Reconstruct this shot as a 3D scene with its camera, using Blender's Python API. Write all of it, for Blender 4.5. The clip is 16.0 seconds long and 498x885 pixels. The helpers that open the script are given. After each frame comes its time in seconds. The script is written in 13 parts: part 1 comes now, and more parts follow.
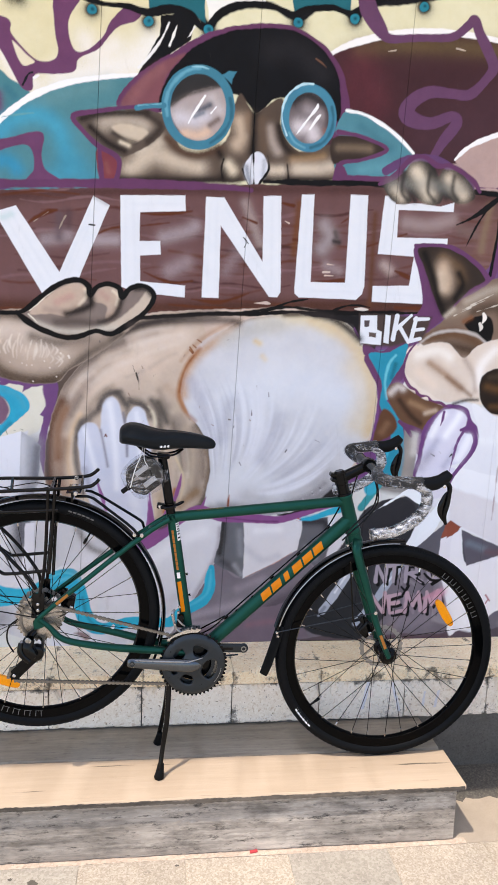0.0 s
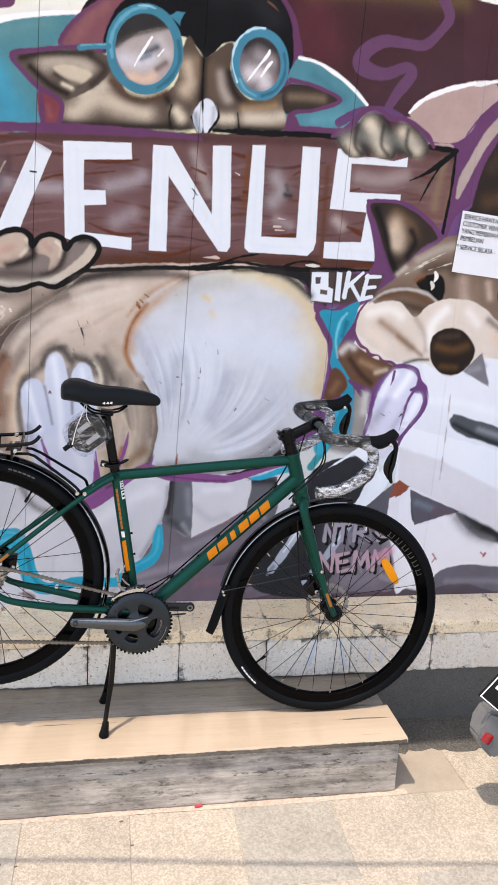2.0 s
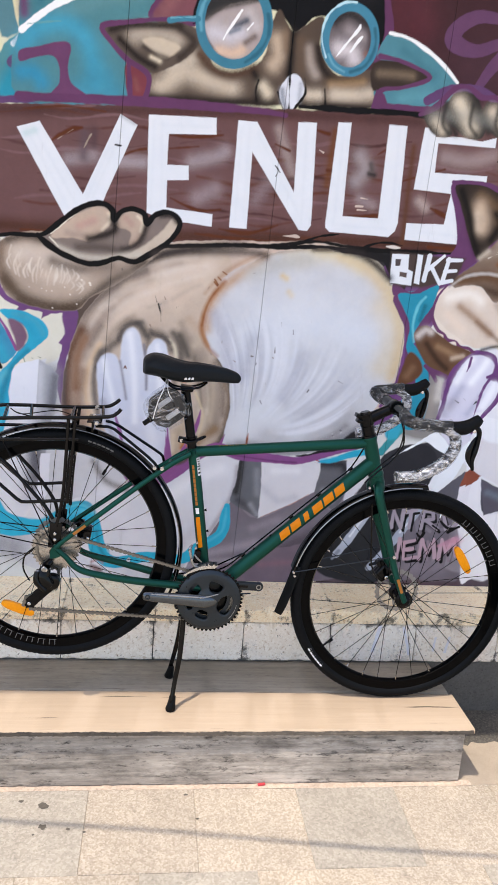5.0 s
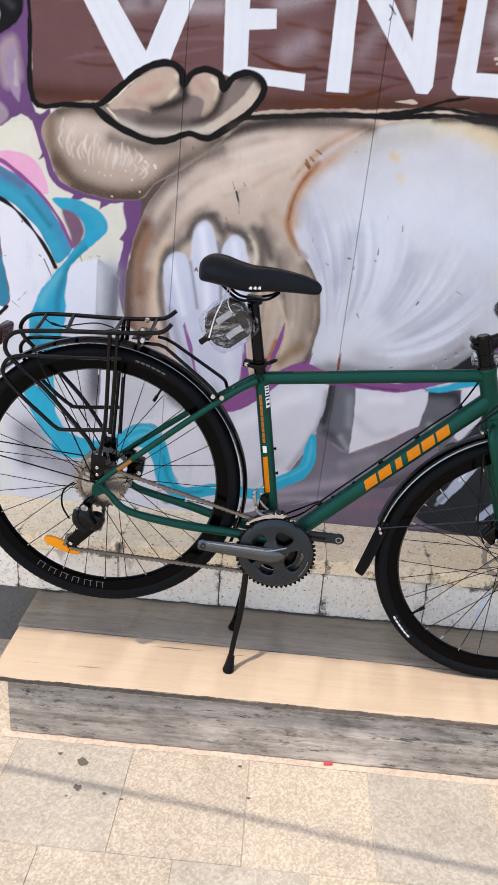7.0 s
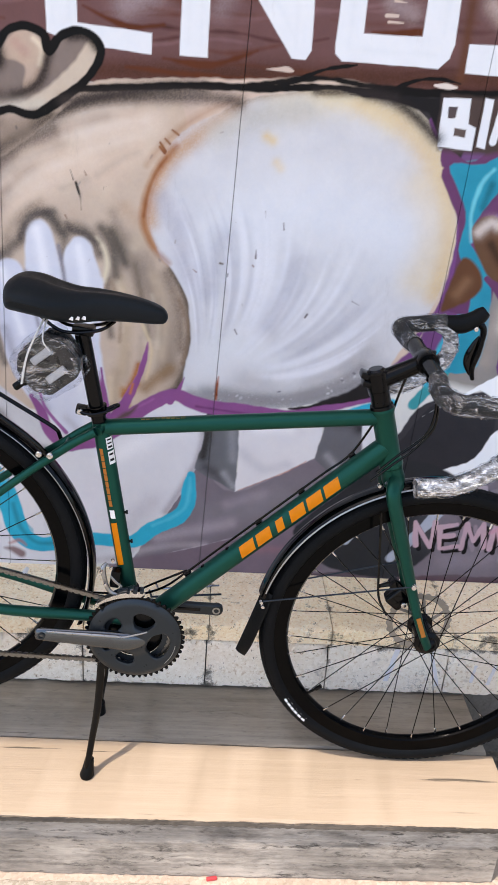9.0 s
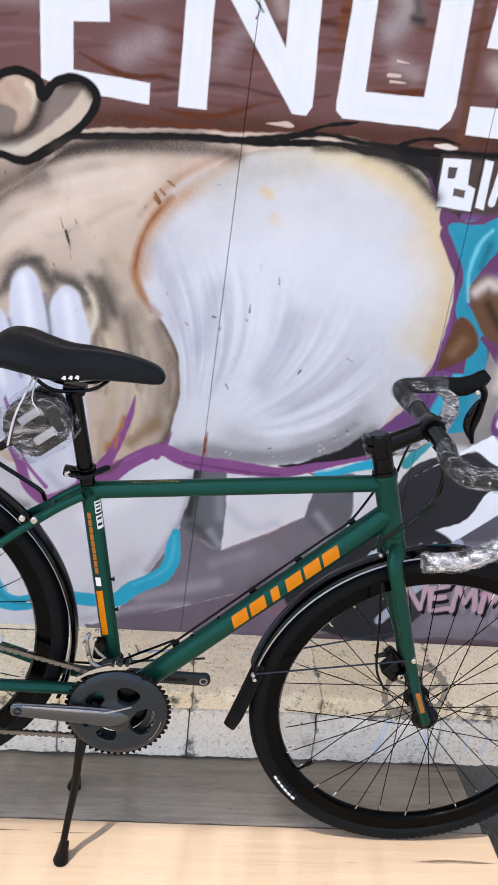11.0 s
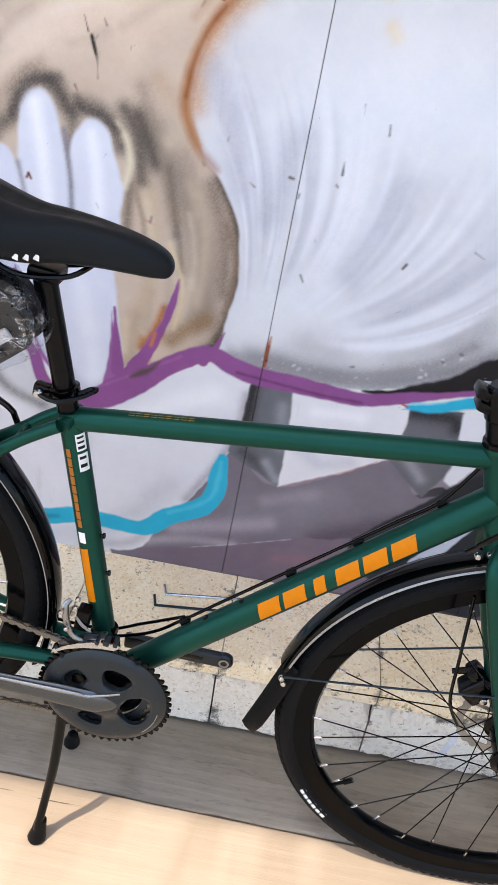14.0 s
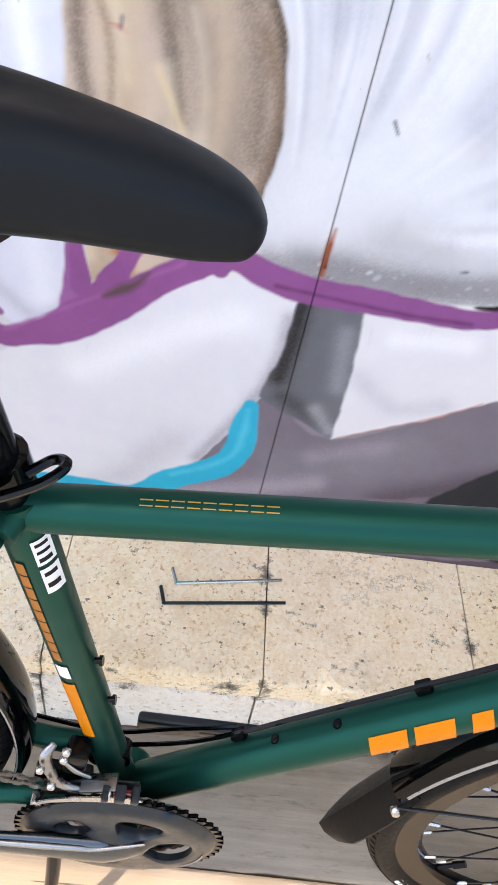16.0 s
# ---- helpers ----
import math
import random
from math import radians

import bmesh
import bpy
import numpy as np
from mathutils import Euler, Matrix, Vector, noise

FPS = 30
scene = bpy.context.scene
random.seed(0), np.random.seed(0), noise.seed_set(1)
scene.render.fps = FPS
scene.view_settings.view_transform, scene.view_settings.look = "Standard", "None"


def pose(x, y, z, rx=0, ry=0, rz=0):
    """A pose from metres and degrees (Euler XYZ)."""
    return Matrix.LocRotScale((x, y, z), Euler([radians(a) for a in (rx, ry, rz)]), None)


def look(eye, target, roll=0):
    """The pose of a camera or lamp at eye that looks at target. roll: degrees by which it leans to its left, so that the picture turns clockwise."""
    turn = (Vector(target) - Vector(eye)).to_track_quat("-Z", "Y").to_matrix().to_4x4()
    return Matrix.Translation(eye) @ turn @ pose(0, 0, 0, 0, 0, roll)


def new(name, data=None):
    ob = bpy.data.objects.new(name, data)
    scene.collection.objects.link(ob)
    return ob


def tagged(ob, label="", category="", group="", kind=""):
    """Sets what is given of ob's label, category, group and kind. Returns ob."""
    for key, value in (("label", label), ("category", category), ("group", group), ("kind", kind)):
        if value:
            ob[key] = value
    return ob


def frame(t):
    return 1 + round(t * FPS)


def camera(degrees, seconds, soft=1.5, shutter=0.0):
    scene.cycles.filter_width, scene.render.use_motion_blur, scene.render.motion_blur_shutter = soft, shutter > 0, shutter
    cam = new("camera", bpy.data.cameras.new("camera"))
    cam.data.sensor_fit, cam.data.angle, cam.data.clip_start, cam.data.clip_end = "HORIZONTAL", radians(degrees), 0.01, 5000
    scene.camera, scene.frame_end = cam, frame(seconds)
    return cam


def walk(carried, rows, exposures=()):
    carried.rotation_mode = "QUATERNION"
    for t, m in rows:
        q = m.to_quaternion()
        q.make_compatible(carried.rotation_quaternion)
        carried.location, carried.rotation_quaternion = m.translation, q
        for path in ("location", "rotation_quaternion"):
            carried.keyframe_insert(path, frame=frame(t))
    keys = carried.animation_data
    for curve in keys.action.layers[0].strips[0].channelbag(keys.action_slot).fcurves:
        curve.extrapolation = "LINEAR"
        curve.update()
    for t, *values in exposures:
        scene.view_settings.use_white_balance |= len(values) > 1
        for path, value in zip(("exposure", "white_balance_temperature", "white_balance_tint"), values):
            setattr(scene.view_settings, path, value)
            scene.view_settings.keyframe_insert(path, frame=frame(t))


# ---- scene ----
EXPOSURES = [(0, 1.25, 6900, 14), (1, 1.27, 6900, 14), (2.5, 1.25, 6900, 13.5), (6.5, 1.19, 6900, 13.5), (8.7, 1.26, 6900, 14), (11.5, 1.39, 6900, 13.5), (12.5, 1.39, 6880, 13.5), (14.5, 1.53, 6900, 12.0), (15, 1.67, 6920, 12.0), (15.5, 1.91, 6960, 12.5), (16, 1.82, 6980, 12.5)]
cam = camera(36.4, 16.0, soft=0.7)
PATH = [
    (0, (-0.249, -2.608, 1.558), (0.005, -0.65, 1.237), 1.9),
    (0.5, (-0.234, -2.607, 1.548), (0.023, -0.65, 1.224), 1.8),
    (1, (-0.211, -2.609, 1.545), (0.069, -0.659, 1.203), 1.9),
    (1.5, (-0.193, -2.589, 1.547), (0.126, -0.653, 1.162), 2.2),
    (2, (-0.201, -2.583, 1.54), (0.155, -0.659, 1.126), 2.8),
    (2.5, (-0.204, -2.59, 1.538), (0.177, -0.674, 1.109), 3.5),
    (3, (-0.252, -2.59, 1.531), (0.129, -0.673, 1.106), 4.2),
    (3.2, (-0.27, -2.59, 1.537), (0.105, -0.671, 1.117), 4.4),
    (5.3, (-0.325, -2.538, 1.511), (-0.076, -0.611, 1.037), 4.3),
    (5.5, (-0.388, -2.515, 1.521), (-0.122, -0.6, 1.007), 4.6),
    (6, (-0.294, -2.39, 1.486), (-0.185, -0.484, 0.89), 3.8),
    (6.5, (-0.187, -2.229, 1.498), (-0.237, -0.348, 0.82), 3.4),
    (7, (-0.137, -2.155, 1.49), (-0.212, -0.296, 0.756), 4.0),
    (7.5, (-0.133, -2.029, 1.492), (-0.147, -0.185, 0.716), 4.8),
    (8, (-0.155, -1.897, 1.508), (-0.071, -0.062, 0.718), 5.1),
    (8.5, (-0.08, -1.815, 1.512), (0.053, 0.014, 0.714), 4.6),
    (8.7, (0.018, -1.782, 1.522), (0.107, 0.049, 0.722), 4.0),
    (10.8, (-0.001, -1.659, 1.539), (0.228, 0.196, 0.828), 5.6),
    (11, (-0.038, -1.658, 1.546), (0.144, 0.206, 0.844), 6.0),
    (11.5, (-0.148, -1.644, 1.55), (-0.081, 0.231, 0.857), 8.3),
    (12, (-0.232, -1.613, 1.535), (-0.236, 0.248, 0.802), 10.0),
    (12.5, (-0.291, -1.574, 1.521), (-0.304, 0.259, 0.724), 10.9),
    (13, (-0.212, -1.482, 1.509), (-0.228, 0.321, 0.644), 10.4),
    (13.5, (-0.01, -1.323, 1.491), (-0.065, 0.44, 0.547), 9.3),
    (14, (0.073, -1.229, 1.469), (-0.009, 0.477, 0.429), 8.6),
    (14.5, (0.016, -1.075, 1.44), (-0.07, 0.555, 0.285), 8.7),
    (15, (-0.089, -0.821, 1.377), (-0.145, 0.715, 0.098), 9.2),
    (15.5, (-0.106, -0.718, 1.334), (-0.097, 0.722, -0.054), 9.9),
    (16, (-0.079, -0.72, 1.345), (0.024, 0.673, -0.086), 10.1),
]
walk(cam, [(t, look(eye, target, roll)) for t, eye, target, roll in PATH],
     exposures=EXPOSURES)

# ---- light: high sun from the street side, open sky, shade of a canopy over the wall ----
SUN_TRAVEL = Vector((0.30, 0.25, -0.92)).normalized()
sun_data = bpy.data.lights.new("sun", "SUN")
sun_data.energy, sun_data.angle, sun_data.color = 1.75, radians(0.55), (1.0, 0.93, 0.82)
sun = new("sun", sun_data)
sun.matrix_world = look((0, 0, 8), Vector((0, 0, 8)) + SUN_TRAVEL)
world = bpy.data.worlds.new("sky")
scene.world = world
world.use_nodes = True
wn = world.node_tree.nodes
sky = wn.new("ShaderNodeTexSky")
sky.sky_type, sky.sun_disc = "NISHITA", False
sky.sun_elevation = math.asin(-SUN_TRAVEL.z)
sky.sun_rotation = math.atan2(-SUN_TRAVEL.x, -SUN_TRAVEL.y)
sky.air_density, sky.dust_density, sky.ozone_density = 1.0, 1.6, 1.0
world.node_tree.links.new(sky.outputs[0], wn["Background"].inputs[0])
wn["Background"].inputs[1].default_value = 0.15

# ---- materials ----
def lin(h):
    """Linear colour of a hex code."""
    return tuple(((c / 12.92) if c <= 0.04045 else ((c + 0.055) / 1.055) ** 2.4) for c in (int(h[i:i + 2], 16) / 255 for i in (0, 2, 4)))


class Nodes:
    def __init__(self, name):
        self.m = bpy.data.materials.new(name)
        self.m.use_nodes = True
        self.t = self.m.node_tree
        self.b = self.t.nodes["Principled BSDF"]
        self.pos = self.t.nodes.new("ShaderNodeNewGeometry").outputs["Position"]

    def put(self, kind, **sockets):
        n = self.t.nodes.new(kind)
        for k, v in sockets.items():
            self.link(v, n.inputs[k.replace("_", " ")])
        return n

    def link(self, v, socket):
        if isinstance(v, bpy.types.NodeSocket):
            self.t.links.new(v, socket)
        else:
            socket.default_value = v

    def coords(self, sx=1, sy=1, sz=1):
        n = self.t.nodes.new("ShaderNodeMapping")
        self.t.links.new(self.pos, n.inputs[0])
        n.inputs["Scale"].default_value = (sx, sy, sz)
        return n.outputs[0]

    def noise(self, scale, detail=4, rough=0.6, vec=None):
        return self.put("ShaderNodeTexNoise", Vector=vec or self.pos, Scale=scale, Detail=detail, Roughness=rough).outputs[0]

    def ramp(self, fac, *stops):
        n = self.t.nodes.new("ShaderNodeValToRGB")
        self.t.links.new(fac, n.inputs[0])
        e = n.color_ramp.elements
        while len(e) < len(stops):
            e.new(0.5)
        for k, (p, c) in zip(e, stops):
            k.position, k.color = p, (*c, 1) if len(c) == 3 else c
        return n.outputs[0]

    def mix(self, fac, a, b, mode="MIX"):
        n = self.t.nodes.new("ShaderNodeMix")
        n.data_type, n.blend_type = "RGBA", mode
        self.link(fac, n.inputs[0])
        self.link(a if isinstance(a, bpy.types.NodeSocket) else (*a, 1), n.inputs[6])
        self.link(b if isinstance(b, bpy.types.NodeSocket) else (*b, 1), n.inputs[7])
        return n.outputs[2]

    def bump(self, height, strength, distance=0.002):
        n = self.put("ShaderNodeBump", Height=height, Strength=strength, Distance=distance)
        self.t.links.new(n.outputs[0], self.b.inputs["Normal"])

    def done(self, color=None, rough=0.5, metal=0.0, **more):
        if color is not None:
            self.link(color if isinstance(color, bpy.types.NodeSocket) else (*color, 1), self.b.inputs["Base Color"])
        self.link(rough, self.b.inputs["Roughness"])
        self.b.inputs["Metallic"].default_value = metal
        for k, v in more.items():
            self.link(v, self.b.inputs[k.replace("_", " ")])
        return self.m


def grey(v):
    return (v, v, v)


def plain(name, color, rough=0.5, metal=0.0, var=0.12, scale=30, bump=0.0, bscale=400, **more):
    """A painted, moulded or metal surface with slight unevenness of tone, gloss and relief."""
    n = Nodes(name)
    a = n.noise(scale)
    c = n.mix(a, tuple(x * (1 - var) for x in color), tuple(min(1, x * (1 + var)) for x in color))
    r = n.ramp(n.noise(scale * 3), (0.3, grey(max(0, rough - 0.06))), (0.7, grey(min(1, rough + 0.08))))
    if bump:
        n.bump(n.noise(bscale, 3), bump, 0.0006)
    return n.done(c, r, metal, **more)


M_GREEN = plain("green_frame_paint", (0.0070, 0.060, 0.0445), 0.38, 0.64, 0.08, 14, 0.08, 1500, Specular_IOR_Level=0.20)
M_BLACK = plain("black_gloss_paint", (0.0008, 0.0010, 0.0013), 0.07, 0.0, 0.2, 40, Specular_IOR_Level=0.20)
M_SATIN = plain("black_satin_metal", (0.0018, 0.0022, 0.0026), 0.20, 0.0, 0.2, 60, Specular_IOR_Level=0.14)
M_RUBBER = plain("tyre_rubber", (0.0055, 0.0063, 0.0072), 0.5, 0, 0.25, 60, 0.4, 900, Specular_IOR_Level=0.06)
M_RUBBER2 = plain("black_moulded_rubber", (0.0034, 0.0040, 0.0046), 0.46, 0, 0.2, 60, 0.3, 700, Specular_IOR_Level=0.11)
M_RIM = plain("black_rim_paint", (0.0006, 0.0009, 0.0012), 0.14, 0.0, 0.2, 40, Specular_IOR_Level=0.07)
M_SADDLE = plain("saddle_vinyl", (0.0088, 0.0112, 0.0136), 0.42, 0, 0.12, 25, 0.08, 1600, Specular_IOR_Level=0.09)
M_ALLOY = plain("brushed_grey_alloy", grey(0.30), 0.30, 1.0, 0.12, 40)
M_CRANK = plain("polished_grey_alloy", (0.092, 0.102, 0.113), 0.18, 0.95, 0.04, 30)
M_DARKALLOY = plain("dark_grey_alloy", (0.030, 0.037, 0.044), 0.33, 0.65, 0.04, 30, Specular_IOR_Level=0.3)
M_CASSETTE = plain("cassette_steel", (0.42, 0.40, 0.37), 0.28, 1.0, 0.3, 200)
M_STEEL = plain("bright_steel", grey(0.55), 0.22, 1.0, 0.15, 80)
M_CHAIN = plain("chain_steel", (0.19, 0.188, 0.182), 0.30, 1.0, 0.4, 300)
M_BRONZE = plain("orange_brown_decal", (0.34, 0.12, 0.012), 0.4, 0.2, 0.15, 90)
M_ORANGE = plain("orange_decal", (0.60, 0.185, 0.0005), 0.42, 0.1, 0.14, 60, Specular_IOR_Level=0.2)
M_GOLD = plain("dull_gold_decal", (0.42, 0.27, 0.05), 0.4, 0.2, 0.1, 60)
M_WHITE = plain("white_print", grey(0.75), 0.5, 0, 0.06, 60)
M_GREYPRINT = plain("grey_print", grey(0.10), 0.5, 0, 0.06, 60)
M_REFLECT = plain("amber_reflector", (0.95, 0.30, 0.001), 0.35, 0, 0.25, 300, 0.3, 900, Specular_IOR_Level=0.25)
M_RED = plain("red_lens", (0.30, 0.012, 0.015), 0.2, 0, 0.2, 200, 0.4, 700, Coat_Weight=0.5)
M_DARKRED = plain("dark_red_lens", (0.035, 0.003, 0.004), 0.2, 0, 0.2, 200, 0.4, 700)
M_TAPE = plain("black_bar_tape", grey(0.018), 0.55, 0, 0.2, 60, 0.5, 500, Specular_IOR_Level=0.3)
M_STRIPE = plain("silver_marking_and_sheen", grey(0.28), 0.3, 0.5, 0.1, 60)
M_DISC = plain("brake_disc_steel", grey(0.30), 0.42, 1.0, 0.2, 90)
def make_wrap():
    """Dark bar tape under crumpled clear film: the film's highlights painted as sharp bright creases between dark
    patches.
    """
    n = Nodes("film_wrapped_tape")
    crease = n.noise(30, 4, 0.62, n.coords(1.0, 1.0, 2.2))
    tone = n.ramp(crease, (0.36, grey(0.05)), (0.46, grey(0.22)), (0.52, grey(0.75)), (0.57, grey(0.30)), (0.66, grey(0.80)))
    n.bump(crease, 1.0, 0.012)
    return n.done(tone, n.ramp(crease, (0.4, grey(0.16)), (0.6, grey(0.34))), 0.55, Coat_Weight=0.5)


M_SILVERWRAP = make_wrap()
M_PAPER = plain("paper", (0.80, 0.80, 0.83), 0.8, 0, 0.04, 12)
M_INK = plain("ink", grey(0.010), 0.7, 0, 0.05, 50, Specular_IOR_Level=0.2)
M_ZIP = plain("white_nylon", grey(0.72), 0.5, 0, 0.05, 50)
M_WHITEBODY = plain("white_scooter_paint", (0.72, 0.73, 0.74), 0.25, 0, 0.05, 12, Coat_Weight=0.5)
M_GREYPLASTIC = plain("grey_plastic", grey(0.16), 0.55, 0, 0.2, 30, 0.3, 500)


def make_film():
    n = Nodes("clear_plastic_film")
    w = n.noise(34, 4, 0.7, n.coords(1.0, 1.0, 2.2))
    n.bump(w, 1.0, 0.03)
    n.m.surface_render_method = "DITHERED"
    trans = n.put("ShaderNodeBsdfTransparent", Color=(0.93, 0.94, 0.96, 1))
    gloss = n.put("ShaderNodeBsdfGlossy", Color=(0.9, 0.92, 0.95, 1), Roughness=0.14)
    bump = [x for x in n.t.nodes if x.type == "BUMP"][0]
    n.t.links.new(bump.outputs[0], gloss.inputs["Normal"])
    fine = n.ramp(n.noise(48, 2, 0.5, n.coords(0.6, 1.0, 1.7)), (0.43, grey(0.02)), (0.49, grey(0.25)), (0.503, grey(1)), (0.53, grey(0.2)), (0.58, grey(0.02)), (0.66, grey(0.7)))
    broad = n.ramp(n.noise(22, 2, 0.5, n.coords(0.6, 1.2, 1.5)), (0.40, grey(0.15)), (0.55, grey(1)))
    fold = n.mix(1.0, fine, broad, "MULTIPLY")
    amount = n.put("ShaderNodeMath")
    amount.operation = "MULTIPLY"
    n.link(fold, amount.inputs[0])
    amount.inputs[1].default_value = 0.8
    m = n.put("ShaderNodeMixShader")
    n.t.links.new(amount.outputs[0], m.inputs[0])
    n.t.links.new(trans.outputs[0], m.inputs[1])
    n.t.links.new(gloss.outputs[0], m.inputs[2])
    n.t.links.new(m.outputs[0], n.t.nodes["Material Output"].inputs[0])
    return n.m


M_FILM = make_film()


def make_paint():
    """Spray-painted sheet: the picture's colours with dust, drips of grime, scuffs and orange-peel relief."""
    n = Nodes("sprayed_wall_paint")
    c = n.put("ShaderNodeVertexColor")
    c.layer_name = "paint"
    grain = n.noise(900, 2, 0.7)
    c1 = n.mix(0.055, c.outputs[0], n.ramp(grain, (0.3, grey(0.25)), (0.7, grey(0.85))), "OVERLAY")
    mott = n.noise(9, 6, 0.7)
    c2 = n.mix(0.20, c1, n.ramp(mott, (0.35, grey(0.3)), (0.65, grey(0.72))), "OVERLAY")
    c2 = n.mix(0.16, c2, n.ramp(n.noise(27, 6, 0.72), (0.36, (0.40, 0.44, 0.52)), (0.5, grey(0.5)), (0.64, (0.60, 0.55, 0.52))), "OVERLAY")
    grime = n.ramp(n.noise(4, 8, 0.75, n.coords(3.5, 1, 0.8)), (0.60, grey(0)), (0.78, grey(1)))
    gm = n.put("ShaderNodeMath")
    gm.operation = "MULTIPLY"
    n.link(grime, gm.inputs[0])
    gm.inputs[1].default_value = 0.24
    c3 = n.mix(gm.outputs[0], c2, (0.16, 0.14, 0.13))
    scuff = n.ramp(n.noise(38, 7, 0.8, n.coords(1.0, 1, 2.2)), (0.70, grey(0)), (0.725, grey(1)))
    c4 = n.mix(scuff, c3, n.mix(0.35, c3, (0.05, 0.05, 0.05)))
    dots = n.ramp(n.noise(140, 2, 0.5), (0.765, grey(0)), (0.785, grey(1)))
    c5 = n.mix(dots, c4, n.mix(0.4, c4, (0.12, 0.08, 0.06)))
    n.bump(n.noise(260, 5, 0.7), 0.25, 0.001)
    return n.done(c5, n.ramp(n.noise(20, 4), (0.3, grey(0.40)), (0.7, grey(0.60))), Specular_IOR_Level=0.13)


M_PAINT = make_paint()


def make_wood(name, dark, light, soft, rough=0.8, wear=0.0):
    n = Nodes(name)
    info = n.t.nodes.new("ShaderNodeObjectInfo").outputs["Random"]
    shift = n.put("ShaderNodeVectorMath")
    shift.operation = "MULTIPLY_ADD"
    n.link(n.coords(1.6, 34, 30), shift.inputs[0])
    shift.inputs[1].default_value = (1, 1, 1)
    comb = n.put("ShaderNodeCombineXYZ", X=info, Y=info, Z=info)
    mul = n.put("ShaderNodeVectorMath")
    mul.operation = "SCALE"
    n.link(comb.outputs[0], mul.inputs[0])
    mul.inputs["Scale"].default_value = 40
    n.link(mul.outputs[0], shift.inputs[2])
    g = n.noise(1.6, 8, 0.68, shift.outputs[0])
    base = n.ramp(g, (0.28, dark), (0.5, tuple((a + b) / 2 for a, b in zip(dark, light))), (0.72, light))
    stain = n.noise(3.2, 6, 0.7, n.coords(1, 2, 2))
    base = n.mix(soft, base, n.ramp(stain, (0.32, grey(0.22)), (0.66, grey(0.75))), "OVERLAY")
    crack = n.ramp(n.noise(1.1, 6, 0.6, n.coords(2.2, 60, 55)), (0.30, grey(1)), (0.335, grey(0)))
    base = n.mix(crack, base, n.mix(0.75, base, (0.02, 0.018, 0.015)))
    if wear:
        fleck = n.ramp(n.noise(1.0, 5, 0.75, n.coords(17, 70, 62)), (0.55, grey(0)), (0.68, grey(wear)))
        base = n.mix(fleck, base, (0.035, 0.03, 0.026))
        blot = n.ramp(n.noise(1.0, 7, 0.72, n.coords(7, 16, 22)), (0.50, grey(0)), (0.68, grey(wear)))
        base = n.mix(blot, base, n.mix(0.6, base, (0.05, 0.042, 0.035)))
    n.bump(g, 0.6, 0.003)
    return n.done(base, rough)


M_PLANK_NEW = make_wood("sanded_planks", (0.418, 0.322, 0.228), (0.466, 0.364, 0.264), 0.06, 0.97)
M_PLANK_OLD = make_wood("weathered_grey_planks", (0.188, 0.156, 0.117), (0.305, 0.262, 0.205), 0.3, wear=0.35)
M_PLANK_FACE = make_wood("weathered_board", (0.145, 0.124, 0.104), (0.50, 0.445, 0.38), 0.75, wear=0.95)
M_PLANK_EDGE = make_wood("dark_worn_plank_edge", (0.022, 0.019, 0.016), (0.17, 0.14, 0.11), 0.6, wear=0.9)


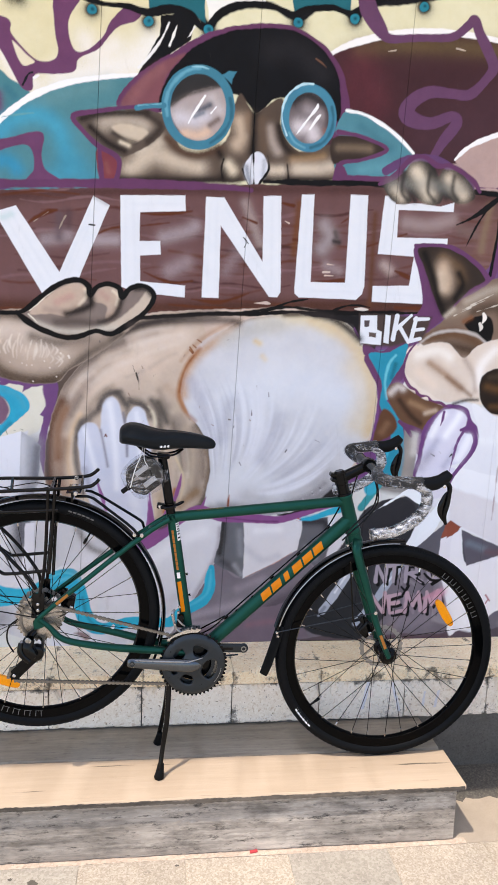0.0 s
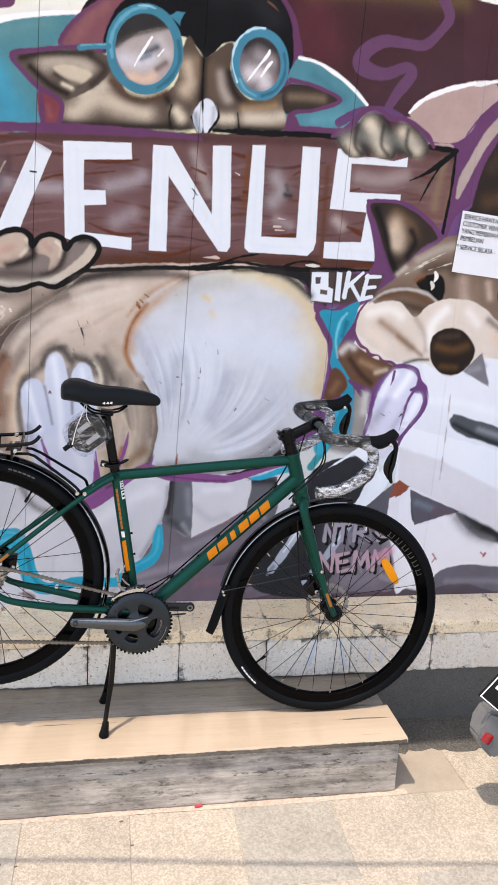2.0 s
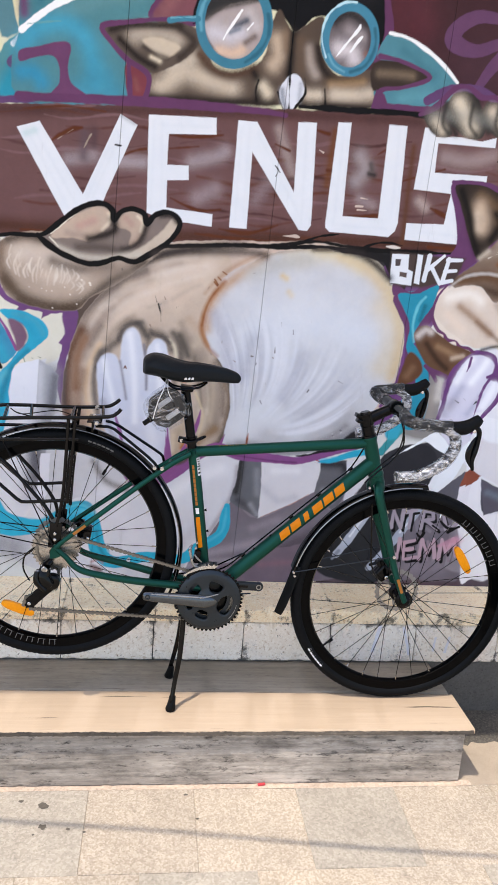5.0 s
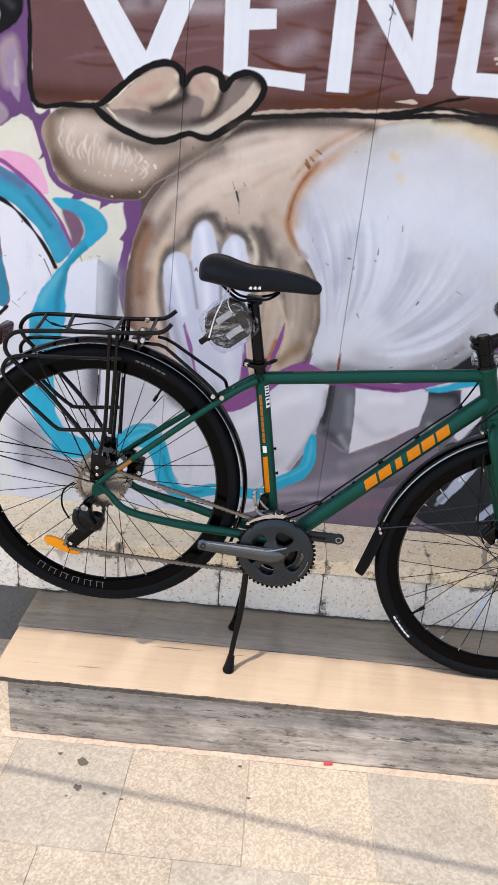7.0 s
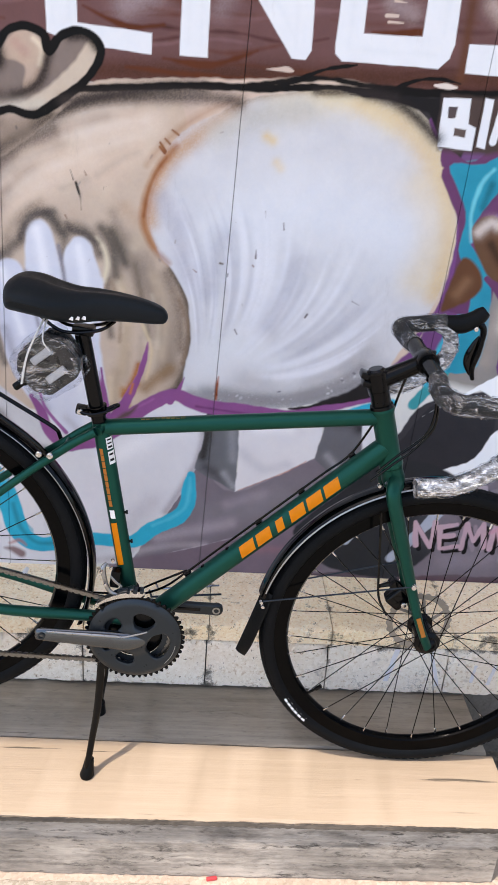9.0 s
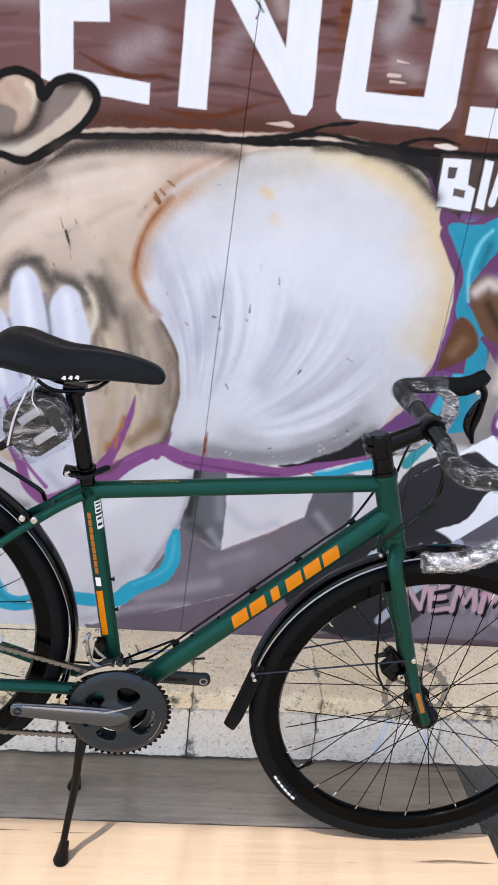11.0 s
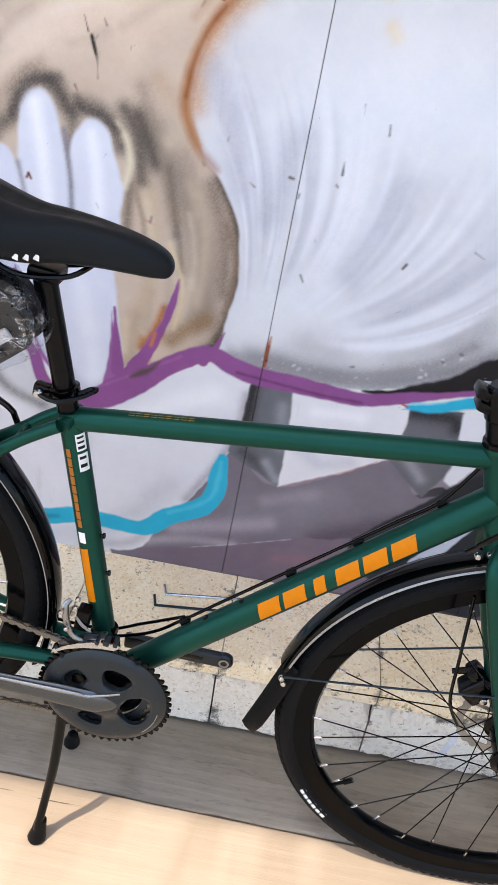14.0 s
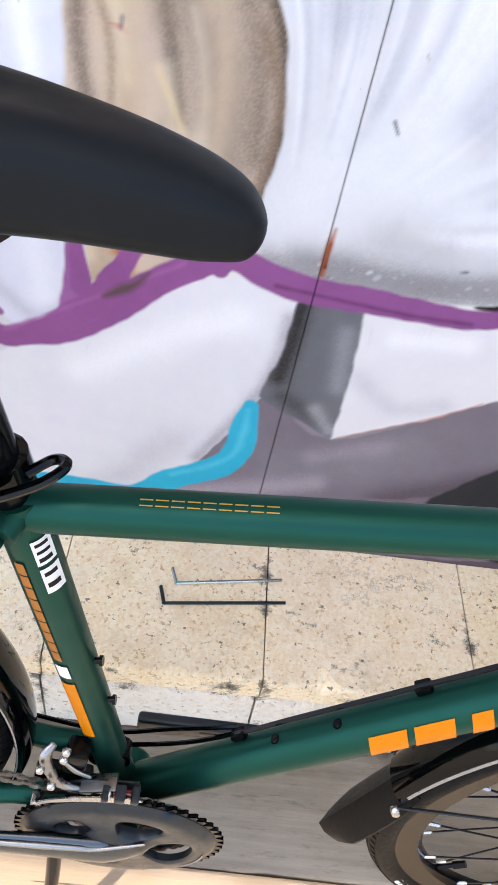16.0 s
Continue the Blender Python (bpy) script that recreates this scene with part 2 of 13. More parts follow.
def make_stone(name, a, b, speck, scale, bump, stain=(0.09, 0.085, 0.075), amount=0.55, hole=0.0, rust=0.0, edge=0.60, mould=None):
    """Pebble-washed or cast stone: fine speckle over soft blotches, with dirt gathered in places."""
    n = Nodes(name)
    info = n.t.nodes.new("ShaderNodeObjectInfo").outputs["Random"]
    fine = n.put("ShaderNodeTexVoronoi", Vector=n.pos, Scale=scale)
    c = n.mix(n.ramp(fine.outputs["Color"], (0.25, grey(0)), (0.8, grey(1))), a, b)
    c = n.mix(n.ramp(n.noise(scale * 0.7, 2, 0.5), (0.60, grey(0)), (0.70, grey(1))), c, speck)
    tint = n.ramp(info, (0.0, (0.42, 0.41, 0.40)), (0.5, (0.5, 0.49, 0.48)), (1.0, (0.55, 0.53, 0.50)))
    c = n.mix(0.5, c, tint, "OVERLAY")
    blot = n.noise(6, 6, 0.72)
    c = n.mix(0.3, c, n.ramp(blot, (0.35, grey(0.34)), (0.65, grey(0.66))), "OVERLAY")
    if rust:
        run = n.ramp(n.noise(8, 7, 0.75, n.coords(1, 1, 0.7)), (0.50, grey(0)), (0.72, grey(rust)))
        c = n.mix(run, c, (0.50, 0.33, 0.16))
    dirt = n.ramp(n.noise(11, 8, 0.78), (edge, grey(0)), (edge + 0.12, grey(amount)))
    c = n.mix(dirt, c, stain)
    if hole:
        pits = n.ramp(n.noise(90, 3, 0.6), (0.66, grey(0)), (0.69, grey(hole)))
        c = n.mix(pits, c, (0.12, 0.085, 0.055))
        chips = n.ramp(n.noise(26, 6, 0.8), (0.665, grey(0)), (0.68, grey(hole)))
        c = n.mix(chips, c, (0.10, 0.085, 0.07))
        rift = n.ramp(n.noise(5, 9, 0.7, n.coords(1.0, 1.0, 1.6)), (0.494, grey(0)), (0.5, grey(hole * 0.8)), (0.506, grey(0)))
        c = n.mix(n.mix(n.ramp(n.noise(3.1, 2), (0.5, grey(0)), (0.6, grey(1))), grey(0), rift), c, (0.07, 0.06, 0.05))
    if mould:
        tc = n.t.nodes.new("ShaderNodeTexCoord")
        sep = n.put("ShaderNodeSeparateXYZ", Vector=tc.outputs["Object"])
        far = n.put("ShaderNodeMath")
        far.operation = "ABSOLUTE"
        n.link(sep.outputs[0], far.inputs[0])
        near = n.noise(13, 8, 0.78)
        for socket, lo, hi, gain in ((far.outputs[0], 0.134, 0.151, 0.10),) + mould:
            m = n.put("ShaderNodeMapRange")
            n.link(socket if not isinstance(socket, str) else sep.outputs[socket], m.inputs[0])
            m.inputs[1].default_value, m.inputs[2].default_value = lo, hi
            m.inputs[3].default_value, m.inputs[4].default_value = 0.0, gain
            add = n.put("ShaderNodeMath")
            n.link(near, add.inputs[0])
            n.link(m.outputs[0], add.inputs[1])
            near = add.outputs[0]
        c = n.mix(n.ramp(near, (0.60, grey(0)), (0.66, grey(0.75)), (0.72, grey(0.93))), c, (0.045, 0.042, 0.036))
    n.bump(n.noise(scale * 1.2, 5, 0.7), bump, 0.003)
    return n.done(c, 0.85)


M_TILE = make_stone("pebble_washed_paving", (0.360, 0.310, 0.245), (0.495, 0.440, 0.365), (0.31, 0.262, 0.20), 200, 0.5, amount=0.45, edge=0.585)
M_TILE_GREY = make_stone("greyer_paving", (0.325, 0.297, 0.248), (0.415, 0.383, 0.328), (0.28, 0.253, 0.213), 160, 0.4, amount=0.5, edge=0.575)
M_CURB = make_stone("cream_curb_stone", (0.90, 0.735, 0.51), (0.95, 0.84, 0.65), (0.70, 0.50, 0.29), 220, 0.5, amount=0.35, hole=0.8, rust=0.35, edge=0.60, mould=(("Y", -0.110, -0.121, 0.06),))
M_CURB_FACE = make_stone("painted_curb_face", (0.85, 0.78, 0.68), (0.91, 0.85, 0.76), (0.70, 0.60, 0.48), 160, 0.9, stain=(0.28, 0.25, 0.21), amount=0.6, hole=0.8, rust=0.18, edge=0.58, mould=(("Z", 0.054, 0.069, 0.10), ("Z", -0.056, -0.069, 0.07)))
M_PLINTH = make_stone("dark_plinth", (0.105, 0.102, 0.095), (0.125, 0.122, 0.115), (0.085, 0.08, 0.075), 160, 0.6)
M_GROUND = make_stone("joint_sand", (0.47, 0.40, 0.32), (0.56, 0.49, 0.40), (0.36, 0.30, 0.24), 90, 0.6)


def make_awning():
    """Pale woven cloth that lets part of the sun through."""
    n = Nodes("awning_cloth")
    tone = n.mix(n.noise(60, 3), (0.66, 0.63, 0.57), (0.74, 0.71, 0.66))
    a = n.put("ShaderNodeBsdfDiffuse", Color=tone)
    b = n.put("ShaderNodeBsdfTranslucent", Color=tone)
    m = n.put("ShaderNodeMixShader", Fac=0.55)
    n.t.links.new(a.outputs[0], m.inputs[1])
    n.t.links.new(b.outputs[0], m.inputs[2])
    n.t.links.new(m.outputs[0], n.t.nodes["Material Output"].inputs[0])
    return n.m


M_AWNING = make_awning()

# ---- mesh helpers ----
def part(name, bm, material, parent=None, label="", smooth=True, basis=None):
    """Links a bmesh as one mesh object under a thing or a part."""
    me = bpy.data.meshes.new(name)
    bmesh.ops.recalc_face_normals(bm, faces=bm.faces)
    bm.to_mesh(me)
    bm.free()
    if smooth:
        me.shade_smooth()
        me.set_sharp_from_angle(angle=radians(38))
    me.materials.append(material)
    return hang(name, me, parent, label, basis)


def hang(name, me, parent=None, label="", basis=None):
    ob = new(name, me)
    if basis is not None:
        ob.matrix_basis = basis
    if parent is not None:
        ob.parent = parent
        ob.matrix_parent_inverse = Matrix.Translation(-parent.location) if parent.type == "EMPTY" else Matrix.Identity(4)
    if label:
        ob["label"] = label
    return ob


def thing(name, at, label, category, **more):
    ob = new(name)
    ob.empty_display_size = 0.05
    ob.location = at
    return tagged(ob, label, category, **more)


def curve(points, n=6, closed=False):
    """A smooth line through the points."""
    p = [Vector(q) for q in points]
    if len(p) < 3 or n < 2:
        return p
    k, out = len(p), []
    for i in range(k if closed else k - 1):
        a, b, c, d = (p[(i + j) % k] if closed else p[min(max(i + j, 0), k - 1)] for j in (-1, 0, 1, 2))
        for s in range(n):
            t = s / n
            out.append(0.5 * ((2 * b) + (c - a) * t + (2 * a - 5 * b + 4 * c - d) * t * t + (3 * b - a - 3 * c + d) * t ** 3))
    if not closed:
        out.append(p[-1])
    return out


def sweep(bm, path, radius, seg=10, closed=False, flat=1.0, up=None):
    """A round tube along a path; radius is a number or one for each end; flat squeezes it across."""
    path = [Vector(q) for q in path]
    k = len(path)
    rings, prev = [], None
    for i, p in enumerate(path):
        a = path[(i - 1) % k] if closed or i else path[i]
        b = path[(i + 1) % k] if closed or i < k - 1 else path[i]
        t = (b - a).normalized()
        if prev is None:
            ref = Vector(up) if up else (Vector((0, 1, 0)) if abs(t.y) < 0.9 else Vector((1, 0, 0)))
            prev = (ref - t * ref.dot(t)).normalized()
        else:
            prev = (prev - t * prev.dot(t)).normalized()
        w = t.cross(prev)
        if isinstance(radius, (tuple, list)):
            f = i / max(1, k - 1) * (len(radius) - 1)
            j = min(int(f), len(radius) - 2)
            r = radius[j] + (radius[j + 1] - radius[j]) * (f - j)
        else:
            r = radius
        rings.append([bm.verts.new(p + prev * (math.cos(2 * math.pi * s / seg) * r * flat) + w * (math.sin(2 * math.pi * s / seg) * r)) for s in range(seg)])
    for i in range(k if closed else k - 1):
        a, b = rings[i], rings[(i + 1) % k]
        for s in range(seg):
            bm.faces.new((a[s], a[(s + 1) % seg], b[(s + 1) % seg], b[s]))
    if not closed:
        bm.faces.new(rings[0][::-1])
        bm.faces.new(rings[-1])
    return bm


def lathe(bm, profile, center, seg=48, closed=True, arc=None):
    """Turns a profile of (radius, offset along y) about the y axis through center; arc: (from, to) in degrees."""
    c = Vector(center)
    a0, a1 = (0, 360) if arc is None else arc
    steps = seg if arc is None else max(2, round(seg * abs(a1 - a0) / 360))
    rings = []
    for i in range(steps if arc is None else steps + 1):
        a = radians(a0 + (a1 - a0) * i / steps)
        d = Vector((math.cos(a), 0, math.sin(a)))
        rings.append([bm.verts.new(c + d * r + Vector((0, y, 0))) for r, y in profile])
    k = len(profile)
    for i in range(steps):
        a, b = rings[i], rings[(i + 1) % len(rings)]
        for s in range(k if closed else k - 1):
            bm.faces.new((a[s], a[(s + 1) % k], b[(s + 1) % k], b[s]))
    if arc is not None and closed:
        bm.faces.new(rings[0][::-1])
        bm.faces.new(rings[-1])
    return bm


def rounded(bm, size, at=(0, 0, 0), turn=(0, 0, 0), bevel=0.002, segments=2):
    """A block with rounded edges."""
    made = bmesh.ops.create_cube(bm, size=1.0, matrix=pose(*at, *turn) @ Matrix.Diagonal((*size, 1)))
    edges = list({e for v in made["verts"] for e in v.link_edges})
    if bevel:
        bmesh.ops.bevel(bm, geom=edges, offset=bevel, segments=segments, affect="EDGES", profile=0.6)
    return bm


def plate(bm, outline, y, thick):
    """A flat plate cut to an outline of (x, z), standing in the bicycle's plane."""
    a = [bm.verts.new((x, y, z)) for x, z in outline]
    b = [bm.verts.new((x, y + thick, z)) for x, z in outline]
    bm.faces.new(a)
    bm.faces.new(b[::-1])
    for i in range(len(a)):
        j = (i + 1) % len(a)
        bm.faces.new((a[j], a[i], b[i], b[j]))
    return bm


def bolt(bm, at, r=0.005, h=0.006, seg=10):
    return lathe(bm, [(0.0005, -h), (r * 0.75, -h), (r, -h * 0.7), (r, 0), (0.0005, 0)], at, seg, closed=False)

# ---- the painted wall ----
WALL_FOOT, WALL_TOP = 0.386, 2.75
RES = 0.003


def seam(k, z):
    """Where the k-th joint between the wall's sheets stands at height z; the joints lean a little."""
    lean = (0.0380, 0.0400, 0.0437, 0.0316)
    foot = (-0.503, -0.001, 0.500, 0.970)
    if k < 0:
        return foot[0] + 0.51 * k + lean[0] * (z - 0.4)
    if k > 3:
        return foot[3] + 0.52 * (k - 3) + lean[3] * (z - 0.4)
    return foot[k] + lean[k] * (z - 0.4)


class Canvas:
    """The grid of one sheet and the colours sprayed on it."""

    def __init__(self, k, zs, n):
        self.gaps = [0.0001 if j == 3 else 0.0004 for j in (k, k + 1)]
        left, right = np.array([seam(k, z) + self.gaps[0] for z in zs]), np.array([seam(k + 1, z) - self.gaps[1] for z in zs])
        u = np.linspace(0, 1, n)
        self.zs = zs.astype(np.float32)
        self.x = (left[:, None] + (right - left)[:, None] * u[None, :]).astype(np.float32)
        self.z = np.repeat(self.zs[:, None], n, 1)
        self.c = np.empty((*self.x.shape, 3), np.float32)
        self.c[:] = lin("CFCFCF")
        rng = np.random.default_rng(40 + k)
        self.fleck = rng.random(self.x.shape, dtype=np.float32)
        self.wave = (np.sin(self.x * 61 + 3 * np.sin(self.z * 23)) + np.sin(self.z * 57 + 2.6 * np.sin(self.x * 31)) + 0.6 * np.sin(self.x * 190 + self.z * 160)) * 0.0009
        self.masks = {}

    def window(self, pts, pad):
        p = np.array(pts)
        r0, r1 = np.searchsorted(self.zs, (p[:, 1].min() - pad, p[:, 1].max() + pad))
        if r1 <= r0:
            return None
        x0, x1 = p[:, 0].min() - pad, p[:, 0].max() + pad
        cols = np.nonzero(((self.x[[r0, r1 - 1]] >= x0 - 0.12) & (self.x[[r0, r1 - 1]] <= x1 + 0.12)).any(0))[0]
        if not len(cols):
            return None
        return slice(r0, r1), slice(cols[0], cols[-1] + 1)

    def distance(self, w, line, closed):
        x, z = self.x[w], self.z[w]
        d = np.full(x.shape, 1e3, np.float32)
        inside = np.zeros(x.shape, bool)
        k = len(line)
        for i in range(k if closed else k - 1):
            (ax, az), (bx, bz) = line[i], line[(i + 1) % k]
            ex, ez = bx - ax, bz - az
            t = np.clip(((x - ax) * ex + (z - az) * ez) / (ex * ex + ez * ez + 1e-12), 0, 1)
            np.minimum(d, (x - ax - t * ex) ** 2 + (z - az - t * ez) ** 2, out=d)
            if closed and az != bz:
                inside ^= ((az > z) != (bz > z)) & (x < ex * (z - az) / ez + ax)
        return np.sqrt(d), inside

    def lay(self, w, alpha, color, clip, name):
        if clip:
            alpha = alpha * self.masks[clip][w] if clip in self.masks else alpha * 0
        if name:
            m = self.masks.setdefault(name, np.zeros(self.x.shape, np.float32))
            m[w] = np.maximum(m[w], alpha)
        a = alpha[..., None]
        self.c[w] = self.c[w] * (1 - a) + np.array(color, np.float32) * a


def flat_curve(pts, smooth, closed):
    return [(v.x, v.y) for v in curve([(x, z, 0) for x, z in pts], 5 if smooth else 1, closed)]


def fill(color, pts, soft=0.004, smooth=True, clip="", name="", rough=1.0, amount=1.0):
    line = flat_curve(pts, smooth, True)
    for c in SHEETS:
        w = c.window(line, soft * 2)
        if w is None:
            if name:
                c.masks.setdefault(name, np.zeros(c.x.shape, np.float32))
            continue
        d, inside = c.distance(w, line, True)
        s = np.where(inside, d, -d) + c.wave[w] * rough
        c.lay(w, np.clip(s / soft + 0.5, 0, 1) * amount, lin(color), clip, name)


def stroke(color, width, pts, soft=0.003, smooth=True, closed=False, clip="", name="", rough=1.0, amount=1.0):
    line = flat_curve(pts, smooth, closed)
    for c in SHEETS:
        w = c.window(line, width + soft * 2)
        if w is not None:
            d, _ = c.distance(w, line, closed)
            c.lay(w, np.clip((width / 2 - d + c.wave[w] * rough) / soft + 0.5, 0, 1) * amount, lin(color), clip, name)


def ribbon(color, pts, soft=0.003, clip="", name="", rough=0.7, amount=1.0):
    """A brush line whose width changes on the way: points of x, z and width."""
    line = [(v.x, v.y, max(v.z, 0.0004)) for v in curve(pts, 5)]
    for c in SHEETS:
        w = c.window([p[:2] for p in line], max(p[2] for p in line) + soft * 2)
        if w is None:
            continue
        x, z = c.x[w], c.z[w]
        s = np.full(x.shape, -1e3, np.float32)
        for (ax, az, aw), (bx, bz, bw) in zip(line, line[1:]):
            ex, ez = bx - ax, bz - az
            t = np.clip(((x - ax) * ex + (z - az) * ez) / (ex * ex + ez * ez + 1e-12), 0, 1)
            np.maximum(s, (aw + (bw - aw) * t) / 2 - np.hypot(x - ax - t * ex, z - az - t * ez), out=s)
        c.lay(w, np.clip((s + c.wave[w] * rough) / soft + 0.5, 0, 1) * amount, lin(color), clip, name)


def glow(color, radius, amount, pts, clip=""):
    """A soft pass of the spray can along a line."""
    line = flat_curve(pts, True, False)
    for c in SHEETS:
        w = c.window(line, radius * 2.2)
        if w is not None:
            d, _ = c.distance(w, line, False)
            a = amount * np.exp(-(d / radius) ** 2 * 0.9) * (0.93 + 0.14 * c.fleck[w])
            a = a + (c.fleck[w] - 0.5) * 0.5 * a * (1 - np.clip(a, 0, 1))
            c.lay(w, np.clip(a, 0, 1), lin(color), clip, "")


def dots(color, r, pts, soft):
    for x, z in pts:
        stroke(color, 2 * r, [(x, z), (x + 0.001, z)], soft, False)


def streaks(color, n, pts, clip, seed=5):
    """Wavering brush lines that swell and thin out, the grain of the painted board."""
    rng = random.Random(seed)
    (x0, z1), (x1, z0) = pts
    for i in range(n):
        z = z0 + (z1 - z0) * (i + rng.random()) / n
        x, k, wide = rng.uniform(x0, x1), rng.randint(3, 7), rng.uniform(0.004, 0.013)
        phase, bow = rng.uniform(0, 6.3), rng.uniform(0.004, 0.012)
        run = [(x + s * 0.06, z + bow * math.sin(phase + s * 1.3) + 0.003 * s, wide * math.sin(math.pi * (s + 0.5) / (k + 1))) for s in range(k + 1)]
        ribbon(color, run, rng.uniform(0.005, 0.010), clip, amount=rng.uniform(0.4, 0.9))


def heights(fine):
    low = np.arange(WALL_FOOT, 1.95, (0.006, RES, 0.00205)[fine])
    return np.concatenate([low, np.arange(1.95, WALL_TOP - 0.002, (0.006, 0.0034, 0.0030)[fine]), [WALL_TOP]])


FINE = {-2: 1, -1: 2, 0: 2, 1: 2, 2: 2, 3: 1}
SHEETS = [Canvas(k, heights(FINE.get(k, 0)), (80, 190, 250)[FINE.get(k, 0)]) for k in range(-2, 5)]
fill("DDD9B8", [(-2.5, 1.9), (3.5, 1.9), (3.5, 3), (-2.5, 3)], smooth=False)
fill("D6D6D8", [(-2.5, 0.2), (3.5, 0.2), (3.5, 1.56), (-2.5, 1.56)], smooth=False)
fill("6A4874", [(-2.5, 1.5), (-0.9, 1.5), (-0.9, 2.0), (-2.5, 2.0)], smooth=False)
fill("DDD9B8", [(-0.828, 2.594), (1, 2.748), (1.071, 2.029), (-0.846, 1.93)], smooth=False)
fill("4F8A90", [(-0.808, 2.087), (-0.737, 2.15), (-0.649, 2.228), (-0.544, 2.276), (-0.43, 2.297), (-0.324, 2.308), (-0.275, 2.257), (-0.272, 1.978), (-0.811, 1.949)])
fill("55808A", [(-0.802, 2.305), (-0.717, 2.302), (-0.641, 2.241), (-0.685, 2.196), (-0.807, 2.121)], soft=0.006)
stroke("F0F1F2", 0.016, [(-0.773, 2.106), (-0.737, 2.142), (-0.667, 2.205), (-0.58, 2.253), (-0.474, 2.287), (-0.315, 2.312)], soft=0.004)
fill("2389A0", [(-0.81, 2.001), (-0.738, 2.125), (-0.668, 2.172), (-0.589, 2.159), (-0.546, 2.111), (-0.528, 2.017), (-0.564, 1.962), (-0.811, 1.949)], soft=0.03)
fill("274C5A", [(-0.514, 2.104), (-0.457, 2.116), (-0.448, 2.021), (-0.475, 1.984), (-0.511, 2.035)], soft=0.03)
stroke("5E3F68", 0.035, [(-0.774, 2.054), (-0.704, 2.089), (-0.63, 2.114), (-0.62, 2.089), (-0.635, 2.028), (-0.653, 1.957)], soft=0.004)
stroke("151315", 0.022, [(-0.763, 2.552), (-0.662, 2.524), (-0.577, 2.526), (-0.456, 2.508), (-0.361, 2.539), (-0.277, 2.492), (-0.211, 2.539), (-0.13, 2.534), (-0.087, 2.477), (-0.049, 2.518), (0.023, 2.549), (0.114, 2.556), (0.204, 2.526), (0.262, 2.561), (0.337, 2.571), (0.391, 2.544), (0.449, 2.586), (0.62, 2.617), (0.714, 2.647)], soft=0.006)
stroke("6B4170", 0.036, [(-0.748, 2.448), (-0.718, 2.418), (-0.707, 2.361), (-0.683, 2.305), (-0.64, 2.303), (-0.553, 2.319), (-0.523, 2.358), (-0.529, 2.44), (-0.539, 2.554)], soft=0.003)
fill("472A31", [(0.316, 2.421), (0.381, 2.461), (0.512, 2.498), (0.666, 2.51), (0.824, 2.504), (1.047, 2.479), (1.094, 2.012), (0.366, 2.011), (0.349, 2.333)], soft=0.004)
stroke("F0F0F0", 0.014, [(0.311, 2.417), (0.38, 2.464), (0.512, 2.502), (0.666, 2.513), (0.824, 2.507), (1.046, 2.485)], soft=0.003)
fill("B39A96", [(0.757, 2.106), (0.813, 2.161), (0.89, 2.2), (1.071, 2.235), (1.094, 2.012), (0.826, 1.998)], soft=0.004)
stroke("F0F0F0", 0.014, [(0.767, 2.125), (0.822, 2.169), (0.91, 2.207), (1.07, 2.244)], soft=0.003)
stroke("5F4068", 0.022, [(-0.811, 1.946), (-0.635, 1.965), (-0.439, 1.983), (-0.147, 1.998)], soft=0.003)
# the upper left: cream sky, swirls, arcs
fill("DDD5B0", [(-0.748, 2.518), (-0.247, 2.558), (-0.211, 2.498), (-0.307, 2.319), (-0.475, 2.277), (-0.633, 2.236), (-0.756, 2.149)], soft=0.004)
glow("ECEAE6", 0.0541, 0.9, [(-0.546, 2.273), (-0.422, 2.323), (-0.325, 2.355), (-0.263, 2.41)])
glow("EBE7E0", 0.0316, 0.8, [(-0.475, 2.411), (-0.449, 2.372), (-0.387, 2.401)])
glow("F0ECEA", 0.0277, 0.7, [(-0.726, 2.36), (-0.684, 2.288), (-0.633, 2.267)])
fill("EDEDEB", [(-0.096, 2.57), (0.094, 2.586), (0.095, 2.567), (-0.023, 2.546), (-0.085, 2.498)], smooth=False, soft=0.003)
fill("4C828B", [(-0.752, 2.154), (-0.694, 2.195), (-0.633, 2.236), (-0.528, 2.279), (-0.422, 2.303), (-0.307, 2.314), (-0.342, 2.252), (-0.374, 2.223), (-0.516, 2.185), (-0.484, 2.144), (-0.444, 2.105), (-0.425, 1.984), (-0.756, 1.959)], soft=0.003)
fill("467F88", [(-0.749, 2.295), (-0.702, 2.279), (-0.64, 2.233), (-0.694, 2.185), (-0.752, 2.138)], soft=0.004)
glow("2F6C80", 0.0121, 0.6, [(-0.716, 2.253), (-0.694, 2.229)])
glow("6B3F66", 0.0156, 0.9, [(-0.744, 2.229), (-0.741, 2.192)])
glow("5E8C92", 0.0246, 0.7, [(-0.633, 2.199), (-0.528, 2.248), (-0.405, 2.282)])
glow("3E97B2", 0.0302, 0.95, [(-0.748, 2.107), (-0.695, 2.158), (-0.625, 2.178), (-0.567, 2.149), (-0.538, 2.082), (-0.521, 2.017)])
glow("3C8FA8", 0.0356, 0.8, [(-0.565, 1.997), (-0.512, 2.035), (-0.476, 1.998)])
glow("2C8DB0", 0.0245, 0.9, [(-0.749, 2.03), (-0.714, 2.032), (-0.689, 2.008)])
ribbon("F1F2F4", [(-0.749, 2.146, 0.0193), (-0.694, 2.194, 0.0193), (-0.633, 2.236, 0.0211), (-0.546, 2.274, 0.0193), (-0.44, 2.3, 0.0158), (-0.31, 2.318, 0.0105)], soft=0.003)
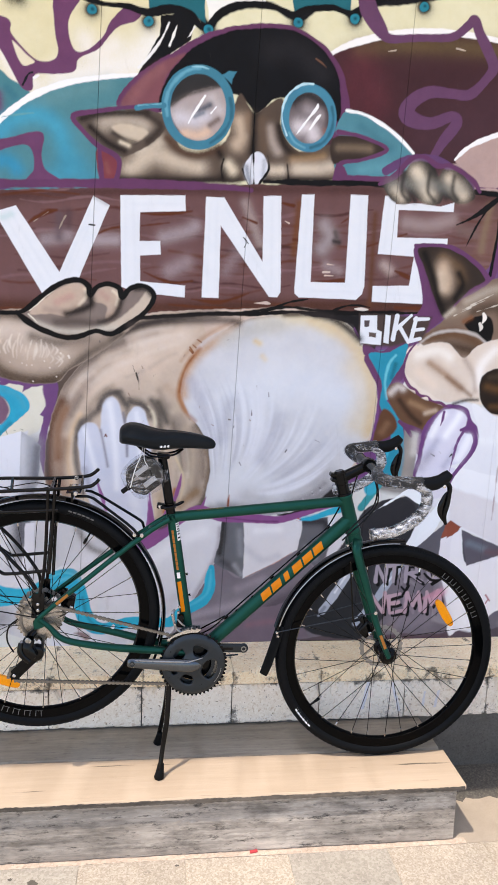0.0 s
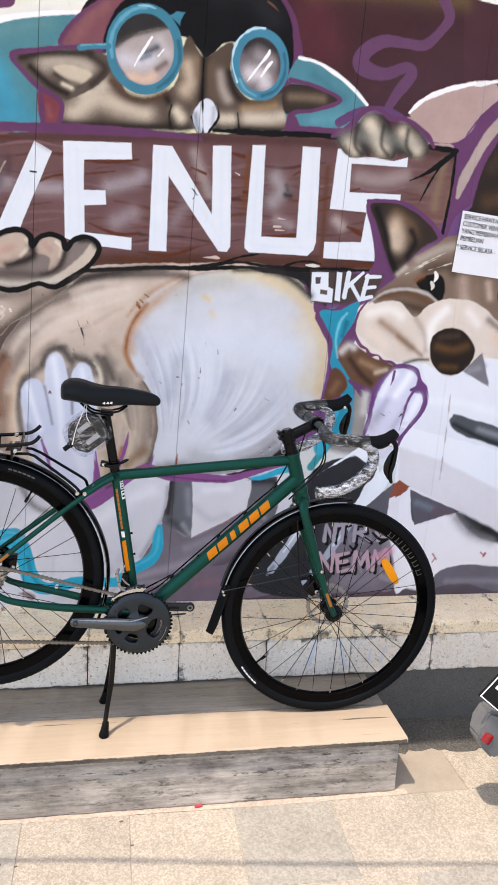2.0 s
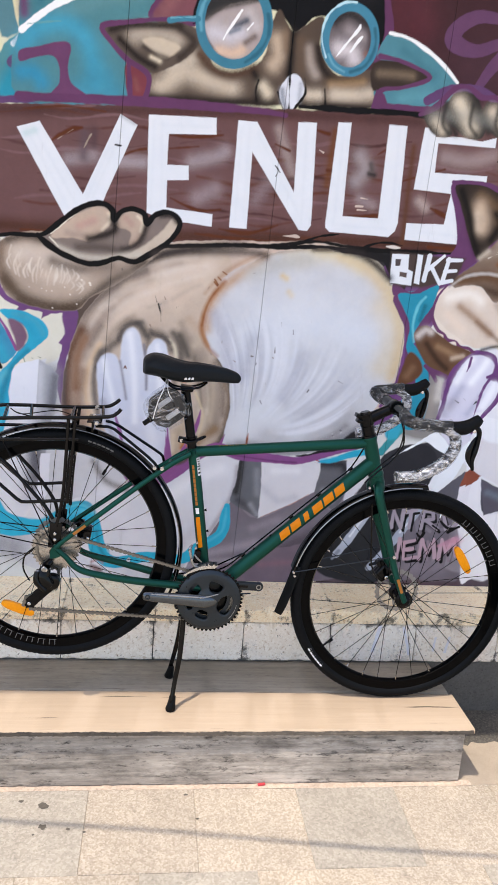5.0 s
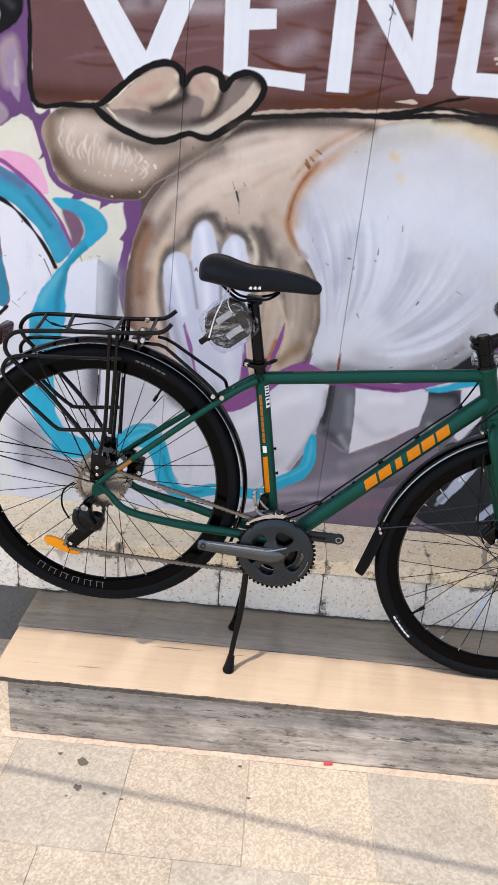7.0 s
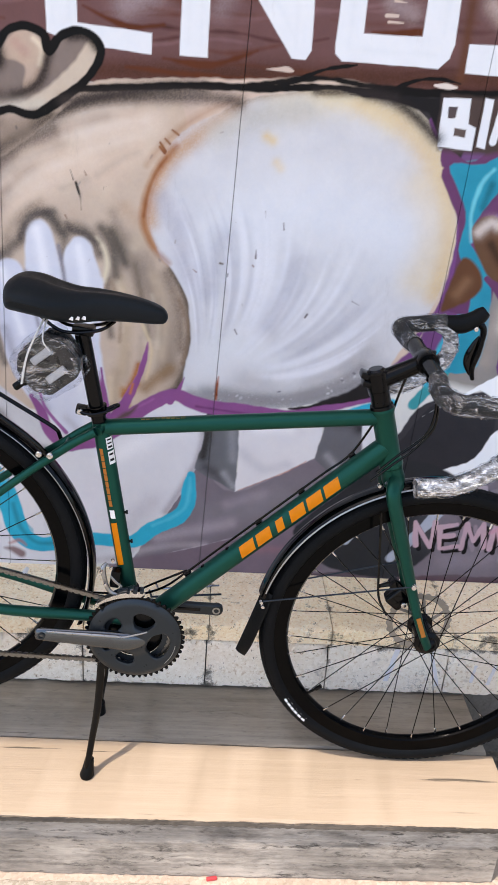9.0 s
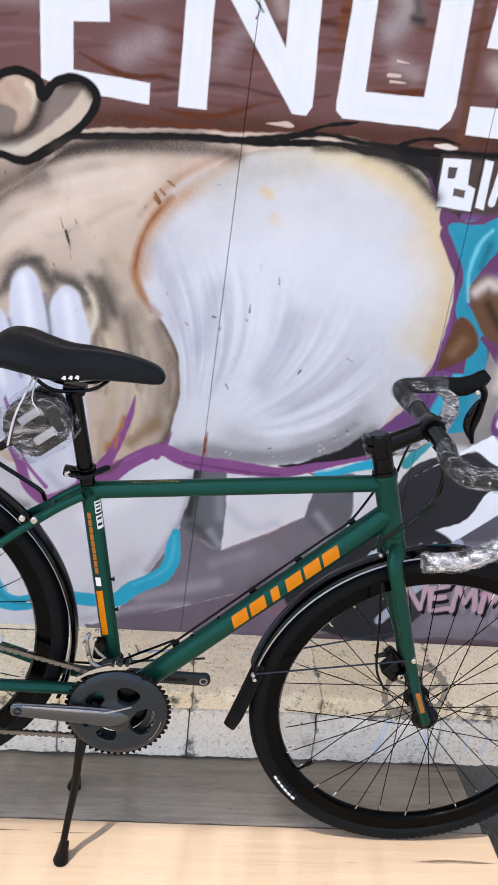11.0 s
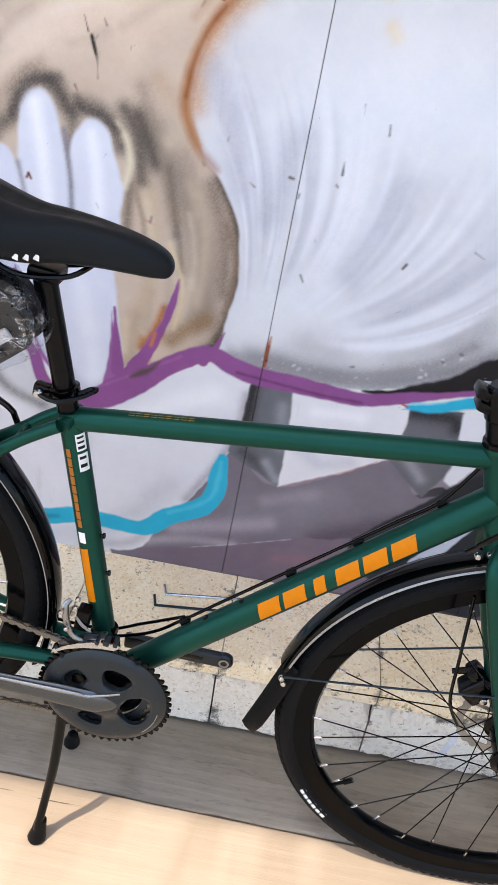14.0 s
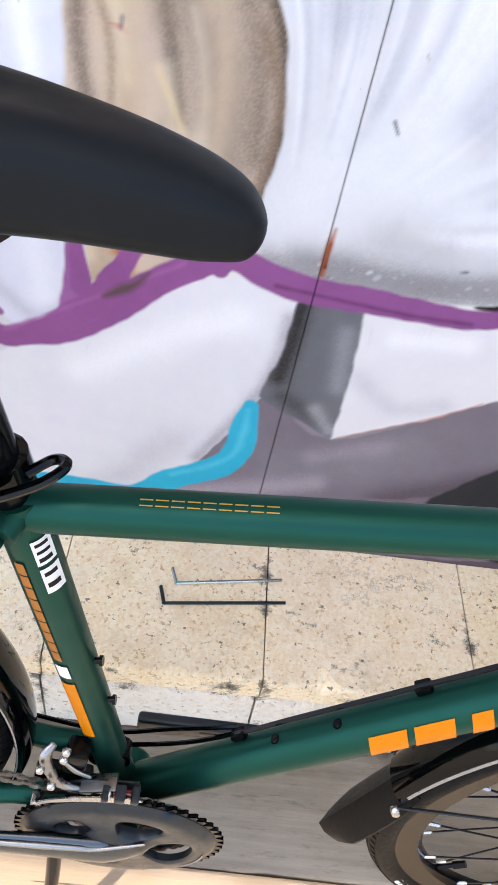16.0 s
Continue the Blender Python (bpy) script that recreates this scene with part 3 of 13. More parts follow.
ribbon("5E9AA0", [(-0.733, 2.164, 0.0035), (-0.669, 2.177, 0.0043), (-0.634, 2.182, 0.0035)], soft=0.003)
fill("6A3F62", [(-0.753, 2.09), (-0.705, 2.105), (-0.652, 2.122), (-0.613, 2.126), (-0.603, 2.107), (-0.611, 2.055), (-0.601, 2.013), (-0.556, 1.98), (-0.658, 1.973), (-0.636, 2.011), (-0.639, 2.062), (-0.661, 2.085), (-0.714, 2.072), (-0.754, 2.059)], soft=0.003, rough=0.5)
fill("6A3F62", [(-0.566, 2.533), (-0.485, 2.539), (-0.52, 2.477), (-0.524, 2.424), (-0.503, 2.376), (-0.461, 2.384), (-0.417, 2.427), (-0.391, 2.476), (-0.346, 2.517), (-0.296, 2.511), (-0.317, 2.477), (-0.377, 2.452), (-0.429, 2.39), (-0.493, 2.354), (-0.507, 2.316), (-0.563, 2.303), (-0.629, 2.297), (-0.638, 2.253), (-0.657, 2.248), (-0.679, 2.267), (-0.714, 2.331), (-0.747, 2.391), (-0.746, 2.457), (-0.715, 2.457), (-0.7, 2.441), (-0.699, 2.414), (-0.657, 2.365), (-0.614, 2.338), (-0.573, 2.344), (-0.557, 2.372), (-0.567, 2.438)], soft=0.003, rough=0.5)
fill("E2D8BE", [(-0.698, 2.395), (-0.69, 2.369), (-0.666, 2.321), (-0.628, 2.334), (-0.659, 2.357)], soft=0.003)
stroke("15181C", 0.0052, [(-0.667, 2.264), (-0.65, 2.296), (-0.636, 2.303)], soft=0.002)
ribbon("F2EEF0", [(-0.632, 2.287, 0.0069), (-0.618, 2.295, 0.0069)], soft=0.002)
# black garland with teal beads
fill("1D6470", [(-0.279, 2.556), (-0.101, 2.57), (-0.094, 2.487), (-0.13, 2.508), (-0.193, 2.528), (-0.275, 2.506)], smooth=False, soft=0.003)
fill("1D6470", [(0.182, 2.593), (0.376, 2.608), (0.378, 2.561), (0.327, 2.565), (0.243, 2.561), (0.192, 2.54)], smooth=False, soft=0.003)
fill("0B0A0B", [(-0.236, 2.499), (-0.172, 2.514), (-0.125, 2.501), (-0.141, 2.436), (-0.209, 2.384), (-0.277, 2.333), (-0.31, 2.316), (-0.277, 2.379), (-0.242, 2.442)], soft=0.003, smooth=False)
ribbon("0B0A0B", [(-0.223, 2.359, 0.0217), (-0.164, 2.397, 0.0253), (-0.102, 2.446, 0.018)], soft=0.003)
fill("E9E9E6", [(-0.185, 2.477), (-0.192, 2.446), (-0.206, 2.408), (-0.215, 2.409), (-0.199, 2.449)], smooth=False, soft=0.002)
fill("E4E4E2", [(-0.133, 2.479), (-0.124, 2.476), (-0.142, 2.446), (-0.151, 2.442)], smooth=False, soft=0.002)
ribbon("E8E8E8", [(-0.211, 2.481, 0.0036), (-0.237, 2.426, 0.0072), (-0.277, 2.372, 0.009), (-0.307, 2.34, 0.0072)], soft=0.003)
ribbon("D8D6D6", [(-0.191, 2.395, 0.0036), (-0.129, 2.434, 0.0072), (-0.088, 2.461, 0.0036)], soft=0.003)
ribbon("0B0A0B", [(-0.475, 2.533, 0.0183), (-0.414, 2.52, 0.0146), (-0.344, 2.519, 0.0165), (-0.278, 2.506, 0.0256), (-0.211, 2.521, 0.0293), (-0.148, 2.51, 0.0274), (-0.099, 2.473, 0.0183), (-0.049, 2.521, 0.0256), (0.004, 2.548, 0.022), (0.077, 2.558, 0.0201), (0.151, 2.547, 0.0183), (0.189, 2.534, 0.022), (0.24, 2.557, 0.022), (0.318, 2.566, 0.0183), (0.379, 2.554, 0.0201), (0.43, 2.582, 0.0183), (0.505, 2.609, 0.0165), (0.599, 2.627, 0.0146)], soft=0.003)
glow("0A0D10", 0.0228, 1, [(-0.454, 2.501), (-0.452, 2.499)])
stroke("0A0D10", 0.0368, [(-0.454, 2.501), (-0.452, 2.501)], soft=0.012)
stroke("1E7C90", 0.0281, [(-0.454, 2.501), (-0.453, 2.501)], soft=0.003)
stroke("0F4F60", 0.0088, [(-0.452, 2.502), (-0.451, 2.502)], soft=0.006)
glow("0A0D10", 0.0232, 1, [(-0.276, 2.48), (-0.275, 2.478)])
stroke("0A0D10", 0.0374, [(-0.276, 2.48), (-0.275, 2.48)], soft=0.012)
stroke("1E7C90", 0.0285, [(-0.276, 2.48), (-0.275, 2.48)], soft=0.003)
stroke("0F4F60", 0.0089, [(-0.275, 2.481), (-0.274, 2.482)], soft=0.006)
glow("0A0D10", 0.0235, 1, [(-0.086, 2.469), (-0.084, 2.468)])
stroke("0A0D10", 0.0379, [(-0.086, 2.469), (-0.084, 2.469)], soft=0.012)
stroke("1E7C90", 0.0289, [(-0.086, 2.469), (-0.085, 2.469)], soft=0.003)
stroke("0F4F60", 0.009, [(-0.084, 2.471), (-0.083, 2.471)], soft=0.006)
glow("0A0D10", 0.0245, 1, [(0.204, 2.513), (0.206, 2.512)])
stroke("0A0D10", 0.0395, [(0.204, 2.513), (0.206, 2.513)], soft=0.012)
stroke("1E7C90", 0.0297, [(0.204, 2.513), (0.206, 2.513)], soft=0.003)
stroke("0F4F60", 0.0094, [(0.206, 2.515), (0.207, 2.515)], soft=0.006)
glow("0A0D10", 0.0248, 1, [(0.391, 2.538), (0.393, 2.536)])
stroke("0A0D10", 0.04, [(0.391, 2.538), (0.393, 2.538)], soft=0.012)
stroke("1E7C90", 0.0301, [(0.391, 2.538), (0.392, 2.538)], soft=0.003)
stroke("0F4F60", 0.0095, [(0.393, 2.54), (0.394, 2.54)], soft=0.006)
glow("0A0D10", 0.0251, 1, [(0.623, 2.594), (0.625, 2.592)])
stroke("0A0D10", 0.0405, [(0.623, 2.594), (0.625, 2.594)], soft=0.012)
stroke("1E7C90", 0.0309, [(0.623, 2.594), (0.624, 2.594)], soft=0.003)
stroke("0F4F60", 0.0097, [(0.625, 2.596), (0.626, 2.596)], soft=0.006)
glow("0A0A0B", 0.0239, 0.9, [(-0.694, 2.519), (-0.674, 2.517)])
# maroon dome with the violet swirl
fill("402529", [(0.316, 2.412), (0.403, 2.46), (0.512, 2.492), (0.647, 2.511), (0.784, 2.512), (0.924, 2.501), (0.953, 2.192), (0.853, 2.164), (0.781, 2.108), (0.648, 2.082), (0.552, 2.186), (0.384, 2.253), (0.372, 2.335)], soft=0.003, smooth=False)
glow("5E4C34", 0.0313, 0.85, [(0.419, 2.447), (0.533, 2.469), (0.669, 2.476), (0.806, 2.479), (0.926, 2.477)])
glow("5A2A32", 0.0656, 0.7, [(0.399, 2.302), (0.422, 2.391), (0.467, 2.288)])
glow("4A3038", 0.0802, 0.6, [(0.671, 2.175), (0.788, 2.219), (0.904, 2.281)])
ribbon("EFEFEF", [(0.31, 2.425, 0.0098), (0.399, 2.466, 0.0215), (0.512, 2.499, 0.0254), (0.646, 2.518, 0.0235), (0.783, 2.519, 0.0196), (0.924, 2.505, 0.0156)], soft=0.003)
ribbon("63405F", [(0.425, 2.606, 0.0521), (0.441, 2.566, 0.0602), (0.476, 2.517, 0.0481), (0.513, 2.488, 0.0281), (0.609, 2.497, 0.0241), (0.725, 2.508, 0.0261), (0.781, 2.549, 0.0301), (0.801, 2.566, 0.0321), (0.822, 2.526, 0.0341), (0.85, 2.484, 0.0381), (0.879, 2.427, 0.0361), (0.858, 2.386, 0.0301), (0.803, 2.332, 0.0341), (0.739, 2.331, 0.0321), (0.66, 2.33, 0.0401), (0.6, 2.293, 0.0481), (0.591, 2.25, 0.0562), (0.667, 2.231, 0.0401), (0.745, 2.258, 0.0341), (0.763, 2.235, 0.0401), (0.721, 2.178, 0.0361), (0.685, 2.121, 0.0241), (0.647, 2.097, 0.0181)], soft=0.003, rough=0.5)
ribbon("C8B8A8", [(0.511, 2.448, 0.0019), (0.534, 2.452, 0.0039), (0.538, 2.454, 0.0019)], soft=0.002)
ribbon("C8B8A8", [(0.744, 2.474, 0.002), (0.758, 2.472, 0.0059), (0.777, 2.469, 0.002)], soft=0.002)
fill("B09690", [(0.768, 2.118), (0.813, 2.161), (0.914, 2.208), (0.99, 2.227), (1.008, 2.046), (0.865, 2.03), (0.803, 2.091)], soft=0.004)
ribbon("F0F0F0", [(0.768, 2.12, 0.0081), (0.813, 2.163, 0.0142), (0.891, 2.201, 0.0162), (0.99, 2.231, 0.0142)], soft=0.003)
# the cap
fill("63385A", [(-0.376, 2.221), (-0.316, 2.312), (-0.209, 2.387), (-0.084, 2.461), (0.061, 2.499), (0.19, 2.5), (0.295, 2.452), (0.356, 2.38), (0.388, 2.283), (0.38, 2.22), (0.358, 2.171), (0.334, 2.18), (0.308, 2.383), (0.062, 2.451), (-0.154, 2.351), (-0.233, 2.208)], soft=0.003)
fill("7A4A52", [(-0.362, 2.222), (-0.298, 2.307), (-0.209, 2.374), (-0.155, 2.391), (-0.208, 2.333), (-0.233, 2.268), (-0.239, 2.221)], soft=0.01)
glow("8E5E60", 0.018, 0.6, [(-0.324, 2.245), (-0.276, 2.308), (-0.235, 2.341)])
fill("0C0B0D", [(-0.239, 2.214), (-0.226, 2.291), (-0.19, 2.355), (-0.119, 2.421), (-0.03, 2.465), (0.061, 2.485), (0.191, 2.487), (0.287, 2.441), (0.343, 2.368), (0.36, 2.272), (0.352, 2.213), (0.293, 2.303), (0.199, 2.285), (0.136, 2.274), (0.103, 2.243), (0.074, 2.228), (0.043, 2.257), (-0.006, 2.282), (-0.153, 2.274)], soft=0.004)
glow("252326", 0.0408, 0.6, [(0.119, 2.421), (0.212, 2.428), (0.29, 2.364)])
ribbon("6A4A3A", [(0.269, 2.408, 0.0019), (0.289, 2.396, 0.0057), (0.305, 2.383, 0.0019)], soft=0.003)
# face under the cap
fill("53453B", [(-0.38, 1.991), (-0.371, 2.039), (-0.346, 2.083), (-0.296, 2.131), (-0.206, 2.171), (-0.168, 2.104), (-0.109, 2.09), (-0.02, 2.134), (-0.001, 2.23), (0.022, 2.285), (0.051, 2.252), (0.074, 2.224), (0.103, 2.243), (0.143, 2.274), (0.166, 2.269), (0.162, 2.18), (0.226, 2.116), (0.344, 2.141), (0.349, 2.036), (0.172, 2.023), (0.059, 2.01)], soft=0.005)
glow("C7B7A3", 0.0315, 0.95, [(-0.328, 2.028), (-0.259, 2.076), (-0.182, 2.062), (-0.111, 2.047)])
glow("D2C3AF", 0.022, 0.8, [(-0.296, 2.091), (-0.232, 2.124)])
glow("271F1A", 0.0148, 0.95, [(-0.375, 1.993), (-0.276, 1.997), (-0.129, 2.003), (0.021, 2.015)])
glow("523C2E", 0.0167, 0.95, [(-0.212, 2.131), (-0.168, 2.093), (-0.108, 2.084), (-0.042, 2.111)])
glow("1E1612", 0.0111, 0.9, [(-0.042, 2.097), (-0.022, 2.063), (-0.028, 2.016)])
glow("BCA791", 0.0244, 0.95, [(0.022, 2.198), (0.031, 2.154), (0.017, 2.125)])
glow("826C58", 0.0148, 0.8, [(0.052, 2.217), (0.057, 2.174)])
glow("17110E", 0.0131, 0.95, [(0.074, 2.228), (0.072, 2.157), (0.069, 2.103)])
glow("AB9D93", 0.0169, 0.85, [(0.124, 2.181), (0.133, 2.143), (0.153, 2.112)])
glow("635041", 0.0171, 0.8, [(0.099, 2.203), (0.104, 2.123)])
glow("261D18", 0.0135, 0.95, [(0.156, 2.189), (0.178, 2.128), (0.226, 2.098), (0.303, 2.099)])
glow("8F7252", 0.0154, 0.9, [(0.208, 2.086), (0.261, 2.093), (0.307, 2.103)])
glow("C7B8A5", 0.0212, 1, [(0.219, 2.058), (0.286, 2.062), (0.334, 2.072)])
glow("2B221D", 0.0096, 0.9, [(0.115, 2.016), (0.21, 2.025), (0.35, 2.029)])
glow("D3C5AE", 0.0169, 1, [(-0.009, 2.06), (0.005, 2.043)])
stroke("17110E", 0.0056, [(-0.026, 2.077), (-0.033, 2.044), (-0.028, 2.016)], soft=0.004)
glow("CCBDA9", 0.0171, 1, [(0.137, 2.05), (0.167, 2.052)])
stroke("17110E", 0.0057, [(0.187, 2.071), (0.193, 2.028)], soft=0.004)
fill("DADDE6", [(0.042, 2.048), (0.058, 2.083), (0.082, 2.104), (0.11, 2.095), (0.121, 2.056), (0.102, 2.019), (0.076, 1.985), (0.051, 2.016)], soft=0.004)
glow("8E939E", 0.0095, 0.9, [(0.051, 2.056), (0.058, 2.02), (0.074, 1.992)])
glow("A4A8B2", 0.0076, 0.7, [(0.109, 2.079), (0.107, 2.03)])
stroke("0F0D0D", 0.0048, [(0.12, 2.096), (0.125, 2.053), (0.102, 2.016), (0.077, 1.982), (0.051, 2.013), (0.038, 2.048)], soft=0.003)
stroke("0F0D0D", 0.0038, [(0.072, 2.227), (0.072, 2.118), (0.078, 1.982)], soft=0.003)
# ears
fill("594D44", [(-0.511, 2.176), (-0.449, 2.194), (-0.36, 2.208), (-0.27, 2.214), (-0.206, 2.189), (-0.256, 2.116), (-0.321, 2.077), (-0.377, 2.067), (-0.44, 2.109), (-0.479, 2.137)], soft=0.005)
glow("B3A595", 0.0249, 0.95, [(-0.413, 2.165), (-0.342, 2.18), (-0.287, 2.166)])
fill("C7B7A2", [(-0.392, 2.156), (-0.329, 2.167), (-0.274, 2.145), (-0.314, 2.113), (-0.354, 2.124)], soft=0.008)
glow("DACCB3", 0.0073, 0.95, [(-0.361, 2.11), (-0.336, 2.101)])
glow("372F2A", 0.0073, 0.7, [(-0.386, 2.136), (-0.347, 2.121), (-0.314, 2.113)])
glow("221914", 0.0125, 0.9, [(-0.484, 2.175), (-0.413, 2.195), (-0.279, 2.205)])
glow("2E241E", 0.0128, 0.8, [(-0.275, 2.197), (-0.233, 2.165), (-0.274, 2.118)])
glow("1E1612", 0.0108, 0.9, [(-0.458, 2.151), (-0.404, 2.107), (-0.35, 2.083)])
fill("7C3C44", [(-0.436, 2.088), (-0.364, 2.054), (-0.377, 1.99), (-0.425, 1.987)], soft=0.004)
glow("87524E", 0.009, 0.6, [(-0.408, 2.041), (-0.4, 2.015)])
ribbon("63395C", [(-0.239, 2.225, 0.0142), (-0.333, 2.219, 0.0107), (-0.422, 2.203, 0.0142), (-0.511, 2.182, 0.0178), (-0.483, 2.139, 0.0142), (-0.436, 2.097, 0.0178), (-0.368, 2.057, 0.016), (-0.375, 1.99, 0.0178)], soft=0.003, rough=0.5)
ribbon("63395C", [(-0.429, 2.088, 0.0126), (-0.422, 1.987, 0.0162)], soft=0.004)
fill("4C8390", [(0.378, 2.252), (0.454, 2.241), (0.552, 2.184), (0.632, 2.114), (0.614, 2.08), (0.541, 2.054), (0.388, 2.046), (0.347, 2.083), (0.41, 2.098), (0.523, 2.139), (0.455, 2.171), (0.349, 2.181)], soft=0.003)
glow("3A6E7C", 0.0156, 0.6, [(0.433, 2.206), (0.535, 2.145)])
glow("5C9AA6", 0.0198, 0.6, [(0.441, 2.07), (0.539, 2.085)])
ribbon("EFF1F2", [(0.38, 2.254, 0.0079), (0.45, 2.243, 0.0119), (0.552, 2.19, 0.0119), (0.619, 2.132, 0.0099)], soft=0.003)
fill("362B25", [(0.339, 2.162), (0.435, 2.174), (0.523, 2.139), (0.439, 2.101), (0.343, 2.083)], soft=0.005)
glow("756452", 0.0137, 0.9, [(0.36, 2.135), (0.418, 2.138), (0.466, 2.137)])
ribbon("63395C", [(0.357, 2.185, 0.0176), (0.435, 2.175, 0.0117), (0.527, 2.139, 0.0137), (0.439, 2.1, 0.0117), (0.37, 2.085, 0.0156), (0.357, 2.033, 0.0274)], soft=0.003, rough=0.5)
fill("63395C", [(0.354, 2.087), (0.382, 2.074), (0.395, 2.05), (0.541, 2.052), (0.608, 2.08), (0.542, 2.036), (0.35, 2.025)], smooth=False, soft=0.003)
# goggles
fill("2E2C2C", [(-0.01, 2.24), (-0.019, 2.189), (-0.047, 2.147), (-0.088, 2.122), (-0.134, 2.119), (-0.176, 2.139), (-0.205, 2.177), (-0.216, 2.226), (-0.206, 2.276), (-0.179, 2.317), (-0.139, 2.342), (-0.093, 2.345), (-0.052, 2.326), (-0.022, 2.289)], soft=0.004)
fill("A99C9A", [(-0.201, 2.231), (-0.162, 2.261), (-0.113, 2.285), (-0.04, 2.298), (-0.02, 2.239), (-0.029, 2.177), (-0.073, 2.138), (-0.122, 2.128), (-0.172, 2.156), (-0.195, 2.193)], soft=0.006)
glow("CFCBD2", 0.0256, 0.9, [(-0.173, 2.198), (-0.133, 2.193), (-0.093, 2.208)])
glow("D8B8A0", 0.0165, 0.9, [(-0.154, 2.15), (-0.113, 2.146), (-0.084, 2.158)])
glow("C9C2C4", 0.0185, 0.7, [(-0.07, 2.262), (-0.045, 2.229)])
glow("4E535E", 0.011, 0.9, [(-0.111, 2.223), (-0.09, 2.234), (-0.075, 2.242)])
glow("7C828E", 0.0073, 0.9, [(-0.124, 2.204), (-0.097, 2.217)])
glow("4A4440", 0.0073, 0.8, [(-0.199, 2.234), (-0.153, 2.268), (-0.044, 2.302)])
glow("6A5A52", 0.0093, 0.8, [(-0.074, 2.18), (-0.048, 2.199)])
ribbon("F0F1F3", [(-0.092, 2.269, 0.0074), (-0.112, 2.237, 0.0074), (-0.133, 2.204, 0.0056), (-0.144, 2.182, 0.0028)], soft=0.002)
ribbon("EDEEF0", [(-0.055, 2.237, 0.0056), (-0.071, 2.217, 0.0074)], soft=0.002)
stroke("3C7C92", 0.0283, [(-0.008, 2.24), (-0.017, 2.188), (-0.045, 2.145), (-0.087, 2.119), (-0.135, 2.117), (-0.177, 2.137), (-0.207, 2.176), (-0.218, 2.226), (-0.209, 2.277), (-0.181, 2.319), (-0.139, 2.344), (-0.093, 2.348), (-0.05, 2.328), (-0.02, 2.29)], closed=True, soft=0.003, rough=0.4)
stroke("5F9FB4", 0.0091, [(-0.213, 2.201), (-0.218, 2.243), (-0.199, 2.296), (-0.154, 2.34), (-0.109, 2.352)], soft=0.006)
stroke("2E6478", 0.0094, [(-0.009, 2.266), (-0.004, 2.214), (-0.029, 2.16), (-0.072, 2.124)], soft=0.006)
ribbon("8CC0D0", [(-0.136, 2.354, 0.0036), (-0.107, 2.357, 0.0072), (-0.081, 2.351, 0.0018)], soft=0.003)
ribbon("3C7C92", [(-0.311, 2.218, 0.0144), (-0.275, 2.226, 0.018), (-0.225, 2.231, 0.0162)], soft=0.003)
ribbon("6AA8BA", [(-0.306, 2.226, 0.0036), (-0.234, 2.235, 0.0054)], soft=0.002)
fill("3C7C92", [(-0.041, 2.336), (-0.015, 2.35), (0.01, 2.35), (-0.004, 2.327), (-0.005, 2.309)], smooth=False, soft=0.003)
fill("6A6062", [(0.326, 2.228), (0.32, 2.19), (0.302, 2.159), (0.273, 2.141), (0.241, 2.139), (0.211, 2.154), (0.19, 2.182), (0.181, 2.219), (0.187, 2.256), (0.206, 2.286), (0.233, 2.304), (0.266, 2.306), (0.295, 2.292), (0.317, 2.264)], soft=0.004)
glow("2C2828", 0.0171, 0.95, [(0.2, 2.271), (0.246, 2.295), (0.305, 2.269)])
glow("D4CCD0", 0.0248, 0.95, [(0.222, 2.193), (0.257, 2.19), (0.271, 2.169)])
glow("A49A9C", 0.0171, 0.7, [(0.248, 2.248), (0.301, 2.233)])
glow("4A4042", 0.0116, 0.9, [(0.315, 2.252), (0.321, 2.199)])
glow("8C5E50", 0.0095, 0.6, [(0.309, 2.186), (0.319, 2.172)])
ribbon("EFF0F2", [(0.282, 2.266, 0.0057), (0.277, 2.253, 0.0114), (0.25, 2.218, 0.0076), (0.214, 2.169, 0.0038)], soft=0.002)
ribbon("EFF0F2", [(0.291, 2.234, 0.0058), (0.278, 2.218, 0.0096), (0.259, 2.188, 0.0058)], soft=0.002)
stroke("40819A", 0.0276, [(0.334, 2.228), (0.328, 2.187), (0.307, 2.153), (0.276, 2.132), (0.239, 2.13), (0.206, 2.146), (0.182, 2.178), (0.173, 2.218), (0.179, 2.259), (0.2, 2.293), (0.231, 2.313), (0.267, 2.315), (0.3, 2.299), (0.324, 2.268)], closed=True, soft=0.003, rough=0.4)
stroke("B8DCE8", 0.0057, [(0.182, 2.164), (0.165, 2.207), (0.165, 2.251), (0.184, 2.294), (0.226, 2.325), (0.264, 2.329)], soft=0.003)
stroke("2E6478", 0.0096, [(0.33, 2.262), (0.336, 2.209), (0.31, 2.153), (0.263, 2.129)], soft=0.006)
stroke("6AA6BA", 0.0076, [(0.189, 2.173), (0.209, 2.144), (0.244, 2.128)], soft=0.006)
fill("D9D9D6", [(-1.444, 1.52), (1.221, 1.607), (1.368, 0.212), (-1.521, 0.297)], smooth=False)
fill("DCD8C8", [(-1.047, 1.558), (-0.827, 1.556), (-0.574, 1.33), (-0.605, 1.201), (-0.705, 1.129), (-1.082, 1.038)], soft=0.006)
fill("6A4874", [(-1.023, 1.927), (-0.859, 1.935), (-0.861, 1.554), (-0.811, 1.542), (-0.837, 1.467), (-0.891, 1.523), (-1.054, 1.455)], soft=0.004)
fill("15131A", [(-1.03, 1.822), (-0.938, 1.847), (-0.88, 1.803), (-0.881, 1.756), (-0.944, 1.719), (-1.038, 1.7)], soft=0.006)
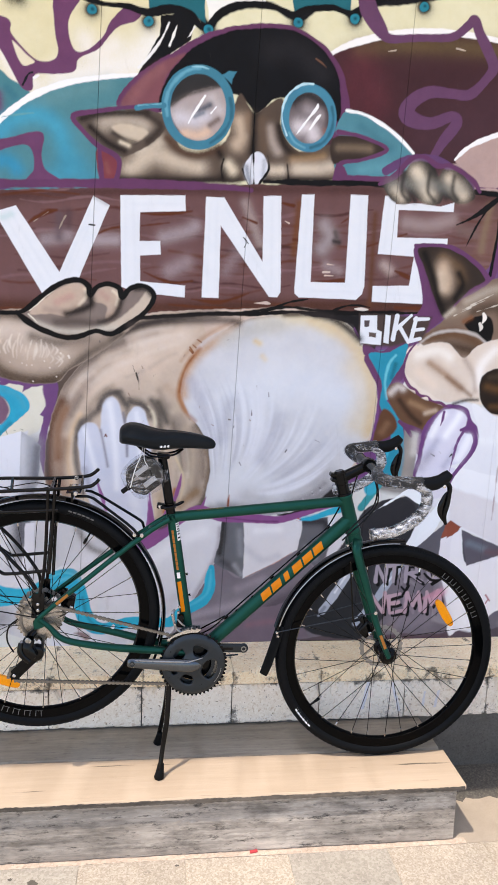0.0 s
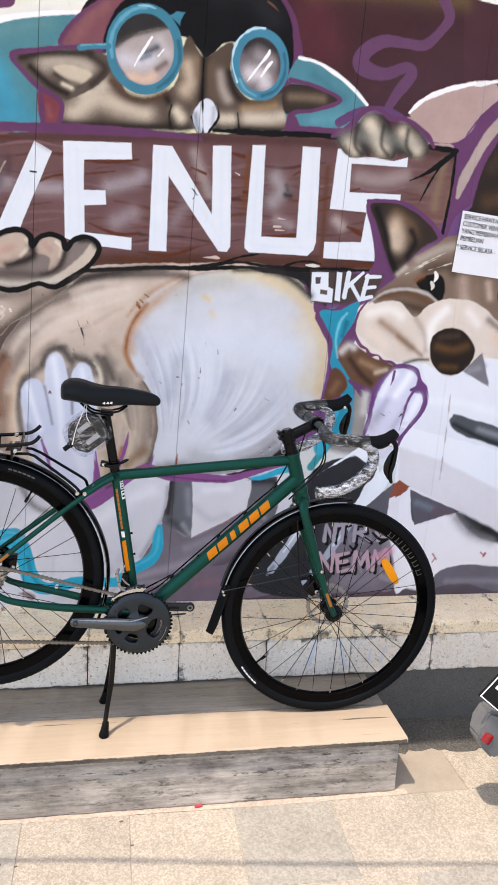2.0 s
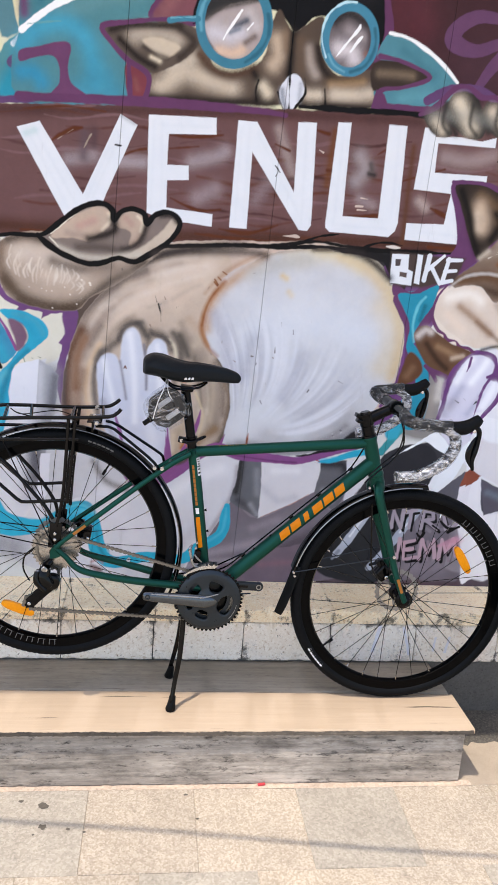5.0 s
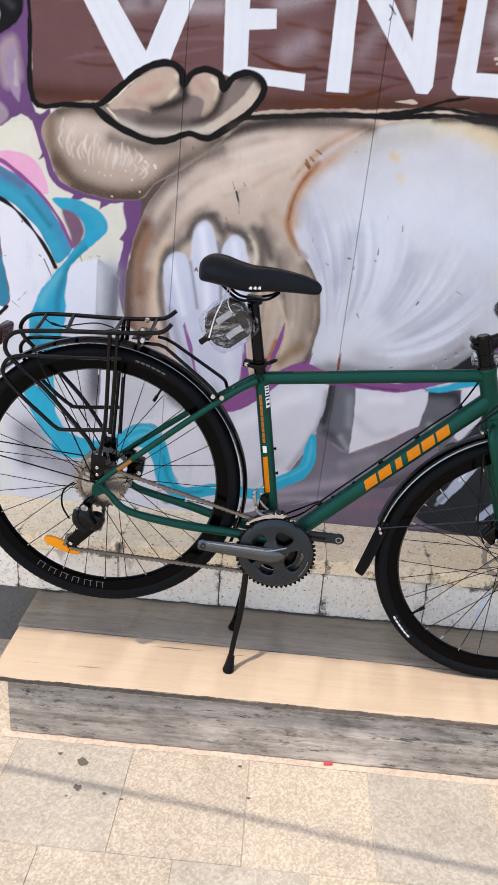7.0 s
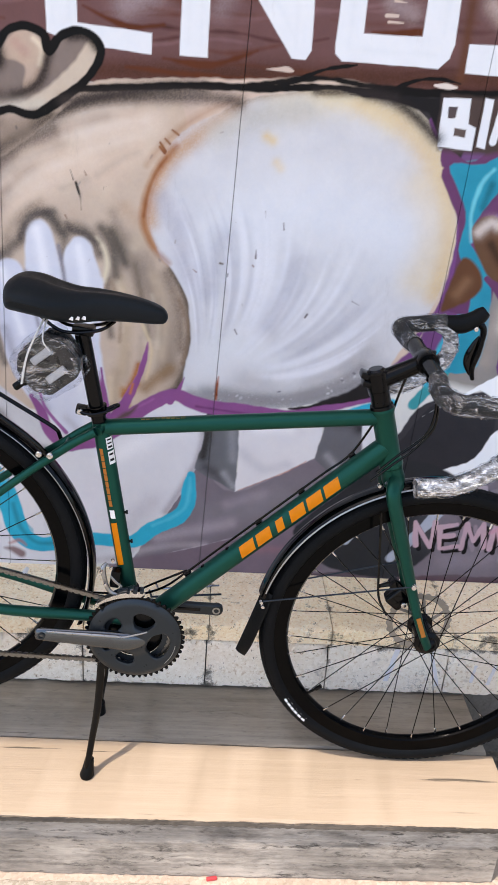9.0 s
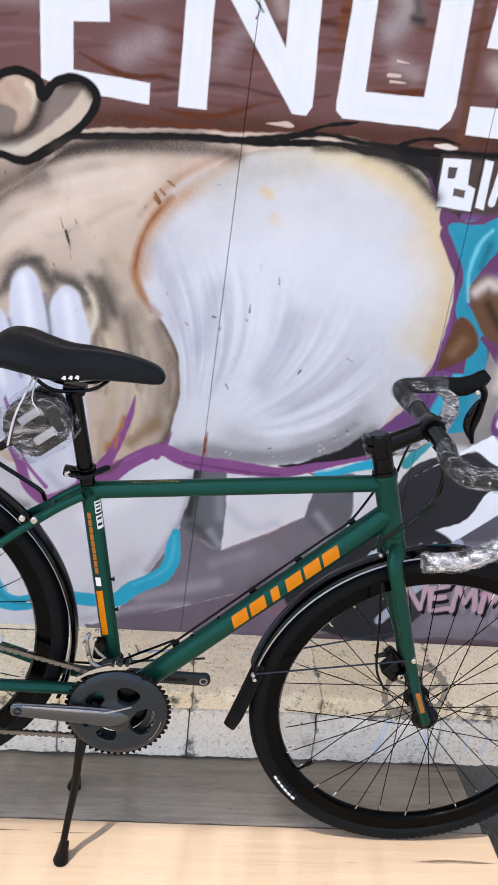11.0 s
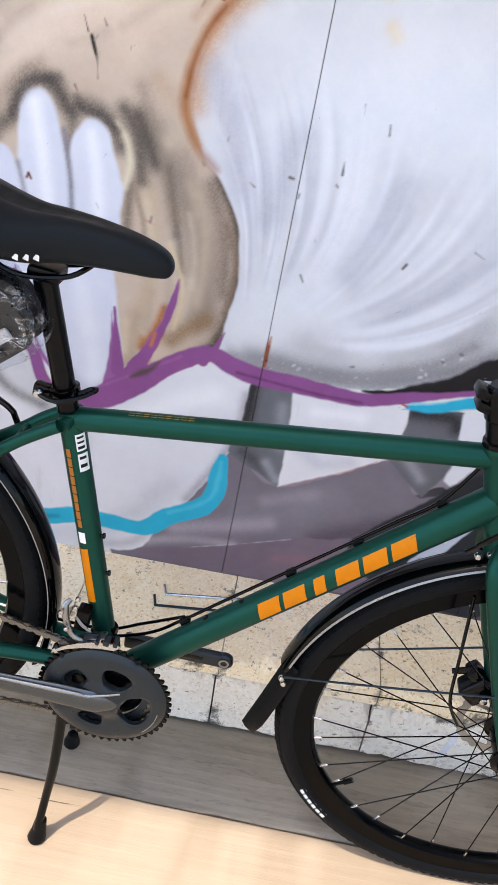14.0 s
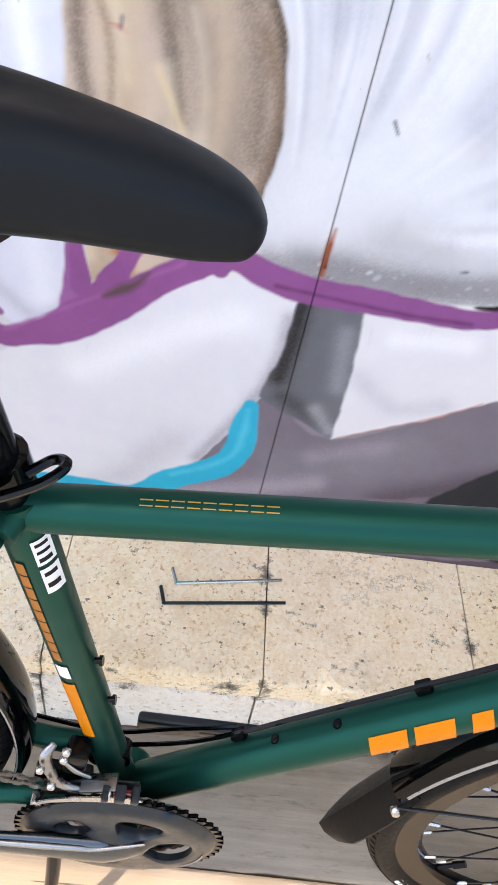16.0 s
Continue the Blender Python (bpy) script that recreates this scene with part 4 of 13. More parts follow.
fill("A18C96", [(-0.946, 1.677), (-0.899, 1.707), (-0.887, 1.61), (-0.935, 1.586)], soft=0.02)
fill("DFDCCB", [(-0.989, 1.473), (-0.86, 1.507), (-0.87, 1.45), (-0.841, 1.345), (-0.896, 1.388), (-0.992, 1.413)], soft=0.004)
fill("E5BBC6", [(-1.025, 1.411), (-0.927, 1.424), (-0.856, 1.391), (-0.841, 1.338), (-0.913, 1.372), (-1.026, 1.388)], soft=0.006)
stroke("14110F", 0.012, [(-0.29, 1.557), (-0.139, 1.574), (-0.005, 1.58), (0.15, 1.593), (0.388, 1.597), (0.59, 1.594), (0.713, 1.598)], soft=0.003)
stroke("14110F", 0.012, [(-0.863, 2.045), (-0.862, 1.924), (-0.858, 1.752), (-0.856, 1.56), (-0.768, 1.555), (-0.691, 1.553)], soft=0.003)
stroke("5F4068", 0.03, [(0.526, 2.071), (0.582, 2.102), (0.659, 2.118), (0.74, 2.1), (0.817, 2.044), (0.843, 1.998)], soft=0.003)
fill("2B2927", [(0.61, 2.096), (0.661, 2.096), (0.727, 2.036), (0.728, 1.988), (0.674, 1.969), (0.631, 2.001), (0.605, 2.061)], soft=0.005)
fill("2B2927", [(0.722, 2.08), (0.772, 2.081), (0.832, 2.037), (0.822, 1.996), (0.763, 1.98), (0.729, 2.019)], soft=0.005)
glow("D6D0C4", 0.021, 1, [(0.64, 2.069), (0.686, 2.006)])
fill("6F4578", [(0.394, 1.583), (0.753, 1.605), (0.808, 1.459), (0.644, 1.363), (0.619, 1.196), (0.608, 1.016), (0.333, 0.967), (0.457, 1.074), (0.518, 1.141), (0.52, 1.269), (0.497, 1.394), (0.424, 1.512)], soft=0.004)
fill("2A272A", [(0.198, 1.577), (0.604, 1.592), (0.631, 1.472), (0.544, 1.468), (0.509, 1.427), (0.422, 1.524), (0.305, 1.577)], soft=0.012)
glow("7A767C", 0.016, 0.7, [(0.428, 1.524), (0.458, 1.498)])
fill("8A8683", [(0.613, 1.193), (0.724, 1.223), (0.721, 0.971), (0.558, 0.968), (0.602, 1.088)], soft=0.02)
# the painted board
fill("6A4B4A", [(-0.861, 1.932), (-0.147, 1.988), (0.288, 2.014), (0.543, 2.02), (0.83, 2.019), (0.955, 2.008), (0.947, 1.734), (0.709, 1.600), (0.308, 1.592), (-0.043, 1.573), (-0.29, 1.563), (-0.691, 1.546), (-0.856, 1.548)], smooth=False, soft=0.003, name="board")
glow("4A2E2A", 0.02, 0.8, [(-0.85, 1.915), (-0.15, 1.972), (0.5, 2.005), (0.95, 1.995)], clip="board")
glow("4A2A1C", 0.025, 0.85, [(-0.855, 1.578), (-0.383, 1.582), (0.15, 1.606), (0.689, 1.625)], clip="board")
streaks("5C3220", 40, [(-0.86, 1.93), (0.95, 1.60)], "board")
streaks("7E6062", 26, [(-0.86, 1.95), (0.95, 1.64)], "board", 9)
streaks("432420", 16, [(-0.86, 1.92), (0.95, 1.60)], "board", 14)
glow("A89CA0", 0.0219, 0.75, [(-0.444, 1.799), (-0.376, 1.802)], clip='board')
glow("A2989C", 0.0219, 0.6, [(-0.603, 1.792), (-0.531, 1.808)], clip='board')
glow("A89CA0", 0.0225, 0.7, [(-0.219, 1.818), (-0.144, 1.84), (-0.117, 1.856)], clip='board')
glow("9C8C90", 0.0263, 0.7, [(-0.198, 1.709), (-0.142, 1.739)], clip='board')
glow("8E7C80", 0.0228, 0.6, [(-0.009, 1.717), (0.028, 1.774)], clip='board')
glow("A0908C", 0.0173, 0.75, [(0.051, 1.94), (0.082, 1.869), (0.103, 1.814)], clip='board')
glow("A09698", 0.0257, 0.8, [(0.318, 1.805), (0.345, 1.844), (0.324, 1.88)], clip='board')
glow("2C2826", 0.0098, 0.9, [(0.36, 1.83), (0.376, 1.827)], clip='board')
glow("4C4644", 0.0098, 0.8, [(0.362, 1.86), (0.367, 1.845)], clip='board')
glow("9C8E90", 0.018, 0.6, [(0.336, 1.75), (0.381, 1.732)], clip='board')
glow("9C8A88", 0.0243, 0.8, [(0.611, 1.903), (0.692, 1.898), (0.772, 1.92)], clip='board')
glow("B09E98", 0.018, 0.8, [(0.54, 1.758), (0.561, 1.74)], clip='board')
glow("7A5850", 0.0457, 0.6, [(0.901, 1.85), (0.917, 1.908), (0.885, 1.791)], clip='board')
glow("8A6A50", 0.0126, 0.7, [(0.945, 1.871), (0.939, 1.774)], clip='board')
glow("5A4A50", 0.0162, 0.7, [(-0.557, 1.874), (-0.56, 1.803)], clip='board')
glow("503C40", 0.0126, 0.7, [(-0.527, 1.885), (-0.527, 1.84)], clip='board')
glow("5E3A26", 0.01, 0.8, [(0.499, 1.926), (0.497, 1.794), (0.497, 1.622)], clip='board')
glow("6A3E20", 0.0116, 0.8, [(0.221, 1.782), (0.233, 1.95)], clip='board')
ribbon("5A2E1A", [(-0.656, 1.843, 0.0018), (-0.634, 1.86, 0.0126), (-0.593, 1.881, 0.0162), (-0.566, 1.888, 0.0072)], soft=0.006, clip='board')
ribbon("5A2E1A", [(-0.44, 1.817, 0.0037), (-0.385, 1.84, 0.0093), (-0.312, 1.847, 0.0056)], soft=0.006, clip='board')
ribbon("5A2E1A", [(-0.294, 1.891, 0.0037), (-0.22, 1.891, 0.0111), (-0.127, 1.906, 0.0074)], soft=0.006, clip='board')
ribbon("5A2E1A", [(-0.743, 1.927, 0.0036), (-0.619, 1.945, 0.0071), (-0.494, 1.941, 0.0036)], soft=0.006, clip='board')
ribbon("5A2E1A", [(-0.283, 1.702, 0.0038), (-0.198, 1.672, 0.0113), (-0.122, 1.679, 0.0056)], soft=0.006, clip='board')
ribbon("5A2E1A", [(-0.293, 1.851, 0.0056), (-0.201, 1.865, 0.0037)], soft=0.006, clip='board')
ribbon("5A2E1A", [(-0.121, 1.619, 0.0058), (-0.025, 1.613, 0.0135), (0.07, 1.645, 0.0039)], soft=0.006, clip='board')
ribbon("5A2E1A", [(0.304, 1.691, 0.01), (0.462, 1.707, 0.016)], soft=0.006, clip='board')
ribbon("5A2E1A", [(0.382, 1.892, 0.004), (0.449, 1.938, 0.0119)], soft=0.006, clip='board')
ribbon("5A2E1A", [(0.043, 1.894, 0.0039), (0.091, 1.878, 0.0077)], soft=0.006, clip='board')
ribbon("5A2E1A", [(0.219, 1.829, 0.0117), (0.268, 1.831, 0.0156)], soft=0.006, clip='board')
ribbon("5A2E1A", [(0.175, 1.947, 0.0058), (0.214, 1.94, 0.0135)], soft=0.006, clip='board')
ribbon("5A2E1A", [(0.581, 1.74, 0.0062), (0.623, 1.723, 0.0185), (0.655, 1.705, 0.0041)], soft=0.006, clip='board')
ribbon("5A2E1A", [(0.456, 1.811, 0.006), (0.613, 1.866, 0.006)], soft=0.006, clip='board')
ribbon("5A2E1A", [(0.702, 1.765, 0.0041)], soft=0.006, clip='board')
ribbon("5A2E1A", [(-0.197, 1.598, 0.0077), (0.033, 1.59, 0.0116), (0.229, 1.603, 0.0077)], soft=0.006, clip='board')
ribbon("5A2E1A", [(0.589, 1.615, 0.0103), (0.713, 1.614, 0.0123)], soft=0.006, clip='board')
ribbon("5A2E1A", [(-0.75, 1.569, 0.0055), (-0.641, 1.567, 0.0128)], soft=0.006, clip='board')
ribbon("C8B4A8", [(0.34, 1.753, 0.0059), (0.364, 1.751, 0.002)], soft=0.002)
ribbon("C8B4A8", [(0.326, 1.726, 0.0079), (0.349, 1.727, 0.0059)], soft=0.002)
ribbon("C8B4A8", [(0.332, 1.715, 0.006), (0.362, 1.715, 0.002)], soft=0.002)
ribbon("C8B4A8", [(0.091, 1.613, 0.0039), (0.13, 1.615, 0.0098), (0.146, 1.613, 0.002)], soft=0.002)
ribbon("C8B4A8", [(0.444, 1.606, 0.004), (0.468, 1.605, 0.012), (0.492, 1.606, 0.004)], soft=0.002)
ribbon("C8B4A8", [(0.187, 1.889, 0.0039), (0.201, 1.882, 0.0058)], soft=0.002)
stroke("9A8A7C", 0.0018, [(-0.638, 1.849), (-0.593, 1.88)], soft=0.002)
stroke("9A8A7C", 0.0018, [(-0.558, 1.83), (-0.543, 1.861), (-0.536, 1.872)], soft=0.002)
fill("CDB8A9", [(-0.61, 0.973), (-0.601, 1.15), (-0.551, 1.305), (-0.476, 1.401), (-0.364, 1.499), (-0.29, 1.557), (-0.196, 1.575), (0.034, 1.591), (0.308, 1.6), (0.474, 1.504), (0.543, 1.307), (0.499, 1.062), (0.34, 0.926), (0.157, 0.884), (-0.046, 0.884), (-0.184, 0.843), (-0.42, 0.833), (-0.554, 0.894)], soft=0.005, name='body')
stroke("14110F", 0.011, [(-0.304, 1.55), (-0.158, 1.565), (0.046, 1.579), (0.195, 1.603), (0.29, 1.597), (0.386, 1.593), (0.603, 1.598)], soft=0.004)
fill("5A4C44", [(-0.625, 1.344), (-0.527, 1.399), (-0.466, 1.41), (-0.537, 1.31), (-0.584, 1.234), (-0.593, 1.306)], soft=0.016)
fill("BFAB99", [(-0.836, 1.491), (-0.793, 1.541), (-0.683, 1.567), (-0.526, 1.541), (-0.296, 1.559), (-0.347, 1.494), (-0.451, 1.416), (-0.521, 1.376), (-0.573, 1.328), (-0.679, 1.325), (-0.784, 1.357), (-0.819, 1.424)], soft=0.006, name='arm')
stroke("6F4878", 0.016, [(-0.853, 1.506), (-0.827, 1.423), (-0.793, 1.353), (-0.679, 1.32), (-0.581, 1.314), (-0.606, 1.208), (-0.622, 1.096), (-0.601, 0.984)], soft=0.003)
fill("6F4878", [(-0.617, 1.316), (-0.569, 1.328), (-0.574, 1.246), (-0.604, 1.134), (-0.598, 1.003), (-0.636, 1.095), (-0.606, 1.226)], soft=0.005)
fill("6F4878", [(-0.793, 1.353), (-0.819, 1.372), (-0.798, 1.391)], smooth=False, soft=0.004)
fill("6F4878", [(-0.749, 1.333), (-0.767, 1.305), (-0.723, 1.322)], smooth=False, soft=0.004)
fill("6F4878", [(-0.679, 1.32), (-0.682, 1.293), (-0.644, 1.317)], smooth=False, soft=0.004)
fill("6F4878", [(-0.819, 1.424), (-0.846, 1.413), (-0.826, 1.457)], smooth=False, soft=0.004)
fill("6F4878", [(-0.606, 1.208), (-0.627, 1.216), (-0.607, 1.244)], smooth=False, soft=0.004)
fill("6F4878", [(-0.618, 1.096), (-0.64, 1.114), (-0.612, 1.152)], smooth=False, soft=0.004)
fill("C6B3A2", [(-0.746, 1.529), (-0.091, 1.618), (0.044, 0.762), (-0.74, 0.649)], smooth=False, soft=0.004, clip='body')
glow("DDC9B8", 0.0387, 0.8, [(-0.432, 1.302), (-0.377, 1.368), (-0.274, 1.417)], clip='body')
glow("DCCABB", 0.0308, 0.7, [(-0.292, 1.471), (-0.211, 1.477), (-0.143, 1.497)], clip='body')
glow("D9C4B2", 0.0285, 0.6, [(-0.246, 1.375), (-0.203, 1.415), (-0.171, 1.443)], clip='body')
glow("8C7C72", 0.0243, 0.75, [(-0.561, 1.272), (-0.519, 1.349), (-0.451, 1.406)], clip='body')
glow("B29E90", 0.0193, 0.6, [(-0.514, 1.254), (-0.47, 1.332), (-0.402, 1.388)], clip='body')
glow("A8958A", 0.0139, 0.5, [(-0.383, 1.442), (-0.304, 1.475), (-0.237, 1.501)], clip='body')
glow("9A887C", 0.0169, 0.6, [(-0.546, 1.176), (-0.514, 1.266), (-0.458, 1.334)], clip='body')
glow("7C6E64", 0.0121, 0.6, [(-0.524, 1.216), (-0.491, 1.281)], clip='body')
glow("B89E88", 0.0146, 0.6, [(-0.203, 1.321), (-0.161, 1.279), (-0.129, 1.221)], clip='body')
glow("8A7A6C", 0.0145, 0.5, [(-0.226, 1.306), (-0.208, 1.26)], clip='body')
stroke("E6DACE", 0.0059, [(-0.495, 1.34), (-0.438, 1.389), (-0.359, 1.428)], soft=0.025, amount=0.45, clip='body')
stroke("E6DACE", 0.0059, [(-0.457, 1.322), (-0.39, 1.378), (-0.298, 1.414)], soft=0.025, amount=0.45, clip='body')
stroke("E6DACE", 0.0058, [(-0.326, 1.455), (-0.235, 1.485), (-0.155, 1.501)], soft=0.025, amount=0.45, clip='body')
stroke("E6DACE", 0.0058, [(-0.287, 1.427), (-0.208, 1.455), (-0.162, 1.467)], soft=0.025, amount=0.45, clip='body')
stroke("E6DACE", 0.0061, [(-0.527, 1.276), (-0.494, 1.329), (-0.448, 1.364)], soft=0.025, amount=0.45, clip='body')
stroke("E6DACE", 0.0058, [(-0.374, 1.471), (-0.295, 1.502), (-0.193, 1.523)], soft=0.025, amount=0.45, clip='body')
stroke("96867A", 0.0048, [(-0.472, 1.361), (-0.416, 1.403), (-0.325, 1.444)], soft=0.02, amount=0.35, clip='body')
stroke("96867A", 0.0047, [(-0.407, 1.45), (-0.328, 1.483), (-0.237, 1.503)], soft=0.02, amount=0.35, clip='body')
stroke("96867A", 0.0047, [(-0.259, 1.384), (-0.204, 1.421), (-0.17, 1.437)], soft=0.02, amount=0.35, clip='body')
stroke("96867A", 0.0048, [(-0.339, 1.35), (-0.282, 1.375)], soft=0.02, amount=0.35, clip='body')
glow("3E3733", 0.0148, 0.95, [(-0.447, 1.432), (-0.386, 1.476), (-0.275, 1.531), (-0.129, 1.562), (-0.038, 1.572)], clip='body')
glow("5E534C", 0.0139, 0.7, [(-0.553, 1.32), (-0.497, 1.379), (-0.435, 1.427), (-0.351, 1.469)], clip='body')
glow("6A4A38", 0.0252, 0.95, [(-0.584, 0.933), (-0.598, 1.013), (-0.598, 1.105), (-0.587, 1.189), (-0.555, 1.26)], clip='body')
glow("8A6248", 0.0148, 0.8, [(-0.569, 1.07), (-0.564, 1.173), (-0.54, 1.238)], clip='body')
glow("46342A", 0.0088, 0.8, [(-0.602, 0.999), (-0.608, 1.091), (-0.599, 1.181)], clip='body')
glow("DABD9E", 0.0101, 0.95, [(-0.515, 0.943), (-0.532, 1.049), (-0.525, 1.141), (-0.492, 1.22)], clip='body')
glow("E2CCB4", 0.0063, 0.8, [(-0.508, 0.972), (-0.525, 1.063), (-0.517, 1.142)], clip='body')
glow("6A625C", 0.0101, 0.85, [(-0.484, 0.948), (-0.505, 1.053), (-0.507, 1.13), (-0.488, 1.189)], clip='body')
glow("A4907E", 0.0121, 0.6, [(-0.464, 1.237), (-0.431, 1.29), (-0.385, 1.32)], clip='body')
# rump behind the paw
glow("8E8074", 0.0327, 0.9, [(-0.206, 1.24), (-0.156, 1.171), (-0.11, 1.077), (-0.098, 0.958)], clip='body')
glow("C2B09C", 0.0145, 0.9, [(-0.155, 1.269), (-0.179, 1.236)], clip='body')
glow("5C544C", 0.0128, 0.9, [(-0.23, 1.266), (-0.213, 1.231), (-0.199, 1.199)], clip='body')
glow("6E6258", 0.0096, 0.8, [(-0.237, 1.158), (-0.24, 1.093), (-0.232, 1.027)], clip='body')
glow("BCA890", 0.0149, 0.95, [(-0.213, 1.162), (-0.198, 1.081), (-0.199, 1.002), (-0.208, 0.938)], clip='body')
glow("CDBBA2", 0.0087, 0.8, [(-0.207, 1.136), (-0.195, 1.063)], clip='body')
glow("74685C", 0.0087, 0.8, [(-0.178, 1.194), (-0.158, 1.107), (-0.146, 1.032)], clip='body')
glow("B8A692", 0.0135, 0.9, [(-0.133, 1.174), (-0.109, 1.087), (-0.115, 0.976)], clip='body')
glow("C8B8A4", 0.0081, 0.7, [(-0.125, 1.015), (-0.137, 0.94)], clip='body')
glow("54493F", 0.0104, 0.9, [(-0.095, 1.191), (-0.063, 1.132), (-0.046, 1.059), (-0.052, 0.977), (-0.069, 0.92)], clip='body')
glow("6A5C50", 0.0132, 0.6, [(-0.106, 1.179), (-0.076, 1.101), (-0.068, 1.005)], clip='body')
glow("B4A08A", 0.0146, 0.9, [(-0.218, 0.936), (-0.22, 0.881), (-0.229, 0.834)], clip='body')
glow("D0BEA4", 0.0073, 0.8, [(-0.236, 0.922), (-0.235, 0.867)], clip='body')
glow("4A4238", 0.0122, 0.95, [(-0.217, 0.816), (-0.16, 0.84), (-0.101, 0.883), (-0.068, 0.91)], clip='body')
glow("C08A4A", 0.0063, 0.9, [(-0.169, 0.911), (-0.182, 0.886)], clip='body')
glow("A87840", 0.0073, 0.6, [(-0.205, 0.895), (-0.191, 0.853)], clip='body')
stroke("9C8C7C", 0.0037, [(-0.233, 1.228), (-0.223, 1.187), (-0.223, 1.142)], soft=0.02, amount=0.5, clip='body')
stroke("9C8C7C", 0.0037, [(-0.191, 1.217), (-0.178, 1.167), (-0.17, 1.114)], soft=0.02, amount=0.5, clip='body')
stroke("9C8C7C", 0.0036, [(-0.151, 1.224), (-0.133, 1.174)], soft=0.02, amount=0.5, clip='body')
stroke("9C8C7C", 0.0037, [(-0.126, 1.149), (-0.114, 1.086), (-0.114, 1.017)], soft=0.02, amount=0.5, clip='body')
stroke("9C8C7C", 0.0041, [(-0.164, 1.029), (-0.163, 0.967)], soft=0.02, amount=0.5, clip='body')
stroke("9C8C7C", 0.0042, [(-0.192, 0.983), (-0.196, 0.919)], soft=0.02, amount=0.5, clip='body')
stroke("D2C4B0", 0.0029, [(-0.214, 1.153), (-0.205, 1.099), (-0.206, 1.041)], soft=0.016, amount=0.6, clip='body')
stroke("D2C4B0", 0.0029, [(-0.138, 1.129), (-0.123, 1.065), (-0.124, 1.005)], soft=0.016, amount=0.6, clip='body')
stroke("D2C4B0", 0.003, [(-0.158, 1.078), (-0.151, 1.011)], soft=0.016, amount=0.6, clip='body')
# pale clawed paw
glow("4A4440", 0.0146, 0.75, [(-0.495, 1.139), (-0.49, 1.188), (-0.462, 1.212), (-0.43, 1.239), (-0.42, 1.277), (-0.393, 1.297), (-0.36, 1.29), (-0.341, 1.259), (-0.312, 1.268), (-0.279, 1.255), (-0.257, 1.216)])
glow("4A4642", 0.0109, 0.6, [(-0.37, 1.292), (-0.335, 1.255), (-0.34, 1.204)])
glow("5A534C", 0.0133, 0.85, [(-0.252, 1.272), (-0.227, 1.233), (-0.22, 1.171)])
ribbon("D8CCB2", [(-0.263, 1.25, 0.0037), (-0.246, 1.227, 0.0099), (-0.24, 1.193, 0.0099), (-0.248, 1.154, 0.0062)], soft=0.01)
fill("CFD2E0", [(-0.5, 1.144), (-0.49, 1.177), (-0.468, 1.193), (-0.441, 1.187), (-0.423, 1.152), (-0.414, 1.128), (-0.358, 1.146), (-0.259, 1.165), (-0.251, 1.115), (-0.258, 1.007), (-0.244, 0.898), (-0.239, 0.826), (-0.258, 0.779), (-0.296, 0.751), (-0.345, 0.759), (-0.385, 0.813), (-0.433, 0.864), (-0.47, 0.936), (-0.492, 1.041)], soft=0.007)
fill("D2D5E1", [(-0.423, 1.186), (-0.42, 1.245), (-0.406, 1.276), (-0.384, 1.284), (-0.363, 1.26), (-0.348, 1.203), (-0.336, 1.103), (-0.411, 1.092)], soft=0.007)
fill("D2D5E1", [(-0.337, 1.198), (-0.329, 1.228), (-0.308, 1.251), (-0.286, 1.245), (-0.268, 1.214), (-0.253, 1.114), (-0.331, 1.103)], soft=0.007)
glow("E6E8F0", 0.0101, 0.95, [(-0.477, 1.166), (-0.463, 1.111), (-0.439, 1.022)])
glow("E9EAF1", 0.0126, 0.95, [(-0.395, 1.261), (-0.385, 1.198), (-0.374, 1.097), (-0.368, 0.964)])
glow("E6E8F0", 0.0111, 0.95, [(-0.303, 1.228), (-0.293, 1.16), (-0.283, 1.031)])
glow("DFE1EA", 0.0184, 0.8, [(-0.334, 1.023), (-0.305, 0.917), (-0.288, 0.805)])
glow("8E8C98", 0.0049, 0.8, [(-0.424, 1.167), (-0.414, 1.118), (-0.4, 1.041)])
glow("7E7C88", 0.005, 0.85, [(-0.348, 1.228), (-0.337, 1.154), (-0.334, 1.077)])
glow("A4A4B2", 0.0118, 0.8, [(-0.478, 1.03), (-0.446, 0.925), (-0.391, 0.834)])
glow("B8B8C4", 0.0107, 0.7, [(-0.342, 0.811), (-0.298, 0.773), (-0.255, 0.809)])
ribbon("70406E", [(-0.435, 0.993, 0.0026), (-0.423, 0.956, 0.0051), (-0.409, 0.914, 0.0026)], soft=0.003)
stroke("7A4020", 0.0038, [(-0.407, 1.152), (-0.403, 1.145)], soft=0.003)
stroke("2A2624", 0.0024, [(-0.317, 1.39), (-0.311, 1.371)], soft=0.002)
stroke("4A423C", 0.0036, [(-0.306, 1.366), (-0.297, 1.335), (-0.295, 1.309)], soft=0.004)
stroke("2A2624", 0.0029, [(-0.305, 1.364), (-0.299, 1.341)], soft=0.002)
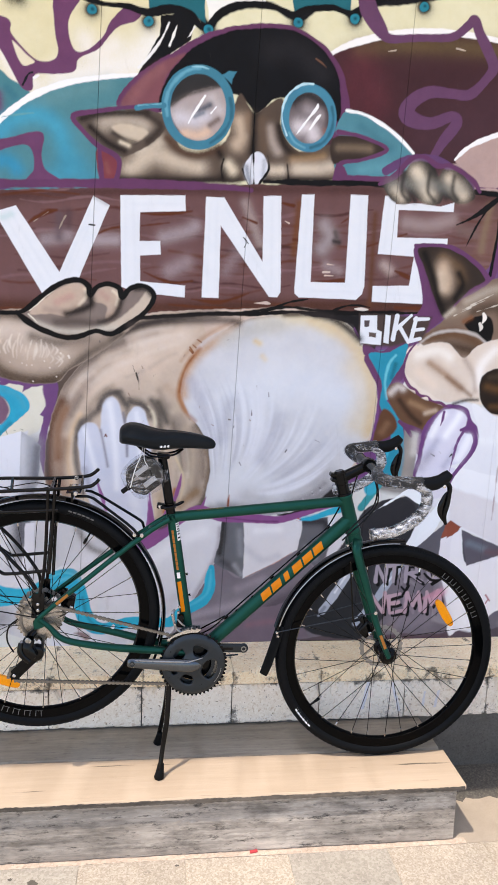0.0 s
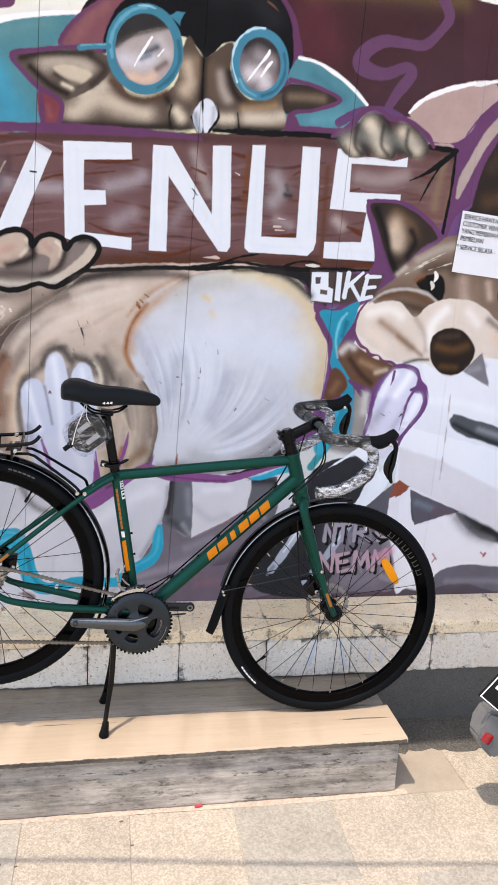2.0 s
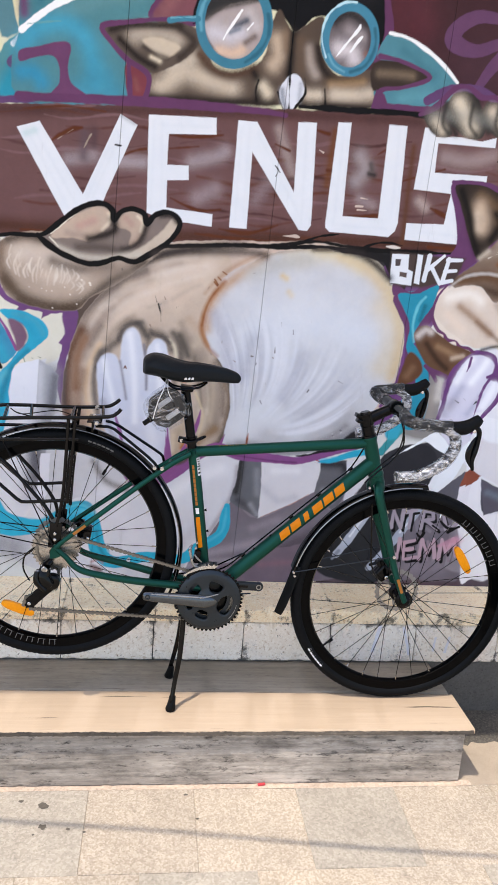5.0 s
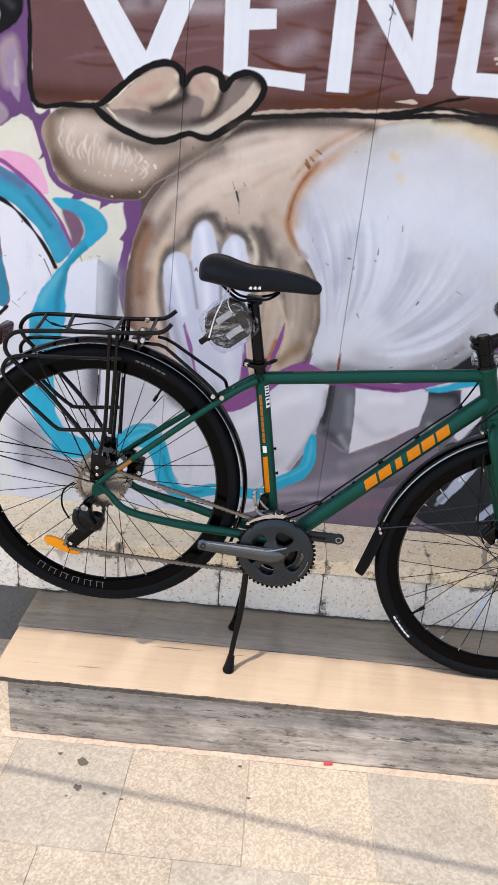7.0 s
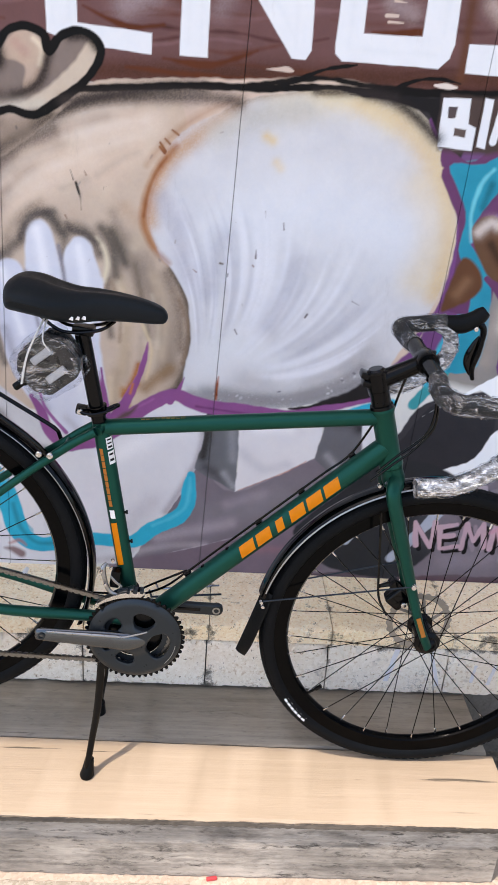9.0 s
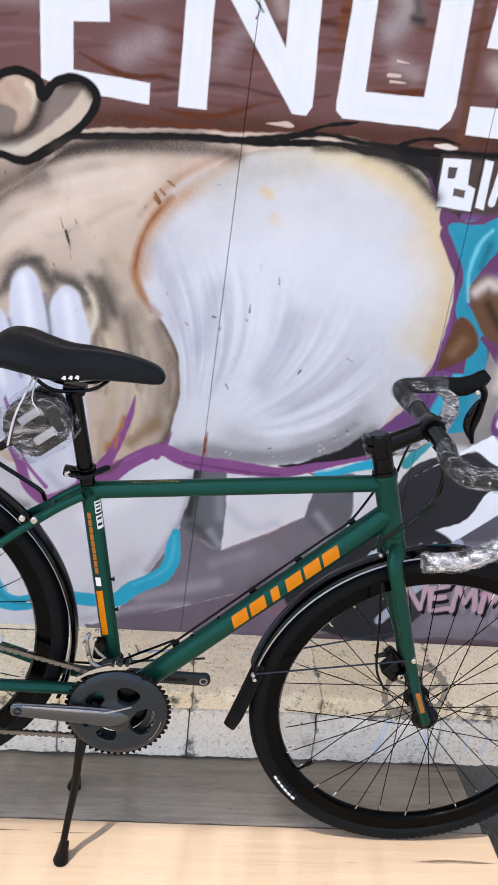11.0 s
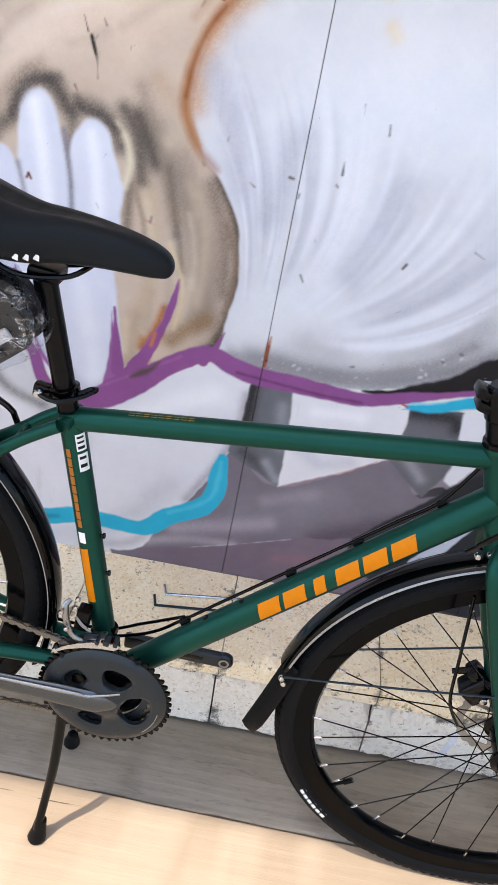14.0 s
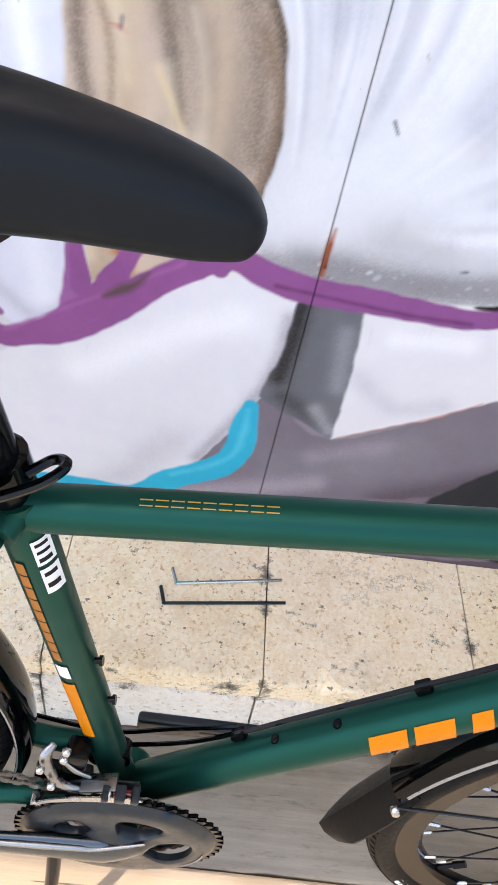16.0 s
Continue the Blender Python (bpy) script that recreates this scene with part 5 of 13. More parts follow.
# fur of the forearm
fill("B5A292", [(-0.889, 1.61), (-0.27, 1.643), (-0.249, 1.287), (-0.904, 1.247)], smooth=False, soft=0.004, clip='arm')
glow("D2C2B4", 0.032, 0.9, [(-0.75, 1.494), (-0.671, 1.491), (-0.608, 1.465)], clip='arm')
glow("CDBAAA", 0.0253, 0.8, [(-0.671, 1.432), (-0.576, 1.437), (-0.481, 1.472)], clip='arm')
glow("7A6656", 0.0192, 0.9, [(-0.81, 1.525), (-0.812, 1.454), (-0.784, 1.395)], clip='arm')
glow("5A4A3C", 0.0228, 0.95, [(-0.8, 1.409), (-0.737, 1.355), (-0.623, 1.333), (-0.526, 1.356)], clip='arm')
glow("47382C", 0.0132, 0.8, [(-0.753, 1.343), (-0.672, 1.321), (-0.574, 1.33)], clip='arm')
glow("55493F", 0.0158, 0.9, [(-0.789, 1.536), (-0.734, 1.549), (-0.679, 1.542)], clip='arm')
glow("6A5E54", 0.0192, 0.8, [(-0.647, 1.478), (-0.56, 1.46), (-0.465, 1.473)], clip='arm')
glow("4A4038", 0.0192, 0.85, [(-0.526, 1.364), (-0.464, 1.428), (-0.355, 1.494)], clip='arm')
glow("9A887A", 0.0221, 0.6, [(-0.512, 1.441), (-0.418, 1.476)], clip='arm')
ribbon("E4D9CC", [(-0.779, 1.491, 0.0016), (-0.791, 1.468, 0.0053), (-0.782, 1.446, 0.001)], soft=0.006, amount=0.75, clip='arm')
ribbon("D9CCBE", [(-0.778, 1.518, 0.0016), (-0.785, 1.488, 0.0039), (-0.777, 1.459, 0.0009)], soft=0.006, amount=0.75, clip='arm')
ribbon("D9CCBE", [(-0.755, 1.499, 0.0016), (-0.764, 1.468, 0.0052), (-0.756, 1.439, 0.0009)], soft=0.006, amount=0.75, clip='arm')
ribbon("E4D9CC", [(-0.76, 1.489, 0.0016), (-0.77, 1.459, 0.0056), (-0.763, 1.429, 0.001)], soft=0.006, amount=0.75, clip='arm')
ribbon("D9CCBE", [(-0.744, 1.509, 0.0016), (-0.754, 1.481, 0.0042), (-0.748, 1.454, 0.001)], soft=0.006, amount=0.75, clip='arm')
ribbon("D9CCBE", [(-0.746, 1.469, 0.0016), (-0.758, 1.445, 0.0061), (-0.752, 1.423, 0.001)], soft=0.006, amount=0.75, clip='arm')
ribbon("E4D9CC", [(-0.729, 1.464, 0.0016), (-0.74, 1.441, 0.0046), (-0.734, 1.421, 0.001)], soft=0.006, amount=0.75, clip='arm')
ribbon("D9CCBE", [(-0.724, 1.459, 0.0016), (-0.729, 1.442, 0.0038), (-0.724, 1.426, 0.001)], soft=0.006, amount=0.75, clip='arm')
ribbon("D9CCBE", [(-0.714, 1.483, 0.0016), (-0.721, 1.459, 0.0048), (-0.716, 1.435, 0.001)], soft=0.006, amount=0.75, clip='arm')
ribbon("E4D9CC", [(-0.714, 1.483, 0.0016), (-0.722, 1.46, 0.0061), (-0.719, 1.438, 0.001)], soft=0.006, amount=0.75, clip='arm')
ribbon("D9CCBE", [(-0.7, 1.462, 0.0016), (-0.711, 1.434, 0.0053), (-0.708, 1.408, 0.001)], soft=0.006, amount=0.75, clip='arm')
ribbon("D9CCBE", [(-0.701, 1.463, 0.0016), (-0.711, 1.435, 0.005), (-0.71, 1.408, 0.001)], soft=0.006, amount=0.75, clip='arm')
ribbon("E4D9CC", [(-0.689, 1.486, 0.0016), (-0.695, 1.462, 0.0042), (-0.694, 1.436, 0.001)], soft=0.006, amount=0.75, clip='arm')
ribbon("D9CCBE", [(-0.695, 1.459, 0.0016), (-0.699, 1.432, 0.0058), (-0.699, 1.404, 0.001)], soft=0.006, amount=0.75, clip='arm')
ribbon("D9CCBE", [(-0.679, 1.478, 0.0016), (-0.686, 1.459, 0.0058), (-0.686, 1.443, 0.0009)], soft=0.006, amount=0.75, clip='arm')
ribbon("E4D9CC", [(-0.679, 1.452, 0.0016), (-0.684, 1.438, 0.0043), (-0.686, 1.425, 0.001)], soft=0.006, amount=0.75, clip='arm')
ribbon("D9CCBE", [(-0.657, 1.441, 0.0016), (-0.663, 1.422, 0.0042), (-0.665, 1.402, 0.001)], soft=0.006, amount=0.75, clip='arm')
ribbon("D9CCBE", [(-0.668, 1.448, 0.0016), (-0.67, 1.435, 0.0045), (-0.671, 1.423, 0.001)], soft=0.006, amount=0.75, clip='arm')
ribbon("E4D9CC", [(-0.649, 1.466, 0.0016), (-0.654, 1.452, 0.0042), (-0.657, 1.44, 0.001)], soft=0.006, amount=0.75, clip='arm')
ribbon("D9CCBE", [(-0.639, 1.436, 0.0016), (-0.641, 1.42, 0.0048), (-0.644, 1.403, 0.001)], soft=0.006, amount=0.75, clip='arm')
ribbon("D9CCBE", [(-0.638, 1.45, 0.0016), (-0.639, 1.43, 0.0062), (-0.643, 1.412, 0.001)], soft=0.006, amount=0.75, clip='arm')
ribbon("E4D9CC", [(-0.635, 1.456, 0.0016), (-0.633, 1.435, 0.0042), (-0.638, 1.415, 0.001)], soft=0.006, amount=0.75, clip='arm')
ribbon("D9CCBE", [(-0.622, 1.448, 0.0016), (-0.619, 1.43, 0.0045), (-0.625, 1.412, 0.001)], soft=0.006, amount=0.75, clip='arm')
ribbon("D9CCBE", [(-0.619, 1.468, 0.0016), (-0.619, 1.45, 0.0034), (-0.623, 1.431, 0.001)], soft=0.006, amount=0.75, clip='arm')
ribbon("E4D9CC", [(-0.612, 1.447, 0.0016), (-0.611, 1.429, 0.0055), (-0.617, 1.411, 0.001)], soft=0.006, amount=0.75, clip='arm')
ribbon("D9CCBE", [(-0.604, 1.458, 0.0016), (-0.601, 1.446, 0.0063), (-0.609, 1.434, 0.001)], soft=0.006, amount=0.75, clip='arm')
ribbon("D9CCBE", [(-0.606, 1.443, 0.0016), (-0.601, 1.425, 0.0043), (-0.609, 1.408, 0.001)], soft=0.006, amount=0.75, clip='arm')
ribbon("E4D9CC", [(-0.599, 1.443, 0.0016), (-0.593, 1.427, 0.0045), (-0.602, 1.41, 0.001)], soft=0.006, amount=0.75, clip='arm')
ribbon("D9CCBE", [(-0.585, 1.456, 0.0016), (-0.579, 1.441, 0.0042), (-0.588, 1.424, 0.001)], soft=0.006, amount=0.75, clip='arm')
ribbon("D9CCBE", [(-0.588, 1.418, 0.0016), (-0.58, 1.405, 0.0046), (-0.59, 1.392, 0.001)], soft=0.006, amount=0.75, clip='arm')
ribbon("E4D9CC", [(-0.574, 1.446, 0.0016), (-0.566, 1.435, 0.0059), (-0.575, 1.42, 0.001)], soft=0.006, amount=0.75, clip='arm')
ribbon("D9CCBE", [(-0.572, 1.41, 0.0016), (-0.562, 1.4, 0.0053), (-0.573, 1.389, 0.001)], soft=0.006, amount=0.75, clip='arm')
ribbon("D9CCBE", [(-0.559, 1.426, 0.0016), (-0.548, 1.416, 0.005), (-0.559, 1.403, 0.001)], soft=0.006, amount=0.75, clip='arm')
ribbon("E4D9CC", [(-0.564, 1.415, 0.0016), (-0.551, 1.398, 0.0042), (-0.564, 1.38, 0.001)], soft=0.006, amount=0.75, clip='arm')
stroke("E4DACE", 0.0026, [(-0.557, 1.367), (-0.555, 1.365)], soft=0.003, clip='arm')
stroke("E4DACE", 0.0026, [(-0.557, 1.397), (-0.556, 1.396)], soft=0.003, clip='arm')
stroke("E4DACE", 0.0026, [(-0.722, 1.392), (-0.72, 1.391)], soft=0.003, clip='arm')
stroke("E4DACE", 0.0026, [(-0.561, 1.403), (-0.559, 1.402)], soft=0.003, clip='arm')
stroke("E4DACE", 0.0026, [(-0.668, 1.383), (-0.667, 1.382)], soft=0.003, clip='arm')
stroke("E4DACE", 0.0026, [(-0.651, 1.384), (-0.649, 1.383)], soft=0.003, clip='arm')
stroke("E4DACE", 0.0026, [(-0.531, 1.417), (-0.529, 1.416)], soft=0.003, clip='arm')
stroke("E4DACE", 0.0026, [(-0.752, 1.326), (-0.75, 1.324)], soft=0.003, clip='arm')
stroke("E4DACE", 0.0026, [(-0.539, 1.334), (-0.537, 1.332)], soft=0.003, clip='arm')
stroke("E4DACE", 0.0026, [(-0.648, 1.33), (-0.646, 1.329)], soft=0.003, clip='arm')
stroke("E4DACE", 0.0026, [(-0.529, 1.411), (-0.527, 1.41)], soft=0.003, clip='arm')
stroke("E4DACE", 0.0026, [(-0.571, 1.347), (-0.57, 1.346)], soft=0.003, clip='arm')
stroke("E4DACE", 0.0026, [(-0.593, 1.377), (-0.591, 1.375)], soft=0.003, clip='arm')
stroke("E4DACE", 0.0026, [(-0.683, 1.39), (-0.681, 1.389)], soft=0.003, clip='arm')
stroke("E4DACE", 0.0026, [(-0.697, 1.417), (-0.696, 1.415)], soft=0.003, clip='arm')
stroke("E4DACE", 0.0026, [(-0.61, 1.399), (-0.609, 1.397)], soft=0.003, clip='arm')
stroke("E4DACE", 0.0026, [(-0.556, 1.426), (-0.555, 1.425)], soft=0.003, clip='arm')
stroke("E4DACE", 0.0026, [(-0.533, 1.363), (-0.531, 1.362)], soft=0.003, clip='arm')
stroke("E4DACE", 0.0026, [(-0.528, 1.344), (-0.526, 1.342)], soft=0.003, clip='arm')
stroke("E4DACE", 0.0026, [(-0.535, 1.374), (-0.533, 1.373)], soft=0.003, clip='arm')
fill("CDCED3", [(0.006, 1.529), (0.074, 1.558), (0.19, 1.581), (0.309, 1.586), (0.4, 1.564), (0.474, 1.504), (0.526, 1.387), (0.544, 1.287), (0.524, 1.165), (0.478, 1.072), (0.406, 0.95), (0.297, 0.898), (0.184, 0.868), (0.039, 0.875), (-0.069, 0.891), (-0.065, 0.903), (-0.057, 0.953), (-0.045, 1.032), (-0.052, 1.098), (-0.068, 1.15), (-0.099, 1.197), (-0.13, 1.235), (-0.149, 1.313), (-0.126, 1.41), (-0.079, 1.479)], soft=0.004, name='belly')
glow("CDBB98", 0.03, 0.8, [(0.39, 1.56), (0.476, 1.465), (0.525, 1.327), (0.523, 1.185)], clip='belly')
glow("D6CDB8", 0.04, 0.8, [(0.132, 1.561), (0.309, 1.577), (0.432, 1.523)], clip='belly')
glow("B98A5A", 0.02, 0.7, [(0.035, 1.539), (-0.116, 1.41), (-0.143, 1.294)], clip='belly')
glow("77767A", 0.022, 0.85, [(-0.002, 0.901), (0.099, 0.889), (0.207, 0.888), (0.311, 0.92), (0.413, 0.971)], clip='belly')
glow("A9A8AC", 0.03, 0.7, [(0.094, 0.939), (0.227, 0.943), (0.378, 1.017)], clip='belly')
glow("D3B484", 0.022, 0.5, [(0.295, 1.562), (0.371, 1.536), (0.435, 1.485), (0.486, 1.413), (0.518, 1.331), (0.528, 1.244), (0.514, 1.164)], clip='belly')
glow("D9C49C", 0.04, 0.6, [(0.445, 1.398), (0.475, 1.303), (0.468, 1.2)], clip='belly')
glow("9A7A58", 0.01, 0.7, [(0.01, 1.536), (0.071, 1.56), (0.151, 1.576), (0.245, 1.582)], clip='belly')
glow("DCCBA4", 0.022, 0.5, [(0.199, 1.571), (0.295, 1.562), (0.361, 1.529)], clip='belly')
glow("B9B7B2", 0.03, 0.7, [(-0.003, 1.483), (0.075, 1.523), (0.179, 1.545)], clip='belly')
glow("D9BE86", 0.01, 0.7, [(0.101, 1.484), (0.115, 1.477)])
glow("D9C090", 0.01, 0.6, [(0.126, 1.433), (0.136, 1.422)])
glow("C9CBD6", 0.03, 0.7, [(-0.086, 1.314), (-0.039, 1.157)], clip='belly')
glow("D6DAE2", 0.08, 0.9, [(0.043, 1.297), (0.24, 1.341), (0.403, 1.304)], clip='belly')
glow("DADDE2", 0.05, 0.8, [(-0.008, 0.967), (0.052, 1.014), (0.191, 0.967)], clip='belly')
glow("E4E6EE", 0.00237658, 0.174862, [(-0.031, 1.005), (-0.041, 1.109), (-0.07, 1.203), (-0.115, 1.287)], clip='belly')
glow("E4E6EE", 0.00237658, 0.212332, [(-0.031, 1.025), (-0.041, 1.107), (-0.061, 1.183), (-0.093, 1.252)], clip='belly')
glow("E4E6EE", 0.00237658, 0.281028, [(-0.034, 1.056), (-0.041, 1.113), (-0.056, 1.166), (-0.075, 1.217)], clip='belly')
glow("AEB0BC", 0.00355844, 0.10553, [(-0.026, 1.001), (-0.033, 1.103), (-0.057, 1.195), (-0.097, 1.279)], clip='belly')
glow("AEB0BC", 0.00355844, 0.128143, [(-0.026, 1.02), (-0.033, 1.101), (-0.05, 1.175), (-0.078, 1.245)], clip='belly')
glow("AEB0BC", 0.00355844, 0.169602, [(-0.027, 1.051), (-0.033, 1.107), (-0.046, 1.159), (-0.063, 1.209)], clip='belly')
glow("E4E6EE", 0.00364159, 0.137124, [(-0.02, 1.039), (-0.026, 1.112), (-0.042, 1.179), (-0.066, 1.241)], clip='belly')
glow("E4E6EE", 0.00364159, 0.166508, [(-0.021, 1.053), (-0.026, 1.109), (-0.037, 1.164), (-0.054, 1.215)], clip='belly')
glow("E4E6EE", 0.00364159, 0.220378, [(-0.022, 1.074), (-0.027, 1.114), (-0.035, 1.152), (-0.045, 1.188)], clip='belly')
glow("E4E6EE", 0.00320002, 0.176908, [(-0.019, 1.099), (-0.029, 1.155), (-0.044, 1.207), (-0.064, 1.257)], clip='belly')
glow("E4E6EE", 0.00320002, 0.214816, [(-0.021, 1.11), (-0.029, 1.154), (-0.041, 1.196), (-0.056, 1.237)], clip='belly')
glow("E4E6EE", 0.00320002, 0.284316, [(-0.023, 1.126), (-0.029, 1.157), (-0.038, 1.186), (-0.047, 1.216)], clip='belly')
glow("BCBEC8", 0.00489954, 0.149132, [(-0.022, 1.042), (-0.027, 1.122), (-0.039, 1.195), (-0.063, 1.265)], clip='belly')
glow("BCBEC8", 0.00489954, 0.181089, [(-0.022, 1.057), (-0.025, 1.12), (-0.036, 1.18), (-0.052, 1.236)], clip='belly')
glow("BCBEC8", 0.00489954, 0.239677, [(-0.022, 1.08), (-0.027, 1.125), (-0.032, 1.167), (-0.043, 1.207)], clip='belly')
glow("E0E3EC", 0.00241409, 0.180355, [(-0.025, 1.152), (-0.037, 1.209), (-0.054, 1.263), (-0.078, 1.315)], clip='belly')
glow("E0E3EC", 0.00241409, 0.219003, [(-0.026, 1.162), (-0.037, 1.208), (-0.049, 1.251), (-0.067, 1.295)], clip='belly')
glow("E0E3EC", 0.00241409, 0.289856, [(-0.03, 1.18), (-0.037, 1.212), (-0.046, 1.242), (-0.057, 1.273)], clip='belly')
glow("AEB0BC", 0.00237042, 0.169601, [(-0.01, 1.072), (-0.018, 1.164), (-0.039, 1.249), (-0.074, 1.328)], clip='belly')
glow("AEB0BC", 0.00237042, 0.205944, [(-0.01, 1.089), (-0.017, 1.162), (-0.033, 1.231), (-0.057, 1.296)], clip='belly')
glow("AEB0BC", 0.00237042, 0.272573, [(-0.012, 1.117), (-0.019, 1.166), (-0.028, 1.215), (-0.044, 1.262)], clip='belly')
glow("AEB0BC", 0.00358695, 0.106137, [(-0.011, 1.112), (-0.023, 1.208), (-0.05, 1.296), (-0.093, 1.379)], clip='belly')
glow("AEB0BC", 0.00358695, 0.12888, [(-0.012, 1.13), (-0.023, 1.205), (-0.043, 1.278), (-0.073, 1.344)], clip='belly')
glow("AEB0BC", 0.00358695, 0.170577, [(-0.014, 1.159), (-0.023, 1.212), (-0.038, 1.261), (-0.056, 1.31)], clip='belly')
glow("BCBEC8", 0.00493811, 0.145033, [(-0.006, 1.083), (-0.009, 1.149), (-0.018, 1.213), (-0.034, 1.274)], clip='belly')
glow("BCBEC8", 0.00493811, 0.176111, [(-0.006, 1.095), (-0.008, 1.148), (-0.015, 1.2), (-0.027, 1.249)], clip='belly')
glow("BCBEC8", 0.00493811, 0.233088, [(-0.006, 1.116), (-0.009, 1.152), (-0.013, 1.189), (-0.02, 1.223)], clip='belly')
glow("E4E6EE", 0.00332223, 0.126216, [(-0.002, 1.043), (0, 1.132), (-0.011, 1.214), (-0.033, 1.292)], clip='belly')
glow("E4E6EE", 0.00332223, 0.153262, [(-0.001, 1.06), (0.001, 1.13), (-0.007, 1.197), (-0.022, 1.26)], clip='belly')
glow("E4E6EE", 0.00332223, 0.202847, [(0.001, 1.086), (0, 1.135), (-0.005, 1.182), (-0.013, 1.227)], clip='belly')
glow("E0E3EC", 0.00500239, 0.179436, [(0.006, 1.025), (0.009, 1.129), (-0.004, 1.226), (-0.033, 1.316)], clip='belly')
glow("E0E3EC", 0.00500239, 0.217887, [(0.007, 1.044), (0.01, 1.126), (-0, 1.205), (-0.02, 1.279)], clip='belly')
glow("E0E3EC", 0.00500239, 0.28838, [(0.01, 1.075), (0.009, 1.133), (0.004, 1.187), (-0.008, 1.24)], clip='belly')
glow("AEB0BC", 0.00305299, 0.103058, [(-0.003, 1.019), (0.006, 1.11), (0.002, 1.197), (-0.016, 1.279)], clip='belly')
glow("AEB0BC", 0.00305299, 0.125141, [(0, 1.036), (0.006, 1.109), (0.003, 1.179), (-0.007, 1.245)], clip='belly')
glow("AEB0BC", 0.00305299, 0.165628, [(0.003, 1.064), (0.007, 1.114), (0.005, 1.163), (-0.001, 1.21)], clip='belly')
glow("AEB0BC", 0.00218946, 0.0918373, [(0.01, 1.07), (0.012, 1.158), (0.002, 1.242), (-0.022, 1.322)], clip='belly')
glow("AEB0BC", 0.00218946, 0.111517, [(0.012, 1.086), (0.012, 1.156), (0.004, 1.224), (-0.011, 1.289)], clip='belly')
glow("AEB0BC", 0.00218946, 0.147596, [(0.013, 1.112), (0.012, 1.161), (0.007, 1.209), (-0.002, 1.256)], clip='belly')
glow("BCBEC8", 0.00311354, 0.174462, [(0.03, 1.111), (0.029, 1.198), (0.008, 1.281), (-0.027, 1.359)], clip='belly')
glow("BCBEC8", 0.00311354, 0.211847, [(0.031, 1.128), (0.029, 1.197), (0.015, 1.264), (-0.01, 1.328)], clip='belly')
glow("BCBEC8", 0.00311354, 0.280386, [(0.031, 1.154), (0.027, 1.202), (0.018, 1.249), (0.004, 1.294)], clip='belly')
glow("E4E6EE", 0.00493663, 0.122169, [(0.037, 1.152), (0.035, 1.191), (0.029, 1.23), (0.019, 1.269)], clip='belly')
glow("E4E6EE", 0.00493663, 0.148348, [(0.036, 1.158), (0.035, 1.19), (0.029, 1.222), (0.023, 1.253)], clip='belly')
glow("E4E6EE", 0.00493663, 0.196343, [(0.036, 1.171), (0.034, 1.193), (0.031, 1.215), (0.027, 1.236)], clip='belly')
glow("E4E6EE", 0.0019347, 0.177596, [(0.028, 1.051), (0.042, 1.138), (0.037, 1.222), (0.015, 1.301)], clip='belly')
glow("E4E6EE", 0.0019347, 0.215652, [(0.032, 1.066), (0.04, 1.137), (0.04, 1.203), (0.027, 1.268)], clip='belly')
glow("E4E6EE", 0.0019347, 0.285422, [(0.036, 1.093), (0.041, 1.141), (0.041, 1.188), (0.035, 1.234)], clip='belly')
glow("BCBEC8", 0.00453184, 0.121803, [(0.013, 0.996), (0.045, 1.129), (0.036, 1.257), (-0.01, 1.376)], clip='belly')
glow("BCBEC8", 0.00453184, 0.147903, [(0.023, 1.021), (0.045, 1.127), (0.041, 1.23), (0.013, 1.327)], clip='belly')
glow("BCBEC8", 0.00453184, 0.195754, [(0.034, 1.061), (0.046, 1.135), (0.044, 1.207), (0.031, 1.276)], clip='belly')
glow("AEB0BC", 0.00824126, 0.126682, [(0.027, 1.032), (0.048, 1.118), (0.051, 1.2), (0.038, 1.281)], clip='belly')
glow("AEB0BC", 0.00824126, 0.153828, [(0.033, 1.048), (0.049, 1.117), (0.052, 1.183), (0.046, 1.247)], clip='belly')
glow("AEB0BC", 0.00824126, 0.203596, [(0.039, 1.074), (0.048, 1.12), (0.052, 1.167), (0.05, 1.214)], clip='belly')
glow("BCBEC8", 0.00785315, 0.164135, [(0.048, 1.09), (0.059, 1.176), (0.051, 1.259), (0.027, 1.339)], clip='belly')
glow("BCBEC8", 0.00785315, 0.199307, [(0.051, 1.105), (0.059, 1.173), (0.054, 1.241), (0.038, 1.306)], clip='belly')
glow("BCBEC8", 0.00785315, 0.263788, [(0.055, 1.131), (0.058, 1.178), (0.055, 1.226), (0.047, 1.271)], clip='belly')
glow("E0E3EC", 0.00379356, 0.0964763, [(0.044, 1.05), (0.063, 1.127), (0.066, 1.202), (0.057, 1.276)], clip='belly')
glow("E0E3EC", 0.00379356, 0.11715, [(0.048, 1.064), (0.062, 1.124), (0.066, 1.185), (0.062, 1.245)], clip='belly')
glow("E0E3EC", 0.00379356, 0.155051, [(0.055, 1.087), (0.063, 1.129), (0.066, 1.171), (0.066, 1.213)], clip='belly')
glow("E4E6EE", 0.00847559, 0.143122, [(0.055, 1.087), (0.072, 1.179), (0.066, 1.27), (0.041, 1.361)], clip='belly')
glow("E4E6EE", 0.00847559, 0.173792, [(0.06, 1.103), (0.071, 1.178), (0.069, 1.251), (0.054, 1.323)], clip='belly')
glow("E4E6EE", 0.00847559, 0.230018, [(0.066, 1.131), (0.072, 1.183), (0.071, 1.235), (0.063, 1.285)], clip='belly')
glow("BCBEC8", 0.00470406, 0.109697, [(0.07, 1.079), (0.086, 1.17), (0.081, 1.259), (0.056, 1.348)], clip='belly')
